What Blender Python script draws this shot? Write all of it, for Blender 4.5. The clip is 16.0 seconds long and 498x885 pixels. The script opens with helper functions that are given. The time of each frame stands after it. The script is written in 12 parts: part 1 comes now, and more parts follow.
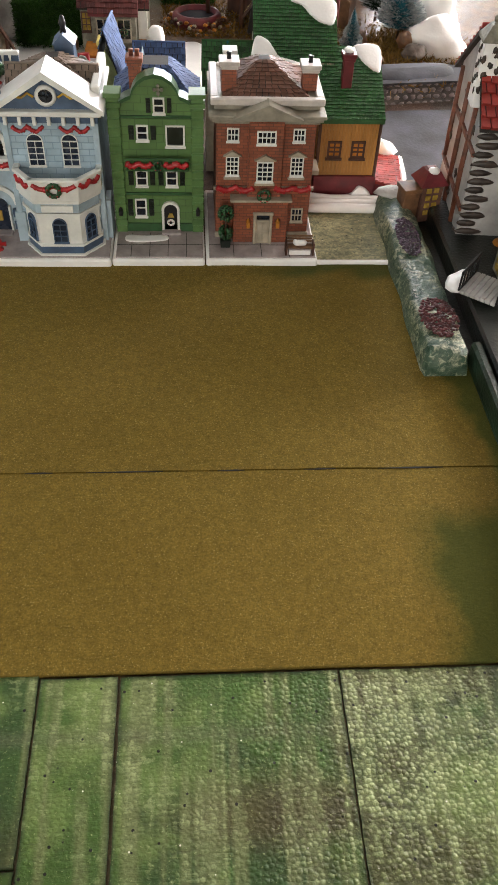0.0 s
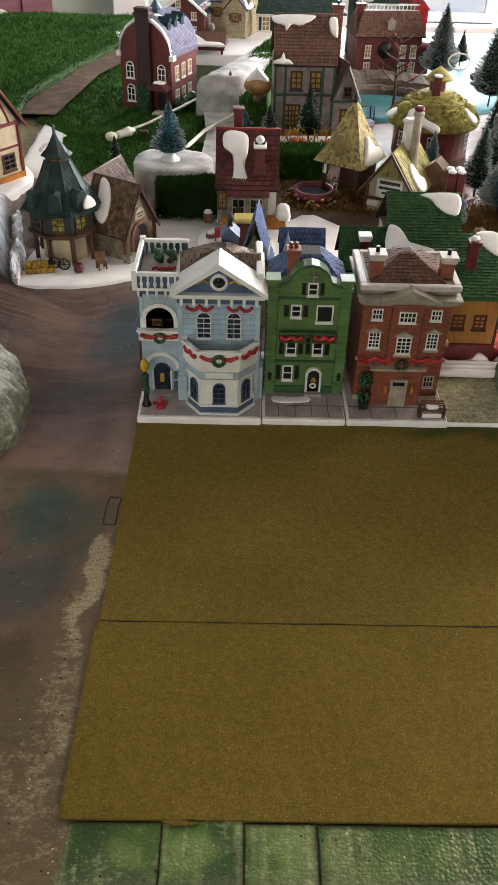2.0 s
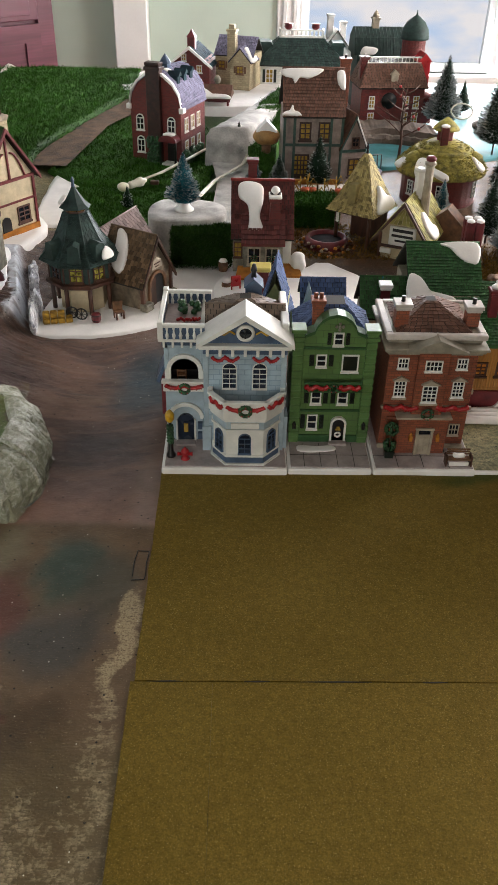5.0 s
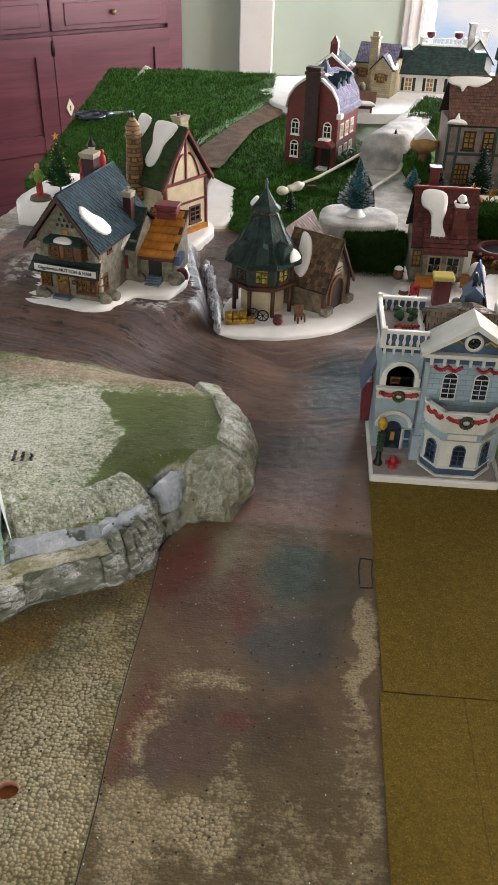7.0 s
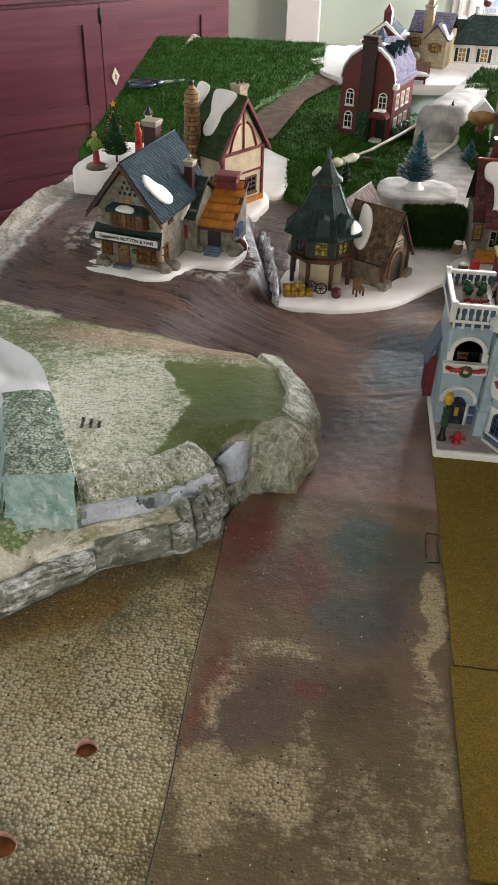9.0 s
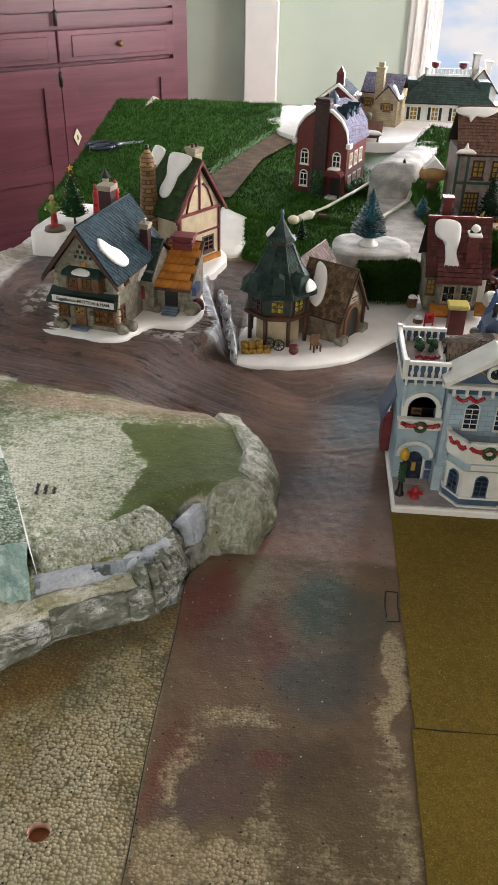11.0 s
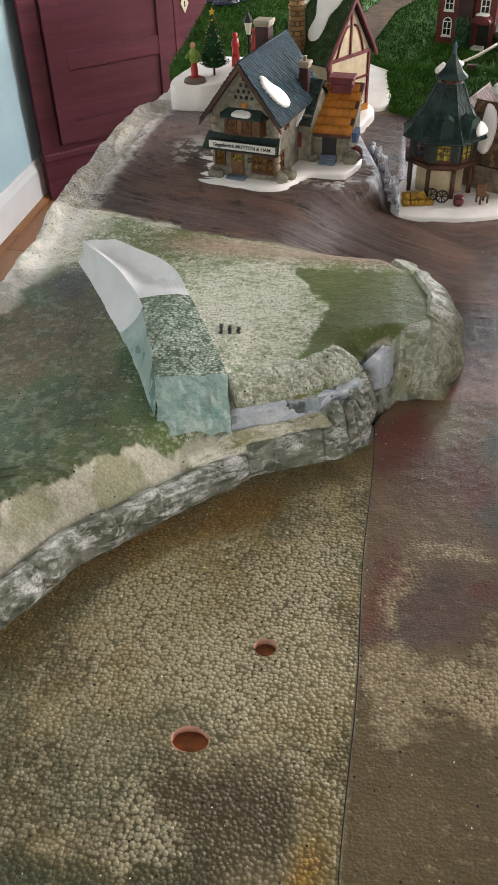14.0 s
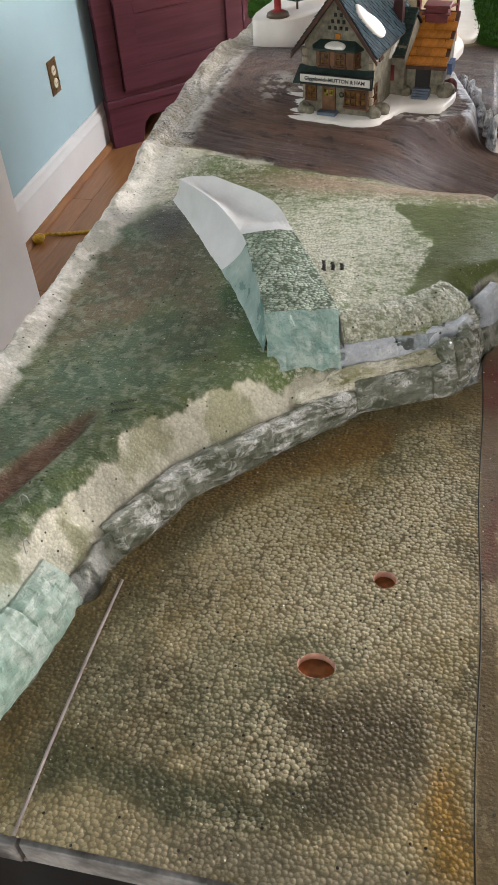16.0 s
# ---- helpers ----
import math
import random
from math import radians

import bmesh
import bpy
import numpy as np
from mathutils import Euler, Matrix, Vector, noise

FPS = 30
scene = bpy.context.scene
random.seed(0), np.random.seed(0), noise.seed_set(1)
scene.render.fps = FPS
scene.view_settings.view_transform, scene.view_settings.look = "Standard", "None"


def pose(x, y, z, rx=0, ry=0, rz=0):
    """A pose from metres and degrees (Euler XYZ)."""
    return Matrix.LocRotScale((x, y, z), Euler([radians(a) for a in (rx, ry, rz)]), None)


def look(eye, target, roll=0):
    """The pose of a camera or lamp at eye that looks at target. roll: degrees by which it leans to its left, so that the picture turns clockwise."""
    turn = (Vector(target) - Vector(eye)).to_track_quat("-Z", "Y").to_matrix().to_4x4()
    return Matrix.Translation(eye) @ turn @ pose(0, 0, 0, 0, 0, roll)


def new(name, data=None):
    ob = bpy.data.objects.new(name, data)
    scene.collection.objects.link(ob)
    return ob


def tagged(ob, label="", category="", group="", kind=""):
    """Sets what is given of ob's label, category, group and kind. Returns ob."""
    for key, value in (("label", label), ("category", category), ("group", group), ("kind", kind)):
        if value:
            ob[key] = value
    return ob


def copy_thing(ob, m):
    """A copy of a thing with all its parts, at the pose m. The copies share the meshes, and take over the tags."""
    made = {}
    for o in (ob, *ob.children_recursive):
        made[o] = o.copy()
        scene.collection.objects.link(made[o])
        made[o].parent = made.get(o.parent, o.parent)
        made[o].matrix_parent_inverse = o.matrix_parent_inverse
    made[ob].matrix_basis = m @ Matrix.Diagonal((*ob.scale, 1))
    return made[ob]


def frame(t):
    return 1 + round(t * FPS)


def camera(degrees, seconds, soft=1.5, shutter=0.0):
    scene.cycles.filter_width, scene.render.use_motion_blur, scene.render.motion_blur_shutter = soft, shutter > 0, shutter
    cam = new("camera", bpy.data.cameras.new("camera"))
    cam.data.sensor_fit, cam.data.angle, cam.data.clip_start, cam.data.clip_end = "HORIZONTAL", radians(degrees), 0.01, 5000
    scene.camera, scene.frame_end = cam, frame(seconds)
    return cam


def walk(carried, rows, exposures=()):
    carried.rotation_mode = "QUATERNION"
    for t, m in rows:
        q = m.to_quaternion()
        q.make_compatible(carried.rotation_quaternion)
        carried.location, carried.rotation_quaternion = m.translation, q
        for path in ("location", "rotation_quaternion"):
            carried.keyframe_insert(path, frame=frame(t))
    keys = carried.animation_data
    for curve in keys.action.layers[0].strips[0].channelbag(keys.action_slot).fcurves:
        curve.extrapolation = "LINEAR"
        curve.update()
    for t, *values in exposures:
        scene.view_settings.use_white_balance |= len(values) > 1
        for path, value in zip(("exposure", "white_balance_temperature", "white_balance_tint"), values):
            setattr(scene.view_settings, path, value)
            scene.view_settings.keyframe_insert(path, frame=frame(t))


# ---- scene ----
cam = camera(34.2, 16.0)
METRES, EYE, TILT, LEAN, TURN = 0.85, 0.5525, 0.0, 0.0, -5.4
ROWS = [
    (0.0, 0.0, 0.0, 0.0, 2.19, -45.42, -2.16),
    (0.5, -0.0308, -0.0178, 0.028, 2.74, -43.59, -2.09),
    (1.0, -0.0733, -0.03, 0.0594, 3.98, -41.01, -2.15),
    (1.5, -0.1107, -0.0397, 0.0771, 5.15, -39.46, -1.67),
    (2.0, -0.1459, -0.0463, 0.1031, 5.5, -37.58, -1.34),
    (2.5, -0.1592, -0.0584, 0.1195, 5.33, -35.52, -1.0),
    (3.0, -0.1595, -0.0514, 0.116, 4.84, -34.99, -0.4),
    (5.5, -0.2249, -0.0343, 0.1062, 5.24, -34.68, -1.32),
    (6.0, -0.2964, -0.0429, 0.1031, 7.17, -34.67, -1.35),
    (6.5, -0.3766, -0.0487, 0.0978, 8.57, -34.58, -1.47),
    (7.0, -0.4259, -0.0519, 0.0942, 10.13, -34.37, -1.44),
    (7.5, -0.4632, -0.0519, 0.08, 11.65, -35.29, -1.23),
    (8.0, -0.4869, -0.0632, 0.0707, 12.75, -37.23, -0.91),
    (10.5, -0.4618, -0.0655, 0.1191, 11.08, -33.18, -1.98),
    (11.0, -0.4593, -0.0487, 0.1036, 10.01, -32.77, -1.21),
    (11.5, -0.4522, -0.0537, 0.0925, 9.81, -32.79, -0.78),
    (12.0, -0.483, -0.079, 0.0892, 11.37, -33.48, 0.31),
    (12.5, -0.5069, -0.0939, 0.098, 12.79, -33.98, 1.02),
    (13.0, -0.552, -0.0893, 0.0771, 13.47, -34.42, 0.9),
    (13.5, -0.589, -0.0898, 0.0395, 14.28, -36.56, 1.2),
    (14.0, -0.6027, -0.0985, 0.0117, 14.83, -39.53, 1.34),
    (14.5, -0.589, -0.1154, 0.0106, 15.23, -40.88, 1.5),
    (15.0, -0.6061, -0.1369, 0.0095, 15.81, -41.77, 1.81),
    (15.5, -0.6406, -0.135, 0.0003, 16.8, -42.24, 2.44),
    (16.0, -0.6687, -0.1307, -0.0052, 17.65, -42.55, 3.29),
]
walk(cam, [(t, pose(0, 0, EYE, TILT, LEAN, TURN) @ pose(METRES * x, METRES * y, METRES * z, 90 + pitch, roll, yaw)) for t, x, y, z, yaw, pitch, roll in ROWS],
     exposures=[(0.0, 0.66), (0.5, 0.54), (1.0, 0.45), (1.5, 0.36), (2.0, 0.18), (2.5, 0.05), (5.5, 0.06), (7.5, 0.20), (11.0, 0.18), (14.0, 0.18), (16.0, 0.20)])

# ---- light ----
world = bpy.data.worlds.new("sky")
scene.world = world
world.use_nodes = True
wn = world.node_tree
sky = wn.nodes.new("ShaderNodeTexSky")
sky.sky_type, sky.sun_disc = "NISHITA", False
sky.sun_elevation, sky.sun_rotation = radians(28), radians(60)
wn.links.new(sky.outputs[0], wn.nodes["Background"].inputs[0])
wn.nodes["Background"].inputs[1].default_value = 0.12


def window_light(name, place, target, w, h, watts, colour):
    data = bpy.data.lights.new(name, "AREA")
    data.shape, data.size, data.size_y, data.energy, data.color = "RECTANGLE", w, h, watts, colour
    ob = new(name, data)
    ob.matrix_world = look(place, target)
    return ob


window_light("window_light_north", (0.62, 4.10, 0.55), (0.62, 0, 0.0), 1.0, 1.2, 125, (0.95, 0.96, 1.0))
window_light("window_light_east", (2.30, 2.25, 0.78), (-0.3, 1.3, 0.0), 1.5, 1.1, 112, (1.0, 0.94, 0.89))
# added fill on the house fronts; the window behind it is assumed
window_light("fill_light_south", (-0.6, -2.30, 0.80), (-0.4, 1.6, 0.0), 1.7, 1.3, 27, (1.0, 0.90, 0.77))


# ---- materials ----
def nodes_of(name, rough, metal=0.0, spec=0.5):
    m = bpy.data.materials.new(name)
    m.use_nodes = True
    nt = m.node_tree
    p = nt.nodes["Principled BSDF"]
    p.inputs["Roughness"].default_value = rough
    p.inputs["Metallic"].default_value = metal
    p.inputs["Specular IOR Level"].default_value = spec
    return m, nt, p


def tex(nt, kind, scale, **kw):
    n = nt.nodes.new(kind)
    n.inputs["Scale"].default_value = scale
    for k, v in kw.items():
        n.inputs[k].default_value = v
    return n


def coords(nt, stretch=(1, 1, 1), out="Object"):
    c = nt.nodes.new("ShaderNodeTexCoord")
    mp = nt.nodes.new("ShaderNodeMapping")
    mp.inputs["Scale"].default_value = stretch
    nt.links.new(c.outputs[out], mp.inputs[0])
    return mp.outputs[0]


def mixc(nt, fac, a, b, blend="MIX"):
    n = nt.nodes.new("ShaderNodeMix")
    n.data_type, n.blend_type = "RGBA", blend
    for sock, v in ((n.inputs[0], fac), (n.inputs[6], a), (n.inputs[7], b)):
        if isinstance(v, (int, float)):
            sock.default_value = v
        elif isinstance(v, tuple):
            sock.default_value = (*v[:3], 1)
        else:
            nt.links.new(v, sock)
    return n.outputs[2]


def ramp(nt, fac, a, b):
    n = nt.nodes.new("ShaderNodeMapRange")
    n.inputs[1].default_value, n.inputs[2].default_value = a, b
    nt.links.new(fac, n.inputs[0])
    return n.outputs[0]


def bump(nt, p, height, strength, dist):
    n = nt.nodes.new("ShaderNodeBump")
    n.inputs["Strength"].default_value, n.inputs["Distance"].default_value = strength, dist
    nt.links.new(height, n.inputs["Height"])
    if p.inputs["Normal"].is_linked:
        nt.links.new(p.inputs["Normal"].links[0].from_socket, n.inputs["Normal"])
    nt.links.new(n.outputs[0], p.inputs["Normal"])


def paint(name, col, rough=0.4, vary=0.25, scale=40, fine=260, relief=0.0006, strength=0.35, dark=None, stretch=(1, 1, 1), island=0.0, metal=0.0, spec=0.5):
    """Paint or glaze with wear at two scales; island: how much each joined piece differs."""
    m, nt, p = nodes_of(name, rough, metal, spec)
    co = coords(nt, stretch)
    big, small = tex(nt, "ShaderNodeTexNoise", scale, Detail=4.0), tex(nt, "ShaderNodeTexNoise", fine, Detail=3.0)
    for n in (big, small):
        nt.links.new(co, n.inputs["Vector"])
    dk = dark or tuple(c * (1 - 1.5 * vary) for c in col)
    lt = tuple(min(1, c * (1 + 0.35 * vary)) for c in col)
    c = mixc(nt, ramp(nt, big.outputs[0], 0.32, 0.66), dk, lt)
    c = mixc(nt, ramp(nt, small.outputs[0], 0.35, 0.7), mixc(nt, 0.5 * vary, c, (0.0, 0.0, 0.0)), c)
    if island:
        g = nt.nodes.new("ShaderNodeNewGeometry")
        oi = nt.nodes.new("ShaderNodeObjectInfo")
        ad = nt.nodes.new("ShaderNodeMath")
        ad.operation = "ADD"
        nt.links.new(g.outputs["Random Per Island"], ad.inputs[0])
        nt.links.new(oi.outputs["Random"], ad.inputs[1])
        fr = nt.nodes.new("ShaderNodeMath")
        fr.operation = "FRACT"
        nt.links.new(ad.outputs[0], fr.inputs[0])
        c = mixc(nt, fr.outputs[0], mixc(nt, island, c, tuple(0.25 * k for k in col)), mixc(nt, island * 0.5, c, tuple(min(1, 1.7 * k + 0.02) for k in col)))
    nt.links.new(c, p.inputs["Base Color"])
    rr = nt.nodes.new("ShaderNodeMapRange")
    rr.inputs[3].default_value, rr.inputs[4].default_value = max(0.05, rough - 0.12), min(1, rough + 0.15)
    nt.links.new(big.outputs[0], rr.inputs[0])
    nt.links.new(rr.outputs[0], p.inputs["Roughness"])
    bump(nt, p, small.outputs[0], strength, relief)
    return m


def masonry(name, col, mortar, bw, bh, rough=0.5, relief=0.0008, gap=0.0006, vary=0.3):
    """Tiny bricks or blocks cast in relief on any upright face."""
    m, nt, p = nodes_of(name, rough)
    c = nt.nodes.new("ShaderNodeTexCoord")
    sx = nt.nodes.new("ShaderNodeSeparateXYZ")
    nt.links.new(c.outputs["Object"], sx.inputs[0])
    ad = nt.nodes.new("ShaderNodeMath")
    ad.operation = "ADD"
    nt.links.new(sx.outputs[0], ad.inputs[0])
    nt.links.new(sx.outputs[1], ad.inputs[1])
    cx = nt.nodes.new("ShaderNodeCombineXYZ")
    nt.links.new(ad.outputs[0], cx.inputs[0])
    nt.links.new(sx.outputs[2], cx.inputs[1])
    b = nt.nodes.new("ShaderNodeTexBrick")
    b.inputs["Scale"].default_value = 1.0
    b.inputs["Brick Width"].default_value, b.inputs["Row Height"].default_value = bw, bh
    b.inputs["Mortar Size"].default_value, b.inputs["Mortar Smooth"].default_value = gap, 0.4
    b.inputs["Color1"].default_value = (*tuple(k * (1 - vary) for k in col), 1)
    b.inputs["Color2"].default_value = (*tuple(min(1, k * (1 + vary)) for k in col), 1)
    b.inputs["Mortar"].default_value = (*mortar, 1)
    nt.links.new(cx.outputs[0], b.inputs["Vector"])
    big = tex(nt, "ShaderNodeTexNoise", 35, Detail=5.0)
    nt.links.new(c.outputs["Object"], big.inputs["Vector"])
    nt.links.new(mixc(nt, ramp(nt, big.outputs[0], 0.3, 0.7), mixc(nt, 0.35, b.outputs[0], (0.02, 0.02, 0.02)), b.outputs[0]), p.inputs["Base Color"])
    inv = nt.nodes.new("ShaderNodeMath")
    inv.operation = "SUBTRACT"
    inv.inputs[0].default_value = 1
    nt.links.new(b.outputs["Fac"], inv.inputs[1])
    bump(nt, p, inv.outputs[0], 0.6, relief)
    return m


def maths(nt, op, a, b=None):
    n = nt.nodes.new("ShaderNodeMath")
    n.operation = op
    n.use_clamp = op != "SUBTRACT"
    for k, v in enumerate((a, b)):
        if v is None:
            continue
        if isinstance(v, (int, float)):
            n.inputs[k].default_value = v
        else:
            nt.links.new(v, n.inputs[k])
    return n.outputs[0]


def raw(nt, op, a, b, c=None):
    """Arithmetic with no clamping."""
    n = nt.nodes.new("ShaderNodeMath")
    n.operation = op
    for k, v in enumerate((a, b, c)):
        if isinstance(v, (int, float)):
            n.inputs[k].default_value = v
        elif v is not None:
            nt.links.new(v, n.inputs[k])
    return n.outputs[0]


def beads(name, use_paint=True, col=(0.3, 0.3, 0.2), size=0.0036, rough=0.40, pale=(0.62, 0.60, 0.47), bead=1.0, dry=0.6):
    """Painted bead foam: round cells under a coat of paint, dry-brushed pale on the high spots, brushed smooth elsewhere."""
    m, nt, p = nodes_of(name, rough)
    co = coords(nt)

    def attr(k):
        n = nt.nodes.new("ShaderNodeAttribute")
        n.attribute_name = k
        return n
    base = attr("paint").outputs["Color"] if use_paint else col
    light = attr("pale").outputs["Color"] if use_paint else pale
    amount = attr("bead").outputs["Fac"] if use_paint else bead
    brushed = attr("dry").outputs["Fac"] if use_paint else dry
    carved = attr("carved").outputs["Fac"] if use_paint else 0.0
    vc = tex(nt, "ShaderNodeTexVoronoi", 1 / size, Randomness=0.78)
    p.inputs["Specular IOR Level"].default_value = 0.28
    n0, n1, n2, n3, warp = (tex(nt, "ShaderNodeTexNoise", q, Detail=d, Roughness=r) for q, d, r in ((9, 4.0, 0.6), (24, 6.0, 0.65), (480, 3.0, 0.65), (85, 5.0, 0.7), (90, 2.0, 0.5)))
    for n in (n0, n1, n2, warp):
        nt.links.new(co, n.inputs["Vector"])
    nt.links.new(coords(nt, (0.7, 1.5, 1)), n3.inputs["Vector"])
    flat = nt.nodes.new("ShaderNodeVectorMath")
    flat.operation = "MULTIPLY_ADD"
    nt.links.new(warp.outputs["Color"], flat.inputs[0])
    flat.inputs[1].default_value = (0.0016, 0.0016, 0.0016)
    nt.links.new(co, flat.inputs[2])
    nt.links.new(flat.outputs[0], vc.inputs["Vector"])
    cell = nt.nodes.new("ShaderNodeSeparateColor")
    nt.links.new(vc.outputs["Color"], cell.inputs[0])
    edge = ramp(nt, vc.outputs["Distance"], 0.70, 0.50)
    gap = maths(nt, "MULTIPLY", maths(nt, "SUBTRACT", 1.0, edge), amount)
    weave = tex(nt, "ShaderNodeTexNoise", 1.0, Detail=3.0, Roughness=0.6)
    nt.links.new(coords(nt, (110, 620, 400)), weave.inputs["Vector"])
    # worn tone at two scales, and each bead a little its own
    c = mixc(nt, maths(nt, "MULTIPLY", ramp(nt, n0.outputs[0], 0.62, 0.36), 0.30), base, (0.02, 0.018, 0.012))
    c = mixc(nt, maths(nt, "MULTIPLY", ramp(nt, n1.outputs[0], 0.50, 0.68), 0.26), c, (0.02, 0.018, 0.012))
    c = mixc(nt, maths(nt, "MULTIPLY", ramp(nt, weave.outputs[0], 0.48, 0.34), 0.20), c, (0.014, 0.012, 0.010))
    c = mixc(nt, maths(nt, "MULTIPLY", maths(nt, "MULTIPLY", cell.outputs[0], 0.30), amount), c, (0.03, 0.028, 0.016))
    # pale dry-brushing on the high spots, with a torn outline
    where = raw(nt, "ADD", raw(nt, "MULTIPLY_ADD", n1.outputs[0], 0.55, -0.275), raw(nt, "MULTIPLY_ADD", n3.outputs[0], 0.75, -0.375))
    where = raw(nt, "ADD", raw(nt, "ADD", where, brushed), raw(nt, "MULTIPLY_ADD", cell.outputs[1], 0.16, -0.08))
    patch = ramp(nt, where, 0.40, 0.66)
    rough_top = ramp(nt, raw(nt, "ADD", raw(nt, "MULTIPLY", n2.outputs[0], 0.6), raw(nt, "MULTIPLY", weave.outputs[0], 0.4)), 0.40, 0.52)
    high = maths(nt, "MULTIPLY", maths(nt, "ADD", rough_top, maths(nt, "MULTIPLY", amount, 0.8)), maths(nt, "SUBTRACT", 1.0, gap))
    c = mixc(nt, maths(nt, "MULTIPLY", maths(nt, "MULTIPLY", patch, high), 0.88), c, light)
    # gaps between beads darkened: dirt and crevice shade put into the colour
    c = mixc(nt, maths(nt, "MULTIPLY", gap, 0.50), c, (0.030, 0.026, 0.012))
    # dark pits and stray pale flecks
    for q, cut_, keep_, tone in ((115, 0.15, 0.62, (0.010, 0.010, 0.008)), (95, 0.072, 0.50, (0.70, 0.68, 0.58))):
        pit = tex(nt, "ShaderNodeTexVoronoi", q)
        nt.links.new(co, pit.inputs["Vector"])
        sc_ = nt.nodes.new("ShaderNodeSeparateColor")
        nt.links.new(pit.outputs["Color"], sc_.inputs[0])
        c = mixc(nt, maths(nt, "MULTIPLY", ramp(nt, pit.outputs["Distance"], cut_, cut_ * 0.7), maths(nt, "GREATER_THAN", sc_.outputs[0], keep_)), c, tone)
    c = mixc(nt, maths(nt, "MULTIPLY", ramp(nt, n2.outputs[0], 0.62, 0.70), 0.50), c, light)
    bump(nt, p, n2.outputs[0], 0.55, 0.0009)
    bump(nt, p, maths(nt, "MULTIPLY", weave.outputs[0], maths(nt, "SUBTRACT", 1.0, maths(nt, "MULTIPLY", amount, 0.7))), 0.25, 0.0010)
    dome = nt.nodes.new("ShaderNodeMapRange")
    dome.interpolation_type = "SMOOTHERSTEP"
    dome.inputs[1].default_value, dome.inputs[2].default_value = 0.75, 0.05
    nt.links.new(vc.outputs["Distance"], dome.inputs[0])
    bump(nt, p, maths(nt, "MULTIPLY", dome.outputs[0], amount), 0.65, 0.0015)
    bump(nt, p, maths(nt, "MULTIPLY", n3.outputs[0], carved), 1.0, 0.006)
    if use_paint:
        # combed ruts: long grooves that follow the turn of the road
        ring, rut = attr("ring").outputs["Fac"], attr("rut").outputs["Fac"]
        lane = nt.nodes.new("ShaderNodeCombineXYZ")
        nt.links.new(raw(nt, "ADD", raw(nt, "MULTIPLY", ring, 74.0), raw(nt, "MULTIPLY_ADD", n1.outputs[0], 4.5, raw(nt, "MULTIPLY", n3.outputs[0], 2.4))), lane.inputs[0])
        sx = nt.nodes.new("ShaderNodeSeparateXYZ")
        nt.links.new(co, sx.inputs[0])
        nt.links.new(raw(nt, "MULTIPLY", sx.outputs[0], 13.0), lane.inputs[1])
        nt.links.new(raw(nt, "MULTIPLY", sx.outputs[1], 13.0), lane.inputs[2])
        comb = tex(nt, "ShaderNodeTexNoise", 1.0, Detail=6.0, Roughness=0.68)
        nt.links.new(lane.outputs[0], comb.inputs["Vector"])
        c = mixc(nt, maths(nt, "MULTIPLY", maths(nt, "MULTIPLY", ramp(nt, comb.outputs[0], 0.455, 0.40), ramp(nt, n1.outputs[0], 0.40, 0.52)), maths(nt, "MULTIPLY", rut, 0.9)), c, (0.014, 0.009, 0.008))
        c = mixc(nt, maths(nt, "MULTIPLY", ramp(nt, comb.outputs[0], 0.60, 0.66), maths(nt, "MULTIPLY", maths(nt, "MULTIPLY", rut, 0.5), ramp(nt, n3.outputs[0], 0.46, 0.62))), c, (0.36, 0.26, 0.21))
        bump(nt, p, maths(nt, "MULTIPLY", comb.outputs[0], rut), 1.0, 0.0055)
    nt.links.new(c, p.inputs["Base Color"])
    rr = nt.nodes.new("ShaderNodeMapRange")
    rr.inputs[3].default_value, rr.inputs[4].default_value = rough - 0.16, rough + 0.16
    nt.links.new(n1.outputs[0], rr.inputs[0])
    nt.links.new(rr.outputs[0], p.inputs["Roughness"])
    return m


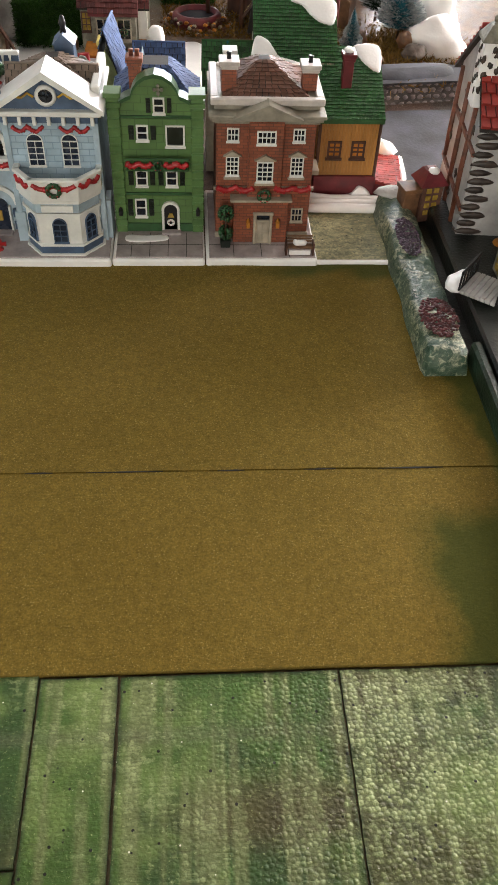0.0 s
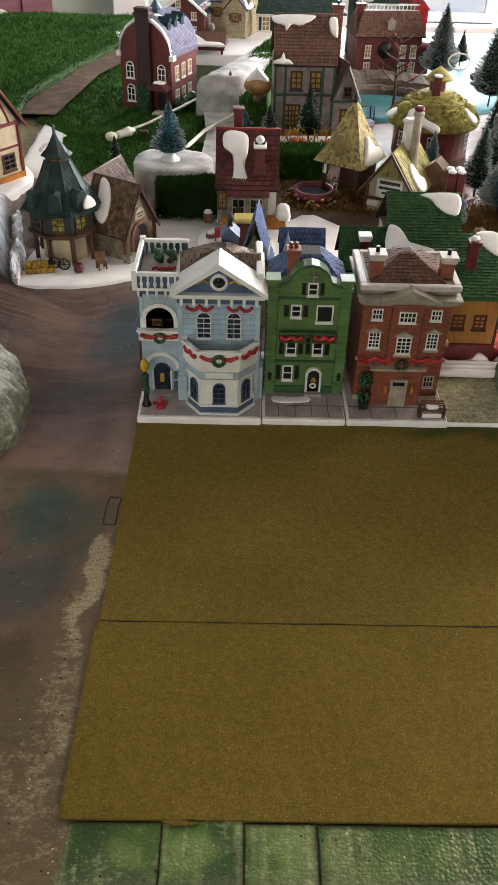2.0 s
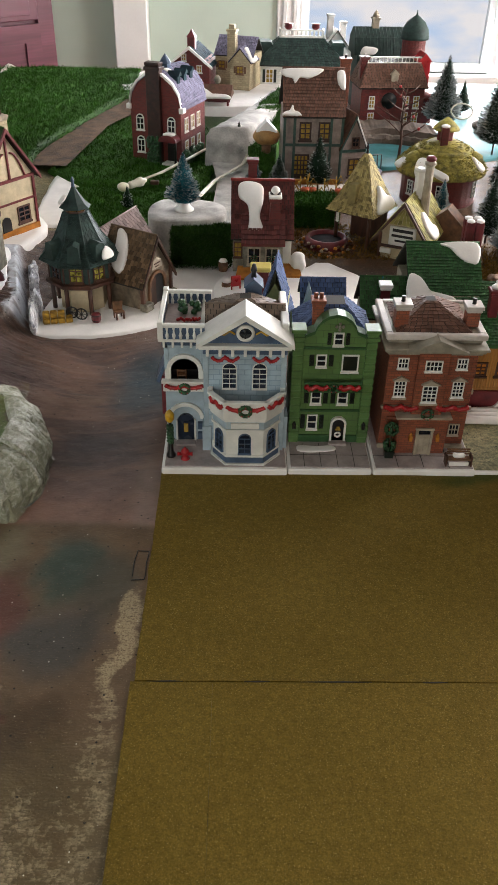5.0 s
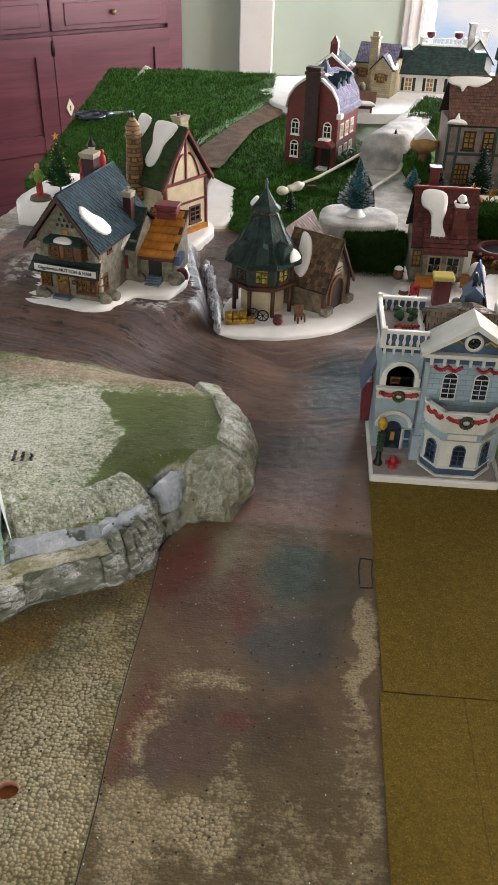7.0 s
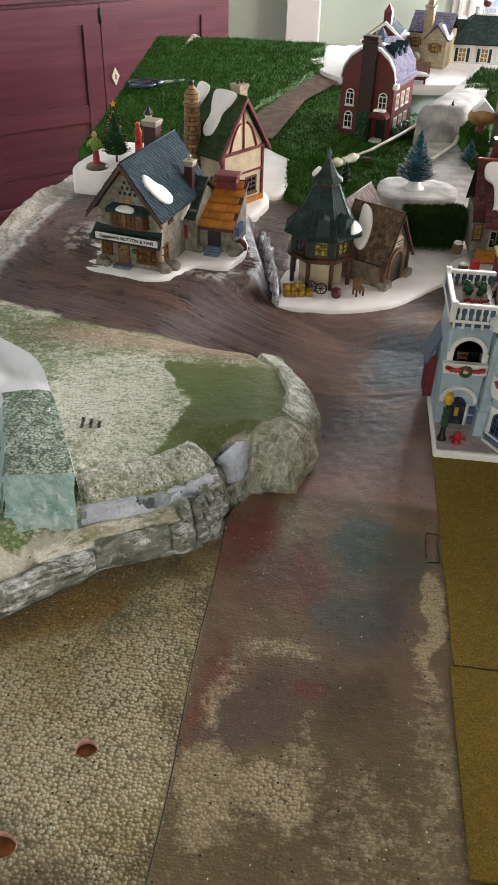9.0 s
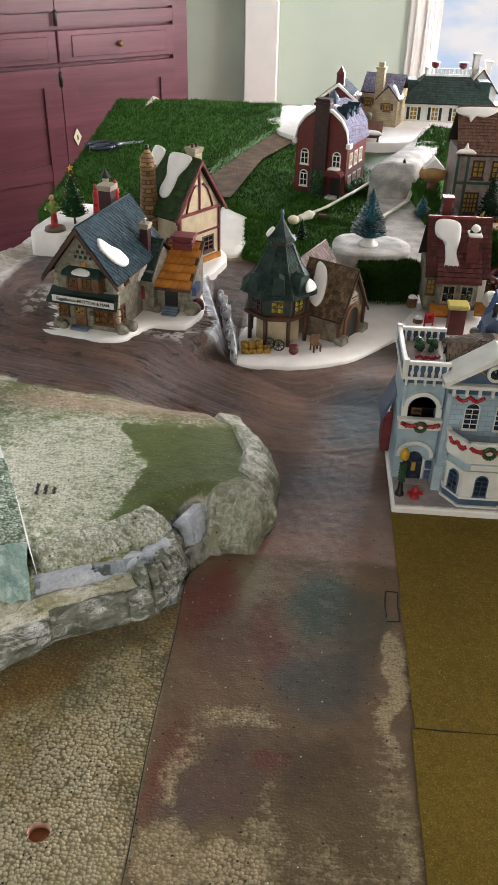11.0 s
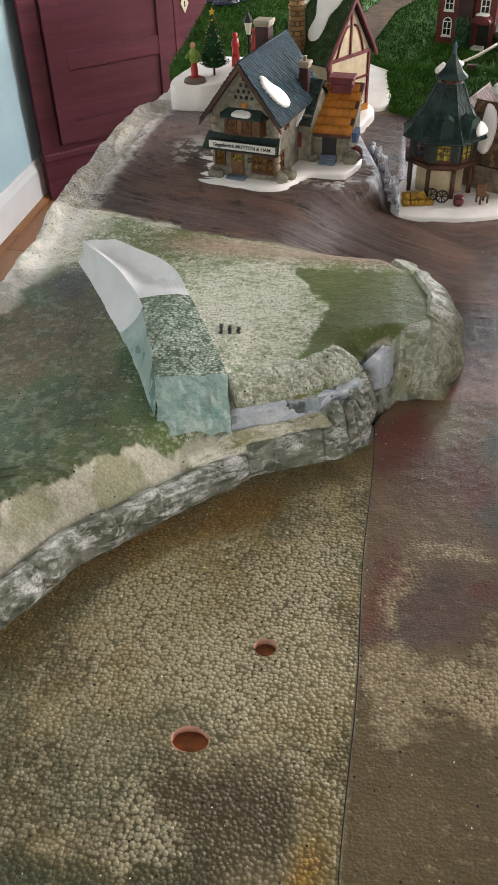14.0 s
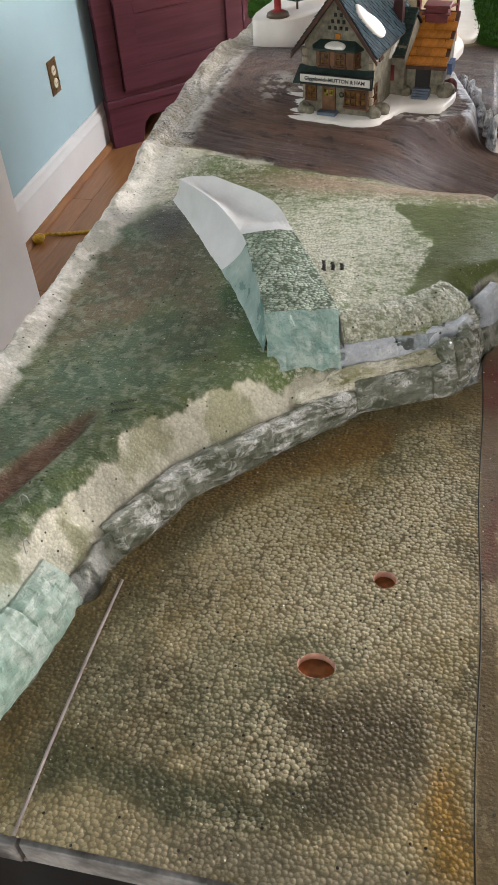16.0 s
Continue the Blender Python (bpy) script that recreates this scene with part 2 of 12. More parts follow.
def carved_stone(name, dark, mid, light, share=0.5, rough=0.45, turn=0.0, stretch=1.0, calm=0.0):
    """Knife-cut foam under paint: broad strokes along the cut, pale worn ridges, thin dark cracks."""
    m, nt, p = nodes_of(name, rough)
    co = coords(nt)
    a = math.radians(turn)
    axes = nt.nodes.new("ShaderNodeCombineXYZ")
    for k, (v, f) in enumerate((((math.cos(a), math.sin(a), 0), 1 / stretch), ((-math.sin(a), math.cos(a), 0), 1.0), ((0, 0, 1), 1.0))):
        d = nt.nodes.new("ShaderNodeVectorMath")
        d.operation = "DOT_PRODUCT"
        nt.links.new(co, d.inputs[0])
        d.inputs[1].default_value = [q * f for q in v]
        nt.links.new(d.outputs["Value"], axes.inputs[k])
    broad, stroke, fine, crack, wide = (tex(nt, "ShaderNodeTexNoise", q, Detail=d, Roughness=r, Distortion=w) for q, d, r, w in ((70, 4.0, 0.55, 0.4), (150, 5.0, 0.6, 0.8), (620, 4.0, 0.65, 0.0), (110, 5.0, 0.6, 1.2), (24, 3.0, 0.5, 0.0)))
    for n in (broad, stroke, crack):
        nt.links.new(axes.outputs[0], n.inputs["Vector"])
    for n in (fine, wide):
        nt.links.new(co, n.inputs["Vector"])
    c = mixc(nt, ramp(nt, broad.outputs[0], 0.36 - 0.06 * calm, 0.62 + 0.06 * calm), dark, mid)
    lift = raw(nt, "ADD", raw(nt, "MULTIPLY", stroke.outputs[0], 0.6), raw(nt, "MULTIPLY_ADD", wide.outputs[0], 0.4, share * 0.3 - 0.15))
    c = mixc(nt, maths(nt, "MULTIPLY", ramp(nt, lift, 0.46 - 0.04 * calm, 0.60 + 0.04 * calm), ramp(nt, fine.outputs[0], 0.30, 0.52)), c, light)
    seam = raw(nt, "ABSOLUTE", raw(nt, "SUBTRACT", crack.outputs[0], 0.47), 0.0)
    c = mixc(nt, maths(nt, "MULTIPLY", maths(nt, "MULTIPLY", ramp(nt, seam, 0.016, 0.004), ramp(nt, stroke.outputs[0], 0.56, 0.42)), 0.75 - 0.5 * calm), c, (0.03, 0.033, 0.024))
    c = mixc(nt, maths(nt, "MULTIPLY", ramp(nt, fine.outputs[0], 0.40, 0.30), 0.35), c, (0.03, 0.033, 0.024))
    nt.links.new(c, p.inputs["Base Color"])
    bump(nt, p, fine.outputs[0], 0.4, 0.0006)
    bump(nt, p, stroke.outputs[0], 0.8 - 0.4 * calm, 0.0030)
    return m


def felt_stuff():
    """Olive felt: matted fibres with pale flecks, and a dark green area by the wall."""
    m, nt, p = nodes_of("felt", 0.95, spec=0.12)
    co = coords(nt)
    n1, n2, n3, n4 = tex(nt, "ShaderNodeTexNoise", 8, Detail=5.0), tex(nt, "ShaderNodeTexNoise", 430, Detail=4.0, Roughness=0.8), tex(nt, "ShaderNodeTexNoise", 620, Detail=2.0, Roughness=0.6), tex(nt, "ShaderNodeTexNoise", 150, Detail=3.0, Roughness=0.7)
    for n in (n1, n2, n3, n4):
        nt.links.new(co, n.inputs["Vector"])
    c = mixc(nt, ramp(nt, n1.outputs[0], 0.3, 0.7), (0.152, 0.098, 0.014), (0.186, 0.123, 0.020))
    c = mixc(nt, ramp(nt, n4.outputs[0], 0.60, 0.38), c, mixc(nt, 0.30, c, (0.03, 0.022, 0.003)))
    c = mixc(nt, ramp(nt, n2.outputs[0], 0.56, 0.40), c, mixc(nt, 0.42, c, (0.03, 0.022, 0.003)))
    c = mixc(nt, maths(nt, "MULTIPLY", ramp(nt, n3.outputs[0], 0.60, 0.72), 0.5), c, (0.38, 0.28, 0.10))
    sx = nt.nodes.new("ShaderNodeSeparateXYZ")
    nt.links.new(co, sx.inputs[0])
    wob = raw(nt, "MULTIPLY_ADD", tex_at(nt, co, 16), 0.06, -0.03)
    sx_ = raw(nt, "ADD", sx.outputs[0], wob)
    sy_ = raw(nt, "ADD", sx.outputs[1], wob)
    low = maths(nt, "MULTIPLY", ramp(nt, sx_, 0.178, 0.196), ramp(nt, sy_, 0.470, 0.430))
    low = maths(nt, "MULTIPLY", low, maths(nt, "ADD", 0.45, ramp(nt, sx_, 0.200, 0.225)))
    rim = maths(nt, "MAXIMUM", ramp(nt, raw(nt, "SUBTRACT", sx_, raw(nt, "MULTIPLY", sy_, -0.10)), 0.322, 0.338), maths(nt, "MULTIPLY", ramp(nt, sy_, 0.812, 0.832), ramp(nt, sx_, 0.06, 0.13)))
    c = mixc(nt, maths(nt, "MULTIPLY", maths(nt, "MAXIMUM", low, rim), 0.80), c, (0.022, 0.038, 0.004))
    nt.links.new(c, p.inputs["Base Color"])
    p.inputs["Sheen Weight"].default_value = 0.25
    p.inputs["Sheen Tint"].default_value = (0.6, 0.5, 0.2, 1)
    bump(nt, p, n2.outputs[0], 0.7, 0.0010)
    return m


def tex_at(nt, co, scale):
    n = tex(nt, "ShaderNodeTexNoise", scale, Detail=3.0)
    nt.links.new(co, n.inputs["Vector"])
    return n.outputs[0]


def wood(name, a, b, rough=0.35, grain=(2, 30, 30), relief=0.0005):
    m, nt, p = nodes_of(name, rough)
    co = coords(nt, grain)
    n1, n2 = tex(nt, "ShaderNodeTexNoise", 1.2, Detail=6.0, Distortion=1.2), tex(nt, "ShaderNodeTexNoise", 9, Detail=4.0)
    for n in (n1, n2):
        nt.links.new(co, n.inputs["Vector"])
    c = mixc(nt, ramp(nt, n1.outputs[0], 0.3, 0.7), a, b)
    oi = nt.nodes.new("ShaderNodeObjectInfo")
    c = mixc(nt, oi.outputs["Random"], mixc(nt, 0.25, c, tuple(0.4 * k for k in a)), c)
    c = mixc(nt, ramp(nt, n2.outputs[0], 0.4, 0.75), mixc(nt, 0.25, c, (0.01, 0.006, 0.004)), c)
    nt.links.new(c, p.inputs["Base Color"])
    bump(nt, p, n2.outputs[0], 0.25, relief)
    return m


def needles(name, a, b, rough=0.6):
    m, nt, p = nodes_of(name, rough, spec=0.08)
    g = nt.nodes.new("ShaderNodeNewGeometry")
    co = coords(nt)
    n1 = tex(nt, "ShaderNodeTexNoise", 30, Detail=3.0)
    nt.links.new(co, n1.inputs["Vector"])
    c = mixc(nt, g.outputs["Random Per Island"], a, b)
    nt.links.new(mixc(nt, ramp(nt, n1.outputs[0], 0.3, 0.7), mixc(nt, 0.45, c, (0.006, 0.008, 0.003)), c), p.inputs["Base Color"])
    return m


FELT = felt_stuff()
# near-black below the tiles: shade in their gaps put into the colour
ROOFGAP = paint("roof_gap_shade", (0.022, 0.017, 0.014), 0.8, 0.2, 60)
GROUND = beads("painted_foam")
PANEL = beads("green_panel", True, rough=0.42)
CHIPPED = beads("chipped_bead_slope", False, (0.30, 0.335, 0.215), 0.0036, 0.45, (0.74, 0.75, 0.68), 0.45, 0.54)
CURB = carved_stone("grey_carved_stone", (0.070, 0.082, 0.048), (0.25, 0.265, 0.225), (0.84, 0.85, 0.87), 0.40, 0.38, 35, 2.4)
RISER = carved_stone("lavender_carved_stone", (0.40, 0.45, 0.54), (0.55, 0.60, 0.71), (0.78, 0.81, 0.87), 0.45, 0.45, 30, 1.6, 0.8)
CREAMROCK = carved_stone("cream_mossy_stone", (0.24, 0.24, 0.10), (0.55, 0.53, 0.38), (0.84, 0.82, 0.74), 0.62, 0.45, 32, 2.2, 0.3)
NOSEROCK = carved_stone("speckled_green_stone", (0.155, 0.160, 0.105), (0.30, 0.31, 0.22), (0.60, 0.61, 0.54), 0.46, 0.5, 60, 1.4, 0.8)
SNOWROCK = carved_stone("snow_crust", (0.10, 0.10, 0.13), (0.56, 0.58, 0.66), (0.84, 0.83, 0.84), 0.60)
TEALROCK = carved_stone("teal_carved_stone", (0.22, 0.36, 0.30), (0.38, 0.52, 0.46), (0.74, 0.80, 0.77), 0.34, 0.38, 75, 2.4, 1.0)
SNOW = paint("snow_glaze", (0.90, 0.87, 0.85), 0.45, 0.06, 30, 300, 0.0008)
PLASTER = paint("white_plaster", (0.72, 0.72, 0.70), 0.75, 0.15, 25, 200, 0.002, 0.6)
WHITE = paint("white_glaze", (0.78, 0.77, 0.73), 0.32, 0.10, 40, 300, 0.0003)
PALE = paint("pale_blue_glaze", (0.40, 0.50, 0.57), 0.35, 0.15, 50, 300, 0.0003)
PALEBLOCK = masonry("pale_blue_blocks", (0.40, 0.52, 0.61), (0.26, 0.36, 0.45), 0.016, 0.0075, 0.4, 0.0005, 0.0005, 0.08)
SLATE = paint("slate_blue_glaze", (0.075, 0.12, 0.20), 0.35, 0.25, 50, 300, 0.0003)
NAVY = paint("navy_glaze", (0.02, 0.03, 0.055), 0.25, 0.3, 50)
GREENW = masonry("green_blocks", (0.105, 0.205, 0.060), (0.065, 0.13, 0.04), 0.016, 0.009, 0.4, 0.0004, 0.0004, 0.06)
GREEND = paint("dark_green_glaze", (0.035, 0.105, 0.035), 0.35, 0.25, 50)
GREENP = paint("green_glaze", (0.095, 0.19, 0.058), 0.38, 0.2, 50)
BLACKG = paint("black_green_glaze", (0.008, 0.014, 0.010), 0.3, 0.3, 60)
BRICKR = masonry("red_brick", (0.28, 0.075, 0.034), (0.13, 0.045, 0.025), 0.0085, 0.0036, 0.5, 0.0005, 0.0004, 0.22)
BRICKD = masonry("dark_red_brick", (0.17, 0.020, 0.018), (0.10, 0.02, 0.015), 0.009, 0.004, 0.45, 0.0005, 0.0004, 0.2)
CORNICE = paint("grey_beige_stone", (0.31, 0.275, 0.215), 0.5, 0.25, 60)
PARAPET = paint("pale_parapet", (0.56, 0.50, 0.46), 0.5, 0.15, 60)
STONETAN = paint("tan_stone", (0.40, 0.34, 0.26), 0.5, 0.2, 60)
PINKPAVE = paint("pinkish_grey_pavement", (0.40, 0.34, 0.33), 0.45, 0.2, 60)
RED = paint("red_glaze", (0.42, 0.018, 0.022), 0.3, 0.2, 60)
DARKMAROON = paint("dark_maroon_glaze", (0.055, 0.014, 0.015), 0.4, 0.3, 60)
MAROON = paint("maroon_glaze", (0.17, 0.022, 0.028), 0.4, 0.3, 60)
LEAF = paint("green_leaf_glaze", (0.02, 0.09, 0.025), 0.4, 0.5, 200)
AMBER = paint("amber_pane", (0.20, 0.105, 0.025), 0.2, 0.6, 160)
LIMEP = paint("lime_yellow_pane", (0.42, 0.38, 0.07), 0.2, 0.6, 160)
YELLOWL = paint("yellow_pane", (0.46, 0.30, 0.06), 0.2, 0.3, 120)
GOLD = paint("gold_glaze", (0.65, 0.38, 0.02), 0.35, 0.35, 90)
BLACK = paint("black_enamel", (0.007, 0.007, 0.008), 0.4, 0.2, 60)
BROWN = paint("brown_timber", (0.095, 0.036, 0.020), 0.55, 0.45, 60, stretch=(1, 1, 0.2))
BROWNL = paint("light_brown_timber", (0.21, 0.10, 0.045), 0.55, 0.4, 60)
CREAM = paint("cream_stucco", (0.60, 0.50, 0.33), 0.6, 0.2, 40, 240, 0.0008)
CREAMST = masonry("cream_stone", (0.52, 0.43, 0.27), (0.36, 0.28, 0.17), 0.012, 0.006, 0.6, 0.0007, 0.0006, 0.15)
GREYST = paint("grey_stone", (0.25, 0.23, 0.175), 0.6, 0.35, 110, 300, 0.0015, 0.6)
OLDWALL = paint("old_grey_wall", (0.46, 0.44, 0.43), 0.6, 0.2, 30, 220, 0.001)
OCHRE = paint("ochre_boards", (0.50, 0.235, 0.055), 0.5, 0.25, 40, stretch=(1, 1, 0.15))
T_BROWN = paint("brown_roof_tile", (0.17, 0.085, 0.060), 0.55, 0.3, 80, island=0.35, spec=0.22)
T_TAUPE = paint("taupe_roof_tile", (0.22, 0.165, 0.13), 0.55, 0.3, 80, island=0.35, spec=0.22)
T_PURPLE = paint("mauve_roof_tile", (0.26, 0.19, 0.18), 0.55, 0.3, 80, island=0.45, spec=0.22)
T_GREEN = paint("green_roof_tile", (0.035, 0.115, 0.035), 0.4, 0.3, 80, island=0.35, spec=0.22)
T_DKGREEN = paint("dark_green_roof_tile", (0.034, 0.062, 0.056), 0.6, 0.35, 80, island=0.35, spec=0.22)
T_SLATE = paint("blue_slate_roof_tile", (0.022, 0.052, 0.072), 0.8, 0.35, 80, island=0.35, spec=0.22)
T_BLUE = paint("blue_roof_tile", (0.085, 0.13, 0.27), 0.75, 0.25, 80, island=0.3, spec=0.22)
T_LILAC = paint("lilac_roof_tile", (0.25, 0.24, 0.36), 0.8, 0.25, 80, island=0.3, spec=0.22)
T_ORANGE = paint("orange_roof_tile", (0.52, 0.20, 0.03), 0.5, 0.3, 80, island=0.3, spec=0.22)
T_MAROON = paint("maroon_roof_tile", (0.125, 0.034, 0.030), 0.5, 0.3, 80, island=0.4, spec=0.22)
T_MOSS = paint("yellow_green_roof_tile", (0.40, 0.36, 0.11), 0.55, 0.35, 80, island=0.5, spec=0.22)
T_OLIVE = paint("olive_brown_roof_tile", (0.175, 0.11, 0.060), 0.55, 0.35, 80, island=0.75, spec=0.22)
T_RED = paint("red_roof_tile", (0.36, 0.045, 0.035), 0.45, 0.3, 80, island=0.45, spec=0.22)
T_MIX = paint("straw_green_roof_tile", (0.46, 0.37, 0.15), 0.55, 0.4, 60, island=0.7, spec=0.22)
THATCH = paint("mossy_thatch", (0.40, 0.34, 0.07), 0.75, 0.45, 90, 320, 0.002, 0.7)
GLASSD = paint("dark_pane", (0.012, 0.016, 0.024), 0.12, 0.2, 60)
ROCKM = paint("pale_plaster_rock", (0.56, 0.54, 0.52), 0.8, 0.3, 30, 260, 0.002, 0.7)
BOULDER = paint("brown_grey_boulder", (0.14, 0.105, 0.085), 0.75, 0.4, 25, 200, 0.002, 0.6)
COBBLE = paint("cobble_stone", (0.22, 0.18, 0.18), 0.5, 0.35, 60, 250, 0.001, 0.6, island=0.4)
MORTAR = paint("dark_mortar", (0.085, 0.07, 0.065), 0.8, 0.35, 60, 250, 0.001, 0.6)
GRASSM = needles("moss_blade", (0.016, 0.062, 0.008), (0.060, 0.165, 0.020))
HEDGEM = needles("hedge_blade", (0.012, 0.040, 0.006), (0.040, 0.095, 0.015))
STRAWM = needles("straw_blade", (0.16, 0.09, 0.025), (0.34, 0.20, 0.05))
PINE = needles("pine_needle", (0.008, 0.022, 0.014), (0.020, 0.045, 0.026))
PINEB = needles("teal_needle", (0.010, 0.085, 0.120), (0.05, 0.26, 0.33))
FROST = needles("frosted_tip", (0.42, 0.46, 0.48), (0.72, 0.74, 0.74))
WIRE = paint("white_cable", (0.72, 0.68, 0.58), 0.4, 0.1, 40)
WATER = paint("teal_water", (0.06, 0.23, 0.26), 0.5, 0.35, 14, 60, 0.002, 0.3, spec=0.15)
PINKFOAM = paint("pink_foam", (0.78, 0.46, 0.36), 0.8, 0.25, 60, 300, 0.001)
CARD = paint("brown_card", (0.46, 0.18, 0.06), 0.8, 0.35, 60)
WALLP = paint("pale_green_wall_paint", (0.50, 0.60, 0.53), 0.75, 0.05, 3, 180, 0.0008, 0.3)
WALLB = paint("pale_blue_wall_paint", (0.42, 0.60, 0.66), 0.75, 0.05, 3, 180, 0.0008, 0.3)
TRIMW = paint("white_trim_paint", (0.78, 0.78, 0.78), 0.35, 0.05, 6, 120, 0.0006)
# ceiling out of view, kept grey to hold down its bounce light
CEILP = paint("dimmed_ceiling", (0.40, 0.38, 0.36), 0.8, 0.05, 3, 90, 0.001)
# lilac window sheen on the cabinet is mixed into this wood colour
CABW = wood("mahogany", (0.105, 0.025, 0.044), (0.190, 0.052, 0.082), 0.34, (0.8, 14, 14))
FLOORW = wood("oak_floor", (0.30, 0.125, 0.045), (0.45, 0.21, 0.085), 0.3, (14, 1.2, 14))


def figure_paint():
    """Red below, a green coat above, pale at the top, as one painted piece."""
    m, nt, p = nodes_of("figure_paint", 0.4)
    sx = nt.nodes.new("ShaderNodeSeparateXYZ")
    nt.links.new(coords(nt), sx.inputs[0])
    c = mixc(nt, ramp(nt, sx.outputs[2], 0.0235, 0.0245), (0.30, 0.02, 0.02), (0.16, 0.24, 0.03))
    c = mixc(nt, ramp(nt, sx.outputs[2], -0.0015, -0.0005), (0.10, 0.07, 0.05), c)
    nt.links.new(mixc(nt, ramp(nt, sx.outputs[2], 0.0480, 0.0490), c, (0.55, 0.28, 0.16)), p.inputs["Base Color"])
    return m


SKIN = figure_paint()
GREYPAVE = paint("grey_painted_pavement", (0.070, 0.070, 0.088), 0.92, 0.4, 22, 240, 0.001)
DARKPAINT = paint("dark_painted_foam", (0.018, 0.022, 0.018), 0.32, 0.6, 25, 260, 0.0015, 0.5)
STEEL = paint("brass_plate", (0.30, 0.20, 0.09), 0.3, 0.15, 60, metal=0.8)
IVORY = paint("ivory_plastic", (0.75, 0.70, 0.55), 0.35, 0.05, 60)
STRAW = paint("yellow_straw_bale", (0.48, 0.27, 0.02), 0.75, 0.5, 150, 400, 0.002, 0.8)
BLUEGREY = paint("blue_grey_steps", (0.15, 0.20, 0.28), 0.5, 0.25, 60)


# ---- shapes ----
class Shape:
    def __init__(self):
        self.v, self.f, self.s = [], [], []

    def add(self, vs, fs, m=None, smooth=False):
        o = len(self.v)
        self.v += [tuple(m @ Vector(p)) for p in vs] if m is not None else [tuple(p) for p in vs]
        self.f += [tuple(i + o for i in q) for q in fs]
        self.s += [smooth] * len(fs)
        return self

    def box(self, x0, x1, y0, y1, z0, z1, c=0.0006, m=None):
        """A box with chamfered edges."""
        x0, x1, y0, y1, z0, z1 = min(x0, x1), max(x0, x1), min(y0, y1), max(y0, y1), min(z0, z1), max(z0, z1)
        c = min(c, 0.3 * min(x1 - x0, y1 - y0, z1 - z0))
        X, Y, Z, vs, idx = (x0, x1), (y0, y1), (z0, z1), [], {}
        for i in (0, 1):
            for j in (0, 1):
                for k in (0, 1):
                    a, b, d = (1 - 2 * i) * c, (1 - 2 * j) * c, (1 - 2 * k) * c
                    for ax, p in enumerate(((X[i], Y[j] + b, Z[k] + d), (X[i] + a, Y[j], Z[k] + d), (X[i] + a, Y[j] + b, Z[k]))):
                        idx[i, j, k, ax] = len(vs)
                        vs.append(p)
        fs = []
        for ax in range(3):
            o1, o2 = [a for a in range(3) if a != ax]
            for s in (0, 1):
                quad = []
                for p, q in ((0, 0), (1, 0), (1, 1), (0, 1)):
                    key = [0, 0, 0]
                    key[ax], key[o1], key[o2] = s, p, q
                    quad.append(idx[(*key, ax)])
                fs.append(quad)
            for p in (0, 1):
                for q in (0, 1):
                    a, b = [0, 0, 0], [0, 0, 0]
                    a[o1] = b[o1] = p
                    a[o2] = b[o2] = q
                    b[ax] = 1
                    fs.append((idx[(*a, o1)], idx[(*b, o1)], idx[(*b, o2)], idx[(*a, o2)]))
        for i in (0, 1):
            for j in (0, 1):
                for k in (0, 1):
                    fs.append((idx[i, j, k, 0], idx[i, j, k, 1], idx[i, j, k, 2]))
        return self.add(vs, fs, m)

    def lattice(self, xs, zs, y0, y1, m=None):
        """One joined frame with bars; every second cell both ways is open."""
        nx, nz = len(xs), len(zs)
        vs = [(x, y, z) for y in (y0, y1) for x in xs for z in zs]
        at = lambda l, i, j: l * nx * nz + i * nz + j
        solid_ = {(i, j) for i in range(nx - 1) for j in range(nz - 1) if not (i % 2 and j % 2)}
        fs = []
        for i, j in solid_:
            fs.append((at(0, i, j), at(0, i + 1, j), at(0, i + 1, j + 1), at(0, i, j + 1)))
            fs.append((at(1, i, j), at(1, i, j + 1), at(1, i + 1, j + 1), at(1, i + 1, j)))
            for (di, dj), (p, q) in (((-1, 0), ((i, j), (i, j + 1))), ((1, 0), ((i + 1, j), (i + 1, j + 1))), ((0, -1), ((i, j), (i + 1, j))), ((0, 1), ((i, j + 1), (i + 1, j + 1)))):
                if (i + di, j + dj) not in solid_:
                    fs.append((at(0, *p), at(0, *q), at(1, *q), at(1, *p)))
        return self.add(vs, fs, m)

    def prism(self, pts, a, b, axis="y", m=None):
        """A polygon swept from a to b along an axis (pts in the other two, in xyz order)."""
        def at(p, t):
            return {"x": (t, p[0], p[1]), "y": (p[0], t, p[1]), "z": (p[0], p[1], t)}[axis]
        n = len(pts)
        vs = [at(p, a) for p in pts] + [at(p, b) for p in pts]
        fs = [tuple(range(n)), tuple(range(2 * n - 1, n - 1, -1))] + [(i, (i + 1) % n, n + (i + 1) % n, n + i) for i in range(n)]
        return self.add(vs, fs, m)

    def lathe(self, prof, n=16, x=0, y=0, m=None, smooth=True, sx=1.0, sy=1.0, phase=0.0):
        """A profile of (radius, height) turned about z."""
        vs, fs = [], []
        for r, z in prof:
            for i in range(n):
                a = 2 * math.pi * (i + phase) / n
                vs.append((x + sx * r * math.cos(a), y + sy * r * math.sin(a), z))
        for k in range(len(prof) - 1):
            for i in range(n):
                j = (i + 1) % n
                fs.append((k * n + i, k * n + j, (k + 1) * n + j, (k + 1) * n + i))
        fs.append(tuple(range(n - 1, -1, -1)))
        fs.append(tuple((len(prof) - 1) * n + i for i in range(n)))
        return self.add(vs, fs, m, smooth)

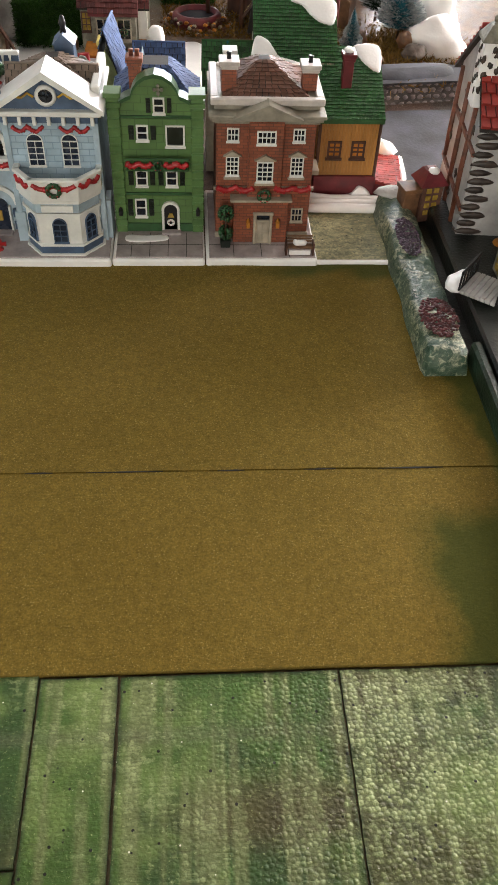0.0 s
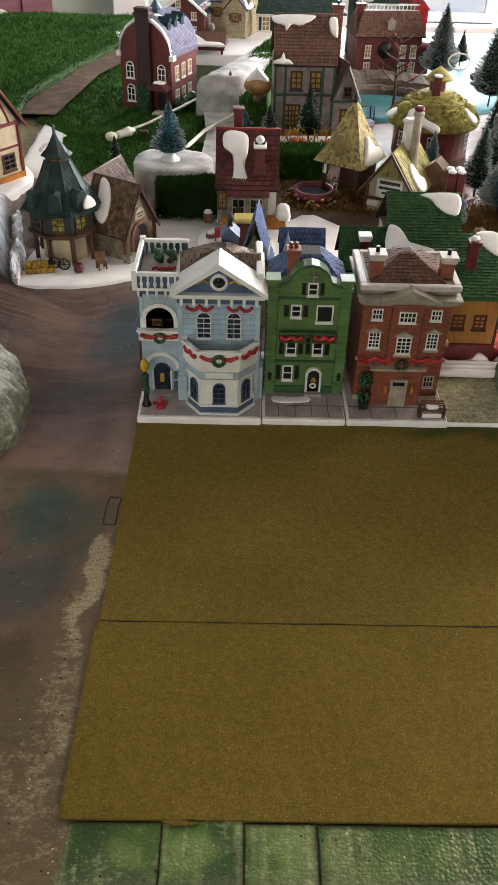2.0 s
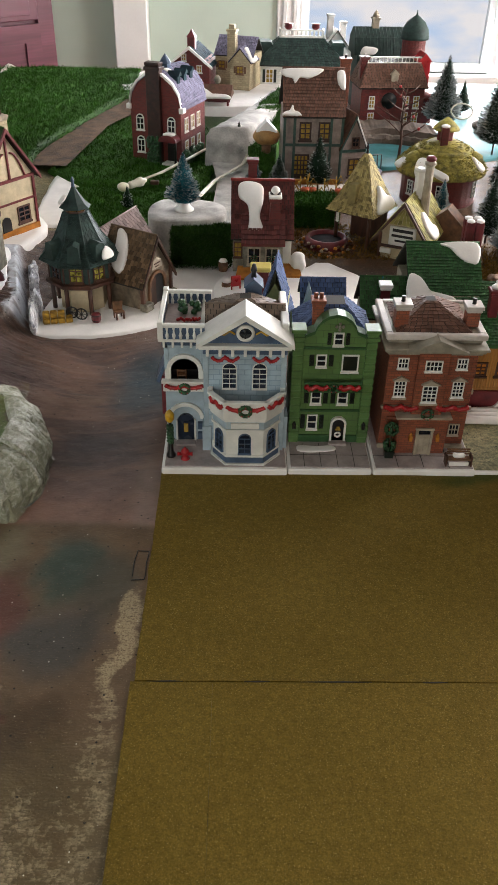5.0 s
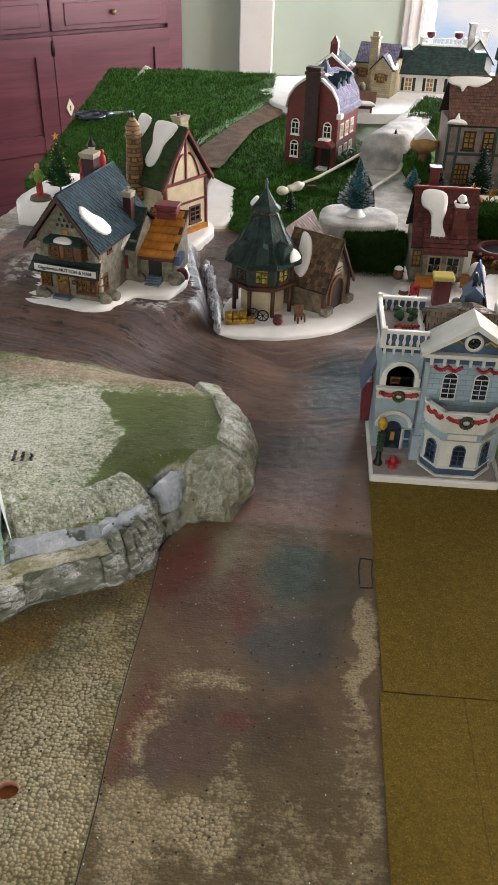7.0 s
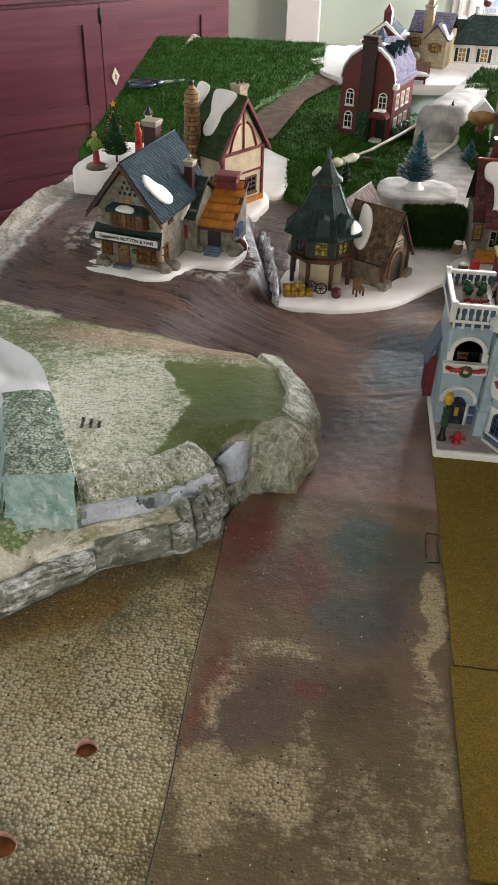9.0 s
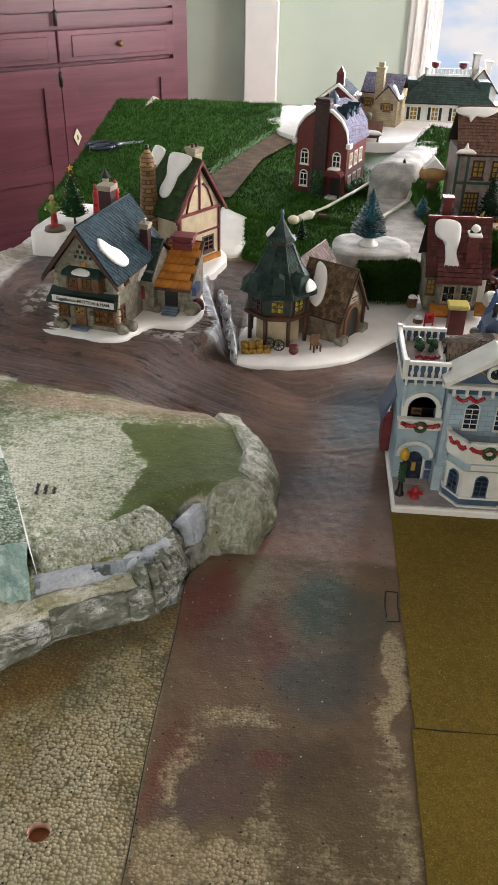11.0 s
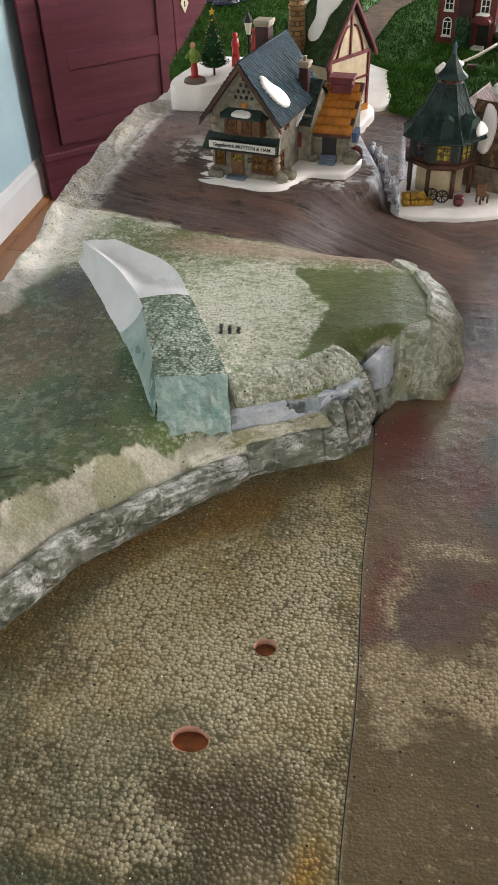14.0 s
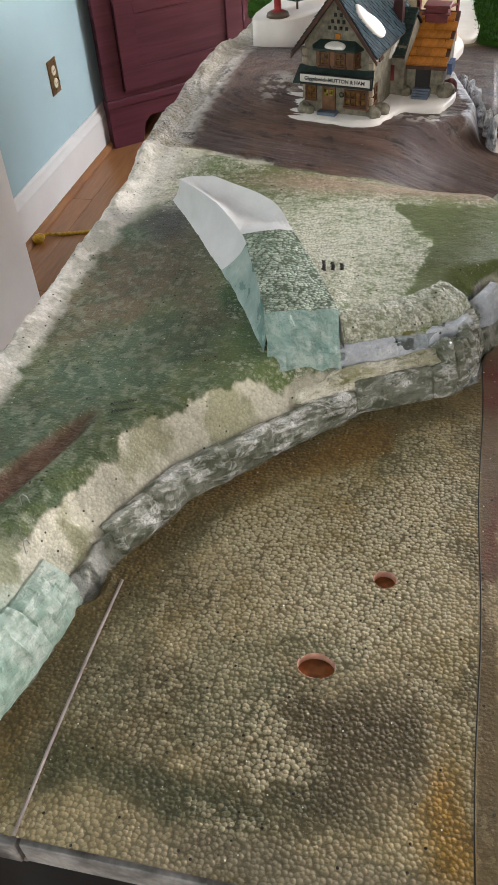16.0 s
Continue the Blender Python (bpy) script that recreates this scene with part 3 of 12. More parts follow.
    def tube(self, pts, r, n=6, m=None):
        vs, fs = [], []
        P = [Vector(p) for p in pts]
        for k, p in enumerate(P):
            d = (P[min(k + 1, len(P) - 1)] - P[max(k - 1, 0)]).normalized()
            u = d.cross(Vector((0.13, 0.21, 0.97))).normalized()
            w = d.cross(u)
            rr = r[k] if isinstance(r, (list, tuple)) else r
            vs += [tuple(p + rr * (math.cos(2 * math.pi * i / n) * u + math.sin(2 * math.pi * i / n) * w)) for i in range(n)]
        for k in range(len(P) - 1):
            for i in range(n):
                j = (i + 1) % n
                fs.append((k * n + i, k * n + j, (k + 1) * n + j, (k + 1) * n + i))
        fs += [tuple(range(n)), tuple((len(P) - 1) * n + i for i in range(n))]
        return self.add(vs, fs, m, True)

    def blob(self, x, y, z, rx, ry, rz, rough=0.18, seed=0, n=10, k=7, m=None):
        vs, fs = [], []
        for a in range(k + 1):
            th = math.pi * a / k
            for b in range(n):
                ph = 2 * math.pi * b / n
                d = Vector((math.sin(th) * math.cos(ph), math.sin(th) * math.sin(ph), math.cos(th)))
                s = 1 + rough * noise.noise(d * 1.7 + Vector((seed * 3.1, seed * 1.7, seed)))
                vs.append((x + rx * d.x * s, y + ry * d.y * s, z + rz * d.z * s))
        for a in range(k):
            for b in range(n):
                c = (b + 1) % n
                fs.append((a * n + b, a * n + c, (a + 1) * n + c, (a + 1) * n + b))
        return self.add(vs, fs, m, True)

    def tiles(self, bl, br, tr, tl, rows, tw, th=0.0012, seed=0, m=None):
        """Overlapping roof tiles on a four-cornered slope (tr and tl may meet)."""
        bl, br, tr, tl = (Vector(p) for p in (bl, br, tr, tl))
        nrm = (br - bl).cross((tl + tr) / 2 - (bl + br) / 2).normalized()
        rnd = random.Random(seed)
        for r in range(rows):
            a0, a1 = r / rows, min(1.0, (r + 1.18) / rows)
            L0, R0, L1, R1 = bl.lerp(tl, a0), br.lerp(tr, a0), bl.lerp(tl, a1), br.lerp(tr, a1)
            w = (R0 - L0).length
            if w < 0.4 * tw:
                continue
            n = max(1, round(w / tw))
            off = 0.5 if r % 2 else 0.0
            edges = sorted({0.0, 1.0, *[(i + off) / n for i in range(0, n + 1) if 0.0 < (i + off) / n < 1.0]})
            for u0, u1 in zip(edges, edges[1:]):
                g = 0.065 / n
                t = th * (1.1 + 0.8 * rnd.random())
                lo = 0.16 * (rnd.random() - 0.5) / rows
                A, B = (L0.lerp(R0, u0 + g) + (tl - bl) * lo), (L0.lerp(R0, u1 - g) + (tl - bl) * lo)
                C, D = L1.lerp(R1, u1 - g), L1.lerp(R1, u0 + g)
                self.add([A, B, A + nrm * t, B + nrm * t, C + nrm * 0.0001, D + nrm * 0.0001], [(2, 3, 4, 5), (0, 1, 3, 2), (0, 2, 5), (1, 4, 3)], m)
        return self


def mesh_of(name, S, mat, fix=True):
    me = bpy.data.meshes.new(name)
    me.from_pydata(S.v, [], S.f)
    if fix and len(S.f) < 6000:
        bm = bmesh.new()
        bm.from_mesh(me)
        bmesh.ops.recalc_face_normals(bm, faces=bm.faces)
        bm.to_mesh(me)
        bm.free()
    me.polygons.foreach_set("use_smooth", S.s)
    me.materials.append(mat)
    me.update()
    return me


def part(name, S, mat, parent, label=""):
    ob = new(name, mesh_of(name, S, mat))
    ob.parent = parent
    return tagged(ob, label)


def thing(name, x, y, z, rz, label, category, group="", kind=""):
    ob = new(name)
    ob.empty_display_size = 0.02
    ob.matrix_world = pose(x, y, z, 0, 0, rz)
    return tagged(ob, label, category, group, kind)


def solid(name, S, mat, x, y, z, rz, label, category, group="", kind=""):
    ob = new(name, mesh_of(name, S, mat))
    ob.matrix_world = pose(x, y, z, 0, 0, rz)
    return tagged(ob, label, category, group, kind)


def plane_m(p0, p1, p3):
    """Frame of a slope: origin p0, x towards p1, y towards p3."""
    p0, p1, p3 = Vector(p0), Vector(p1), Vector(p3)
    x = (p1 - p0).normalized()
    z = x.cross(p3 - p0).normalized()
    y = z.cross(x)
    return Matrix((( x.x, y.x, z.x, p0.x), (x.y, y.y, z.y, p0.y), (x.z, y.z, z.z, p0.z), (0, 0, 0, 1)))


def snow(parent, m, pts, h=0.004, mat=None, name="snow_patch"):
    """A rounded cap of snow with the outline pts, on the frame m."""
    n = len(pts)
    out = []
    for i in range(n):
        p = [Vector((*pts[(i + d) % n], 0)) for d in (-1, 0, 1, 2)]
        for t in (0.0, 0.25, 0.5, 0.75):
            out.append(0.5 * (2 * p[1] + (p[2] - p[0]) * t + (2 * p[0] - 5 * p[1] + 4 * p[2] - p[3]) * t * t + (3 * p[1] - p[0] - 3 * p[2] + p[3]) * t ** 3))
    c = sum(out, Vector()) / len(out)
    k = len(out)
    vs, fs = [], []
    rings = ((1.0, -0.001), (1.0, 0.35 * h), (0.95, 0.75 * h), (0.84, h), (0.5, 1.1 * h), (0.15, 1.1 * h))
    for s, z in rings:
        vs += [(c.x + (p.x - c.x) * s, c.y + (p.y - c.y) * s, z) for p in out]
    for r in range(len(rings) - 1):
        fs += [(r * k + i, r * k + (i + 1) % k, (r + 1) * k + (i + 1) % k, (r + 1) * k + i) for i in range(k)]
    fs.append(tuple((len(rings) - 1) * k + i for i in range(k)))
    return part(name, Shape().add(vs, fs, m, True), mat or SNOW, parent, "smooth white snow")


# pieces of houses, in a frame whose wall faces -y
def window(parent, m, x, z, w, h, frame_mat=None, pane_mat=None, cols=2, rows=3, bar=0.0012, arch=False, proud=0.002, label=""):
    frame_mat, pane_mat = frame_mat or WHITE, pane_mat or GLASSD
    S = Shape()
    b = bar * 1.5
    xs, zs = [x - w / 2 - b], [z - b]
    for i in range(cols):
        e = bar / 2
        xs += [x - w / 2 + w * i / cols + (e if i else 0), x - w / 2 + w * (i + 1) / cols - (e if i < cols - 1 else 0)]
    for i in range(rows):
        e = bar / 2
        zs += [z + h * i / rows + (e if i else 0), z + h * (i + 1) / rows - (e if i < rows - 1 else 0)]
    xs, zs = xs + [x + w / 2 + b], zs + [z + h + b]
    S.lattice(xs, zs, -proud, 0.0008, m)
    if arch:
        ang = [math.pi * i / 8 for i in range(9)]
        S.prism([(x + (w / 2 + b) * math.cos(a), z + h + (w / 2 + b) * math.sin(a)) for a in ang] + [(x + w / 2 * math.cos(a), z + h + w / 2 * math.sin(a)) for a in ang[::-1]], -proud, 0.0008, "y", m)
    ob = part("window", S, frame_mat, parent, label)
    P = Shape()
    if arch:
        P.prism([(x - w / 2, z), (x + w / 2, z)] + [(x + w / 2 * math.cos(math.pi * i / 8), z + h + w / 2 * math.sin(math.pi * i / 8)) for i in range(9)], -proud * 0.3, 0.0008, "y", m)
    else:
        P.box(x - w / 2, x + w / 2, -proud * 0.3, 0.0008, z, z + h, 0.0002, m)
    part("pane", P, pane_mat, ob)
    part("sill", Shape().box(x - w / 2 - 1.6 * b, x + w / 2 + 1.6 * b, -proud * 1.5, 0.0008, z - b * 2.2, z - b, 0.0003, m), frame_mat, ob)
    return ob


def shutters(parent, m, x, z, w, h, mat, sw=0.006):
    for s in (-1, 1):
        S = Shape()
        cx = x + s * (w / 2 + 0.003 + sw / 2)
        S.box(cx - sw / 2, cx + sw / 2, -0.0015, 0.0005, z - 0.001, z + h + 0.001, 0.0003, m)
        for k in range(4):
            S.box(cx - sw / 2 + 0.001, cx + sw / 2 - 0.001, -0.0022, -0.001, z + h * (k + 0.2) / 4, z + h * (k + 0.7) / 4, 0.0002, m)
        part("shutter", S, mat, parent)


def gable(parent, x0, x1, y0, y1, z0, zr, axis, over, roof_mat, tile_mat, rows, tw, eave=0.006, thick=0.003, th=0.0012, seed=1, name="roof"):
    """Two slopes with a ridge along axis, each a slab with tiles on it."""
    S, Tl, gap_shade = Shape(), Shape(), ROOFGAP
    if axis == "y":
        xm, a, b = (x0 + x1) / 2, y0 - over, y1 + over
        k = (zr - z0) / (xm - x0)
        e = (x0 - eave, z0 - eave * k)
        g = (x1 + eave, z0 - eave * k)
        S.prism([e, (xm, zr), g, (g[0], g[1] - thick), (xm, zr - thick * 1.4), (e[0], e[1] - thick)], a, b, "y")
        Tl.tiles((e[0], b, e[1]), (e[0], a, e[1]), (xm, a, zr), (xm, b, zr), rows, tw, th, seed)
        Tl.tiles((g[0], a, g[1]), (g[0], b, g[1]), (xm, b, zr), (xm, a, zr), rows, tw, th, seed + 1)
        Tl.tube([(xm, a, zr + th * 0.4), (xm, b, zr + th * 0.4)], th * 1.2, 5)
    else:
        ym, a, b = (y0 + y1) / 2, x0 - over, x1 + over
        k = (zr - z0) / (ym - y0)
        e = (y0 - eave, z0 - eave * k)
        g = (y1 + eave, z0 - eave * k)
        S.prism([e, (ym, zr), g, (g[0], g[1] - thick), (ym, zr - thick * 1.4), (e[0], e[1] - thick)], a, b, "x")
        Tl.tiles((a, e[0], e[1]), (b, e[0], e[1]), (b, ym, zr), (a, ym, zr), rows, tw, th, seed)
        Tl.tiles((b, g[0], g[1]), (a, g[0], g[1]), (a, ym, zr), (b, ym, zr), rows, tw, th, seed + 1)
        Tl.tube([(a, ym, zr + th * 0.4), (b, ym, zr + th * 0.4)], th * 1.2, 5)
    r = part(name, S, gap_shade if rows > 3 else roof_mat, parent)
    tagged(part("shingles", Tl, tile_mat, r), kind="stuff")
    return r


def hip(parent, x0, x1, y0, y1, z0, zr, ix, iy, roof_mat, tile_mat, rows, tw, th=0.0012, seed=1, name="roof"):
    """Four slopes up to a flat or ridge inset by ix, iy."""
    b = [(x0, y0, z0), (x1, y0, z0), (x1, y1, z0), (x0, y1, z0)]
    t = [(x0 + ix, y0 + iy, zr), (x1 - ix, y0 + iy, zr), (x1 - ix, y1 - iy, zr), (x0 + ix, y1 - iy, zr)]
    low = [(p[0], p[1], z0 - 0.003) for p in b]
    S = Shape().add(low + b + t, [(0, 1, 2, 3), (8, 9, 10, 11)] + [(i, (i + 1) % 4, 4 + (i + 1) % 4, 4 + i) for i in range(4)] + [(4 + i, 4 + (i + 1) % 4, 8 + (i + 1) % 4, 8 + i) for i in range(4)])
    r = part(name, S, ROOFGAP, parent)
    Tl = Shape()
    for i in range(4):
        j = (i + 1) % 4
        Tl.tiles(b[i], b[j], t[j], t[i], rows, tw, th, seed + i)
    tagged(part("shingles", Tl, tile_mat, r), kind="stuff")
    return r


def chimney(parent, x, y, z0, z1, w, mat, cap_mat, d=None, pots=1, pot_mat=None, cap=0.0025):
    d = d or w
    ob = part("chimney", Shape().box(x - w / 2, x + w / 2, y - d / 2, y + d / 2, z0, z1), mat, parent)
    part("chimney_cap", Shape().box(x - w / 2 - cap, x + w / 2 + cap, y - d / 2 - cap, y + d / 2 + cap, z1 - 0.001, z1 + 0.004).box(x - w / 2 - cap / 2, x + w / 2 + cap / 2, y - d / 2 - cap / 2, y + d / 2 + cap / 2, z1 - 0.005, z1 - 0.001), cap_mat, ob)
    for i in range(pots):
        px = x + (i - (pots - 1) / 2) * w * 0.5
        part("chimney_pot", Shape().lathe([(0.0028, z1 + 0.003), (0.0024, z1 + 0.009), (0.003, z1 + 0.0095), (0.0028, z1 + 0.011)], 10, px, y), pot_mat or cap_mat, ob)
    return ob


def swag(parent, m, x0, x1, z, drop, mat, r=0.0016, name="garland"):
    """A hanging garland made of a row of little knobs."""
    n = max(14, int((x1 - x0) / (r * 0.7)))
    rnd = random.Random(int(1000 * abs(x0 + z)))
    pts, rad = [], []
    for i in range(n + 1):
        t = i / n
        pts.append((x0 + (x1 - x0) * t, -0.0018 + 0.0004 * rnd.uniform(-1, 1), z - drop * abs(math.sin(math.pi * t * 2)) + 0.0005 * rnd.uniform(-1, 1)))
        rad.append(1.3 * r * (0.75 + 0.65 * (i % 2) * rnd.random() + 0.15))
    S = Shape().tube(pts, rad, 7, m)
    return part(name, S, mat, parent)


def wreath(parent, m, x, z, r, mat=None, y=-0.003):
    S = Shape()
    for i in range(14):
        a = 2 * math.pi * i / 14
        S.blob(x + r * math.cos(a), y, z + r * math.sin(a), r * 0.42, r * 0.36, r * 0.42, 0.4, i, 6, 4, m)
    ob = part("wreath", S, mat or LEAF, parent)
    B = Shape()
    for i in range(5):
        a = 2 * math.pi * i / 5 + 0.3
        B.blob(x + r * math.cos(a), y - r * 0.35, z + r * math.sin(a), r * 0.16, r * 0.16, r * 0.16, 0.1, i, 6, 4, m)
    part("berries", B, RED, ob)
    return ob


FACE = Matrix.Identity(4)


def wall_m(x, y, z, ang):
    """Frame of a wall whose outside looks at -y turned by ang degrees."""
    return pose(x, y, z, 0, 0, ang)


# ---- the room ----
# for walls out of view, darkened so that they bounce less light
WALLD = paint("unseen_wall_dark", (0.10, 0.13, 0.11), 0.75, 0.05, 3, 180, 0.0008, 0.3)
X0, X1, Y0, Y1, FLOOR_Z, CEIL_Z = -1.95, 2.40, -2.40, 4.15, -0.80, 1.65


def setting(name, S, mat, label, category="room"):
    ob = new(name, mesh_of(name, S, mat))
    return tagged(ob, label, category, kind="structure")


def wall_with_opening(name, axis, at, thick, a0, a1, o0, o1, oz0, oz1, mat, label):
    S = Shape()
    for u0, u1, z0, z1 in ((a0, o0, FLOOR_Z, CEIL_Z), (o1, a1, FLOOR_Z, CEIL_Z), (o0, o1, FLOOR_Z, oz0), (o0, o1, oz1, CEIL_Z)):
        if axis == "y":
            S.box(u0, u1, at, at + thick, z0, z1, 0)
        else:
            S.box(at, at + thick, u0, u1, z0, z1, 0)
    return setting(name, S, mat, label, "wall")


wall_with_opening("wall_north", "y", Y1, 0.14, X0, X1, 0.12, 1.02, -0.09, 1.25, WALLP, "pale green painted room wall with a window")
wall_with_opening("wall_east", "x", X1, 0.14, Y0, Y1, 1.4, 3.1, 0.05, 1.35, WALLD, "unseen room wall with a window, darkened to bounce less light")
wall_with_opening("wall_south", "y", Y0 - 0.14, 0.14, X0, X1, -1.5, 0.3, 0.05, 1.4, WALLD, "unseen room wall with a window, darkened to bounce less light")
setting("wall_west", Shape().box(X0 - 0.14, X0, Y0, Y1, FLOOR_Z, CEIL_Z, 0), WALLB, "pale blue painted room wall with an outlet", "wall")
setting("ceiling", Shape().box(X0, X1, Y0, Y1, CEIL_Z, CEIL_Z + 0.1, 0), CEILP, "unseen room ceiling, greyed to bounce less light", "ceiling")


def window_unit(name, place, rz, w, h, label):
    """Sashes, casing and panes in an opening; the room is at -y."""
    ob = thing(name, *place, rz, label, "window", kind="structure")
    S = Shape()
    for s in (-1, 1):
        x = s * (w / 2 + 0.055)
        S.box(x - 0.06, x + 0.06, -0.022, 0.0, -0.06, h + 0.10, 0.004)
        S.box(x - 0.035, x - 0.015, -0.034, -0.02, -0.06, h + 0.10, 0.003).box(x + 0.012, x + 0.036, -0.034, -0.02, -0.06, h + 0.10, 0.003)
    S.box(-w / 2 - 0.115, w / 2 + 0.115, -0.026, 0.0, h, h + 0.1, 0.004)
    part("casing", S, TRIMW, ob)
    part("sill", Shape().box(-w / 2 - 0.13, w / 2 + 0.13, -0.06, 0.05, -0.035, 0.0, 0.004), TRIMW, ob, "white painted sill")
    sash = part("sash", Shape().box(-w / 2, -w / 2 + 0.035, 0.03, 0.07, 0, h).box(w / 2 - 0.035, w / 2, 0.03, 0.07, 0, h).box(-w / 2 + 0.035, w / 2 - 0.035, 0.032, 0.068, 0, 0.04).box(-w / 2 + 0.035, w / 2 - 0.035, 0.032, 0.068, h - 0.04, h).box(-w / 2 + 0.035, w / 2 - 0.035, 0.032, 0.068, h * 0.52, h * 0.52 + 0.04), TRIMW, ob)
    g = part("pane", Shape().box(-w / 2 + 0.036, w / 2 - 0.036, 0.049, 0.052, 0.041, h - 0.041, 0), PANE, sash, "clear window glass")
    g.visible_shadow = False
    return ob


gm, gt, gp = nodes_of("clear_glass", 0.02)
gp.inputs["Transmission Weight"].default_value = 1.0
gp.inputs["IOR"].default_value = 1.02
PANE = gm
window_unit("window_1", (0.57, Y1, -0.09), 0, 0.90, 1.34, "white framed window with bright snowy daylight")
window_unit("window_2", (X1, 2.25, 0.05), -90, 1.70, 1.30, "white framed window letting in daylight")
# assumed window behind the camera, added as an opening for the fill light
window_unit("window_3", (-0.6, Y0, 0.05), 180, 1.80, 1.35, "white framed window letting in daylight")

# plain snow-bright distance behind the north window
bm_, bn_, bp_ = nodes_of("snowy_distance", 1.0)
bp_.inputs["Base Color"].default_value = (0, 0, 0, 1)
bnz = tex(bn_, "ShaderNodeTexNoise", 1.6, Detail=4.0)
bn_.links.new(coords(bn_, (1, 1, 2.5)), bnz.inputs["Vector"])
bn_.links.new(mixc(bn_, ramp(bn_, bnz.outputs[0], 0.42, 0.62), (0.62, 0.76, 1.0), (1.0, 0.96, 0.97)), bp_.inputs["Emission Color"])
bp_.inputs["Emission Strength"].default_value = 0.95
tagged(setting("backdrop", Shape().box(-3, 6, 7.0, 7.05, -2, 5, 0), bm_, "pale snowy daylight far behind the window", "backdrop"))

# the boxed white post and the floor
post = thing("trim_post", -0.655, Y1, FLOOR_Z, 0, "white painted boxed post against the wall", "post", kind="structure")
part("shaft", Shape().box(-0.075, 0.075, -0.10, -0.001, 0, CEIL_Z - FLOOR_Z, 0.004), TRIMW, post)
part("plinth_block", Shape().box(-0.085, 0.085, -0.115, -0.001, 0, 0.16, 0.004), TRIMW, post)

floor = thing("floor", 0, 0, FLOOR_Z, 0, "oak strip floor with a satin finish", "floor", kind="structure")
part("subfloor", Shape().box(X0, X1, Y0, Y1, -0.1, -0.012, 0), BROWN, floor)
plank_meshes = []
for ln in (1.35, 1.1, 0.85):
    plank_meshes.append((ln, mesh_of("plank", Shape().box(-0.0565, 0.0565, 0.0012, ln - 0.0012, -0.012, 0, 0.0012), FLOORW)))
rnd = random.Random(4)
for i in range(12):
    y = Y0 + rnd.random() * 0.4 + 1.6
    x = X0 + 0.058 + i * 0.115
    while y < Y1 - 1.36:
        ln, me = plank_meshes[rnd.randrange(3)]
        ob = new("plank", me)
        ob.parent = floor
        ob.location = (x, y, 0)
        y += ln
rest = Shape()
for i in range(12, 38):
    rest.box(X0 + i * 0.115 + 0.001, X0 + (i + 1) * 0.115 - 0.001, Y0, Y1, -0.012, 0, 0.001)
rest.box(X0, X0 + 12 * 0.115, Y0, Y0 + 2.05, -0.012, -0.0006, 0).box(X0, X0 + 12 * 0.115, Y1 - 1.4, Y1, -0.013, -0.001, 0)
tagged(part("far_planks", rest, FLOORW, floor), kind="stuff")

bb = thing("baseboard", X0, 0, FLOOR_Z, 0, "tall white baseboard with oak quarter round", "baseboard", kind="structure")
part("board", Shape().box(0.0, 0.016, Y0, Y1, 0, 0.135, 0.002).prism([(0.0, 0.135), (0.016, 0.135), (0.011, 0.15), (0.009, 0.163), (0.004, 0.17), (0.0, 0.17)], Y0, Y1, "y"), TRIMW, bb)
part("quarter_round", Shape().prism([(0.016, 0.0)] + [(0.016 + 0.02 * math.cos(a), 0.02 * math.sin(a)) for a in [radians(d) for d in range(0, 91, 15)]], Y0, Y1, "y"), FLOORW, bb, "oak quarter round")
bn = thing("baseboard_north", 0, Y1, FLOOR_Z, 0, "tall white baseboard under the window", "baseboard", kind="structure")
part("board", Shape().box(X0, X1, -0.016, 0, 0, 0.15, 0.002), TRIMW, bn)

outlet = thing("wall_outlet", X0, 2.72, -0.40, 0, "brass plated duplex outlet with ivory sockets on the wall", "outlet")
part("plate", Shape().box(0.0, 0.005, -0.036, 0.036, -0.058, 0.058, 0.002), STEEL, outlet)
for s in (-1, 1):
    k = part("socket", Shape().lathe([(0.0165, 0.0), (0.0165, 0.003), (0.015, 0.004)], 16, 0, 0, pose(0.004, 0, s * 0.021, 0, 90, 0), False, 1.0, 1.0), IVORY, outlet, "ivory socket")
    part("slots", Shape().box(0.0078, 0.0086, -0.007, -0.005, s * 0.021 - 0.004, s * 0.021 + 0.004, 0).box(0.0078, 0.0086, 0.005, 0.007, s * 0.021 - 0.004, s * 0.021 + 0.004, 0), BLACK, k)
part("screw", Shape().lathe([(0.003, 0), (0.0025, 0.0015)], 10, 0, 0, pose(0.005, 0, 0, 0, 90, 0)), STEEL, outlet)

cable = Shape().tube([(X0 + 0.02, 2.24, FLOOR_Z + 0.006), (X0 + 0.06, 2.30, FLOOR_Z + 0.012), (X0 + 0.10, 2.315, FLOOR_Z + 0.006), (-1.7, 2.36, FLOOR_Z + 0.006), (-1.45, 2.40, FLOOR_Z + 0.006)], 0.006, 8)
cable.blob(X0 + 0.045, 2.26, FLOOR_Z + 0.016, 0.02, 0.026, 0.016, 0.3, 3)
solid("yellow_cord", cable, GOLD, 0, 0, 0, 0, "tan yellow cord lying on the oak floor", "cord")

# white door leaf standing open by the west wall
door = thing("door_1", -1.72, 1.86, FLOOR_Z + 0.01, 0, "plain white painted door leaf standing open", "door", kind="structure")
part("leaf", Shape().box(-0.035, 0.0, -0.80, 0.0, 0.0, 2.03, 0.003), TRIMW, door)
part("knob", Shape().blob(0.03, -0.73, 0.98, 0.026, 0.026, 0.026, 0.0), STEEL, door)

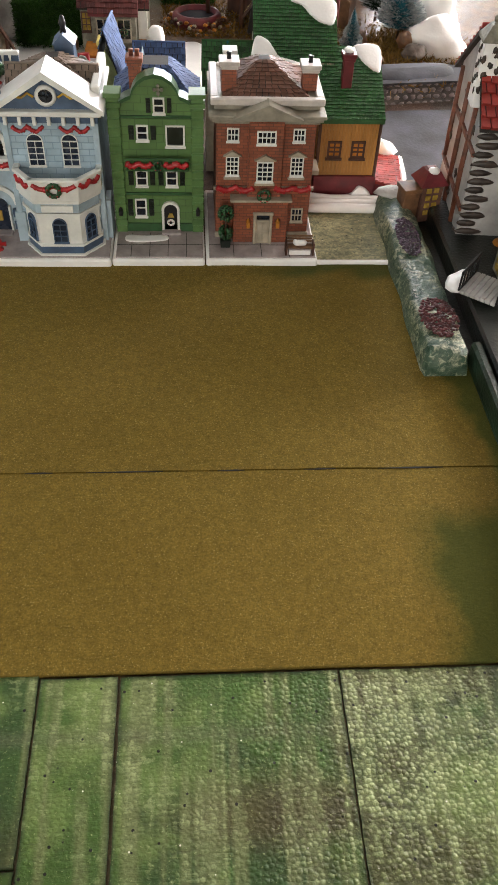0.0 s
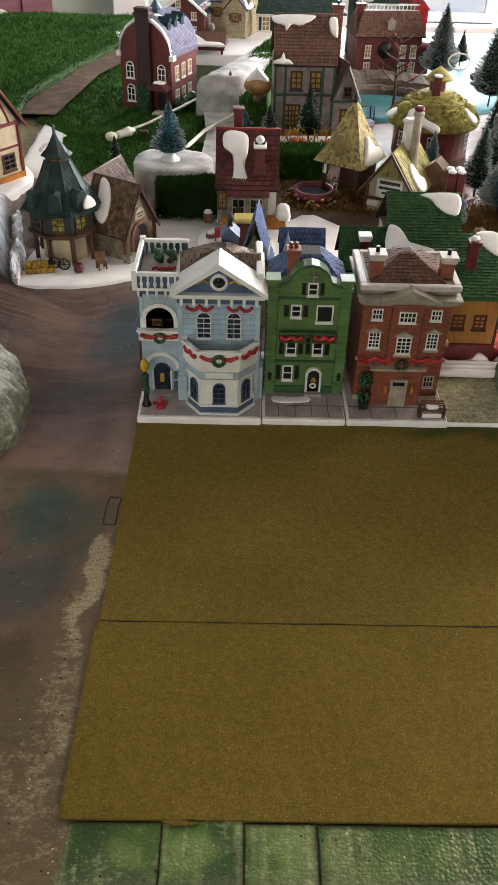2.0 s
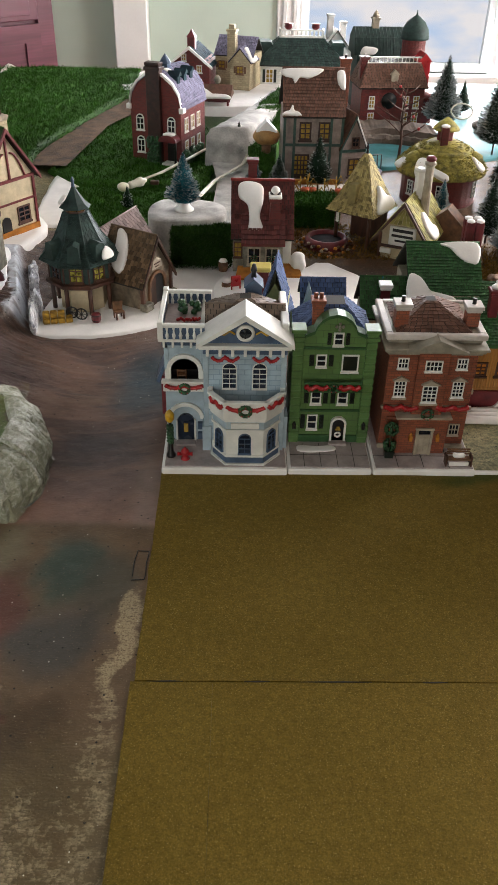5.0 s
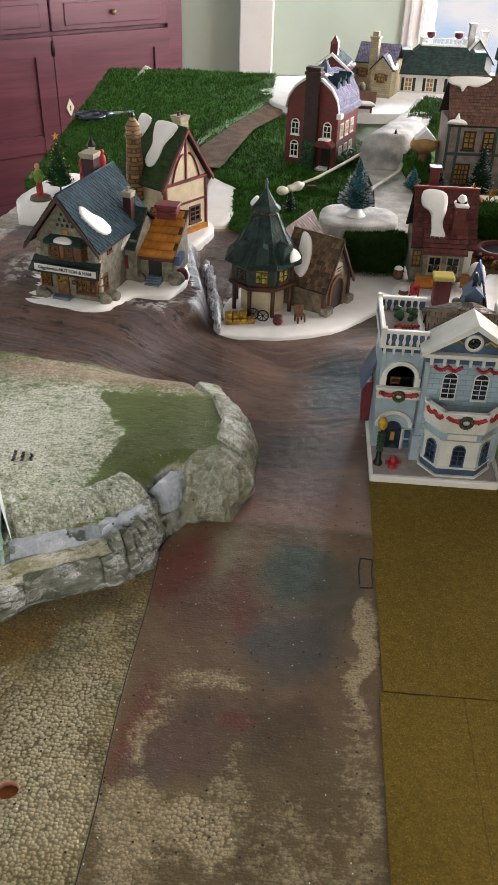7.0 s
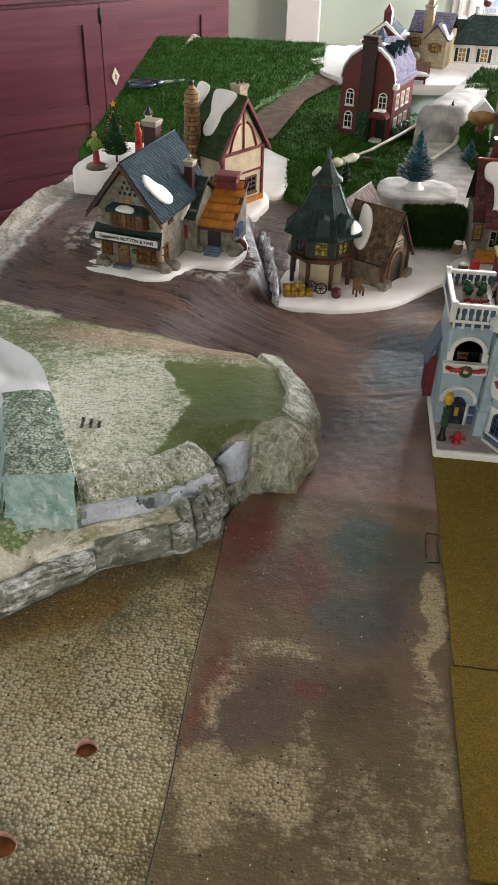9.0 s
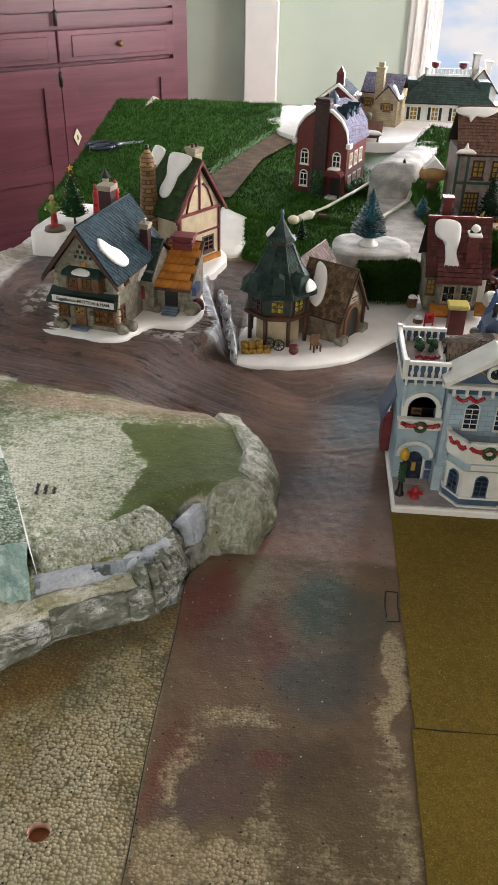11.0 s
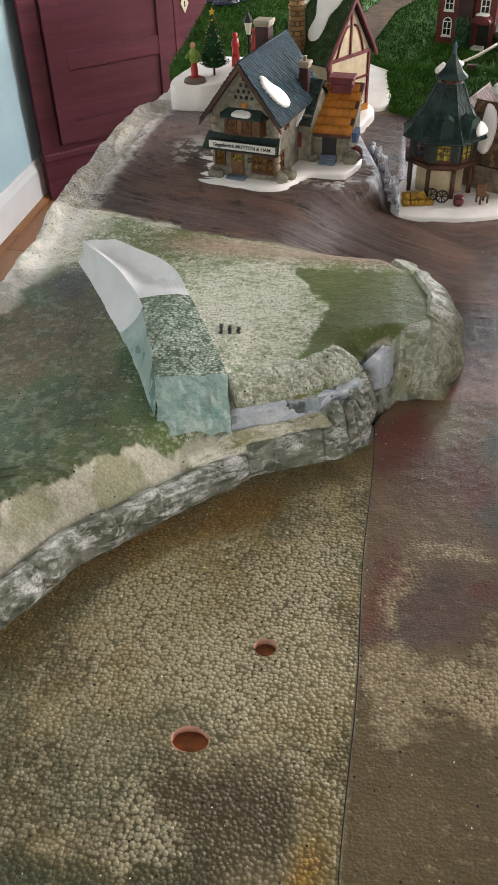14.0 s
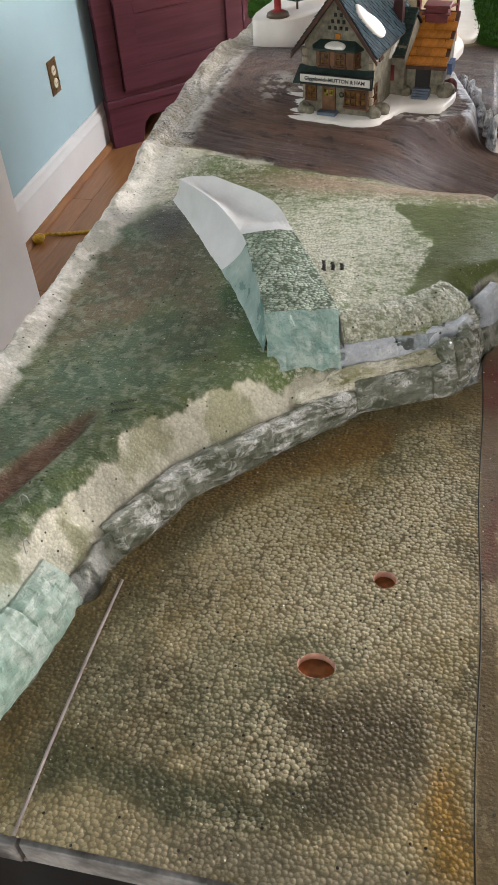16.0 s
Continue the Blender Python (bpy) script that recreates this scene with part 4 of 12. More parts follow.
# the cabinet across the corner
CAB = thing("corner_cabinet", -1.90, 3.05, FLOOR_Z, 43, "dark mahogany panelled cabinet with brass keyhole tag", "cabinet")
CW = 1.27
part("carcass", Shape().box(0.02, CW - 0.02, 0.025, 0.42, 0.16, 2.0, 0.004), CABW, CAB)
part("plinth", Shape().prism([(0, 0), (0.13, 0), (0.15, 0.075), (0.18, 0.10), (CW - 0.18, 0.10), (CW - 0.15, 0.075), (CW - 0.13, 0), (CW, 0), (CW, 0.16), (0, 0.16)], 0.0, 0.04, "y").box(-0.005, CW + 0.005, -0.008, 0.05, 0.16, 0.19, 0.004).box(0.0, 0.03, 0.04, 0.42, 0, 0.16).box(CW - 0.03, CW, 0.04, 0.42, 0, 0.16), CABW, CAB)
part("face_frame", Shape().box(0.0, 0.075, 0.002, 0.03, 0.19, 1.98).box(CW - 0.075, CW, 0.002, 0.03, 0.19, 1.98).box(0.075, CW - 0.075, 0.002, 0.03, 1.075, 1.125).box(0.075, CW - 0.075, 0.002, 0.03, 0.19, 0.215), CABW, CAB)


def panel_door(x0, x1, z0, z1, name="door", mid=None):
    d = part(name, Shape().lattice([x0, x0 + 0.075, x1 - 0.075, x1], [z0, z0 + 0.08, z1 - 0.07, z1], -0.016, 0.004), CABW, CAB)
    if mid:
        part("rail", Shape().box(x0 + 0.075, x1 - 0.075, -0.015, 0.004, mid, mid + 0.07, 0.003), CABW, d)
    part("panel", Shape().box(x0 + 0.07, x1 - 0.07, -0.006, 0.006, z0 + 0.07, z1 - 0.06, 0.004), CABW, d, "recessed mahogany panel")
    return d


MIDX = CW / 2
left_door = panel_door(0.08, MIDX - 0.002, 0.22, 0.93, mid=0.49)
right_door = panel_door(MIDX + 0.002, CW - 0.08, 0.22, 0.93)
for x0, x1 in ((0.08, MIDX - 0.003), (MIDX + 0.003, CW - 0.08)):
    dr = part("drawer", Shape().box(x0, x1, -0.014, 0.004, 0.945, 1.065, 0.004).box(x0 + 0.06, x1 - 0.04, -0.019, -0.012, 0.965, 1.045, 0.003), CABW, CAB)
    part("knob", Shape().blob((x0 + x1) / 2, -0.03, 1.005, 0.012, 0.012, 0.012, 0.0), STEEL, dr, "small brass knob")
panel_door(0.08, MIDX - 0.002, 1.135, 1.95, "upper_door")
panel_door(MIDX + 0.002, CW - 0.08, 1.135, 1.95, "upper_door")
for z in (0.86, 1.08):
    part("hinge", Shape().lathe([(0.008, z), (0.008, z + 0.05), (0.004, z + 0.056)], 10, MIDX, -0.016), BLACK, CAB, "black iron hinge")
tag = part("key_tag", Shape().prism([(MIDX + 0.05, 0.625), (MIDX + 0.068, 0.66), (MIDX + 0.05, 0.695), (MIDX + 0.032, 0.66)], -0.022, -0.017, "y"), IVORY, right_door, "ivory diamond key tag")
part("keyhole", Shape().box(MIDX + 0.0475, MIDX + 0.0525, -0.0235, -0.0215, 0.648, 0.668, 0.001), BLACK, right_door)


# ---- the painted ground ----
def lattice(x, y, scale, seed):
    r = np.random.RandomState(seed)
    g = r.rand(256, 256)
    u, v = x * scale + 57.3, y * scale + 31.7
    i, j = np.floor(u).astype(int), np.floor(v).astype(int)
    a, b = u - i, v - j
    a, b = a * a * (3 - 2 * a), b * b * (3 - 2 * b)
    i, j = i % 256, j % 256
    i1, j1 = (i + 1) % 256, (j + 1) % 256
    return (g[i, j] * (1 - a) + g[i1, j] * a) * (1 - b) + (g[i, j1] * (1 - a) + g[i1, j1] * a) * b


def fbm(x, y, scale, seed, octaves=4):
    s, t = 0.0, 0.0
    for k in range(octaves):
        w = 0.55 ** k
        s = s + w * lattice(x, y, scale * 2 ** k, seed + k)
        t += w
    return s / t


def step(a, b, v):
    t = np.clip((v - a) / (b - a), 0, 1)
    return t * t * (3 - 2 * t)


def edge_distance(poly, x, y):
    """Signed distance to a closed outline, positive inside."""
    d = np.full(x.shape, 9.0)
    inside = np.zeros(x.shape, bool)
    n = len(poly)
    for k in range(n):
        (ax, ay), (bx, by) = poly[k], poly[(k + 1) % n]
        ex, ey = bx - ax, by - ay
        t = np.clip(((x - ax) * ex + (y - ay) * ey) / (ex * ex + ey * ey + 1e-12), 0, 1)
        d = np.minimum(d, np.hypot(x - ax - t * ex, y - ay - t * ey))
        cross = ((ay > y) != (by > y)) & (x < (bx - ax) * (y - ay) / (by - ay + 1e-12) + ax)
        inside ^= cross
    return np.where(inside, d, -d)


# foot of the carved bank, from its near end round the nose and back
BANK = [(-1.06, 0.15), (-0.865, 0.15), (-0.842, 0.232), (-0.832, 0.292), (-0.812, 0.356), (-0.770, 0.435), (-0.699, 0.511), (-0.625, 0.583), (-0.545, 0.620), (-0.513, 0.648),
        (-0.505, 0.700), (-0.485, 0.735), (-0.432, 0.742), (-0.410, 0.800), (-0.409, 0.870), (-0.430, 0.930), (-0.470, 0.985), (-0.475, 1.05), (-1.06, 1.05)]


def along(x, y):
    """How far along the foot of the bank the nearest point lies."""
    best, s = np.full(x.shape, 9.0), np.zeros(x.shape)
    run = 0.0
    for k in range(len(BANK) - 1):
        (ax, ay), (bx, by) = BANK[k], BANK[k + 1]
        ex, ey = bx - ax, by - ay
        ln = math.hypot(ex, ey)
        t = np.clip(((x - ax) * ex + (y - ay) * ey) / (ln * ln), 0, 1)
        d = np.hypot(x - ax - t * ex, y - ay - t * ey)
        s = np.where(d < best, run + t * ln, s)
        best = np.minimum(best, d)
        run += ln
    return s


def bank_sd(x, y):
    return edge_distance(BANK, x, y) + 0.006 * (fbm(x, y, 45, 3, 3) - 0.5)


def blocks(s, sd, length, seed):
    """Carved stones along the bank: each one's chance number and how near its joint is."""
    u = s / length + 1.1 * (lattice(s, s * 0, 14, seed) - 0.5) + 5.0 * (sd - 0.01) * (lattice(s, s * 0, 22, seed + 3) - 0.2)
    i = np.floor(u).astype(int)
    f = u - i
    r = np.random.RandomState(seed).rand(512)[i % 512]
    return r, np.exp(-(np.minimum(f, 1 - f) / 0.09) ** 2)


TURN_LINE = [(-0.80, 1.30), (-0.60, 1.28), (-0.40, 1.22), (-0.20, 1.30)]


def road_rings(x, y):
    d = np.full(x.shape, 9.0)
    for (ax, ay), (bx, by) in zip(TURN_LINE, TURN_LINE[1:]):
        ex, ey = bx - ax, by - ay
        t = np.clip(((x - ax) * ex + (y - ay) * ey) / (ex * ex + ey * ey), 0, 1)
        d = np.minimum(d, np.hypot(x - ax - t * ex, y - ay - t * ey))
    return d + 0.010 * (fbm(x, y, 9, 23, 2) - 0.5)


def lerp3(a, b, k):
    return a * (1 - k[..., None]) + np.array(b) * k[..., None]


def dab(x, y, cx, cy, rx, ry, turn=0.0, soft=1.0):
    """One brushed patch, 1 in its middle."""
    c, s_ = math.cos(radians(turn)), math.sin(radians(turn))
    u, v = ((x - cx) * c + (y - cy) * s_) / rx, ((y - cy) * c - (x - cx) * s_) / ry
    return np.exp(-(u * u + v * v) ** (2.0 / soft))


def ground_height(x, y):
    sd = bank_sd(x, y)
    s = along(x, y)
    r1, j1 = blocks(s, sd, 0.060, 5)
    r2, j2 = blocks(s, sd, 0.026, 9)
    lump = fbm(x, y, 60, 11, 3) - 0.5
    # near bank: a rolled stone curb, then a cream shelf up to the green top
    curb = step(0.003, 0.014, sd) * (0.020 + 0.006 * r1) - 0.004 * j1 * step(0.0, 0.004, sd) * (1 - step(0.016, 0.026, sd)) - 0.004 * np.exp(-((sd - 0.020) / 0.004) ** 2)
    plain = curb + step(0.018, 0.060, sd) * (0.071 - 0.022 - 0.006 * r1)
    # middle: curb, mossy shelf, upper blue-grey step, beaded slope
    ledge = curb + step(0.020, 0.036, sd) * 0.006 + step(0.037, 0.043, sd) * (0.020 + 0.004 * r2) - 0.002 * j2 * np.exp(-((sd - 0.042) / 0.006) ** 2) + step(0.044, 0.080, sd) * (0.071 - 0.052 - 0.006 * r1 - 0.004 * r2)
    facet = np.abs(lattice(x + 0.4 * y, y - 0.3 * x, 26, 15) - 0.5) * 0.020
    nose = step(0.0, 0.012, sd) * 0.034 + step(0.008, 0.042, sd) * 0.034 - facet * step(0.002, 0.010, sd) * (1 - step(0.034, 0.05, sd))
    wn_ = step(-0.50, -0.48, x) * (y > 0.70)
    wl = step(-0.675, -0.655, x) * (1 - step(-0.52, -0.505, x)) * (1 - step(0.74, 0.78, y))
    bank = plain * (1 - wl) + ledge * wl
    bank = bank * (1 - wn_) + nose * wn_
    face = step(0.0, 0.004, sd) * (1 - step(0.03, 0.05, sd))
    bank = bank + face * 0.006 * lump
    # a split between the nose and the bank
    bank = bank - 0.022 * step(0.0, 0.006, sd) * np.exp(-((x - y + 1.205) / 0.008) ** 2) * (1 - step(0.03, 0.05, sd)) * step(-0.53, -0.515, x)
    ramp_w = np.interp(x, [-1.05, -0.85, -0.75, -0.66, -0.58, -0.50, -0.42, -0.34, 2], [0.092, 0.084, 0.073, 0.060, 0.041, 0.022, 0.009, 0.002, 0.0])
    far_w = np.interp(y, [1.0, 1.25, 1.35, 1.5, 2.0, 2.6, 3.1, 3.4], [0.0, 0.006, 0.03, 0.042, 0.046, 0.06, 0.088, 0.09])
    far_e = np.interp(y, [1.0, 1.2, 1.35, 1.5, 2.0, 3.1, 3.4], [0.004, 0.012, 0.03, 0.046, 0.056, 0.06, 0.06])
    ww = step(0.12, 0.28, x)
    far = far_w * (1 - ww) + far_e * ww
    north = np.maximum(ramp_w * (1 - step(1.35, 1.75, y)) + far * step(1.35, 1.75, y), far)
    crest = (0.074 * (1 - step(np.interp(y, [1.12, 1.20, 1.25, 1.45], [-0.680, -0.545, -0.535, -0.585]), np.interp(y, [1.12, 1.20, 1.25, 1.45], [-0.450, -0.500, -0.513, -0.560]), x)) * step(0.98, 1.13, y) * (1 - step(1.45, 1.6, y)))
    soft = 0.012 * (1 - step(-0.44, -0.36, x)) * (1 - step(1.5, 1.62, y))
    north = 0.5 * (north + crest + np.sqrt((north - crest) ** 2 + soft ** 2)) - 0.2 * soft
    north = np.maximum(north, 0.019 * step(1.08, 1.20, y) * (1 - step(-0.20, -0.10, x)))
    # hollow that holds the stable pad
    zone = step(-0.50, -0.47, x) * (1 - step(-0.165, -0.125, x)) * step(1.15, 1.20, y) * (1 - step(1.52, 1.58, y))
    north = north * (1 - zone) + np.minimum(north, 0.017) * zone
    k = step(0.94, 1.02, y)
    z = bank * (1 - k) + north * k
    # gouged trench, and a round scoop by the near end
    z = z - 0.006 * dab(x, y, -0.905, 0.380, 0.015, 0.095, -23, 0.5) * (0.6 + 0.8 * fbm(x, y, 80, 17, 2))
    q = np.hypot(x + 0.842, y - 0.325)
    z = z - 0.006 * (1 - step(0.018, 0.026, q)) + 0.0035 * np.exp(-((q - 0.029) / 0.0035) ** 2) * (x > -0.855)
    # crusted rim along the west edge
    z = z + 0.012 * step(-0.955, -0.985, x) * step(0.30, 0.5, y) * (0.4 + fbm(x, y, 45, 5, 3))
    z = z - 0.018 * step(-0.985, -1.0, x) * step(0.2, 0.4, y)
    # combed ruts of the upper road
    d = road_rings(x, y)
    rut = step(0.955, 0.995, y + 0.22 * np.clip(x + 0.60, 0, 0.14)) * (1 - step(1.5, 1.62, y)) * (1 - 0.75 * step(-0.50, -0.44, x)) * (x < -0.15)
    z = z + rut * 0.0050 * (0.4 + 1.2 * fbm(x, y, 14, 25, 2)) * (fbm(d, 0.10 * x + 0.06 * y, 120, 21, 3) - 0.5)
    z = z + 0.0012 * (fbm(x, y, 90, 7, 3) - 0.5)
    return z


def ground_paint(x, y, z):
    """Colour coats in the order they were brushed on, with shade painted at the curb's foot and crease; how beaded, how
    dry-brushed and how carved the surface is.
    """
    n1, n2, n3 = fbm(x, y, 7, 31), fbm(x, y, 22, 41), fbm(x, y, 70, 51)
    sd = bank_sd(x, y)
    s = along(x, y)
    wx, wy = x + 0.05 * (n2 - 0.5), y + 0.05 * (fbm(x, y, 20, 45) - 0.5)
    # beaded lower board: straw grey, olive, ochre and dark stains
    c = np.zeros(x.shape + (3,)) + np.array((0.340, 0.290, 0.120))
    bead, dry, carved = np.ones(x.shape), np.zeros(x.shape) + 0.48, np.zeros(x.shape)
    c = lerp3(c, (0.480, 0.430, 0.235), step(0.46, 0.62, n1) * 0.8)
    c = lerp3(c, (0.120, 0.105, 0.045), step(0.50, 0.66, fbm(x, y, 11, 61)) * 0.75)
    c = lerp3(c, (0.155, 0.185, 0.105), step(0.54, 0.66, fbm(x, y, 9, 81)) * 0.5)
    for cx, cy, rx, ry, col, k in ((-0.53, 0.175, 0.022, 0.05, (0.36, 0.21, 0.02), 0.85), (-0.590, 0.225, 0.05, 0.045, (0.110, 0.092, 0.052), 0.7), (-0.60, 0.178, 0.03, 0.022, (0.075, 0.072, 0.042), 0.6),
                                   (-0.70, 0.165, 0.09, 0.020, (0.085, 0.105, 0.055), 0.8), (-0.80, 0.170, 0.04, 0.030, (0.07, 0.09, 0.04), 0.75), (-0.64, 0.30, 0.035, 0.03, (0.16, 0.20, 0.12), 0.5),
                                   (-0.64, 0.535, 0.06, 0.022, (0.26, 0.145, 0.020), 0.85), (-0.72, 0.465, 0.055, 0.020, (0.21, 0.115, 0.022), 0.8), (-0.79, 0.37, 0.03, 0.03, (0.13, 0.115, 0.045), 0.7), (-0.63, 0.13, 0.12, 0.02, (0.33, 0.31, 0.21), 0.7)):
        c = lerp3(c, col, dab(wx, wy, cx, cy, rx, ry, 40 if cy > 0.4 else 0) * k)
        dry = dry * (1 - 0.8 * k * dab(wx, wy, cx, cy, rx, ry, 40 if cy > 0.4 else 0))
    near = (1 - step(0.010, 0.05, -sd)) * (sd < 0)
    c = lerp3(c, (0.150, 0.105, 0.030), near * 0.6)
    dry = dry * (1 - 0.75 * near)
    for cx, cy, rx, ry, k in ((-0.645, 0.210, 0.022, 0.034, 0.18), (-0.616, 0.188, 0.022, 0.020, 0.35), (-0.668, 0.160, 0.040, 0.014, 0.35), (-0.627, 0.335, 0.05, 0.05, 0.22), (-0.690, 0.400, 0.05, 0.04, 0.20), (-0.560, 0.43, 0.04, 0.09, 0.18)):
        dry = dry + k * dab(wx, wy, cx, cy, rx, ry)
    # road board: brown wash with maroon, teal and slate zones, rubbed pale where the beads show
    rd = step(-0.512, -0.506, x) * (y < 1.25) * (sd < 0.002)
    rc = np.zeros_like(c) + np.array((0.190, 0.135, 0.085))
    rc = lerp3(rc, (0.175, 0.142, 0.076), (1 - step(0.40, 0.48, wy)) * 0.9)
    rc = lerp3(rc, (0.225, 0.215, 0.150), dab(wx, wy, -0.435, 0.690, 0.030, 0.05) * 0.8)
    for cx, cy, rx, ry, turn, col, k in ((-0.476, 0.655, 0.030, 0.060, -10, (0.175, 0.045, 0.036), 0.95), (-0.402, 0.605, 0.024, 0.060, 6, (0.170, 0.060, 0.054), 0.85), (-0.450, 0.590, 0.030, 0.045, 0, (0.150, 0.085, 0.065), 0.8),
                                         (-0.488, 0.445, 0.012, 0.060, 0, (0.200, 0.065, 0.050), 0.7), (-0.435, 0.435, 0.038, 0.040, 0, (0.135, 0.088, 0.076), 0.95), (-0.462, 0.405, 0.030, 0.020, 0, (0.115, 0.090, 0.090), 0.7),
                                         (-0.395, 0.450, 0.010, 0.012, 0, (0.200, 0.050, 0.042), 0.7), (-0.350, 0.665, 0.034, 0.055, 8, (0.052, 0.098, 0.084), 0.95), (-0.310, 0.640, 0.034, 0.060, 0, (0.095, 0.100, 0.082), 0.85),
                                         (-0.348, 0.560, 0.052, 0.048, 0, (0.084, 0.086, 0.084), 0.95), (-0.355, 0.450, 0.036, 0.040, 0, (0.090, 0.062, 0.036), 0.85), (-0.320, 0.38, 0.028, 0.07, 0, (0.140, 0.105, 0.052), 0.7), (-0.385, 0.36, 0.02, 0.05, 0, (0.120, 0.092, 0.046), 0.7)):
        rc = lerp3(rc, col, dab(wx, wy, cx, cy, rx, ry, turn, 0.8) * k)
    rdry = np.zeros(x.shape) + 0.22 + 0.14 * (1 - step(0.36, 0.46, y))
    for cx, cy, rx, ry, k in ((-0.428, 0.500, 0.046, 0.016, 0.36), (-0.476, 0.450, 0.018, 0.040, 0.30), (-0.420, 0.352, 0.020, 0.030, 0.55), (-0.470, 0.355, 0.034, 0.045, 0.26), (-0.395, 0.40, 0.012, 0.05, 0.2), (-0.33, 0.47, 0.03, 0.03, 0.15), (-0.287, 0.50, 0.016, 0.17, 0.22), (-0.276, 0.57, 0.010, 0.08, 0.42), (-0.34, 0.33, 0.05, 0.06, 0.1)):
        rdry = rdry + k * dab(wx, wy, cx, cy, rx, ry, 0, 0.8)
    rdry = rdry - 0.5 * dab(wx, wy, -0.345, 0.60, 0.05, 0.13, 0, 0.7) - 0.4 * dab(wx, wy, -0.435, 0.425, 0.034, 0.036, 0, 0.7)
    rc = rc * np.array((0.82, 0.74, 0.68))
    c = c * np.array((0.93, 0.85, 0.89))
    d = road_rings(x, y)
    comb = fbm(d, 0.10 * x + 0.06 * y, 120, 21, 3)
    up = step(0.735, 0.75, y + 0.03 * (n1 - 0.5) + 0.12 * np.clip(x + 0.33, 0, 1))
    sweep = fbm(d, 0.15 * x + 0.1 * y, 60, 91)
    uc = np.zeros_like(c) + np.array((0.185, 0.112, 0.090))
    uc = lerp3(uc, (0.095, 0.066, 0.064), step(0.46, 0.60, sweep) * 0.7)
    uc = lerp3(uc, (0.25, 0.16, 0.125), step(0.60, 0.70, comb) * 0.5 * (y > 0.9))
    uc = lerp3(uc, (0.285, 0.165, 0.130), (1 - step(0.745, 0.85, y + 0.05 * (n2 - 0.5))) * 0.85)
    uc = lerp3(uc, (0.30, 0.22, 0.19), np.exp(-((x + 0.278) / 0.016) ** 2) * (1 - step(0.84, 0.9, y)) * 0.75)
    uc = lerp3(uc, (0.026, 0.058, 0.080), dab(wx, wy, -0.29, 1.08, 0.065, 0.10) * 0.9)
    uc = lerp3(uc, (0.040, 0.036, 0.044), dab(wx, wy, -0.36, 0.90, 0.09, 0.045, 20) * 0.75)
    uc = lerp3(uc, (0.24, 0.12, 0.08), dab(wx, wy, -0.44, 0.775, 0.03, 0.03) * 0.6)
    rc = rc * (1 - up[..., None]) + uc * up[..., None]
    c = c * (1 - rd[..., None]) + rc * rd[..., None]
    bead = np.where(rd > 0.5, np.clip(0.08 + 0.9 * (rdry - 0.2), 0.05, 0.8) * (1 - up) * (1 - 0.7 * step(-0.32, -0.29, x)), bead)
    dry = np.where(rd > 0.5, rdry * (1 - up) + 0.10 * up, dry)
    pale = np.zeros_like(c) + np.array((0.415, 0.365, 0.240))
    pale = np.where(rd[..., None] > 0.5, np.array((0.370, 0.295, 0.180)), pale)
    # top of the bank: greens, white dry-brushing, one bare green patch
    top = step(0.044, 0.0468, sd + 0.034 * (n2 - 0.5) + 0.012 * (n3 - 0.5)) * (y < 1.06)
    tc = np.zeros_like(c) + np.array((0.170, 0.250, 0.085))
    td_ = np.zeros(x.shape) + 0.52
    patch = step(-0.006, 0.004, edge_distance([(-0.625, 0.905), (-0.470, 0.915), (-0.455, 0.80), (-0.485, 0.735), (-0.545, 0.675), (-0.612, 0.670), (-0.585, 0.745), (-0.572, 0.815), (-0.598, 0.860)], x + 0.022 * (n2 - 0.5), y + 0.022 * (n3 - 0.5)))
    white = dab(wx, wy, -0.672, 0.80, 0.095, 0.15, 20, 1.3)
    td_ = td_ - 0.06 + 0.22 * white
    tc = lerp3(tc, (0.130, 0.165, 0.055), patch * 0.97)
    td_ = td_ * (1 - 0.80 * patch)
    pink = np.exp(-((y - 0.962 + 0.30 * np.clip(x + 0.72, 0, 1) * 0.15) / 0.028) ** 2) * step(-0.90, -0.74, x) * (1 - step(-0.50, -0.46, x))
    tc = lerp3(tc, (0.52, 0.36, 0.28), pink * (0.6 + 0.4 * n2) * 0.9)
    low = 1 - step(-0.80, -0.70, x + 0.35 * (y - 0.55) + 0.04 * (n2 - 0.5))
    back_w = step(0.80, 0.90, y)
    tc = lerp3(tc, (0.160, 0.185, 0.100), low * 0.95 * (1 - back_w))
    tc = lerp3(tc, (0.100, 0.165, 0.110), low * step(0.40, 0.60, n1 * 0.7 + n3 * 0.3) * 0.9 * (1 - back_w))
    tc = lerp3(tc, (0.215, 0.155, 0.100), low * step(0.50, 0.62, fbm(x, y, 6, 101)) * 0.8 * (1 - back_w))
    tc = lerp3(tc, (0.105, 0.150, 0.050), low * (1 - step(0.05, 0.13, sd)) * 0.7)
    tc = lerp3(tc, (0.060, 0.105, 0.058), low * step(0.50, 0.58, fbm(x, y, 45, 171, 3)) * 0.45 * (1 - back_w))
    tc = lerp3(tc, (0.36, 0.39, 0.29), low * step(0.56, 0.62, fbm(x, y, 150, 173, 3)) * 0.45 * (1 - back_w))
    tc = lerp3(tc, (0.022, 0.085, 0.026), dab(wx, wy, -0.765, 0.66, 0.020, 0.09, 18) * 0.9)
    tc = lerp3(tc, (0.190, 0.095, 0.062), dab(x, y, -0.905, 0.380, 0.015, 0.095, -23, 0.5) * 0.95)
    q = np.hypot(x + 0.842, y - 0.325)
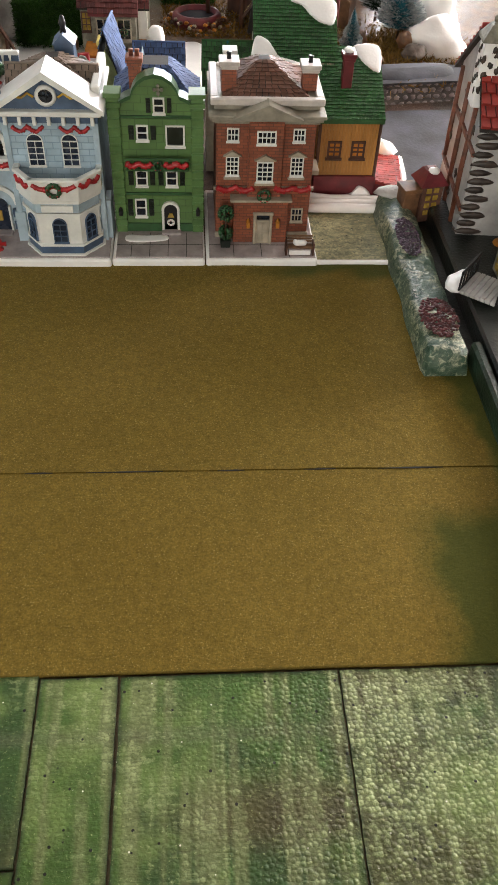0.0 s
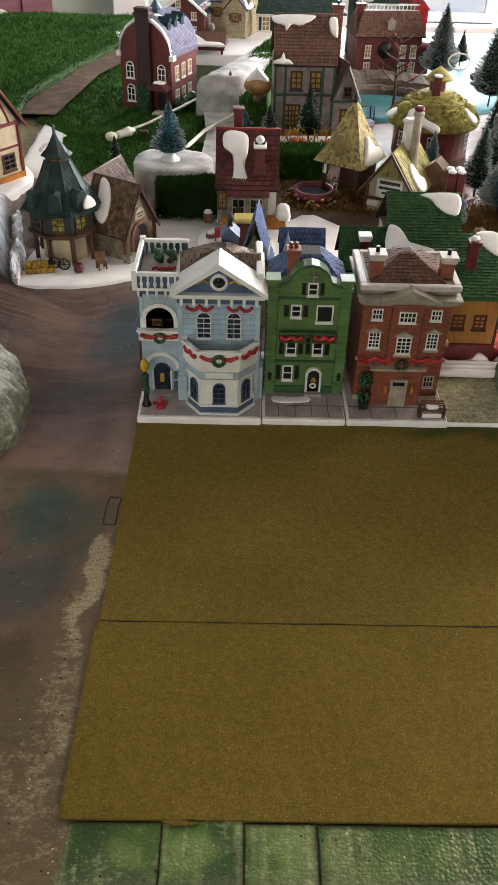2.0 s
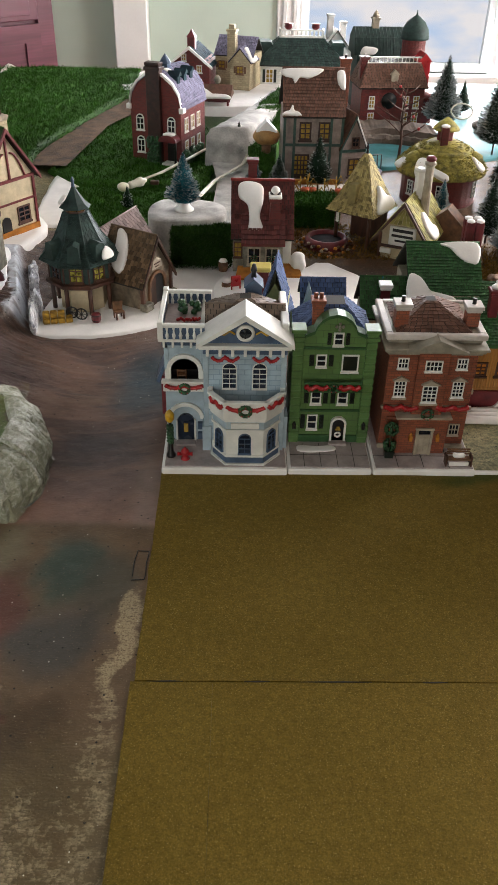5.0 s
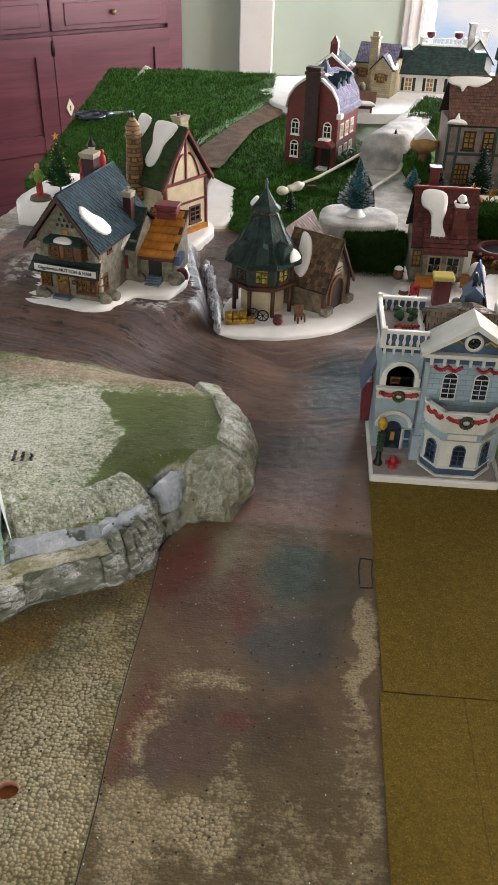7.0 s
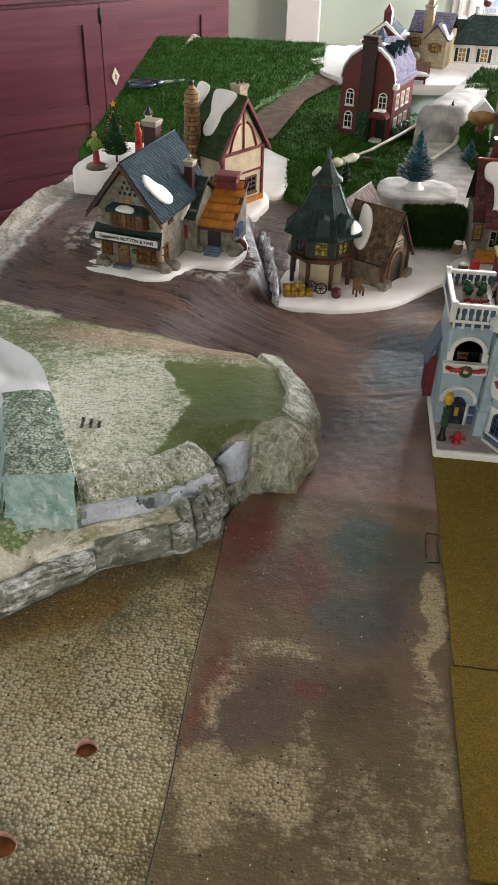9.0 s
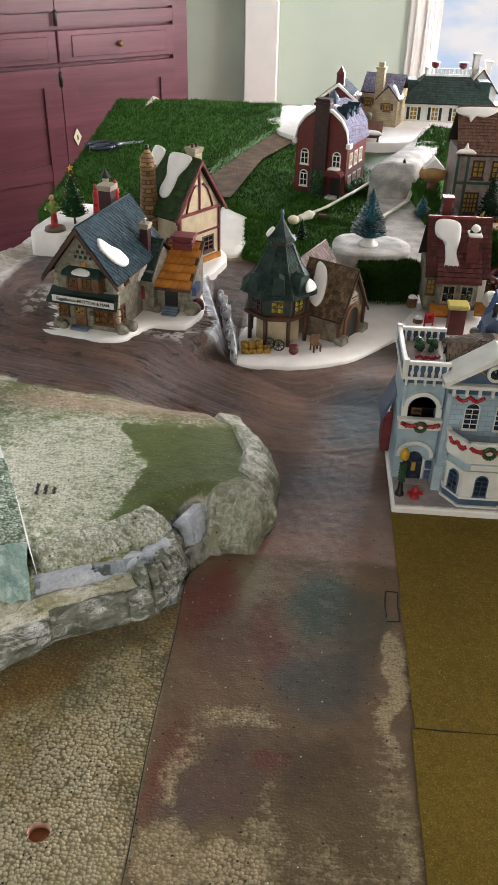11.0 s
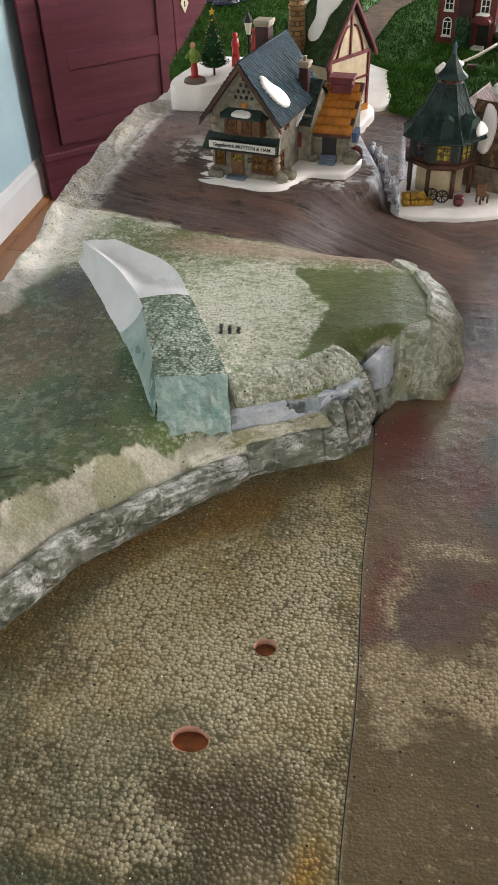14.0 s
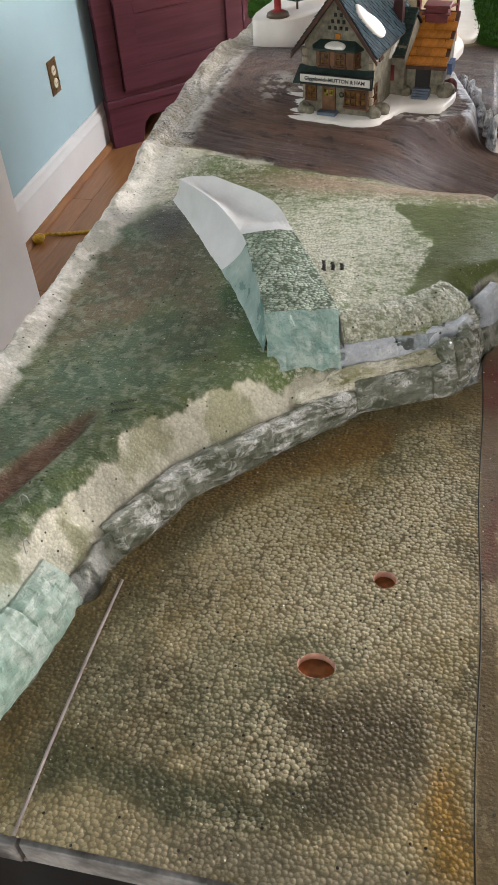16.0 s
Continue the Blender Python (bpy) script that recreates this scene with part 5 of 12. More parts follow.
    tc = lerp3(tc, (0.62, 0.64, 0.52), (1 - step(0.024, 0.028, q)) * 0.65)
    tc = lerp3(tc, (0.85, 0.85, 0.76), np.exp(-((q - 0.029) / 0.003) ** 2) * (x > -0.86) * 0.9)
    tc = lerp3(tc, (0.66, 0.63, 0.55), low * back_w * (0.40 + 0.60 * step(0.40, 0.56, n3)))
    tc = lerp3(tc, (0.07, 0.075, 0.085), dab(wx, wy, -0.895, 0.845, 0.04, 0.05) * 0.85)
    tc = lerp3(tc, (0.50, 0.52, 0.36), dab(wx, wy, -0.868, 0.245, 0.030, 0.055) * step(0.38, 0.54, n2) * 0.9)
    td_ = td_ * (1 - 0.50 * low * (1 - back_w))
    c = c * (1 - top[..., None]) + tc * top[..., None]
    dry = dry * (1 - top) + td_ * top
    bead = np.where(top > 0.5, 0.30 - 0.2 * patch, bead)
    tp = lerp3(np.zeros_like(c) + np.array((0.80, 0.79, 0.70)), (0.62, 0.43, 0.35), pink * 0.9)
    tp = lerp3(tp, (0.50, 0.53, 0.43), low * (1 - back_w) * 0.85)
    pale = pale * (1 - top[..., None]) + tp * top[..., None]
    # carved bank: stone curb, cream shelf, blue-grey upper step
    face = step(-0.001, 0.002, sd) * (1 - top) * (y < 1.02)
    r1, j1 = blocks(s, sd, 0.060, 5)
    r2, j2 = blocks(s, sd, 0.026, 9)
    fc = np.zeros_like(c) + np.array((0.30, 0.315, 0.27))
    fc = lerp3(fc, (0.74, 0.75, 0.74), step(0.40, 0.60, r1 * 0.5 + n2 * 0.5))
    fc = lerp3(fc, (0.10, 0.125, 0.085), step(0.30, 0.18, r1) * 0.9)
    fc = lerp3(fc, (0.46, 0.50, 0.56), step(0.80, 0.88, r1) * 0.9)
    fc = lerp3(fc, (0.09, 0.11, 0.065), step(0.50, 0.66, n2 * 0.5 + n3 * 0.5) * 0.8)
    fc = lerp3(fc, (0.74, 0.75, 0.72), step(0.56, 0.68, fbm(x, y, 95, 113, 3)) * 0.8)
    fc = lerp3(fc, (0.030, 0.036, 0.026), j1 * 0.55 * step(0.42, 0.55, n3))
    fc = lerp3(fc, (0.50, 0.52, 0.52), step(0.52, 0.60, fbm(s, sd * 2.5, 130, 119, 2)) * 0.6)
    fc = lerp3(fc, (0.06, 0.075, 0.05), step(0.56, 0.64, fbm(s, sd * 2.0, 110, 129, 2)) * 0.7)
    # foot of the curb darkened: crevice shade put into the colour
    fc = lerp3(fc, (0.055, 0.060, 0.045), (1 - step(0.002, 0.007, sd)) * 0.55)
    shelf = step(0.016, 0.022, sd)
    sc = np.zeros_like(c) + np.array((0.78, 0.76, 0.64))
    sc = lerp3(sc, (0.30, 0.31, 0.14), step(0.56, 0.66, fbm(x, y, 26, 117)) * 0.6)
    wl = step(-0.675, -0.655, x) * (1 - step(-0.52, -0.505, x)) * (1 - step(0.74, 0.78, y))
    moss = lerp3(np.zeros_like(c) + np.array((0.22, 0.215, 0.065)), (0.55, 0.53, 0.38), step(0.50, 0.60, n3))
    moss = lerp3(moss, (0.43, 0.50, 0.57), step(0.034, 0.037, sd) * (1 - step(0.046, 0.049, sd)))
    moss = lerp3(moss, (0.05, 0.06, 0.06), step(0.034, 0.037, sd) * (1 - step(0.046, 0.049, sd)) * np.maximum(j2 * 0.25, step(0.56, 0.64, fbm(x, y, 120, 123, 3)) * 0.8))
    moss = lerp3(moss, (0.80, 0.82, 0.82), step(0.046, 0.050, sd) * step(0.46, 0.56, fbm(x, y, 90, 125, 3)) * 0.85)
    sc = sc * (1 - wl[..., None]) + moss * wl[..., None]
    fc = fc * (1 - shelf[..., None]) + sc * shelf[..., None]
    # dark line in the crease behind the curb, painted shade
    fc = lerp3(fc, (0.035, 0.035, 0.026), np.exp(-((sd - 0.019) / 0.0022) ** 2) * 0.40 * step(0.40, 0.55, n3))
    fc = lerp3(fc, (0.42, 0.56, 0.48), (1 - step(0.24, 0.32, y)) * (0.35 + 0.65 * step(0.4, 0.6, n2)))
    ns = step(-0.50, -0.48, x) * (y > 0.69)
    nc = np.zeros_like(c) + np.array((0.34, 0.345, 0.235))
    nc = lerp3(nc, (0.115, 0.085, 0.075), dab(wx, wy, -0.45, 0.87, 0.04, 0.05))
    nc = lerp3(nc, (0.56, 0.58, 0.52), step(0.50, 0.62, n3) * 0.75)
    nc = lerp3(nc, (0.075, 0.085, 0.050), step(0.52, 0.62, n2) * 0.45)
    nc = lerp3(nc, (0.42, 0.50, 0.60), np.exp(-((x - y + 1.205) / 0.009) ** 2) * 0.9)
    fc = fc * (1 - ns[..., None]) + nc * ns[..., None]
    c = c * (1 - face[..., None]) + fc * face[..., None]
    bead, dry, carved = np.where(face > 0.5, 0.08 + 0.25 * shelf, bead), np.where(face > 0.5, 0.2, dry), face * (1 - 0.88 * shelf)
    pale = pale * (1 - face[..., None]) + np.array((0.82, 0.81, 0.74)) * face[..., None]
    # upper brown road past the shop, combed round the turn
    road2 = step(0.985, 1.0, y + 0.02 * (n2 - 0.5) + 0.22 * np.clip(x + 0.60, 0, 0.14)) * (1 - step(-0.50, -0.42, x + 0.06 * (n2 - 0.5))) * (y < 1.62) * step(-0.955, -0.94, x + 0.012 * (n3 - 0.5)) * (1 - step(0.285, 0.300, d + 0.02 * (n3 - 0.5)) * (x < -0.8))
    r2c = np.zeros_like(c) + np.array((0.135, 0.076, 0.060))
    r2c = lerp3(r2c, (0.060, 0.036, 0.032), step(0.50, 0.40, comb) * 0.45)
    r2c = lerp3(r2c, (0.19, 0.105, 0.078), step(0.52, 0.62, sweep) * 0.5)
    r2c = lerp3(r2c, (0.105, 0.078, 0.088), step(0.48, 0.60, fbm(x, y, 9, 149)) * 0.6)
    r2c = lerp3(r2c, (0.058, 0.040, 0.046), step(0.5, 0.64, n1) * 0.45)
    r2c = lerp3(r2c, (0.66, 0.62, 0.58), step(0.54, 0.60, fbm(x, y, 60, 141, 3)) * np.maximum(dab(x, y, -0.60, 1.190, 0.05, 0.025), dab(x, y, -0.845, 1.28, 0.03, 0.07)) * 0.9)
    cliff = step(-0.548, -0.540, x + 0.28 * np.clip(y - 1.25, 0, 0.3) + 0.03 * (n3 - 0.5)) * (1 - step(-0.525, -0.512, x + 0.28 * np.clip(y - 1.25, 0, 0.3) + 0.02 * (n3 - 0.5))) * step(1.19, 1.205, y + 0.02 * (n2 - 0.5))
    r2c = lerp3(r2c, (0.62, 0.65, 0.72), cliff * (0.45 + 0.55 * step(0.42, 0.56, n3)))
    c = c * (1 - road2[..., None]) + r2c * road2[..., None]
    bead, dry = np.where(road2 > 0.5, 0.0, bead), np.where(road2 > 0.5, 0.02, dry)
    carved = np.maximum(carved, 0.10 * road2)
    carved = np.maximum(carved, 0.16 * top * (y < 1.0))
    carved = np.maximum(carved, 0.7 * dab(x, y, -0.905, 0.380, 0.018, 0.098, -23, 0.5))
    rim_x = -0.972 + 0.030 * step(0.70, 1.0, y)
    rim = (1 - step(rim_x, rim_x + 0.018, x + 0.03 * (n3 - 0.5))) * (y > 0.42)
    c = lerp3(c, (0.86, 0.83, 0.79), rim * (0.60 + 0.40 * step(0.38, 0.52, n3)))
    # brown earth behind and dark slope between the pads
    back = step(1.20, 1.26, y) * (x > -0.46)
    bc = np.zeros_like(c) + np.array((0.085, 0.050, 0.038))
    bc = lerp3(bc, (0.030, 0.022, 0.020), step(0.45, 0.6, sweep) * 0.8)
    bc = lerp3(bc, (0.14, 0.070, 0.028), step(1.42, 1.5, y) * (0.4 + 0.6 * step(0.4, 0.6, n3)))
    bc = lerp3(bc, (0.030, 0.070, 0.015), step(1.62, 1.70, y) * (x < -0.05))
    c = c * (1 - back[..., None]) + bc * back[..., None]
    mid = ((x > -0.46) & (y > 0.9)) | (back > 0.5)
    bead, dry = np.where(mid, 0.0, bead), np.where(mid, 0.03, dry)
    inner = road_rings(x, y)
    rut = np.maximum(road2 * (1 - 0.7 * cliff), 0.12 * rd * step(0.90, 1.05, y) * (1 - step(1.22, 1.26, y)))
    return c, pale, bead, dry, carved, inner, rut


gx = np.concatenate([np.arange(-1.0, -0.40, 0.0018), np.arange(-0.40, -0.26, 0.0032), np.arange(-0.26, 0.95, 0.009), [0.95]])
gy = np.concatenate([np.arange(0.1175, 1.26, 0.0018), np.arange(1.26, 1.34, 0.0045), np.arange(1.34, 3.12, 0.011), [3.12]])
GX, GY = np.meshgrid(gx, gy, indexing="ij")
GZ = ground_height(GX, GY)
HOLES = ((-0.629, 0.281, 0.0148, 0.0110), (-0.585, 0.372, 0.0096, 0.0090))
near_flat = (GX > -0.508) & (GX < 0.40) & (GY < 0.86)
GZ = np.where((GX > -0.258) & (GY < 0.858), -0.004, GZ)
ni, nj = GX.shape
cells = []
ci, cj = np.meshgrid(np.arange(ni - 1), np.arange(nj - 1), indexing="ij")
cx_, cy_ = (GX[:-1, :-1] + GX[1:, 1:]) / 2, (GY[:-1, :-1] + GY[1:, 1:]) / 2
keep = np.ones(cx_.shape, bool)
for hx, hy, ra, rb in HOLES:
    keep &= ((cx_ - hx) / ra) ** 2 + ((cy_ - hy) / rb) ** 2 > 1
a = (ci * nj + cj)[keep]
faces = np.stack([a, a + nj, a + nj + 1, a + 1], 1)
me = bpy.data.meshes.new("ground")
me.from_pydata(np.stack([GX.ravel(), GY.ravel(), GZ.ravel()], 1).tolist(), [], faces.tolist())
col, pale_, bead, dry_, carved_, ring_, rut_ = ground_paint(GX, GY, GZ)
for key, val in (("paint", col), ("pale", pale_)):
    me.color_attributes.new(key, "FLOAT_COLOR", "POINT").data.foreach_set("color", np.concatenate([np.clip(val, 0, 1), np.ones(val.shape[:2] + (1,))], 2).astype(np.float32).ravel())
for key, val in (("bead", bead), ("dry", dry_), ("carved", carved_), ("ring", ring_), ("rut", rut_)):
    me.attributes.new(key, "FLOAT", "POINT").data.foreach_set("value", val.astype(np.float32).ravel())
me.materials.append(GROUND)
me.polygons.foreach_set("use_smooth", [True] * len(me.polygons))
ground = tagged(new("ground", me), "hand painted foam landscape with roads and a carved bank", "ground", kind="structure")


def gz(x, y):
    return float(ground_height(np.array([x]), np.array([y]))[0])


BLACKCLOTH = paint("black_cloth", (0.010, 0.010, 0.012), 0.9, 0.2, 60)
FOAMEDGE = paint("grey_foam_edge", (0.42, 0.41, 0.42), 0.7, 0.5, 40, 240, 0.001)
# boards under the landscape, and the table that carries them
plat = thing("platform", 0, 0, -0.06, 0, "layered white foam boards under the landscape", "platform", kind="structure")
part("board", Shape().box(-0.803, 0.95, 0.117, 0.9, 0.020, 0.030, 0.0015), FOAMEDGE, plat)
part("board", Shape().box(-1.0, -0.805, 0.116, 0.9, 0.020, 0.030, 0.0015), FOAMEDGE, plat)
part("board", Shape().box(-1.0, 0.95, 0.9, 3.12, 0.020, 0.030, 0.0015), FOAMEDGE, plat)
part("edge_strip", Shape().box(-0.803, 0.95, 0.1135, 0.122, 0.031, 0.0575, 0.001), FOAMEDGE, plat, "dusty white cut edge of the foam")
part("edge_strip", Shape().box(-1.0, -0.8055, 0.112, 0.122, 0.031, 0.0570, 0.001), FOAMEDGE, plat, "dusty white cut edge of the foam")
part("edge_strip", Shape().box(-1.0, -0.994, 0.1235, 3.12, 0.031, 0.0540, 0.001), FOAMEDGE, plat, "dusty white cut edge of the foam")
part("bank_core", Shape().box(-0.996, -0.90, 0.36, 3.1, 0.056, 0.105, 0.003), PLASTER, plat)
table = thing("folding_table", 0, 1.6, FLOOR_Z, 0, "long dark display table under the foam boards", "table")
part("tabletop", Shape().box(-0.97, 0.93, -1.46, 1.5, 0.735, 0.769, 0.004), BLACK, table)
for sx in (-0.85, 0.8):
    for sy in (-1.3, 1.35):
        part("leg", Shape().lathe([(0.016, 0.0), (0.016, 0.736)], 12, sx, sy), BLACK, table)

skirt = Shape()
vs = []
for k in range(241):
    xx = -0.965 + 1.9 * k / 240
    for zz, amp in ((-0.026, 0.001), (-0.06, 0.004), (-0.30, 0.012), (-0.79, 0.020)):
        vs.append((xx, 0.128 - amp * (1.2 + math.sin(52 * xx + 1.5 * math.sin(9 * xx))), zz))
skirt.add(vs, [(4 * k + q, 4 * k + 4 + q, 4 * k + 5 + q, 4 * k + 1 + q) for k in range(240) for q in range(3)], None, True)
solid("table_skirt", skirt, BLACKCLOTH, 0, 0, 0, 0, "black cloth skirt hanging from the display table", "table skirt")

for i, (hx, hy, ra, rb) in enumerate(HOLES):
    ho = thing("cable_hole", hx, hy, -0.03, 0, "round hole cut through the foam with pink torn rim", "hole", "cable holes in the foam")
    S = Shape()
    n = 22
    vs, fs = [], []
    for r, z in ((1.06, 0.0285), (1.02, 0.0300), (0.99, 0.0297), (0.97, 0.024), (0.96, 0.0165)):
        for k in range(n):
            t = 2 * math.pi * k / n
            up = (0.0030 * max(0, math.sin(t)) - 0.0025 * max(0, -math.sin(t))) * (1 if z > 0.03 else 0) + 0.0012 * noise.noise(Vector((math.cos(t) * 2, math.sin(t) * 2, i)))
            vs.append((ra * r * math.cos(t), rb * r * math.sin(t), z + up))
    for q in range(4):
        fs += [(q * n + k, q * n + (k + 1) % n, (q + 1) * n + (k + 1) % n, (q + 1) * n + k) for k in range(n)]
    part("rim", S.add(vs, fs, None, True), PINKFOAM, ho)
    part("card_bottom", Shape().lathe([(0.98, 0.0170), (0.98, 0.0225)], 22, 0, 0, Matrix.Diagonal((ra, rb, 1, 1))), CARD, ho, "brown card below the foam")

# dark joints between the lower boards
solid("board_joint", Shape().tube([(-0.5085 + 0.0015 * math.sin(23 * y), y, gz(-0.5085, y) - 0.0002) for y in np.arange(0.118, 0.70, 0.012)], 0.0008, 5), BLACK, 0, 0, 0, 0, "dark open joint between two foam boards", "joint", kind="structure")
solid("board_joint", Shape().tube([(-0.804 - 0.004 * math.sin(9 * y), y, 0.0003) for y in np.arange(0.118, 0.345, 0.012)], 0.0014, 5), PINKPAVE, 0, 0, 0, 0, "pale open joint between two foam boards", "joint", kind="structure")

# a small patch cut out and glued back beside the felt
S = Shape()
cut = [(-0.281, 0.645), (-0.2665, 0.646), (-0.2655, 0.692), (-0.279, 0.693), (-0.281, 0.645)]
S.tube([(x + 0.0006 * math.sin(900 * y), y, 0.0006) for (x0, y0), (x1, y1) in zip(cut, cut[1:]) for x, y in [(x0 + (x1 - x0) * i / 8, y0 + (y1 - y0) * i / 8) for i in range(8)]], 0.0007, 5)
solid("cut_mark", S, BLACK, 0, 0, 0, 0, "dark knife cut round a small patch of road", "cut", kind="structure")

# handwriting on the foam, as plain strokes
for name, wx, wy, rz, rows_ in (("pencil_note", -0.853, 0.478, 24, ((0, 0.026), (-0.011, 0.022))), ("pencil_note", -0.690, 0.738, 100, ((0, 0.024), (-0.010, 0.020), (-0.020, 0.016)))):
    S = Shape()
    for dy, ln in rows_:
        n = int(ln / 0.0013)
        S.tube([(0.0013 * i, dy + (0.0034 if i % 2 else -0.0022) * (0.5 + 0.8 * abs(noise.noise(Vector((i * 0.9, dy * 90, wx))))), 0.0012) for i in range(n)], 0.0006, 5)
    solid(name, S, BLACK, wx, wy, gz(wx, wy) + 0.0008, rz, "dark handwritten note on the green foam", "note")

# two bent wire staples by the bank
for k, (sx, sy) in enumerate(((-0.885, 0.345), (-0.905, 0.325), (-0.87, 0.31), (-0.915, 0.29))):
    zz = gz(sx, sy)
    solid("wire_staple", Shape().tube([(0, 0, -0.004), (0.001, 0, 0.010), (0.004, 0.001, 0.0125), (0.007, 0.001, 0.010), (0.008, 0.001, 0.003)], 0.0005, 5), FROST, sx, sy, zz, 40 * k, "thin bent wire staple pushed into foam", "staple", "wire staples")

# ---- carved stones of the bank ----
def strip(rows_, jit=0.0, seed=1, smooth=False):
    S = Shape()
    n = len(rows_[0])
    vs = [p + Vector((0, 0, jit * noise.noise(p * 60))) for r in rows_ for p in r]
    fs = [(i * n + j, i * n + j + 1, (i + 1) * n + j + 1, (i + 1) * n + j) for i in range(len(rows_) - 1) for j in range(n - 1)]
    return S.add(vs, fs, None, smooth)


def chunk(L, D, H, seed, n=18, k=10, cuts=9, box=0.27, rough=0.16):
    """One knife-cut stone: a rounded block shaved by flat cuts."""
    rnd = random.Random(seed)
    planes = []
    for _ in range(cuts):
        d = Vector((rnd.gauss(0, 1), rnd.gauss(0, 1), rnd.gauss(0.3, 0.8))).normalized()
        planes.append((d, rnd.uniform(0.52, 0.84)))
    vs, fs = [], []
    for a in range(k + 1):
        th = math.pi * a / k
        for b in range(n):
            ph = 2 * math.pi * b / n
            d = Vector((math.sin(th) * math.cos(ph), math.sin(th) * math.sin(ph), math.cos(th)))
            q = Vector([math.copysign(abs(e) ** box, e) for e in d]) * 0.92
            q *= 1 + rough * noise.noise(q * 2.2 + Vector((seed * 3.1, seed, seed * 0.7)))
            for nr, off in planes:
                over = q.dot(nr) - off
                if over > 0:
                    q -= nr * over
            vs.append((q.x * L / 2, q.y * D / 2, q.z * H / 2))
    for a in range(k):
        for b in range(n):
            c = (b + 1) % n
            fs.append((a * n + b, a * n + c, (a + 1) * n + c, (a + 1) * n + b))
    return Shape().add(vs, fs, None, False)


def lay_stones(path, lengths, depth, height, lift, mat, seed, name="stone", inset=0.0, label="", parent=None):
    """Stones end to end along a line, each turned with it."""
    rnd = random.Random(seed)
    P = [Vector((*p, 0)) for p in path]
    runs = [(b - a).length for a, b in zip(P, P[1:])]
    s, total, i = 0.0, sum(runs), 0
    while s < total:
        L = rnd.uniform(*lengths)
        m = min(s + L / 2, total - 0.001)
        acc = 0.0
        for k, r in enumerate(runs):
            if m <= acc + r:
                break
            acc += r
        t = (P[k + 1] - P[k]).normalized()
        c = P[k] + t * (m - acc) + Vector((-t.y, t.x, 0)) * (inset + rnd.uniform(-0.002, 0.002))
        h, d = height * rnd.uniform(0.85, 1.2), depth * rnd.uniform(0.85, 1.15)
        ob = part(name, chunk(L * 1.10, d, h, seed * 31 + i), mat, parent or bank_edge, label)
        ob.matrix_local = pose(c.x, c.y, lift + h * 0.36, rnd.uniform(-9, 9), rnd.uniform(-7, 7), math.degrees(math.atan2(t.y, t.x)) + rnd.uniform(-7, 7))
        s += L
        i += 1


bank_edge = thing("carved_bank", 0, 0, 0, 0, "grey, cream and lavender painted foam stones edging the green bank", "carved bank", kind="structure")
def carved_ridge(name, path, profile, mat, seed, block=0.05, pleat=0.0022, joint=0.005, label="", strata=0.0):
    """A foam edge carved in one piece: knife pleats across it, uneven blocks with deep cuts between, chipped faces."""
    rnd = random.Random(seed)
    P = [Vector((*p, 0)) for p in path]
    runs = [(b - a).length for a, b in zip(P, P[1:])]
    total = sum(runs)
    cuts, s = [], 0.0
    while s < total:
        s += block * rnd.uniform(0.45, 1.5)
        cuts.append((s, rnd.uniform(0.5, 1.2), rnd.uniform(-0.5, 0.5), rnd.uniform(-0.12, 0.20)))
    rows, n = [], max(8, int(total / 0.0022))
    fine = []
    for (r0, z0), (r1, z1) in zip(profile, profile[1:]):
        fine += [(r0 + (r1 - r0) * q / 3, z0 + (z1 - z0) * q / 3) for q in range(3)]
    fine.append(profile[-1])
    for i in range(n + 1):
        s = total * i / n
        acc = 0.0
        for k, r in enumerate(runs):
            if s <= acc + r + 1e-9:
                break
            acc += r
        # tangent blended across the bends
        t = (P[k + 1] - P[k]).normalized()
        f = (s - acc) / r
        if f > 0.5 and k + 2 < len(P):
            t = t.lerp((P[k + 2] - P[k + 1]).normalized(), (f - 0.5)).normalized()
        elif f < 0.5 and k > 0:
            t = t.lerp((P[k] - P[k - 1]).normalized(), (0.5 - f)).normalized()
        nrm = Vector((-t.y, t.x, 0))
        c = P[k] + (P[k + 1] - P[k]) * f
        idx = next((q for q, e in enumerate(cuts) if e[0] > s), len(cuts) - 1)
        lift = 1 + cuts[idx][3] * (0.18 if profile[0][1] > 0.01 else 0.7)
        end = max(0.0, 1 - min(s, total - s) / 0.006)
        row = []
        for q, (rr, zz) in enumerate(fine):
            v = q / (len(fine) - 1)
            deep = sum(w * math.exp(-((s - a - lean * 0.02 * (v - 0.5)) / 0.0022) ** 2) for a, w, lean, _ in cuts if abs(a - s) < 0.02)
            a = s + 0.012 * (v - 0.4) * (1 if idx % 2 else -0.6)
            g = noise.noise(Vector((a * (95 - 65 * strata), v * (1.1 + 3.4 * strata), seed * 3.7)))
            h = noise.noise(Vector((a * (260 - 150 * strata), v * (4.0 + 4.0 * strata), seed * 1.3 + 5)))
            chip = (noise.cell(Vector((a * 85, v * 5.0, seed * 2.1))) - 0.5) * (1 - 0.7 * strata)
            out = pleat * (1.5 * g + 0.7 * h + 1.1 * chip) - joint * deep
            body = math.sin(math.pi * min(1.0, v * 1.15 + 0.12)) if v < 0.8 else 0.35
            p = c + nrm * (rr - out * body + 0.010 * end)
            row.append(Vector((p.x, p.y, zz * lift * (1 - 0.25 * end) + 0.7 * out * (v if v < 0.75 else 0.5))))
        rows.append(row)
    part(name, strip(rows, 0.0), mat, bank_edge, label)


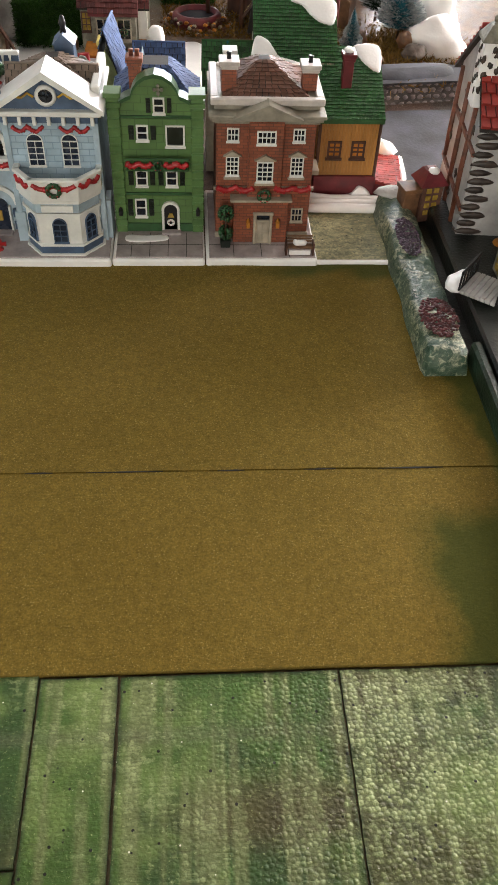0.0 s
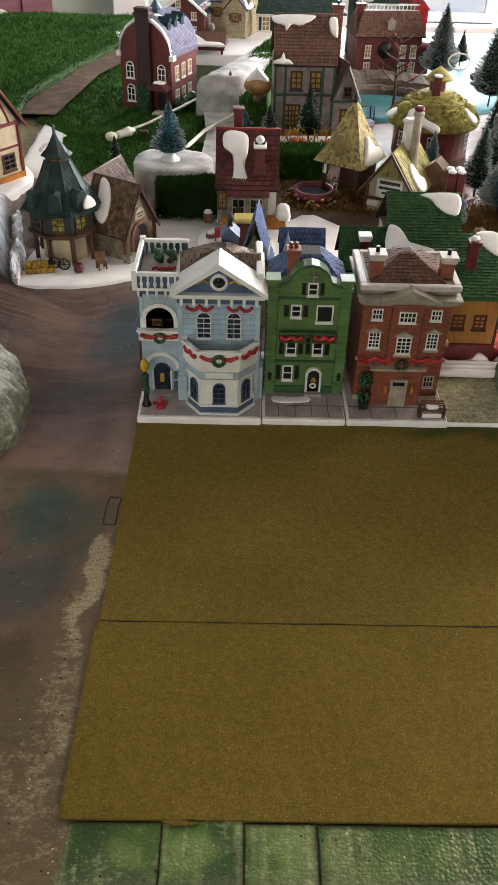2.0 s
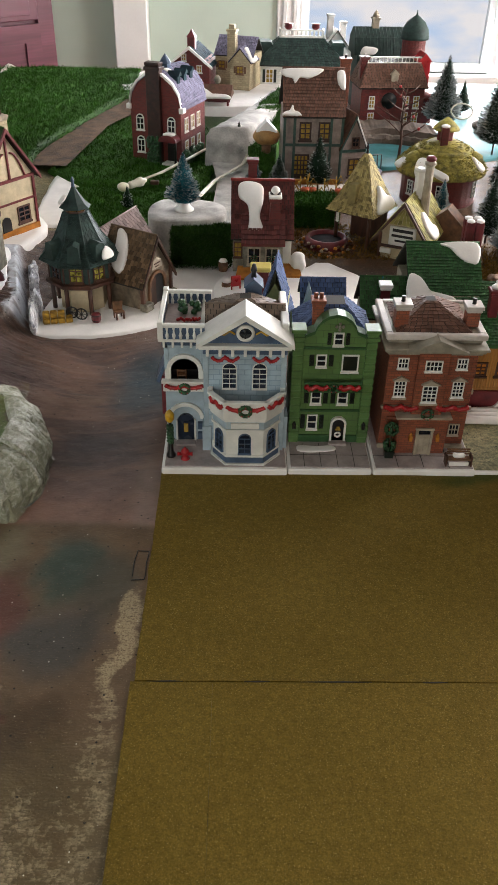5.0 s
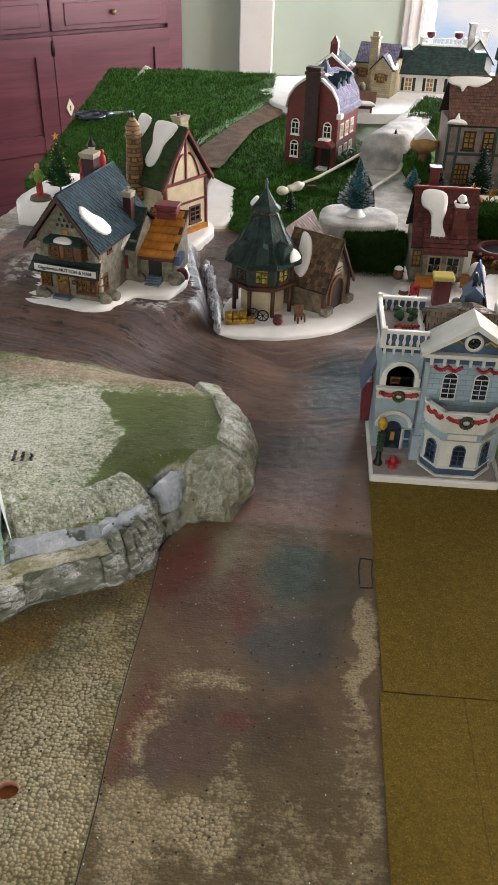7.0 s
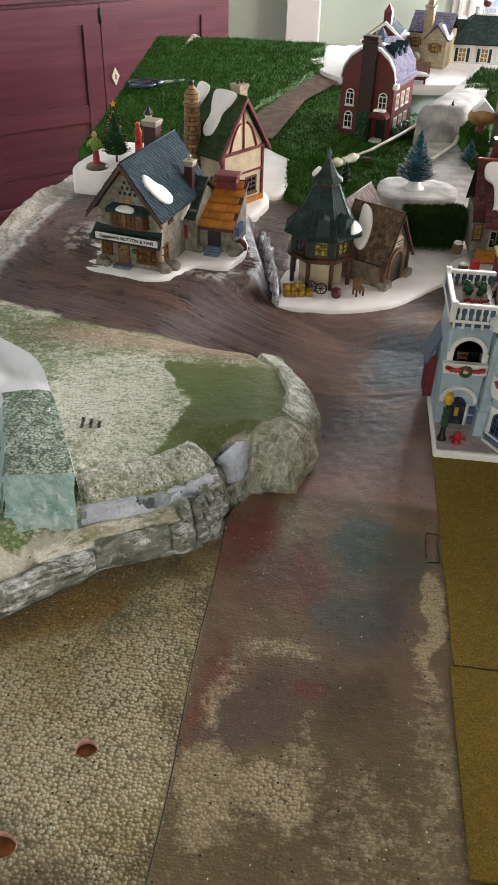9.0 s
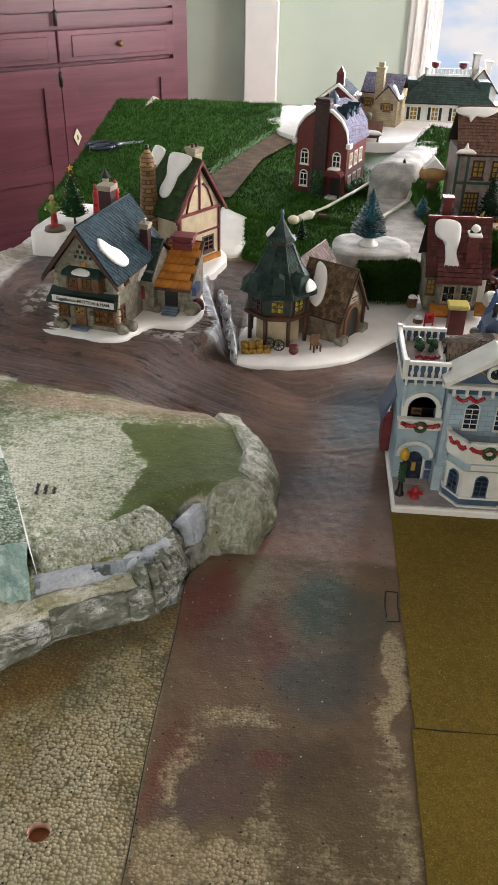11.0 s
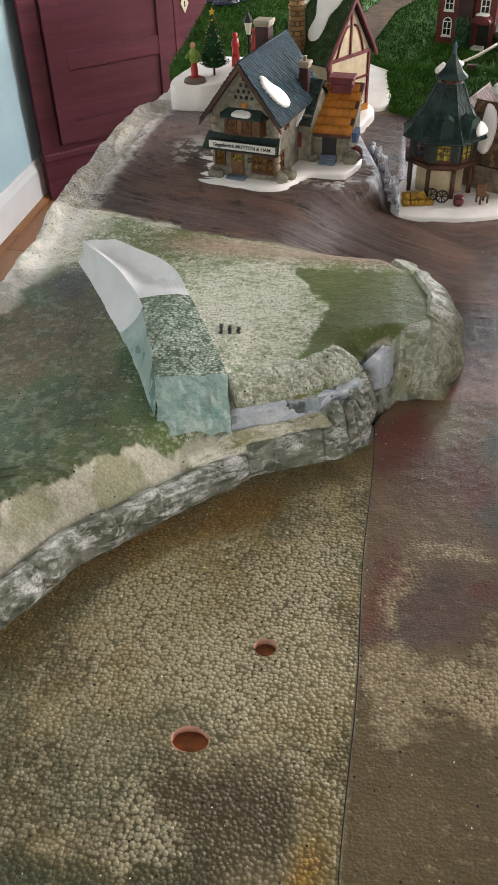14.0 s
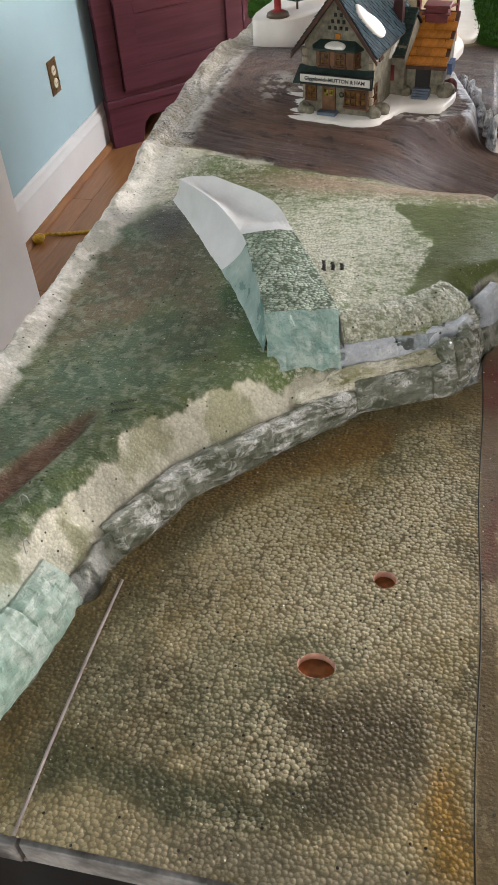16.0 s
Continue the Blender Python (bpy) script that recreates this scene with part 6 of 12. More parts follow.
FOOT = BANK[4:9] + [(-0.530, 0.632)]
LOW = [(0.001, -0.002), (-0.001, 0.008), (0.001, 0.018), (0.006, 0.027), (0.014, 0.031), (0.022, 0.028), (0.028, 0.016)]
carved_ridge("curb", FOOT, LOW, CURB, 3, 0.075, 0.0026, 0.0036, "grey and white carved stone curb", 0.8)
carved_ridge("corner", [(-0.540, 0.626), (-0.512, 0.655), (-0.508, 0.690), (-0.502, 0.712)], [(0.002, -0.002), (0.001, 0.014), (0.006, 0.030), (0.013, 0.044), (0.020, 0.050), (0.028, 0.047), (0.034, 0.034)], CURB, 5, 0.012, 0.0026, 0.004, "pleated grey corner of the curb")
carved_ridge("shelf", [(-0.690, 0.548), (-0.630, 0.592), (-0.590, 0.612), (-0.535, 0.646)], [(0.0, 0.020), (0.002, 0.030), (0.010, 0.036), (0.022, 0.038), (0.032, 0.034)], CREAMROCK, 7, 0.055, 0.0022, 0.0022, "cream and moss coloured shelf", 0.6)
carved_ridge("riser", [(-0.662, 0.609), (-0.632, 0.621), (-0.604, 0.635), (-0.571, 0.656), (-0.536, 0.676), (-0.517, 0.704)], [(-0.004, 0.026), (-0.004, 0.038), (-0.001, 0.047), (0.004, 0.052), (0.014, 0.052)], RISER, 9, 0.075, 0.0018, 0.0012, "lavender painted upper step", 0.5)
carved_ridge("upper_blocks", [(-0.655, 0.620), (-0.604, 0.645), (-0.571, 0.665), (-0.540, 0.688), (-0.522, 0.720)], [(0.0, 0.046), (0.002, 0.056), (0.010, 0.064), (0.022, 0.070), (0.032, 0.0725), (0.042, 0.0715), (0.048, 0.064)], CHIPPED, 11, 0.030, 0.0022, 0.0016, "bead-textured slope with white chipped edges", 0.2)
carved_ridge("nose", [(-0.494, 0.738), (-0.440, 0.738), (-0.411, 0.795), (-0.409, 0.870), (-0.432, 0.935), (-0.468, 0.985)], [(0.002, -0.002), (0.000, 0.018), (0.006, 0.038), (0.016, 0.055), (0.030, 0.065), (0.044, 0.069), (0.052, 0.060)], NOSEROCK, 15, 0.090, 0.0040, 0.0016, "speckled grey green boulder end", 0.85)
carved_ridge("split_face", [(-0.505, 0.722), (-0.492, 0.748), (-0.484, 0.775)], [(0.0, 0.004), (-0.001, 0.022), (0.003, 0.038), (0.010, 0.050), (0.018, 0.052)], RISER, 13, 0.05, 0.002, 0.0015, "lavender cut face of the split", 0.5)
carved_ridge("near_end", [(-0.862, 0.135), (-0.850, 0.200), (-0.838, 0.250), (-0.833, 0.285), (-0.828, 0.315)], [(0.0, -0.002), (0.001, 0.010), (0.005, 0.022), (0.012, 0.032), (0.020, 0.039), (0.030, 0.043), (0.038, 0.038)], TEALROCK, 19, 0.110, 0.0030, 0.0012, "teal and white carved near end", 0.9)

# ---- carved ice block on the bank ----
ICE = paint("ice_paint", (0.50, 0.60, 0.58), 0.28, 0.3, 26, 200, 0.001, 0.4, dark=(0.17, 0.31, 0.29))
ICEFRONT = carved_stone("ice_front_paint", (0.20, 0.36, 0.34), (0.36, 0.52, 0.49), (0.62, 0.72, 0.70), 0.42, 0.33, -35, 2.5, 0.7)
ICETOP = beads("ice_top_beads", False, (0.19, 0.27, 0.19), 0.0036, 0.40, (0.62, 0.72, 0.62), 0.9, 0.52)
CREST = paint("bare_foam", (0.80, 0.81, 0.84), 0.4, 0.06, 30, 260, 0.0006)
ice = thing("ice_block", -0.70, 0.60, 0.060, 0, "white and teal painted foam ice slope with carved sides", "ice block")
# foot and shoulder on the west side, shoulder on the east side, front to back
FOOT_W = [(-0.732, 0.574, 0.058), (-0.752, 0.615, 0.060), (-0.771, 0.655, 0.062), (-0.797, 0.703, 0.064), (-0.827, 0.754, 0.066), (-0.870, 0.826, 0.067), (-0.915, 0.895, 0.068)]
TOP_W = [(-0.729, 0.600, 0.100), (-0.741, 0.634, 0.103), (-0.753, 0.668, 0.105), (-0.768, 0.704, 0.107), (-0.784, 0.742, 0.109), (-0.827, 0.799, 0.116), (-0.893, 0.868, 0.112)]
TOP_E = [(-0.658, 0.615, 0.100), (-0.674, 0.648, 0.103), (-0.690, 0.681, 0.105), (-0.708, 0.716, 0.108), (-0.728, 0.752, 0.112), (-0.764, 0.806, 0.120), (-0.850, 0.868, 0.118)]


def ice_curve(pts, t):
    q = t * (len(pts) - 1)
    k = min(int(q), len(pts) - 2)
    p = [Vector(pts[min(max(k + i, 0), len(pts) - 1)]) for i in (-1, 0, 1, 2)]
    f = q - k
    v = 0.5 * (2 * p[1] + (p[2] - p[0]) * f + (2 * p[0] - 5 * p[1] + 4 * p[2] - p[3]) * f * f + (3 * p[1] - p[0] - 3 * p[2] + p[3]) * f ** 3)
    return v - Vector((-0.70, 0.60, 0.060))


def across(t, n=13):
    """The top from west shoulder to east shoulder: crowned in front, scooped at the crest."""
    a, b = ice_curve(TOP_W, t), ice_curve(TOP_E, t)
    k = float(step(0.66, 0.82, t))
    return [a.lerp(b, j / (n - 1)) + Vector((0, 0, (0.003 * (1 - k) - 0.012 * k * (1 - float(step(0.88, 1.0, t)))) * math.sin(math.pi * j / (n - 1)))) for j in range(n)]


def ice_side(t, n=8):
    a, b = ice_curve(TOP_W, t), ice_curve(FOOT_W, t)
    return [a.lerp(b, j / (n - 1)) + Vector((0.004, -0.001, 0)) * math.sin(math.pi * j / (n - 1)) for j in range(n)]


ts = [i / 44 for i in range(45)]
part("top", strip([across(t) for t in ts if t <= 0.66], 0.0016, 1, True), ICETOP, ice, "bead-textured pale green top")
part("snow_cap", strip([across(t) for t in ts if t >= 0.65], 0.0016), CREST, ice, "bare white foam crest")
part("side", strip([ice_side(t) for t in ts if t <= 0.60], 0.0016, 1, True), ICE, ice, "smooth teal carved side")
part("snow_side", strip([ice_side(t) for t in ts if t >= 0.59], 0.0016, 1, True), CREST, ice, "smooth white carved side")
part("east_side", strip([[ice_curve(TOP_E, t) + Vector((0.007 * q, -0.004 * q, -0.042 * q - 0.035 * q * float(step(0.6, 1.0, t)))) for q in (0, 0.15, 0.4, 0.7, 1.0)] for t in ts], 0.0016), CREST, ice, "rough white edge")
a_, b_ = ice_curve(TOP_W, 0), ice_curve(TOP_E, 0)
front = []
f0_ = across(0.0)
for q, dy, dz in ((0, 0, 0), (1, -0.012, -0.011), (2, -0.016, -0.022), (3, -0.026, -0.030), (4, -0.034, -0.046)):
    front.append([f0_[j] + Vector((0.002 * q, dy + (0.006 if q else 0.0) * noise.noise(Vector((j * 0.45, q * 0.9, 2))), dz + (0.008 * noise.noise(Vector((j * 0.4, q, 7))) if 0 < q < 4 else 0))) for j in range(13)])
part("front", strip(front, 0.0034), ICEFRONT, ice, "faceted teal front face")
e_ = across(1.0)
part("back", strip([[p + Vector((-0.012 * q, 0.020 * q, -0.060 * q)) for p in e_] for q in (0, 0.3, 0.7, 1.0)], 0.002), CREST, ice, "white back of the crest")

# ---- felt mats and the green panels in front ----
def slab(name, x0, x1, y0, y1, z0, z1, mat, label, cat, group="", nx=40, ny=24, wav=0.0012, seed=1, kind="", rag=0.0016):
    S = Shape()
    def edge(k, u):
        return rag * noise.noise(Vector((u * 23, k * 7.1 + seed, 0.3)))
    vs = []
    for i in range(nx + 1):
        for j in range(ny + 1):
            u, v = i / nx, j / ny
            x = x0 + (x1 - x0) * u + (edge(1, v) if i in (0, nx) else 0)
            y = y0 + (y1 - y0) * v + (edge(2, u * 2) if j in (0, ny) else 0)
            vs.append((x, y, z1 + wav * noise.noise(Vector((x * 9, y * 9, seed)))))
    n = ny + 1
    S.add(vs, [(i * n + j, (i + 1) * n + j, (i + 1) * n + j + 1, i * n + j + 1) for i in range(nx) for j in range(ny)], None, True)
    border = [i * n for i in range(nx)] + [nx * n + j for j in range(ny)] + [i * n + ny for i in range(nx, 0, -1)] + list(range(ny, 0, -1))
    b = len(border)
    S.add([vs[k] for k in border] + [(vs[k][0], vs[k][1], z0) for k in border], [(k, (k + 1) % b, b + (k + 1) % b, b + k) for k in range(b)], None, False)
    return solid(name, S, mat, 0, 0, 0, 0, label, cat, group, kind)


slab("felt_mat", -0.2625, 0.330, 0.5058, 0.8460, -0.0025, 0.0022, FELT, "olive brown felt mat lying before the house row", "felt mat", "felt mats", seed=3)
slab("felt_mat", -0.1858, 0.330, 0.3035, 0.5046, -0.0025, 0.0020, FELT, "olive brown felt mat with a slit edge", "felt mat", "felt mats", wav=0.0003, seed=5, rag=0.0003)
slab("felt_mat", -0.2660, -0.1861, 0.3035, 0.5046, -0.0025, 0.0020, FELT, "narrow olive brown felt strip beside the road", "felt mat", "felt mats", 16, 24, 0.0003, 7, "", 0.0003)
for a_, b_ in ((-0.250, -0.215), (-0.155, -0.130), (-0.10, -0.03), (0.02, 0.045), (0.10, 0.13), (0.17, 0.232)):
    m_ = (a_ + b_) / 2
    solid("felt_slit", Shape().prism([(a_, 0.5047), (m_, 0.5042), (b_, 0.5050), (m_ + 0.004, 0.5057)], 0.0012, 0.0026, "z"), BLACK, 0, 0, 0, 0, "thin dark slit between two felt mats", "slit", "slits in the felt")


solid("felt_flap", Shape().prism([(-0.1835, 0.3015), (-0.1765, 0.3035), (-0.168, 0.3030), (-0.152, 0.3000), (-0.172, 0.2985)], 0.0005, 0.0026, "z"), FELT, 0, 0, 0, 0, "torn olive felt corner lying over a foam panel", "felt scrap")


def panel(x0, x1, y0, y1, top, label, seed):
    ob = slab("foam_panel", x0, x1, y0, y1, -0.010, top, PANEL, label, "foam panel", "green foam panels", max(12, int((x1 - x0) / 0.003)), 50, 0.0012, seed, "", 0.0006)
    me = ob.data
    co = np.empty(len(me.vertices) * 3)
    me.vertices.foreach_get("co", co)
    x, y = co[0::3], co[1::3]
    n1, n2, n3 = fbm(x, y, 10, 5 + seed), fbm(x, y, 34, 9 + seed), fbm(x, y * 0.05, 150, 13 + seed, 2)
    c = np.zeros((len(x), 3)) + np.array((0.066, 0.135, 0.024))
    c = lerp3(c, (0.185, 0.260, 0.075), step(0.46, 0.64, n1 * 0.6 + n2 * 0.4))
    c = lerp3(c, (0.022, 0.056, 0.016), step(0.52, 0.66, fbm(x, y, 13, 19 + seed)) * 0.7)
    c = lerp3(c, (0.090, 0.055, 0.026), np.maximum(step(0.56, 0.70, fbm(x, y, 7, 29 + seed)) * 0.6, dab(x, y, 0.06, 0.20, 0.08, 0.025) * 0.7))
    c = lerp3(c, (0.200, 0.220, 0.095), step(0.54, 0.70, n3) * 0.65)
    c = lerp3(c, (0.16, 0.16, 0.10), np.exp(-((y - 0.255) / 0.006) ** 2) * 0.35)
    c = lerp3(c, (0.018, 0.050, 0.030), step(0.20, 0.26, x) * 0.8)
    edge = np.minimum(np.minimum(x - x0, x1 - x), np.minimum(y - y0, y1 - y))
    c = lerp3(c, (0.03, 0.055, 0.02), (1 - step(0.0, 0.003, edge)) * 0.8)
    pale = np.zeros_like(c) + np.array((0.32, 0.37, 0.17))
    for key, val in (("paint", c), ("pale", pale)):
        me.color_attributes.new(key, "FLOAT_COLOR", "POINT").data.foreach_set("color", np.concatenate([val, np.ones((len(x), 1))], 1).astype(np.float32).ravel())
    ribs = np.exp(-((np.abs((x * 61) % 1 - 0.5) - 0.5) / 0.10) ** 2) + 0.6 * step(0.56, 0.66, n3)
    dry = 0.30 + 0.10 * step(0.0, 0.12, x) + 0.14 * ribs + 0.35 * (n1 - 0.5) - 0.25 * step(0.20, 0.26, x)
    bead = np.clip(0.25 + 0.30 * step(-0.05, 0.10, x) + 0.5 * (n2 - 0.5), 0.1, 0.8)
    for key, val in (("bead", bead), ("dry", dry), ("carved", 0 * x)):
        me.attributes.new(key, "FLOAT", "POINT").data.foreach_set("value", val.astype(np.float32))
    return ob


panel(-0.262, -0.1830, 0.1180, 0.3015, -0.001, "pale green painted foam panel with cut edges", 1)
panel(-0.1815, -0.1175, 0.1720, 0.3120, 0.0005, "green painted foam block with a lifted torn corner", 2)
panel(-0.1815, -0.1175, 0.1180, 0.1705, -0.001, "small green painted foam block", 6)
panel(-0.1155, -0.0595, 0.1180, 0.3010, 0.0, "narrow green painted foam panel", 3)
panel(-0.0570, 0.1045, 0.1180, 0.3010, -0.0005, "pale green painted foam panel with ribbed surface", 4)
panel(0.1060, 0.3400, 0.1180, 0.3010, -0.0005, "brownish green painted foam panel", 5)
# ---- the house row ----
def plinth(parent, x0, x1, y0, y1, h, mat, slabs=0):
    p = part("base", Shape().box(x0, x1, y0, y1, 0, h, 0.002), SNOW, parent, "glazed base with a white snowy edge")
    part("pavement", Shape().box(x0 + 0.004, x1 - 0.002, y0 + 0.005, y1 - 0.01, h - 0.001, h + 0.0012, 0.0008), mat, p, "pinkish grey pavement")
    if slabs:
        S = Shape()
        for i in range(1, slabs):
            x = x0 + (x1 - x0) * i / slabs
            S.box(x - 0.0004, x + 0.0004, y0 + 0.006, y0 + 0.06, h + 0.0008, h + 0.0016, 0)
        S.box(x0 + 0.004, x1 - 0.003, y0 + 0.032, y0 + 0.0327, h + 0.0008, h + 0.0016, 0)
        part("joints", S, MORTAR, p)


# white and pale blue townhouse
wh = thing("white_townhouse", -0.155, 0.885, 0.0, 0, "white and pale blue porcelain townhouse with balcony and garlands", "house", "porcelain row houses")
plinth(wh, -0.1075, 0.0575, -0.045, 0.135, 0.011, PINKPAVE)
B = 0.011
part("main_wall", Shape().prism([(-0.051, B), (0.051, B), (0.051, 0.166), (-0.051, 0.166)], 0.0, 0.118, "y"), PALEBLOCK, wh, "pale blue block walls")
for s in (-1, 1):
    part("quoin", Shape().box(s * 0.0493 - 0.0033, s * 0.0493 + 0.0033, -0.002, 0.004, B, 0.158), PALE, wh)
part("frieze", Shape().box(-0.053, 0.053, -0.003, 0.118, 0.158, 0.168), SLATE, wh, "dark slate blue frieze")
for i in range(7):
    part("bracket", Shape().box(-0.047 + i * 0.0157 - 0.002, -0.047 + i * 0.0157 + 0.002, -0.0075, 0.0, 0.157, 0.169), WHITE, wh)
part("cornice", Shape().box(-0.058, 0.058, -0.011, 0.122, 0.168, 0.1735, 0.001), WHITE, wh)
part("pediment", Shape().prism([(-0.052, 0.173), (0.052, 0.173), (0, 0.209)], -0.002, 0.03, "y"), SLATE, wh, "slate blue pediment")
for s in (-1, 1):
    part("raking_cornice", Shape().prism([(0, 0.2165), (s * 0.061, 0.1755), (s * 0.061, 0.1700), (0, 0.2085)], -0.013, 0.035, "y"), WHITE, wh, "thick white snowy cornice")
part("round_window", Shape().lathe([(0.0115, 0.0), (0.0115, 0.003), (0.0078, 0.0045), (0.0078, 0.0)], 18, 0, 0, pose(0, -0.002, 0.1885, 90, 0, 0)), WHITE, wh)
part("round_pane", Shape().lathe([(0.008, 0.0), (0.008, 0.0015)], 16, 0, 0, pose(0, -0.002, 0.1885, 90, 0, 0)).box(-0.0006, 0.0006, -0.005, -0.002, 0.181, 0.196).box(-0.008, 0.008, -0.005, -0.002, 0.188, 0.189), GLASSD, wh)
for s in (-1, 1):
    part("scroll", Shape().tube([(s * 0.013, -0.004, 0.187), (s * 0.019, -0.004, 0.191), (s * 0.026, -0.004, 0.186), (s * 0.032, -0.004, 0.187)], 0.0014), GOLD, wh, "gilt scroll")
for x in (-0.0195, 0.019):
    window(wh, FACE, x, 0.1085, 0.0165, 0.028, WHITE, NAVY, 2, 4, 0.0007, arch=True)
swag(wh, FACE, -0.042, -0.008, 0.154, 0.006, RED)
swag(wh, FACE, 0.010, 0.042, 0.154, 0.006, RED)


def bay_ring(o, z0, z1, S):
    return S.prism([(-0.040 - o, 0.004), (-0.040 - o, -0.010 - o * 0.6), (-0.023 - o * 0.4, -0.034 - o), (0.025 + o * 0.4, -0.034 - o), (0.045 + o, -0.010 - o * 0.6), (0.045 + o, 0.004)], z0, z1, "z")


part("bay", bay_ring(0.0, B, 0.088, Shape()), WHITE, wh, "white three-sided bay")
part("bay_skirt", bay_ring(0.0012, B, 0.024, Shape()), SLATE, wh, "slate blue skirting")
part("bay_foot", bay_ring(0.004, B, 0.0145, bay_ring(0.0022, 0.024, 0.027, Shape())), WHITE, wh)
part("bay_band", bay_ring(0.001, 0.0675, 0.080, Shape()), PALE, wh, "pale blue band")
part("bay_cornice", bay_ring(0.004, 0.080, 0.0845, bay_ring(0.0025, 0.064, 0.067, Shape())), WHITE, wh)
part("sign_board", Shape().box(-0.017, 0.019, -0.0375, -0.034, 0.069, 0.0775), WHITE, wh)
ring = [(-0.044, 0.004), (-0.044, -0.012), (-0.025, -0.038), (0.027, -0.038), (0.049, -0.012), (0.049, 0.004)]
for (x0, y0), (x1, y1) in zip(ring, ring[1:]):
    ln, an = math.hypot(x1 - x0, y1 - y0), math.degrees(math.atan2(y1 - y0, x1 - x0))
    seg = part("balcony_side", Shape().box(-0.001, ln + 0.001, -0.002, 0.002, 0.0845, 0.1066, 0.0006, pose(x0, y0, 0, 0, 0, an)), WHITE, wh)
    part("handrail", Shape().box(-0.002, ln + 0.002, -0.0035, 0.0035, 0.1065, 0.1105, 0.0008, pose(x0, y0, 0, 0, 0, an)), WHITE, seg)
part("balcony_floor", bay_ring(0.001, 0.0845, 0.0865, Shape()), MAROON, wh)
for (x0, y0), (x1, y1) in zip(ring[1:], ring[2:-1]):
    ln, an = math.hypot(x1 - x0, y1 - y0), math.degrees(math.atan2(y1 - y0, x1 - x0))
    swag(wh, pose(x0, y0 - 0.001, 0, 0, 0, an), 0.002, ln - 0.002, 0.1045, 0.005, RED, 0.0022)
wreath(wh, pose(0.001, -0.040, 0, 0, 0, 0), 0, 0.099, 0.0068)
for x, y, a in ((0.001, -0.0342, 0), (-0.0315, -0.0222, -54.7), (0.035, -0.0222, 50)):
    window(wh, wall_m(x, y, 0, a), 0, 0.030, 0.0145, 0.022, SLATE, NAVY, 2, 3, 0.0007, arch=True)
part("corner_pier", Shape().box(0.047, 0.058, 0.004, 0.03, B, 0.062), PALE, wh)
part("corner_pier", Shape().box(-0.055, -0.043, -0.004, 0.02, B, 0.05), PALE, wh)
# wing
part("wing_wall", Shape().box(-0.104, -0.0515, 0.022, 0.115, B, 0.098, 0.001).box(-0.104, -0.098, 0.022, 0.115, 0.098, 0.158, 0.001).box(-0.058, -0.0515, 0.022, 0.115, 0.098, 0.158, 0.001).box(-0.098, -0.058, 0.075, 0.115, 0.098, 0.158, 0.001).box(-0.104, -0.0515, 0.022, 0.115, 0.152, 0.160, 0.001), PALE, wh, "pale blue wing walls")
for zc, ri, ro in ((0.122, 0.018, 0.0235), (0.048, 0.0195, 0.0245)):
    ang = [math.pi * i / 14 for i in range(15)]
    part("arch", Shape().prism([(-0.078 + ro * math.cos(a), zc + ro * math.sin(a)) for a in ang] + [(-0.078 + ri * math.cos(a), zc + ri * math.sin(a)) for a in ang[::-1]], 0.018, 0.025, "y"), WHITE, wh)
for x in (-0.0995, -0.056):
    part("impost", Shape().box(x - 0.004, x + 0.004, 0.018, 0.026, 0.110, 0.123), WHITE, wh)
part("spandrel", Shape().prism([(-0.098, 0.122)] + [(-0.078 + 0.0205 * math.cos(a), 0.122 + 0.0205 * math.sin(a)) for a in [math.pi * (1 - i / 14) for i in range(15)]] + [(-0.058, 0.122), (-0.058, 0.153), (-0.098, 0.153)], 0.0225, 0.027, "y"), PALE, wh)
part("loggia_back", Shape().box(-0.098, -0.058, 0.045, 0.048, 0.098, 0.152, 0).box(-0.098, -0.058, 0.02, 0.076, 0.098, 0.1, 0), BLACK, wh, "dark loggia")
ch = part("rocking_chair", Shape().box(-0.089, -0.087, 0.030, 0.032, 0.100, 0.128).box(-0.078, -0.076, 0.030, 0.032, 0.100, 0.128).box(-0.088, -0.077, 0.024, 0.036, 0.110, 0.112), BROWNL, wh, "brown slatted rocking chair")
for i in range(4):
    part("slat", Shape().box(-0.0875, -0.0775, 0.0298, 0.0315, 0.114 + i * 0.0036, 0.1165 + i * 0.0036), BROWNL, ch)
part("loggia_rail", Shape().box(-0.106, -0.050, 0.012, 0.024, 0.094, 0.0985).box(-0.106, -0.050, 0.013, 0.018, 0.098, 0.106).box(-0.108, -0.048, 0.011, 0.02, 0.106, 0.1095), WHITE, wh)
swag(wh, pose(0, 0.012, 0, 0, 0, 0), -0.103, -0.054, 0.1045, 0.004, RED, 0.002)
wreath(wh, pose(0, 0.012, 0, 0, 0, 0), -0.078, 0.100, 0.0062)
dr = part("front_door", Shape().box(-0.089, -0.067, 0.018, 0.0235, B, 0.044, 0.0008).prism([(-0.089, 0.044)] + [(-0.078 + 0.011 * math.cos(a), 0.044 + 0.011 * math.sin(a)) for a in [math.pi * (1 - i / 8) for i in range(9)]], 0.018, 0.0235, "y"), NAVY, wh, "dark arched front door")
part("door_glass", Shape().box(-0.081, -0.075, 0.0165, 0.019, 0.027, 0.041, 0.001), YELLOWL, dr, "yellow door glass")
for x in (-0.0903, -0.0657):
    part("door_jamb", Shape().box(x - 0.00125, x + 0.00125, 0.0165, 0.0235, B, 0.046), WHITE, dr)
part("door_step", Shape().box(-0.091, -0.065, 0.006, 0.02, B, 0.0145), PINKPAVE, wh)
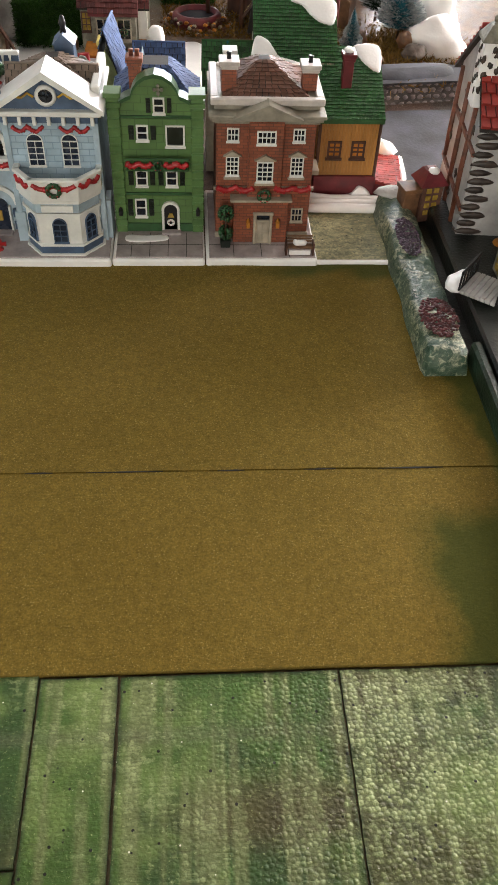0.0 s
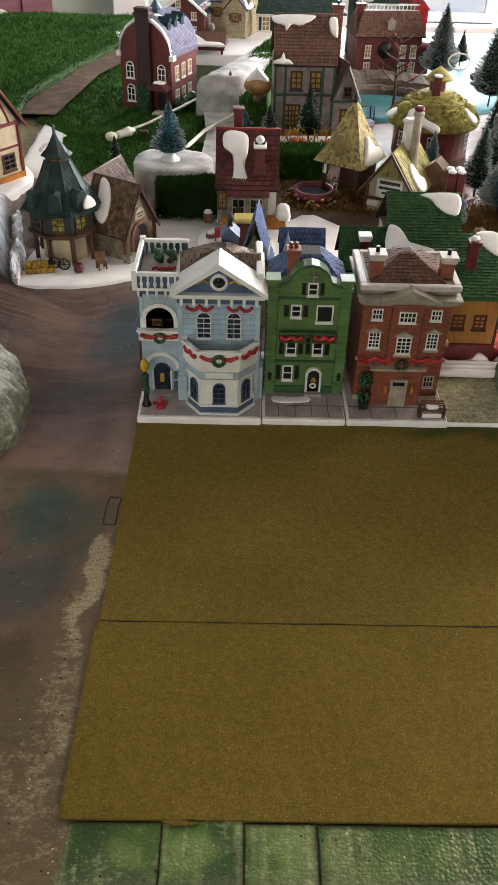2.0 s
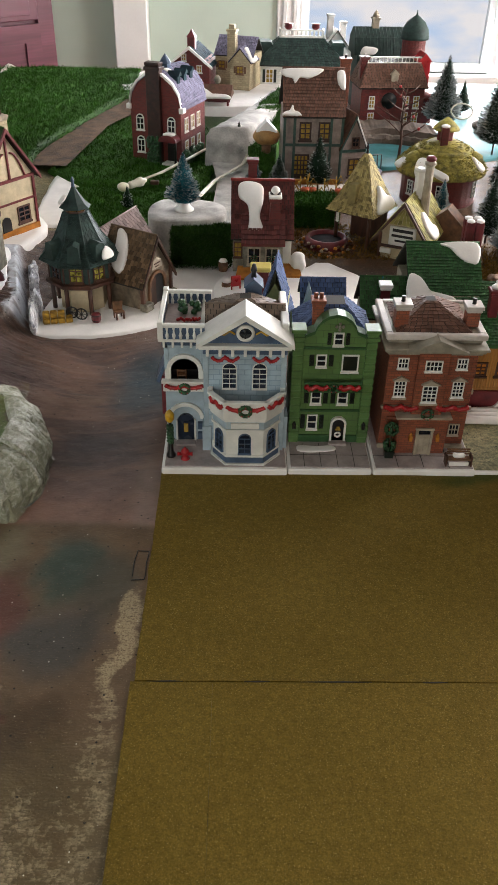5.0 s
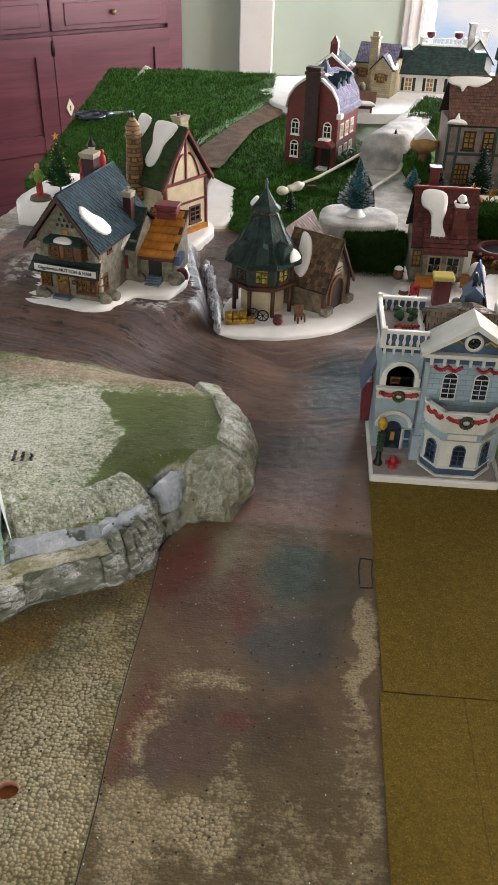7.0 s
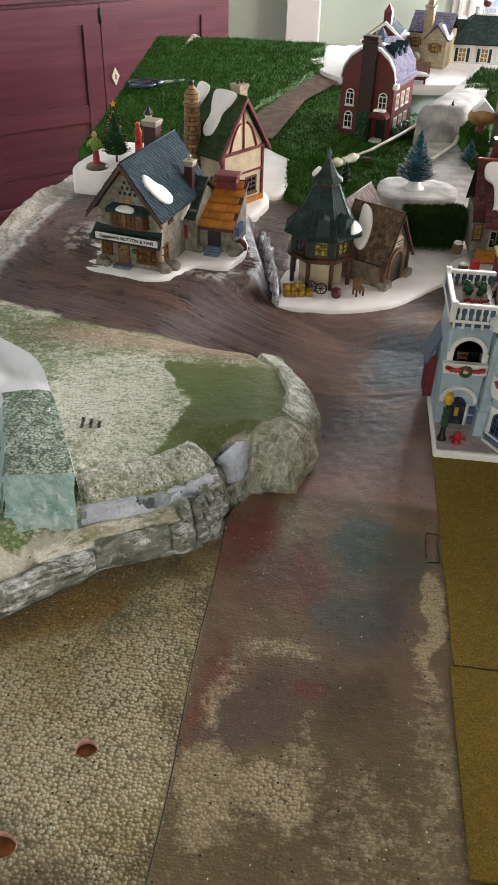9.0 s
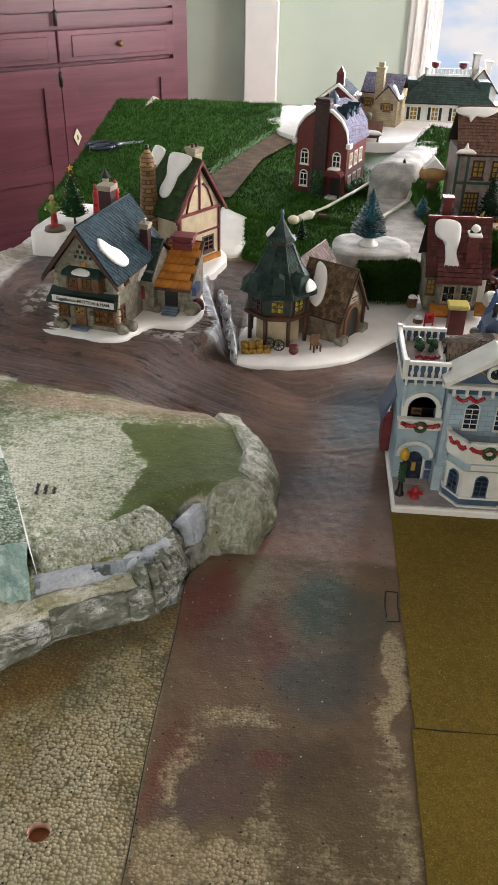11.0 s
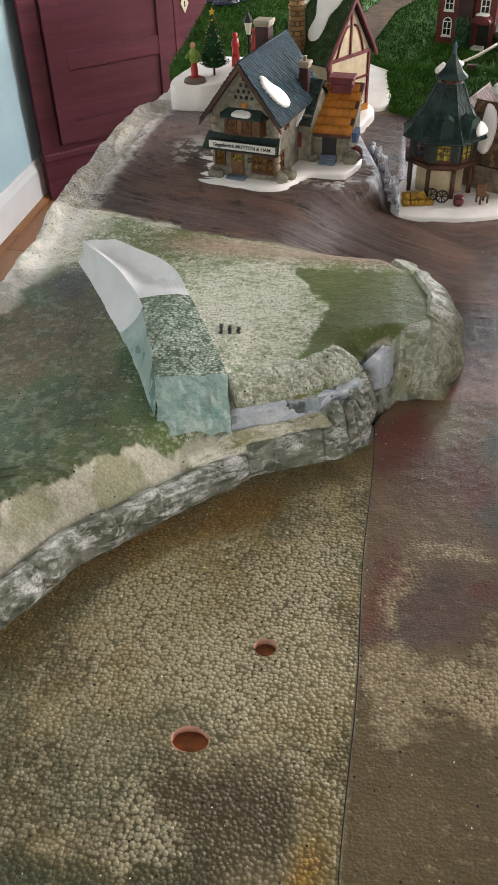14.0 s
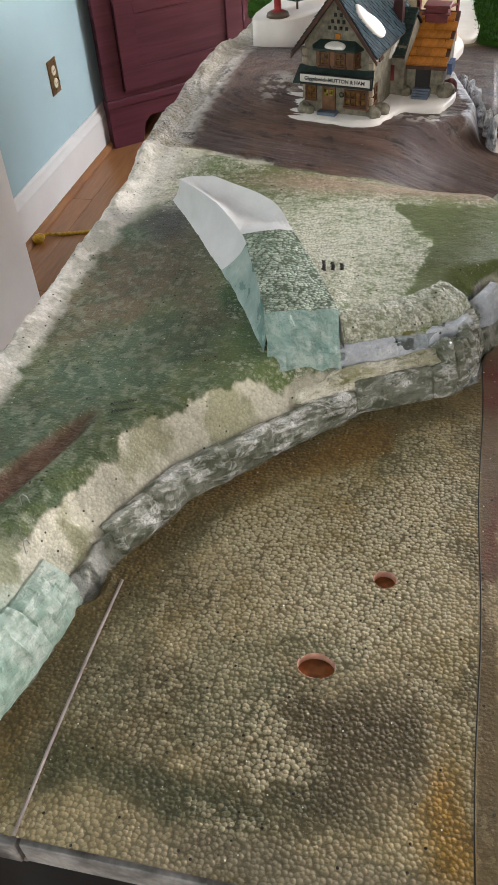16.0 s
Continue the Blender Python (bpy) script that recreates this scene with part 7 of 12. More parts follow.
for z in (0.016, 0.032):
    part("blue_block", Shape().box(-0.062, -0.053, 0.016, 0.023, z, z + 0.010), SLATE, wh)
part("wing_frieze", Shape().box(-0.106, -0.051, 0.019, 0.117, 0.158, 0.166), SLATE, wh)
for i in range(5):
    part("bracket", Shape().box(-0.103 + i * 0.0115 - 0.0015, -0.103 + i * 0.0115 + 0.0015, 0.0145, 0.02, 0.157, 0.167), WHITE, wh)
part("wing_cornice", Shape().box(-0.110, -0.050, 0.012, 0.120, 0.166, 0.170, 0.001), WHITE, wh)
par = Shape().box(-0.110, -0.051, 0.012, 0.018, 0.186, 0.191, 0.001).box(-0.110, -0.104, 0.012, 0.120, 0.186, 0.191, 0.001).box(-0.110, -0.045, 0.114, 0.120, 0.186, 0.191, 0.001)
par.box(-0.110, -0.103, 0.011, 0.019, 0.169, 0.194).box(-0.110, -0.103, 0.113, 0.121, 0.169, 0.194)
part("roof_rail", par, WHITE, wh)
part("roof_parapet", Shape().box(-0.109, -0.051, 0.0135, 0.0165, 0.169, 0.187, 0).box(-0.1085, -0.1055, 0.0135, 0.118, 0.169, 0.187, 0).box(-0.109, -0.046, 0.1155, 0.1185, 0.169, 0.187, 0), SLATE, wh)
for i in range(6):
    part("baluster", Shape().lathe([(0.0012, 0.170), (0.0024, 0.176), (0.001, 0.181), (0.0018, 0.187)], 8, -0.098 + i * 0.0085, 0.0115 + 0.001), WHITE, wh)
    part("baluster", Shape().lathe([(0.0012, 0.170), (0.0024, 0.176), (0.001, 0.181), (0.0018, 0.187)], 8, -0.098 + i * 0.0085, 0.1135), WHITE, wh)
part("roof_deck", Shape().box(-0.105, -0.052, 0.016, 0.116, 0.1695, 0.1715, 0), PINKPAVE, wh)
for s, x in ((1, -0.083), (2, -0.066)):
    S = Shape()
    for i in range(16):
        S.blob(x + random.uniform(-0.005, 0.005), 0.085 + random.uniform(-0.005, 0.005), 0.179 + random.uniform(-0.006, 0.007), 0.004, 0.004, 0.004, 0.4, i + s, 6, 4)
    part("roof_shrub", S, LEAF, wh, "green clipped shrub")
S = Shape()
for i in range(14):
    S.blob(-0.088 + i * 0.0022, 0.060 + random.uniform(-0.002, 0.002), 0.1735 + random.uniform(0, 0.003), 0.0022, 0.0022, 0.0022, 0.3, i, 6, 4)
part("flower_box", S, RED, wh, "row of red flowers")
hip(wh, -0.050, 0.050, 0.030, 0.118, 0.1745, 0.203, 0.043, 0.036, T_TAUPE, T_TAUPE, 9, 0.0075, seed=11)
gable(wh, -0.052, 0.052, 0.05, 0.075, 0.178, 0.197, "x", 0.0, T_TAUPE, T_TAUPE, 4, 0.0075, 0.004, seed=12, name="cross_roof")
part("parapet_wall", Shape().box(0.0455, 0.055, 0.02, 0.121, 0.168, 0.190, 0.0015), WHITE, wh)
part("rear_dormer", Shape().box(0.0, 0.022, 0.095, 0.12, 0.18, 0.206).prism([(-0.002, 0.206), (0.024, 0.206), (0.011, 0.218)], 0.092, 0.122, "y"), SLATE, wh, "slate blue dormer")
part("finial", Shape().lathe([(0.004, 0.216), (0.003, 0.222), (0.0045, 0.226), (0.002, 0.234)], 10, 0.011, 0.105), BLACK, wh)
part("side_porch", Shape().box(-0.116, -0.104, 0.086, 0.122, 0.011, 0.074, 0.001), MAROON, wh, "dark red side porch")
part("porch_roof", Shape().prism([(-0.122, 0.070), (-0.104, 0.112), (-0.104, 0.105), (-0.118, 0.067)], 0.080, 0.128, "y"), SLATE, wh, "steep blue porch roof")

# green townhouse
gr = thing("green_townhouse", -0.040, 0.908, 0.0, 0, "green porcelain townhouse with a curved gable and black shutters", "house", "porcelain row houses")
plinth(gr, -0.0565, 0.0545, -0.066, 0.11, 0.010, PINKPAVE, 5)
GB = 0.011
curve = [(-0.052, GB), (0.052, GB), (0.052, 0.166), (0.040, 0.166), (0.039, 0.172), (0.034, 0.175), (0.027, 0.178), (0.024, 0.186), (0.019, 0.193), (0.010, 0.199), (0.0, 0.201)]
curve = curve + [(-x, z) for x, z in curve[-2:1:-1]]
part("wall", Shape().prism(curve, 0.0, 0.014, "y").box(-0.052, 0.052, 0.013, 0.10, GB, 0.160), GREENW, gr, "green block walls")
top = [(-0.040, 0.1675), (-0.039, 0.1735), (-0.034, 0.1765), (-0.027, 0.1795), (-0.024, 0.1875), (-0.019, 0.1945), (-0.010, 0.2005), (0.0, 0.2028)]
top = top + [(-x, z) for x, z in top[-2::-1]]
part("gable_coping", Shape().prism([(x, z + 0.0012) for x, z in top] + [(x, z - 0.003) for x, z in top[::-1]], -0.004, 0.016, "y"), GREEND, gr, "dark green curved coping")
for s in (-1, 1):
    S = Shape().box(s * 0.047 - 0.0065, s * 0.047 + 0.0065, -0.004, 0.012, GB, 0.168)
    for k in range(14):
        S.box(s * 0.047 - 0.0072, s * 0.047 + 0.0072, -0.005, 0.0, 0.020 + k * 0.0105, 0.0285 + k * 0.0105, 0.0008)
    part("pilaster", S, GREENP, gr)
    part("urn_block", Shape().box(s * 0.047 - 0.009, s * 0.047 + 0.009, -0.007, 0.014, 0.168, 0.173).box(s * 0.047 - 0.007, s * 0.047 + 0.007, -0.005, 0.012, 0.173, 0.179).box(s * 0.047 - 0.0095, s * 0.047 + 0.0095, -0.008, 0.015, 0.179, 0.184), GREENP, gr)
for z in (0.1545, 0.0600):
    part("string_course", Shape().box(-0.042, 0.042, -0.003, 0.001, z, z + 0.003), GREEND, gr)
part("base_course", Shape().box(-0.053, 0.053, -0.003, 0.001, GB, 0.022), GREEND, gr)
window(gr, FACE, 0.004, 0.1615, 0.0095, 0.0145, WHITE, GLASSD, 1, 2)
shutters(gr, FACE, 0.004, 0.1615, 0.0125, 0.0145, BLACKG, 0.005)
window(gr, FACE, -0.016, 0.130, 0.0100, 0.0145, WHITE, GLASSD, 1, 2)
shutters(gr, FACE, -0.016, 0.130, 0.013, 0.0145, BLACKG, 0.006)
window(gr, FACE, 0.0215, 0.123, 0.0185, 0.0215, WHITE, BLACKG, 1, 1, label="wide white framed balcony door")
bl = part("balcony", Shape().box(-0.037, 0.037, -0.013, 0.0, 0.096, 0.099).box(-0.038, 0.038, -0.0145, -0.011, 0.109, 0.112), GREEND, gr)
for i in range(13):
    part("baluster", Shape().box(-0.0355 + i * 0.0059 - 0.0008, -0.0355 + i * 0.0059 + 0.0008, -0.0135, -0.0115, 0.099, 0.109), GREEND, bl)
for i in range(6):
    part("bracket", Shape().prism([(-0.002, 0.096), (-0.002, 0.090), (-0.010, 0.096)], -0.033 + i * 0.0132 - 0.0015, -0.033 + i * 0.0132 + 0.0015, "x"), BLACKG, gr)
swag(gr, pose(0, -0.0135, 0, 0, 0, 0), -0.036, -0.006, 0.1075, 0.004, RED, 0.0024)
swag(gr, pose(0, -0.0135, 0, 0, 0, 0), 0.008, 0.036, 0.1075, 0.004, RED, 0.0024)
wreath(gr, pose(0, -0.0135, 0, 0, 0, 0), 0.001, 0.1045, 0.005)
for x, z in ((-0.0195, 0.0735), (0.016, 0.0735), (-0.0225, 0.033)):
    window(gr, FACE, x, z, 0.0105, 0.0165 if z > 0.05 else 0.020, WHITE, GLASSD, 1, 2)
    shutters(gr, FACE, x, z, 0.0135, 0.0165 if z > 0.05 else 0.020, BLACKG, 0.006)
d = part("front_door", Shape().box(0.0055, 0.0215, -0.003, 0.0, GB, 0.040).prism([(0.0055, 0.040)] + [(0.0135 + 0.008 * math.cos(a), 0.040 + 0.008 * math.sin(a)) for a in [math.pi * (1 - i / 8) for i in range(9)]], -0.003, 0.0, "y"), BLACK, gr, "black arched front door")
fr = Shape().box(0.0025, 0.0055, -0.0045, 0.0, GB, 0.041).box(0.0215, 0.0245, -0.0045, 0.0, GB, 0.041)
for i in range(8):
    a0, a1 = math.pi * i / 8, math.pi * (i + 1) / 8
    fr.prism([(0.0135 + r * math.cos(a), 0.041 + r * math.sin(a)) for r, a in ((0.008, a0), (0.0112, a0), (0.0112, a1), (0.008, a1))], -0.0045, 0.0, "y")
part("door_frame", fr, WHITE, d)
part("fan_light", Shape().prism([(0.0095, 0.0315), (0.0175, 0.0315), (0.0155, 0.037), (0.0115, 0.037)], -0.0045, -0.003, "y"), YELLOWL, d)
wreath(d, pose(0, -0.002, 0, 0, 0, 0), 0.0135, 0.024, 0.0035, WHITE, -0.0015)
part("door_step", Shape().box(0.002, 0.026, -0.012, 0.0, GB - 0.001, 0.0145), PINKPAVE, gr)
for x in (-0.047, 0.047):
    part("wall_lamp", Shape().box(x - 0.0022, x + 0.0022, -0.010, -0.004, 0.036, 0.043).lathe([(0.003, 0.043), (0.0005, 0.047)], 8, x, -0.007), BLACK, gr)
snow(gr, pose(-0.02, -0.018, 0.0113), [(-0.022, -0.006), (-0.01, -0.010), (0.012, -0.009), (0.030, -0.004), (0.026, 0.006), (0.004, 0.004), (-0.02, 0.006)], 0.0012)
part("flower_ornament", Shape().blob(0.004, -0.003, 0.187, 0.0022, 0.0015, 0.0022).blob(0, -0.003, 0.187, 0.0022, 0.0015, 0.0022).blob(0.008, -0.003, 0.187, 0.0022, 0.0015, 0.0022).blob(0.004, -0.003, 0.191, 0.002, 0.0015, 0.002).blob(0.004, -0.003, 0.183, 0.002, 0.0015, 0.003), GREYST, gr)
hip(gr, -0.050, 0.050, 0.012, 0.10, 0.160, 0.197, 0.035, 0.03, T_LILAC, T_BLUE, 10, 0.007, seed=21)
chimney(gr, -0.022, 0.030, 0.165, 0.207, 0.014, BRICKR, BRICKR, pots=2, pot_mat=BRICKR)

# brick townhouse
bh = thing("brick_townhouse", 0.0855, 0.895, 0.0, 0, "red brick porcelain townhouse with a stone cornice and two chimneys", "house", "porcelain row houses")
plinth(bh, -0.0695, 0.066, -0.053, 0.12, 0.010, PINKPAVE, 4)
HB = 0.011
part("wall", Shape().box(-0.057, 0.057, 0.0, 0.105, HB, 0.160), BRICKR, bh, "red brick walls")
part("centre_bay", Shape().box(-0.020, 0.020, -0.007, 0.002, HB, 0.160), BRICKR, bh)
part("lower_bay", Shape().box(-0.036, 0.030, -0.014, 0.0, HB, 0.066).box(-0.050, -0.036, -0.004, 0.0, HB, 0.062), BRICKR, bh)
part("stone_band", Shape().box(-0.060, 0.060, -0.004, 0.001, 0.075, 0.079).box(-0.040, 0.034, -0.017, 0.0, 0.066, 0.069), STONETAN, bh)
part("plinth_course", Shape().box(-0.058, 0.058, -0.0025, 0.001, HB, 0.018), STONETAN, bh)
part("cornice", Shape().box(-0.060, 0.060, -0.006, 0.107, 0.157, 0.161).box(-0.063, 0.063, -0.010, 0.110, 0.161, 0.1655).box(-0.066, 0.066, -0.014, 0.114, 0.1655, 0.169).box(-0.060, 0.060, 0.004, 0.100, 0.169, 0.181), CORNICE, bh, "grey beige stone cornice")
part("parapet", Shape().box(-0.064, 0.064, -0.003, 0.006, 0.176, 0.1835, 0.0012).box(-0.064, -0.055, 0.006, 0.105, 0.176, 0.1835, 0.0012).box(0.055, 0.064, 0.006, 0.105, 0.176, 0.1835, 0.0012).box(-0.055, 0.055, 0.097, 0.105, 0.176, 0.1835, 0.0012), PARAPET, bh, "pale stone parapet")
part("pediment", Shape().prism([(-0.036, 0.1655), (0.036, 0.1655), (0, 0.1805)], -0.017, 0.004, "y"), CORNICE, bh)
part("pediment_moulding", Shape().prism([(0, 0.184), (0.039, 0.1675), (0.039, 0.1645), (0, 0.181)], -0.020, 0.0, "y").prism([(0, 0.184), (-0.039, 0.1675), (-0.039, 0.1645), (0, 0.181)], -0.020, 0.0, "y"), CORNICE, bh)
for x in (-0.038, 0.038):
    window(bh, FACE, x, 0.136, 0.011, 0.0125, WHITE, GLASSD, 3, 2, 0.001)
    window(bh, FACE, x, 0.094, 0.0125, 0.021, WHITE, GLASSD, 3, 4, 0.001)
    part("window_hood", Shape().prism([(x - 0.011, 0.1175), (x + 0.011, 0.1175), (x, 0.124)], -0.005, 0.0, "y").box(x - 0.010, x + 0.010, -0.004, 0, 0.0885, 0.0915), STONETAN, bh)
CF = pose(0, -0.007, 0)
window(bh, CF, 0, 0.136, 0.019, 0.0125, WHITE, GLASSD, 4, 2, 0.001)
window(bh, CF, 0, 0.090, 0.0165, 0.022, WHITE, GLASSD, 3, 4, 0.001)
part("window_hood", Shape().prism([(-0.013, 0.1155), (0.013, 0.1155), (0, 0.1225)], -0.012, -0.006, "y").box(-0.012, 0.012, -0.011, -0.006, 0.0845, 0.0875), STONETAN, bh)
swag(bh, pose(0, -0.004, 0, 0, 0, 0), -0.056, -0.012, 0.080, 0.004, RED, 0.0024)
swag(bh, pose(0, -0.004, 0, 0, 0, 0), 0.012, 0.056, 0.080, 0.004, RED, 0.0024)
wreath(bh, pose(0, -0.012, 0, 0, 0, 0), 0.0, 0.0735, 0.0065)
LF = pose(0, -0.014, 0)
d = part("front_door", Shape().box(-0.008, 0.008, -0.017, -0.014, HB, 0.043), STONETAN, bh, "pale stone-coloured front door")
part("fan_light", Shape().box(-0.0075, 0.0075, -0.0175, -0.015, 0.044, 0.049), GLASSD, d)
part("door_frame", Shape().box(-0.0115, -0.008, -0.0185, -0.014, HB, 0.050).box(0.008, 0.0115, -0.0185, -0.014, HB, 0.050).box(-0.0125, 0.0125, -0.0185, -0.014, 0.050, 0.053), STONETAN, d)
for k in range(4):
    part("door_panel", Shape().box(-0.0062 + (k % 2) * 0.0066, -0.0004 + (k % 2) * 0.0066, -0.0178, -0.0165, 0.014 + (k // 2) * 0.014, 0.026 + (k // 2) * 0.014), STONETAN, d)
window(bh, FACE, 0.0425, 0.034, 0.0115, 0.015, STONETAN, GLASSD, 3, 2, 0.001)
window(bh, FACE, -0.044, 0.040, 0.008, 0.012, STONETAN, GLASSD, 2, 2, 0.001)
for x in (-0.018, 0.018):
    part("wall_lamp", Shape().box(x - 0.0022, x + 0.0022, -0.021, -0.014, 0.034, 0.041).lathe([(0.0032, 0.041), (0.0006, 0.046)], 8, x, -0.0175), T_ORANGE, bh, "copper wall lamp")
hip(bh, -0.050, 0.046, 0.010, 0.096, 0.1805, 0.208, 0.042, 0.036, T_BROWN, T_BROWN, 9, 0.0075, seed=31)
for x, y, zt in ((-0.043, 0.026, 0.212), (0.048, 0.030, 0.208)):
    c = chimney(bh, x, y, 0.183, zt, 0.0165, BRICKR, PARAPET, cap=0.003, pots=1, pot_mat=BLACK)
part("side_gutter", Shape().box(0.060, 0.070, 0.03, 0.06, 0.078, 0.084).tube([(0.060, 0.05, 0.16), (0.0615, 0.05, 0.09), (0.0615, 0.05, 0.012)], 0.0015), STONETAN, bh)

# street furniture of the row
lp = thing("street_lamp", -0.2515, 0.868, 0.0115, 0, "black street lamp with a yellow lantern and green garland", "street lamp")
part("post", Shape().lathe([(0.0065, 0), (0.006, 0.004), (0.0038, 0.008), (0.0032, 0.020), (0.0022, 0.024), (0.0018, 0.052), (0.003, 0.055)], 12), BLACK, lp)
S = Shape()
for i in range(40):
    a, z = i * 2.4, 0.022 + 0.0007 * i
    S.blob(0.0028 * math.cos(a), 0.0028 * math.sin(a), z, 0.0026, 0.0026, 0.0022, 0.4, i, 6, 4)
part("garland", S, LEAF, lp, "dark green garland")
part("lantern", Shape().lathe([(0.0025, 0.054), (0.0058, 0.058), (0.0062, 0.066), (0.004, 0.070), (0.001, 0.073)], 8), GOLD, lp, "yellow lantern")
hy = thing("fire_hydrant", -0.2325, 0.862, 0.0115, 0, "small red fire hydrant on the pavement", "fire hydrant")
part("barrel", Shape().lathe([(0.0062, 0), (0.0062, 0.0015), (0.0042, 0.002), (0.0042, 0.010), (0.0055, 0.0105), (0.0055, 0.012), (0.004, 0.0155), (0.0015, 0.017), (0.001, 0.019)], 14), RED, hy)
for s in (-1, 1):
    part("nozzle", Shape().lathe([(0.0024, 0), (0.0024, 0.005), (0.003, 0.0052), (0.003, 0.0066)], 10, 0, 0, pose(0.0035 * s, 0, 0.008, 0, 90 * s, 0)), RED, hy)
tp = thing("topiary", 0.040, 0.874, 0.0112, 0, "two-ball green topiary in a dark square pot", "topiary")
part("pot", Shape().prism([(-0.0055, 0.0), (0.0055, 0.0), (0.0065, 0.010), (-0.0065, 0.010)], -0.006, 0.006, "y"), BLACKG, tp)
part("stem", Shape().tube([(0, 0, 0.008), (0.0004, 0, 0.05)], 0.0012), BROWN, tp)
for z, r in ((0.018, 0.0085), (0.043, 0.0095)):
    S = Shape()
    for i in range(60):
        u, t = random.uniform(-1, 1), random.uniform(0, 6.283)
        q = math.sqrt(1 - u * u)
        S.blob(r * q * math.cos(t) * 0.85, r * q * math.sin(t) * 0.85, z + r * u * 0.85, 0.0024, 0.0024, 0.0024, 0.4, i, 5, 4)
    part("leaf_ball", S, LEAF, tp)
be = thing("bench", 0.130, 0.856, 0.0112, 0, "small brown wooden bench with a white dog", "bench")
part("seat", Shape().box(-0.0155, 0.0155, -0.005, 0.005, 0.009, 0.011), BROWNL, be)
part("front_board", Shape().box(-0.013, 0.013, -0.0055, -0.0045, 0.001, 0.007), SNOW, be)
for i in range(3):
    part("back_slat", Shape().box(-0.0155, 0.0155, 0.005, 0.0065, 0.0125 + i * 0.0035, 0.0150 + i * 0.0035), BROWNL, be)
for s in (-1, 1):
    part("end", Shape().box(s * 0.0165 - 0.0012, s * 0.0165 + 0.0012, -0.006, 0.0065, 0, 0.016), BROWN, be)
# the small dog on the bench, built as two plain rounded lumps
solid("white_bundle", Shape().blob(0, 0, 0.0035, 0.009, 0.004, 0.0035, 0.3, 3).blob(-0.006, 0, 0.005, 0.003, 0.003, 0.003, 0.2, 5), SNOW, 0.130, 0.856, 0.0222, 0, "cream white dog lying on the bench, as plain lumps", "bundle")

# white trim strip and the small yard beside the row
solid("kerb_strip", Shape().box(0.150, 0.247, 0.845, 0.851, -0.004, 0.006, 0.001), SNOW, 0, 0, 0, 0, "thin white card kerb", "kerb", kind="structure")
yard = slab("yard", 0.152, 0.250, 0.851, 0.978, -0.004, 0.0035, beads("yard_foam", False, (0.22, 0.23, 0.14), 0.0036, 0.5, (0.56, 0.50, 0.28), 0.12, 0.52), "yellow green painted yard beside the houses", "yard", "", 20, 20, 0.002, 9, "structure")

# raised planter wall at the east side
pw = thing("planter_wall", 0.2645, 0.635, 0.0, 0, "green painted raised planter wall with patches of heather", "planter")
S = Shape()
rows_ = []
for j in range(34):
    v = j / 33
    y = v * 0.345
    lean = 0.0 * v
    sec = [(-0.026, -0.004), (-0.025, 0.012), (-0.022, 0.026), (-0.019, 0.030), (-0.004, 0.0325), (0.012, 0.032), (0.020, 0.029), (0.024, 0.012), (0.025, -0.004)]
    if j in (0, 33):
        sec = [(x * 0.9, z * 0.75) for x, z in sec]
    rows_.append([Vector((x * (1.0 - 0.1 * v) + 0.004 * noise.noise(Vector((y * 18, x * 40, 1))), y + 0.003 * noise.noise(Vector((x * 50, y * 9, 4))), z + 0.005 * noise.noise(Vector((x * 60, y * 40, 7))))) for x, z in sec])
S = strip(rows_, 0.0)
S.f += [tuple(range(9)), tuple(33 * 9 + i for i in range(9))]
S.s = [True] * len(S.f)
part("body", S, carved_stone("planter_paint", (0.010, 0.050, 0.024), (0.085, 0.125, 0.085), (0.52, 0.51, 0.36), 0.40), pw)
part("cap_stone", Shape().blob(0.002, 0.332, 0.034, 0.026, 0.016, 0.006, 0.3, 4), ROCKM, pw, "pale grey cap stone")
for px, py, rx, ry, mt, lb, sd_ in ((-0.002, 0.225, 0.013, 0.042, (0.11, 0.070, 0.105), "mauve heather patch", 1), (0.000, 0.062, 0.020, 0.034, (0.12, 0.022, 0.022), "dark red heather patch", 2)):
    S = Shape()
    for i in range(420):
        a, r = random.uniform(0, 6.283), math.sqrt(random.random())
        S.blob(px + rx * r * math.cos(a), py + ry * r * math.sin(a), 0.0325 + random.uniform(-0.0005, 0.0014), 0.0022, 0.0022, 0.0014, 0.6, i, 5, 3)
    part("heather", S, paint("heather", mt, 0.6, 0.5, 120, 300, 0.001, 0.5), pw, lb)
solid("lower_wall", Shape().box(0.292, 0.303, 0.30, 0.66, -0.006, 0.030, 0.003), paint("deep_green_paint", (0.018, 0.045, 0.020), 0.5, 0.6, 25, 260, 0.002, 0.6), 0, 0, 0, 0, "dark green painted retaining wall", "wall")
solid("dark_terrace", Shape().box(0.304, 0.56, 0.30, 0.96, -0.004, 0.034, 0.003).box(0.278, 0.31, 0.66, 0.98, -0.004, 0.010, 0.003), DARKPAINT, 0, 0, 0, 0, "glossy black painted terrace with white flecks", "terrace", kind="structure")
solid("stone_block", Shape().box(-0.02, 0.02, -0.05, 0.04, 0, 0.03, 0.004).blob(-0.017, 0.032, 0.025, 0.008, 0.008, 0.008), COBBLE, 0.306, 0.382, 0.002, -6, "dark grey stone block on the felt", "stone block")
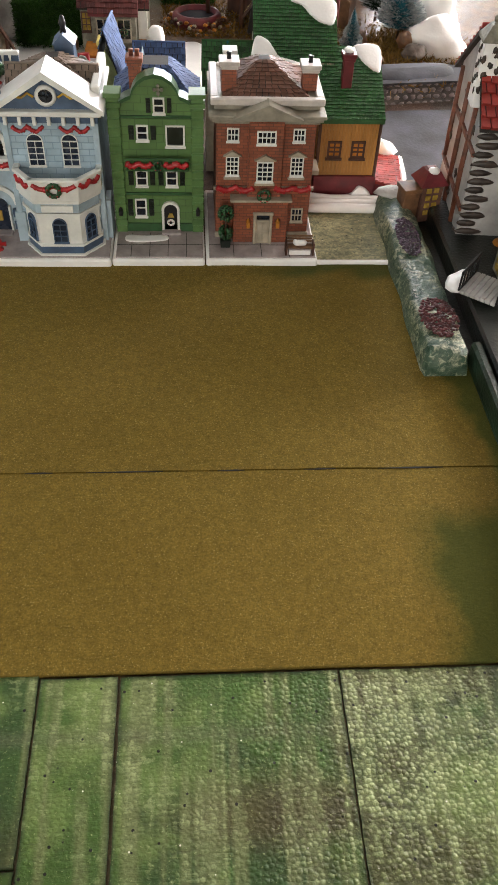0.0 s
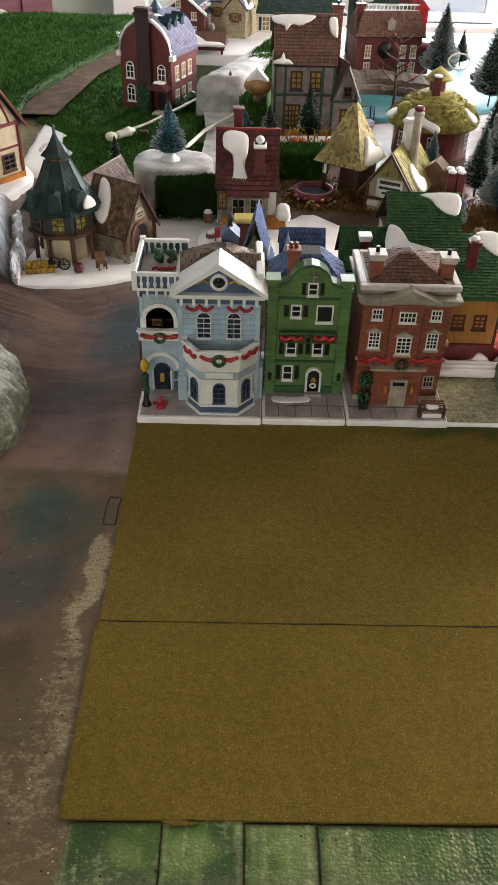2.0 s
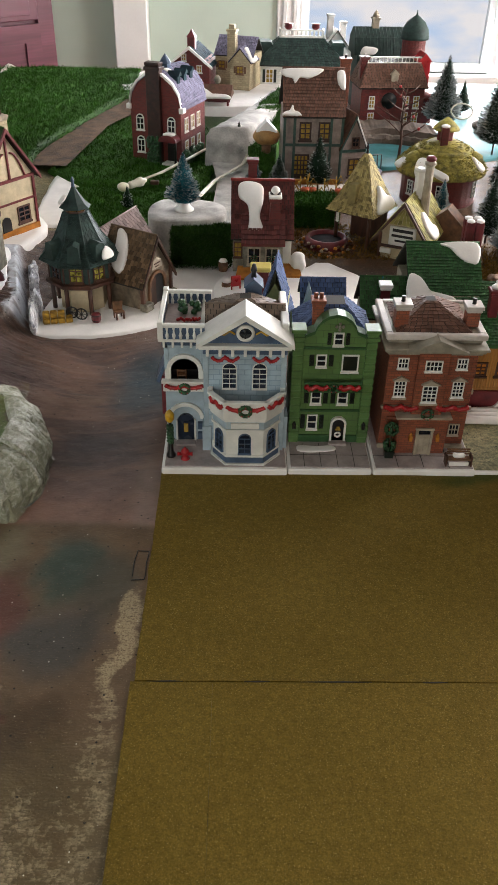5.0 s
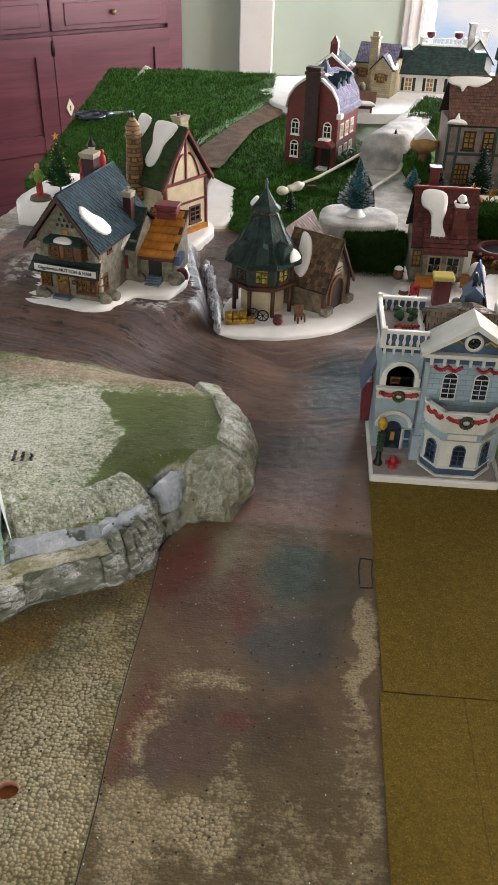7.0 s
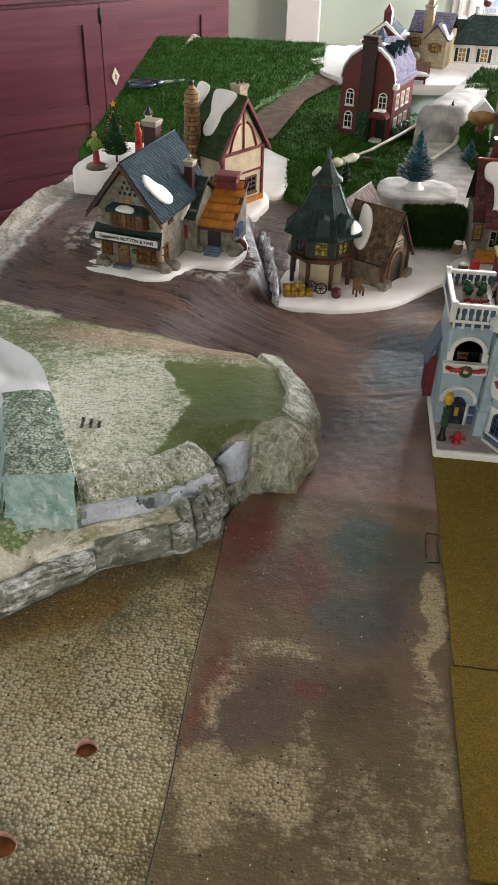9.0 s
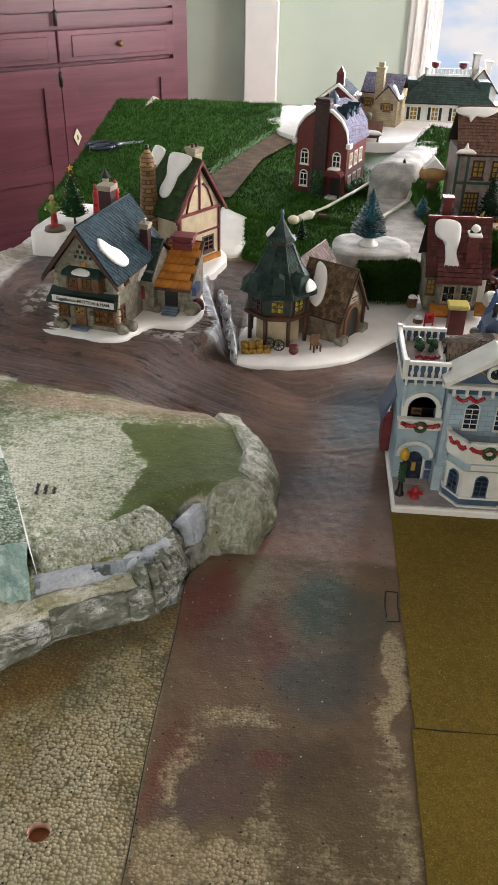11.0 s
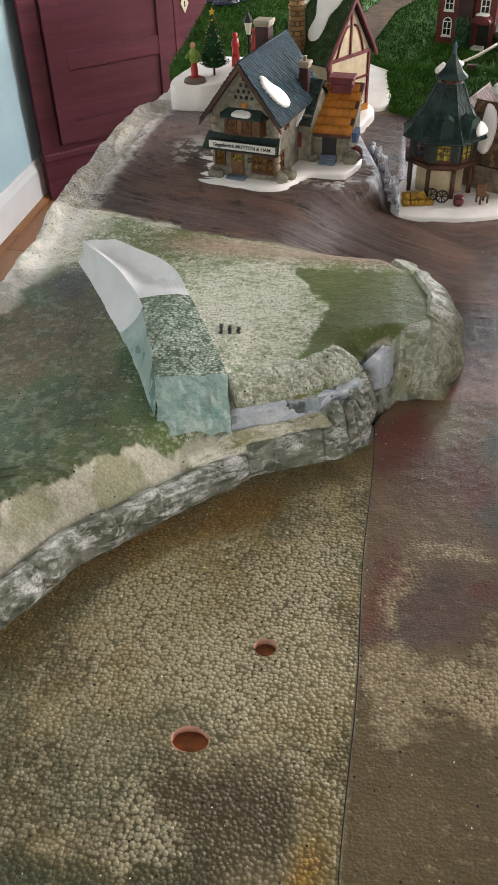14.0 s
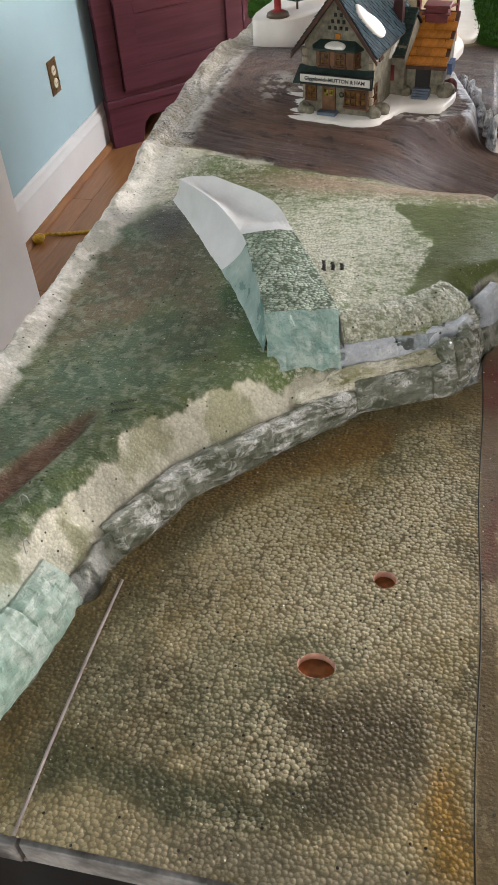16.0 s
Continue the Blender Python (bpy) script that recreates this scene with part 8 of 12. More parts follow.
# ---- west group: stable, shop, timbered house ----
def pad(name, pts, z0, z1, mat, label, cat="snow pad", kind="structure"):
    """A snow-white slab with a soft uneven outline."""
    n, out = len(pts), []
    for i in range(n):
        p = [Vector((*pts[(i + d) % n], 0)) for d in (-1, 0, 1, 2)]
        for t in (0.0, 0.2, 0.4, 0.6, 0.8):
            q = 0.5 * (2 * p[1] + (p[2] - p[0]) * t + (2 * p[0] - 5 * p[1] + 4 * p[2] - p[3]) * t * t + (3 * p[1] - p[0] - 3 * p[2] + p[3]) * t ** 3)
            out.append(q + 0.004 * noise.noise_vector(q * 40))
    c = sum(out, Vector()) / len(out)
    k, vs, fs = len(out), [], []
    rings = ((1.0, z0, 0), (0.995, z1 - 0.0025, 0), (0.98, z1, 0.0005), (0.7, z1, 0.0015), (0.3, z1 + 0.001, 0.0015), (0.05, z1 + 0.001, 0))
    for s, z, w in rings:
        vs += [(c.x + (p.x - c.x) * s, c.y + (p.y - c.y) * s, z + w * noise.noise(p * 30 * s)) for p in out]
    for r in range(len(rings) - 1):
        fs += [(r * k + i, r * k + (i + 1) % k, (r + 1) * k + (i + 1) % k, (r + 1) * k + i) for i in range(k)]
    fs.append(tuple((len(rings) - 1) * k + i for i in range(k)))
    return solid(name, Shape().add(vs, fs, None, True), mat, 0, 0, 0, 0, label, cat, kind=kind)


pad("snow_pad", [(-0.502, 1.196), (-0.440, 1.188), (-0.37, 1.198), (-0.30, 1.236), (-0.235, 1.31), (-0.160, 1.40), (-0.158, 1.53), (-0.28, 1.56), (-0.42, 1.54), (-0.49, 1.36), (-0.505, 1.27)], 0.0, 0.024, SNOW, "smooth white snow pad under the stable")
pad("snow_pad", [(-0.815, 1.165), (-0.75, 1.145), (-0.68, 1.138), (-0.64, 1.20), (-0.585, 1.205), (-0.560, 1.27), (-0.575, 1.36), (-0.60, 1.44), (-0.72, 1.45), (-0.80, 1.40), (-0.835, 1.28)], 0.03, 0.0805, SNOW, "rough white snow pad under the corner shop")
pad("snow_pad", [(-0.66, 1.44), (-0.60, 1.46), (-0.565, 1.54), (-0.558, 1.62), (-0.60, 1.68), (-0.70, 1.68), (-0.71, 1.5)], 0.03, 0.0555, SNOW, "smooth white snow pad under the timbered house")
pad("snow_strip", [(-0.590, 1.65), (-0.528, 1.66), (-0.548, 1.97), (-0.605, 1.97), (-0.60, 1.75)], 0.03, 0.0515, SNOW, "white card strip with black specks beside the moss")
cliff_wall = thing("snow_cliff", 0, 0, 0, 0, "blue white plaster crust dropping from the road to the stable pad", "snow cliff", kind="structure")
lay_stones([(-0.503, 1.185), (-0.511, 1.25), (-0.530, 1.33), (-0.556, 1.44)], (0.034, 0.050), 0.026, 0.066, 0.006, SNOWROCK, 23, "crust", -0.004, "", cliff_wall)

st = thing("stable_tower", -0.435, 1.312, 0.0245, 0, "octagonal stable tower with dark green shingle roof", "house", "lit village buildings")
part("lower_wall", Shape().lathe([(0.040, 0), (0.040, 0.048)], 8, 0, 0, None, False, 1, 1, 0.5), CREAM, st, "cream plaster lower wall")
for i in range(8):
    a = math.pi / 4 * (i + 0.5)
    part("post", Shape().tube([(0.052 * math.cos(a), 0.052 * math.sin(a), 0), (0.052 * math.cos(a), 0.052 * math.sin(a), 0.05)], 0.004, 6), BROWN, st)
part("jetty", Shape().lathe([(0.050, 0.044), (0.062, 0.050), (0.063, 0.056), (0.056, 0.057)], 8, 0, 0, None, False, 1, 1, 0.5), BROWN, st, "brown timber jetty")
part("upper_wall", Shape().lathe([(0.054, 0.050), (0.054, 0.104)], 8, 0, 0, None, False, 1, 1, 0.5), T_DKGREEN, st)
for i in range(8):
    a = 45 * i
    r = 0.054 * math.cos(math.pi / 8)
    m = wall_m(r * math.sin(radians(a)), -r * math.cos(radians(a)), 0, a)
    window(st, m, 0, 0.0615, 0.019, 0.029, BROWN, LIMEP if i in (0, 1) else GLASSD, 2, 3, 0.0014)
    if i % 2:
        continue
    part("corner_board", Shape().box(-0.0225, -0.0195, -0.0025, 0, 0.057, 0.098, 0.0003, m), BROWN, st)
    part("corner_board", Shape().box(0.0195, 0.0225, -0.0025, 0, 0.057, 0.098, 0.0003, m), BROWN, st)
prof = [(0.069, 0.090), (0.055, 0.104), (0.039, 0.126), (0.027, 0.150), (0.020, 0.166)]
part("roof", Shape().lathe([(0.066, 0.088)] + prof, 8, 0, 0, None, False, 1, 1, 0.5), T_DKGREEN, st, "steep flared dark green roof")
Tl = Shape()
for i in range(8):
    a0, a1 = math.pi / 4 * (i + 0.5), math.pi / 4 * (i + 1.5)
    for (r0, z0), (r1, z1) in zip(prof, prof[1:]):
        Tl.tiles((r0 * math.cos(a0), r0 * math.sin(a0), z0), (r0 * math.cos(a1), r0 * math.sin(a1), z0), (r1 * math.cos(a1), r1 * math.sin(a1), z1), (r1 * math.cos(a0), r1 * math.sin(a0), z1), 5, 0.0065, 0.0012, i)
tagged(part("shingles", Tl, T_DKGREEN, st), kind="stuff")
for i in range(8):
    a = math.pi / 4 * (i + 0.5)
    part("hip_rib", Shape().tube([((r + 0.0008) * math.cos(a), (r + 0.0008) * math.sin(a), z + 0.0008) for r, z in prof], 0.0013, 5), T_DKGREEN, st)
for a in (-68, -22, 23):
    m = pose(0, 0, 0, 0, 0, a + 22.5) @ pose(0, -0.056, 0.0)
    part("dormer", Shape().prism([(-0.011, 0.097), (0.011, 0.097), (0.0085, 0.124), (0, 0.128), (-0.0085, 0.124)], -0.004, 0.022, "y", m), T_DKGREEN, st)
part("cupola", Shape().lathe([(0.0165, 0.166), (0.0165, 0.176)], 8, 0, 0, None, False, 1, 1, 0.5), BROWN, st)
for i in range(4):
    part("cupola_light", Shape().box(-0.006, 0.006, -0.0165, -0.0145, 0.169, 0.1725, 0.0003, pose(0, 0, 0, 0, 0, 45 * i - 45)), AMBER, st)
part("cupola_roof", Shape().lathe([(0.0265, 0.174), (0.018, 0.181), (0.009, 0.195), (0.003, 0.206)], 8, 0, 0, None, False, 1, 1, 0.5), T_DKGREEN, st)
part("finial", Shape().lathe([(0.002, 0.200), (0.003, 0.207), (0.0022, 0.212), (0.0032, 0.216), (0.001, 0.222)], 8), SLATE, st)
snow(st, pose(-0.018, -0.005, 0.186, 0, -48, 0), [(-0.008, -0.006), (0.006, -0.007), (0.009, 0.003), (-0.004, 0.008)], 0.004)
snow(st, pose(0.050, -0.038, 0.110, 50, 0, 45), [(-0.010, -0.011), (0.011, -0.010), (0.012, 0.002), (0.004, 0.010), (-0.006, 0.001)], 0.003)

# brown-roofed barn joined to the tower
bn_x, bn_y = -0.3077, 1.3185
OLDPL = paint("brown_plaster", (0.24, 0.185, 0.125), 0.65, 0.4, 60)
br = thing("stable_barn", bn_x, bn_y, 0.0242, 59, "low stone barn with olive brown shingles and arched doorway", "house", "lit village buildings")
part("wall", Shape().prism([(-0.041, 0), (0.041, 0), (0.041, 0.056), (0, 0.116), (-0.041, 0.056)], 0.0, 0.085, "y"), OLDPL, br, "old stone and plaster walls")
gable(br, -0.041, 0.041, 0.0, 0.085, 0.058, 0.125, "y", 0.007, BROWN, T_OLIVE, 11, 0.0075, 0.008, seed=41)
for s in (-1, 1):
    part("barge_board", Shape().prism([(0, 0.1225), (s * 0.050, 0.041), (s * 0.050, 0.035), (0, 0.1155)], -0.009, -0.005, "y"), BROWN, br)
    part("corner_post", Shape().box(s * 0.041 - 0.003, s * 0.041 + 0.003, -0.004, 0.003, 0, 0.058), BROWN, br)
    part("stone_foot", Shape().box(s * 0.036 - 0.011, s * 0.036 + 0.011, -0.013, 0.004, 0, 0.014, 0.002), GREYST, br, "dark stone foot")
ar = Shape()
for i in range(10):
    a0, a1 = math.pi * i / 10, math.pi * (i + 1) / 10
    ar.prism([(r * math.cos(a), 0.036 + r * math.sin(a)) for r, a in ((0.020, a0), (0.0255, a0), (0.0255, a1), (0.020, a1))], -0.004, 0.001, "y")
part("door_arch", ar.box(-0.0255, -0.020, -0.004, 0.001, 0, 0.037).box(0.020, 0.0255, -0.004, 0.001, 0, 0.037), BROWNL, br, "brown rounded door arch")
part("doorway", Shape().prism([(-0.020, 0), (0.020, 0)] + [(0.020 * math.cos(math.pi * i / 10), 0.036 + 0.020 * math.sin(math.pi * i / 10)) for i in range(11)], -0.0012, 0.001, "y"), BLACK, br, "dark open doorway")
part("door_leaf", Shape().box(-0.020, -0.004, -0.0025, -0.0012, 0, 0.05), BROWN, br)
part("gable_sign", Shape().prism([(-0.014, 0.066), (0.014, 0.066), (0.012, 0.080), (0, 0.086), (-0.012, 0.080)], -0.0035, 0, "y"), STONETAN, br)
part("sign_bars", Shape().box(-0.009, 0.009, -0.0042, -0.003, 0.074, 0.0765).box(-0.006, 0.006, -0.0042, -0.003, 0.069, 0.071), BROWN, br)
SR = plane_m((-0.049, 0.085, 0.045), (-0.049, 0.0, 0.045), (0, 0.085, 0.125))
snow(br, SR, [(0.010, 0.035), (0.035, 0.015), (0.045, 0.030), (0.042, 0.062), (0.030, 0.085), (0.014, 0.090), (0.016, 0.060)], 0.006)
rb = thing("stable_rear_wing", -0.385, 1.43, 0.0243, -23, "low rear wing with mauve shingle roof", "house", "lit village buildings")
part("wall", Shape().prism([(-0.034, 0), (0.034, 0), (0.034, 0.060), (0, 0.108), (-0.034, 0.060)], -0.06, 0.065, "y"), STONETAN, rb)
gable(rb, -0.034, 0.034, -0.06, 0.065, 0.062, 0.114, "y", 0.006, BROWN, T_PURPLE, 8, 0.009, 0.007, seed=51)
snow(rb, plane_m((-0.041, 0.06, 0.052), (-0.041, -0.06, 0.052), (0, 0.06, 0.114)), [(0.07, 0.01), (0.115, 0.005), (0.12, 0.04), (0.09, 0.05)], 0.004)

# clutter by the stable
hay = thing("hay_bale", -0.473, 1.236, 0.0247, 12, "tied yellow straw bales stacked by the stable", "hay bale")
for i in range(7):
    x, y, z = (i % 4) * 0.0125 - 0.02, -0.002 + (i // 4) * 0.004, 0.0 + (i // 4) * 0.0085
    part("bale", Shape().box(x, x + 0.0115, y - 0.008, y + 0.009, z, z + 0.0085, 0.0015, pose(0, 0, 0, 0, 0, 8 * noise.noise(Vector((i, 2, 1))))), STRAW, hay)
for k, x in enumerate((-0.447, -0.430)):
    wl = thing("cart_wheel", x, 1.253 - 0.006 * k, 0.034, 0, "black spoked cart wheel leaning on the stable wall", "wheel", "cart wheels")
    S = Shape().tube([(0.0095 * math.cos(a), -0.002 * math.sin(a), 0.0095 * math.sin(a)) for a in [2 * math.pi * i / 20 for i in range(21)]], 0.0013, 6)
    part("rim", S, BLACK, wl)
    for i in range(4):
        a = math.pi * i / 4
        part("spoke", Shape().tube([(-0.009 * math.cos(a), 0, -0.009 * math.sin(a)), (0.009 * math.cos(a), 0, 0.009 * math.sin(a))], 0.0007, 5), BLACK, wl)
    wl.matrix_world = wl.matrix_world @ pose(0, 0, 0, -14, 0, 0)
bk_ = thing("barrel", -0.404, 1.239, 0.0247, 0, "dark maroon wooden barrel in front of the stable", "barrel")
part("staves", Shape().lathe([(0.0068, 0), (0.0085, 0.007), (0.0072, 0.0145), (0.006, 0.0148)], 14), MAROON, bk_)
for z in (0.003, 0.0115):
    part("hoop", Shape().lathe([(0.0082, z), (0.0084, z + 0.0012)], 14), BLACK, bk_)
sb = thing("wooden_chair", -0.367, 1.252, 0.0247, 30, "rough reddish brown wooden chair in the snow", "chair")
part("seat", Shape().box(-0.008, 0.008, -0.007, 0.007, 0.012, 0.0145), BROWNL, sb)
part("backrest", Shape().prism([(-0.008, 0.0145), (0.008, 0.0145), (0.010, 0.028), (-0.008, 0.030)], 0.005, 0.008, "y"), BROWNL, sb)
for x in (-0.0065, 0.0065):
    for y in (-0.0055, 0.0055):
        part("leg", Shape().box(x - 0.0014, x + 0.0014, y - 0.0014, y + 0.0014, 0, 0.0125), BROWN, sb)

# corner shop
TIMB = paint("shop_timber", (0.120, 0.048, 0.022), 0.5, 0.4, 60)
pb = thing("corner_shop", -0.7352, 1.1752, 0.0805, -13.4, "grey stone corner shop with slate roof and name board", "house", "lit village buildings")
part("wall", Shape().prism([(-0.0515, 0), (0.0515, 0), (0.0515, 0.098), (0, 0.163), (-0.0515, 0.098)], 0.0, 0.165, "y"), GREYST, pb, "grey stone walls")
gable(pb, -0.0515, 0.0515, -0.008, 0.165, 0.105, 0.171, "y", 0.010, BROWN, T_SLATE, 14, 0.008, 0.013, seed=61)
for s in (-1, 1):
    part("barge_board", Shape().prism([(0, 0.1685), (s * 0.0655, 0.0855), (s * 0.0655, 0.079), (0, 0.1605)], -0.020, -0.015, "y"), BROWN, pb)
    for k in range(7):
        part("quoin", Shape().box(s * 0.0515 - 0.004, s * 0.0515 + 0.004, -0.0015, 0.006, 0.004 + k * 0.0125, 0.014 + k * 0.0125, 0.0012), STONETAN, pb)
for r_, n in enumerate((1, 2, 3, 4)):
    for i in range(n):
        x = (i - (n - 1) / 2) * 0.0085
        part("dove_hole", Shape().box(x - 0.0022, x + 0.0022, -0.0012, 0.001, 0.142 - r_ * 0.0085, 0.147 - r_ * 0.0085, 0.0004), BLACKG, pb)
part("red_plaque", Shape().box(-0.004, 0.004, -0.002, 0.001, 0.105, 0.112), T_ORANGE, pb)
ob_ = part("oriel", Shape().prism([(-0.034, 0.0), (-0.028, -0.011), (0.028, -0.011), (0.034, 0.0)], 0.068, 0.093, "z"), BROWNL, pb, "brown timber oriel window")
part("oriel_roof", Shape().prism([(-0.040, 0.001), (-0.032, -0.016), (0.032, -0.016), (0.040, 0.001)], 0.092, 0.0945, "z").add([(-0.040, 0.001, 0.0945), (-0.032, -0.016, 0.0945), (0.032, -0.016, 0.0945), (0.040, 0.001, 0.0945), (-0.026, 0.001, 0.104), (0.026, 0.001, 0.104)], [(0, 1, 4), (1, 2, 5, 4), (2, 3, 5)]), T_DKGREEN, pb)
snow(pb, plane_m((-0.03, -0.016, 0.0945), (0.03, -0.016, 0.0945), (-0.026, 0.001, 0.104)), [(0.016, 0.002), (0.042, 0.001), (0.044, 0.010), (0.030, 0.014), (0.018, 0.011)], 0.003)
OM = pose(0, -0.011, 0)
for x in (-0.016, 0.008):
    window(ob_, OM, x, 0.0735, 0.012, 0.014, TIMB, AMBER, 2, 2, 0.0016)
window(ob_, wall_m(0.031, -0.0055, 0, 61), 0, 0.0735, 0.006, 0.014, TIMB, AMBER, 1, 2, 0.0016)
sg = part("name_board", Shape().box(-0.053, 0.056, -0.017, -0.013, 0.047, 0.0585, 0.0008), WHITE, pb, "white board with black lettering")
part("board_border", Shape().box(-0.0535, 0.0565, -0.0178, -0.0125, 0.0585, 0.0597).box(-0.0535, 0.0565, -0.0178, -0.0125, 0.0458, 0.047).box(-0.0545, -0.053, -0.0178, -0.0125, 0.0458, 0.0597).box(0.056, 0.0575, -0.0178, -0.0125, 0.0458, 0.0597), BLACK, sg)


def lettering(parent, text, size, m, mat, bold=0.0):
    cu = bpy.data.curves.new("lettering", "FONT")
    cu.body, cu.size, cu.align_x, cu.align_y, cu.extrude, cu.offset = text, size, "CENTER", "CENTER", 0.0002, bold
    tmp = bpy.data.objects.new("lettering", cu)
    scene.collection.objects.link(tmp)
    bpy.context.view_layer.update()
    me = bpy.data.meshes.new_from_object(tmp.evaluated_get(bpy.context.evaluated_depsgraph_get()))
    bpy.data.objects.remove(tmp)
    me.transform(m)
    me.materials.clear()
    me.materials.append(mat)
    ob = new("lettering", me)
    ob.parent = parent
    return ob


lettering(sg, "Giggelswick-MUTTON & HAM", 0.0072, pose(0.0015, -0.0174, 0.0528, 90, 0, 0) @ Matrix.Diagonal((1.02, 1.0, 1.0, 1.0)), BLACK, 0.00018)
part("awning", Shape().add([(-0.064, -0.017, 0.046), (0.060, -0.017, 0.046), (0.056, 0.001, 0.066), (-0.060, 0.001, 0.066), (-0.064, -0.017, 0.044), (0.060, -0.017, 0.044), (0.056, 0.001, 0.062), (-0.060, 0.001, 0.062)], [(0, 1, 2, 3), (4, 7, 6, 5), (0, 4, 5, 1), (1, 5, 6, 2), (3, 7, 4, 0)]), T_DKGREEN, pb, "dark green awning roof")
window(pb, wall_m(-0.040, -0.004, 0, 0), 0, 0.021, 0.014, 0.017, TIMB, AMBER, 2, 2, 0.0012)
window(pb, wall_m(0.031, -0.006, 0, 0), 0, 0.017, 0.031, 0.019, TIMB, AMBER, 4, 2, 0.0014)
part("shop_bay", Shape().box(0.013, 0.050, -0.0055, 0.0, 0.010, 0.042), BROWNL, pb)
window(pb, wall_m(0.0515, 0.016, 0, 90), 0, 0.017, 0.019, 0.022, TIMB, AMBER, 2, 2, 0.0014)
window(pb, wall_m(0.0515, 0.040, 0, 90), 0, 0.072, 0.012, 0.016, TIMB, AMBER, 2, 2, 0.0012)
d = part("shop_door", Shape().box(-0.023, -0.002, -0.003, 0.001, 0.004, 0.042), BROWNL, pb, "brown panelled shop door")
for i in range(2):
    part("door_pane", Shape().box(-0.0195 + i * 0.0085, -0.0135 + i * 0.0085, -0.004, -0.0025, 0.026, 0.035), LIMEP, d)
wreath(pb, pose(0.008, -0.001, 0, 0, 0, 0), 0, 0.029, 0.003)
part("door_step", Shape().box(-0.027, 0.003, -0.016, 0.0, 0.0, 0.005, 0.001), BLUEGREY, pb, "blue grey stone step")
for x, y, r, k in ((-0.050, -0.005, 0.011, 1), (0.056, 0.004, 0.012, 2), (0.062, 0.020, 0.013, 3), (-0.040, -0.010, 0.007, 4)):
    part("rubble", Shape().blob(x, y, 0.003, r, r * 0.9, r * 0.95, 0.4, k, 12, 8), GREYST, pb)
SP = plane_m((0.0645, -0.018, 0.088), (0.0645, 0.175, 0.088), (0.0, -0.018, 0.171))
snow(pb, SP, [(0.020, 0.060), (0.030, 0.030), (0.048, 0.016), (0.066, 0.020), (0.062, 0.040), (0.044, 0.058), (0.032, 0.074)], 0.005)
chimney(pb, -0.026, 0.145, 0.120, 0.188, 0.022, DARKMAROON, STONETAN, pots=0)
# rear wing with dark tiles and a slim chimney
rw = thing("shop_rear_wing", -0.657, 1.285, 0.0805, -13.4, "dark tiled wing behind the corner shop", "house", "lit village buildings")
part("wall", Shape().box(-0.028, 0.022, -0.03, 0.06, 0, 0.070).prism([(-0.03, 0.07), (0.06, 0.07), (0.018, 0.100)], -0.028, 0.022, "x"), GREYST, rw)
gable(rw, -0.028, 0.022, -0.03, 0.066, 0.068, 0.112, "x", 0.001, BROWN, T_DKGREEN, 9, 0.008, 0.008, seed=71)
chimney(rw, 0.000, -0.004, 0.080, 0.140, 0.014, DARKMAROON, STONETAN, pots=1)
part("door", Shape().box(-0.006, 0.006, -0.032, -0.029, 0.022, 0.045), MAROON, rw)
snow(rw, plane_m((-0.028, -0.038, 0.060), (0.022, -0.038, 0.060), (-0.028, 0.018, 0.112)), [(0.014, -0.002), (0.030, -0.004), (0.036, 0.024), (0.030, 0.038), (0.018, 0.020)], 0.005)
# orange tiled porch house
og = thing("orange_roof_cottage", -0.613, 1.262, 0.0805, -8, "small stone cottage with orange tiled roof and blue steps", "house", "lit village buildings")
part("wall", Shape().box(-0.029, 0.029, 0.0, 0.090, 0, 0.048).prism([(0.0, 0.048), (0.09, 0.048), (0.09, 0.088), (0.075, 0.090)], -0.029, 0.029, "x"), GREYST, og)
roof = part("roof", Shape().prism([(-0.010, 0.044), (0.085, 0.097), (0.085, 0.091), (-0.010, 0.039)], -0.034, 0.034, "x"), BROWN, og)
om = plane_m((-0.034, -0.011, 0.0445), (0.034, -0.011, 0.0445), (-0.034, 0.085, 0.0975))
tile = mesh_of("roof_tile", Shape().add([(-0.0056, 0, 0.0005), (0.0056, 0, 0.0005), (-0.0056, 0, 0.0032), (0.0056, 0, 0.0032), (0.0056, 0.019, 0.0006), (-0.0056, 0.019, 0.0006)], [(2, 3, 4, 5), (0, 1, 3, 2), (0, 2, 5), (1, 4, 3)]), T_ORANGE)
for r_ in range(6):
    for i in range(6 if r_ % 2 == 0 else 5):
        t = new("roof_tile", tile)
        t.parent = roof
        t.matrix_local = om @ pose(0.0057 + i * 0.01135 + (0.0057 if r_ % 2 else 0), r_ * 0.0172 + 0.001 * noise.noise(Vector((i, r_, 5))), 0.0005 * r_ % 0.0004, 0, 0, 5 * noise.noise(Vector((i * 1.3, r_ * 1.7, 3))))
part("dormer_box", Shape().box(-0.016, 0.018, 0.060, 0.085, 0.080, 0.106).box(-0.019, 0.021, 0.057, 0.088, 0.106, 0.110).prism([(-0.020, 0.098), (0.022, 0.098), (0.022, 0.100), (-0.020, 0.100)], 0.052, 0.064, "y"), MAROON, og, "dark red louvred dormer")
part("doorway", Shape().box(-0.013, 0.010, -0.002, 0.001, 0.010, 0.042), BLACK, og)
for k in range(4):
    part("step", Shape().box(-0.014, 0.012, -0.004 - 0.005 * (k + 1), 0.0, 0.0, 0.0105 - 0.0026 * k), BLUEGREY, og, "blue grey step")
part("blue_awning", Shape().prism([(0.0, 0.046), (0.030, 0.046), (0.030, 0.033), (0.0, 0.031)], 0.034, 0.041, "x"), T_BLUE, og, "blue tiled side awning")
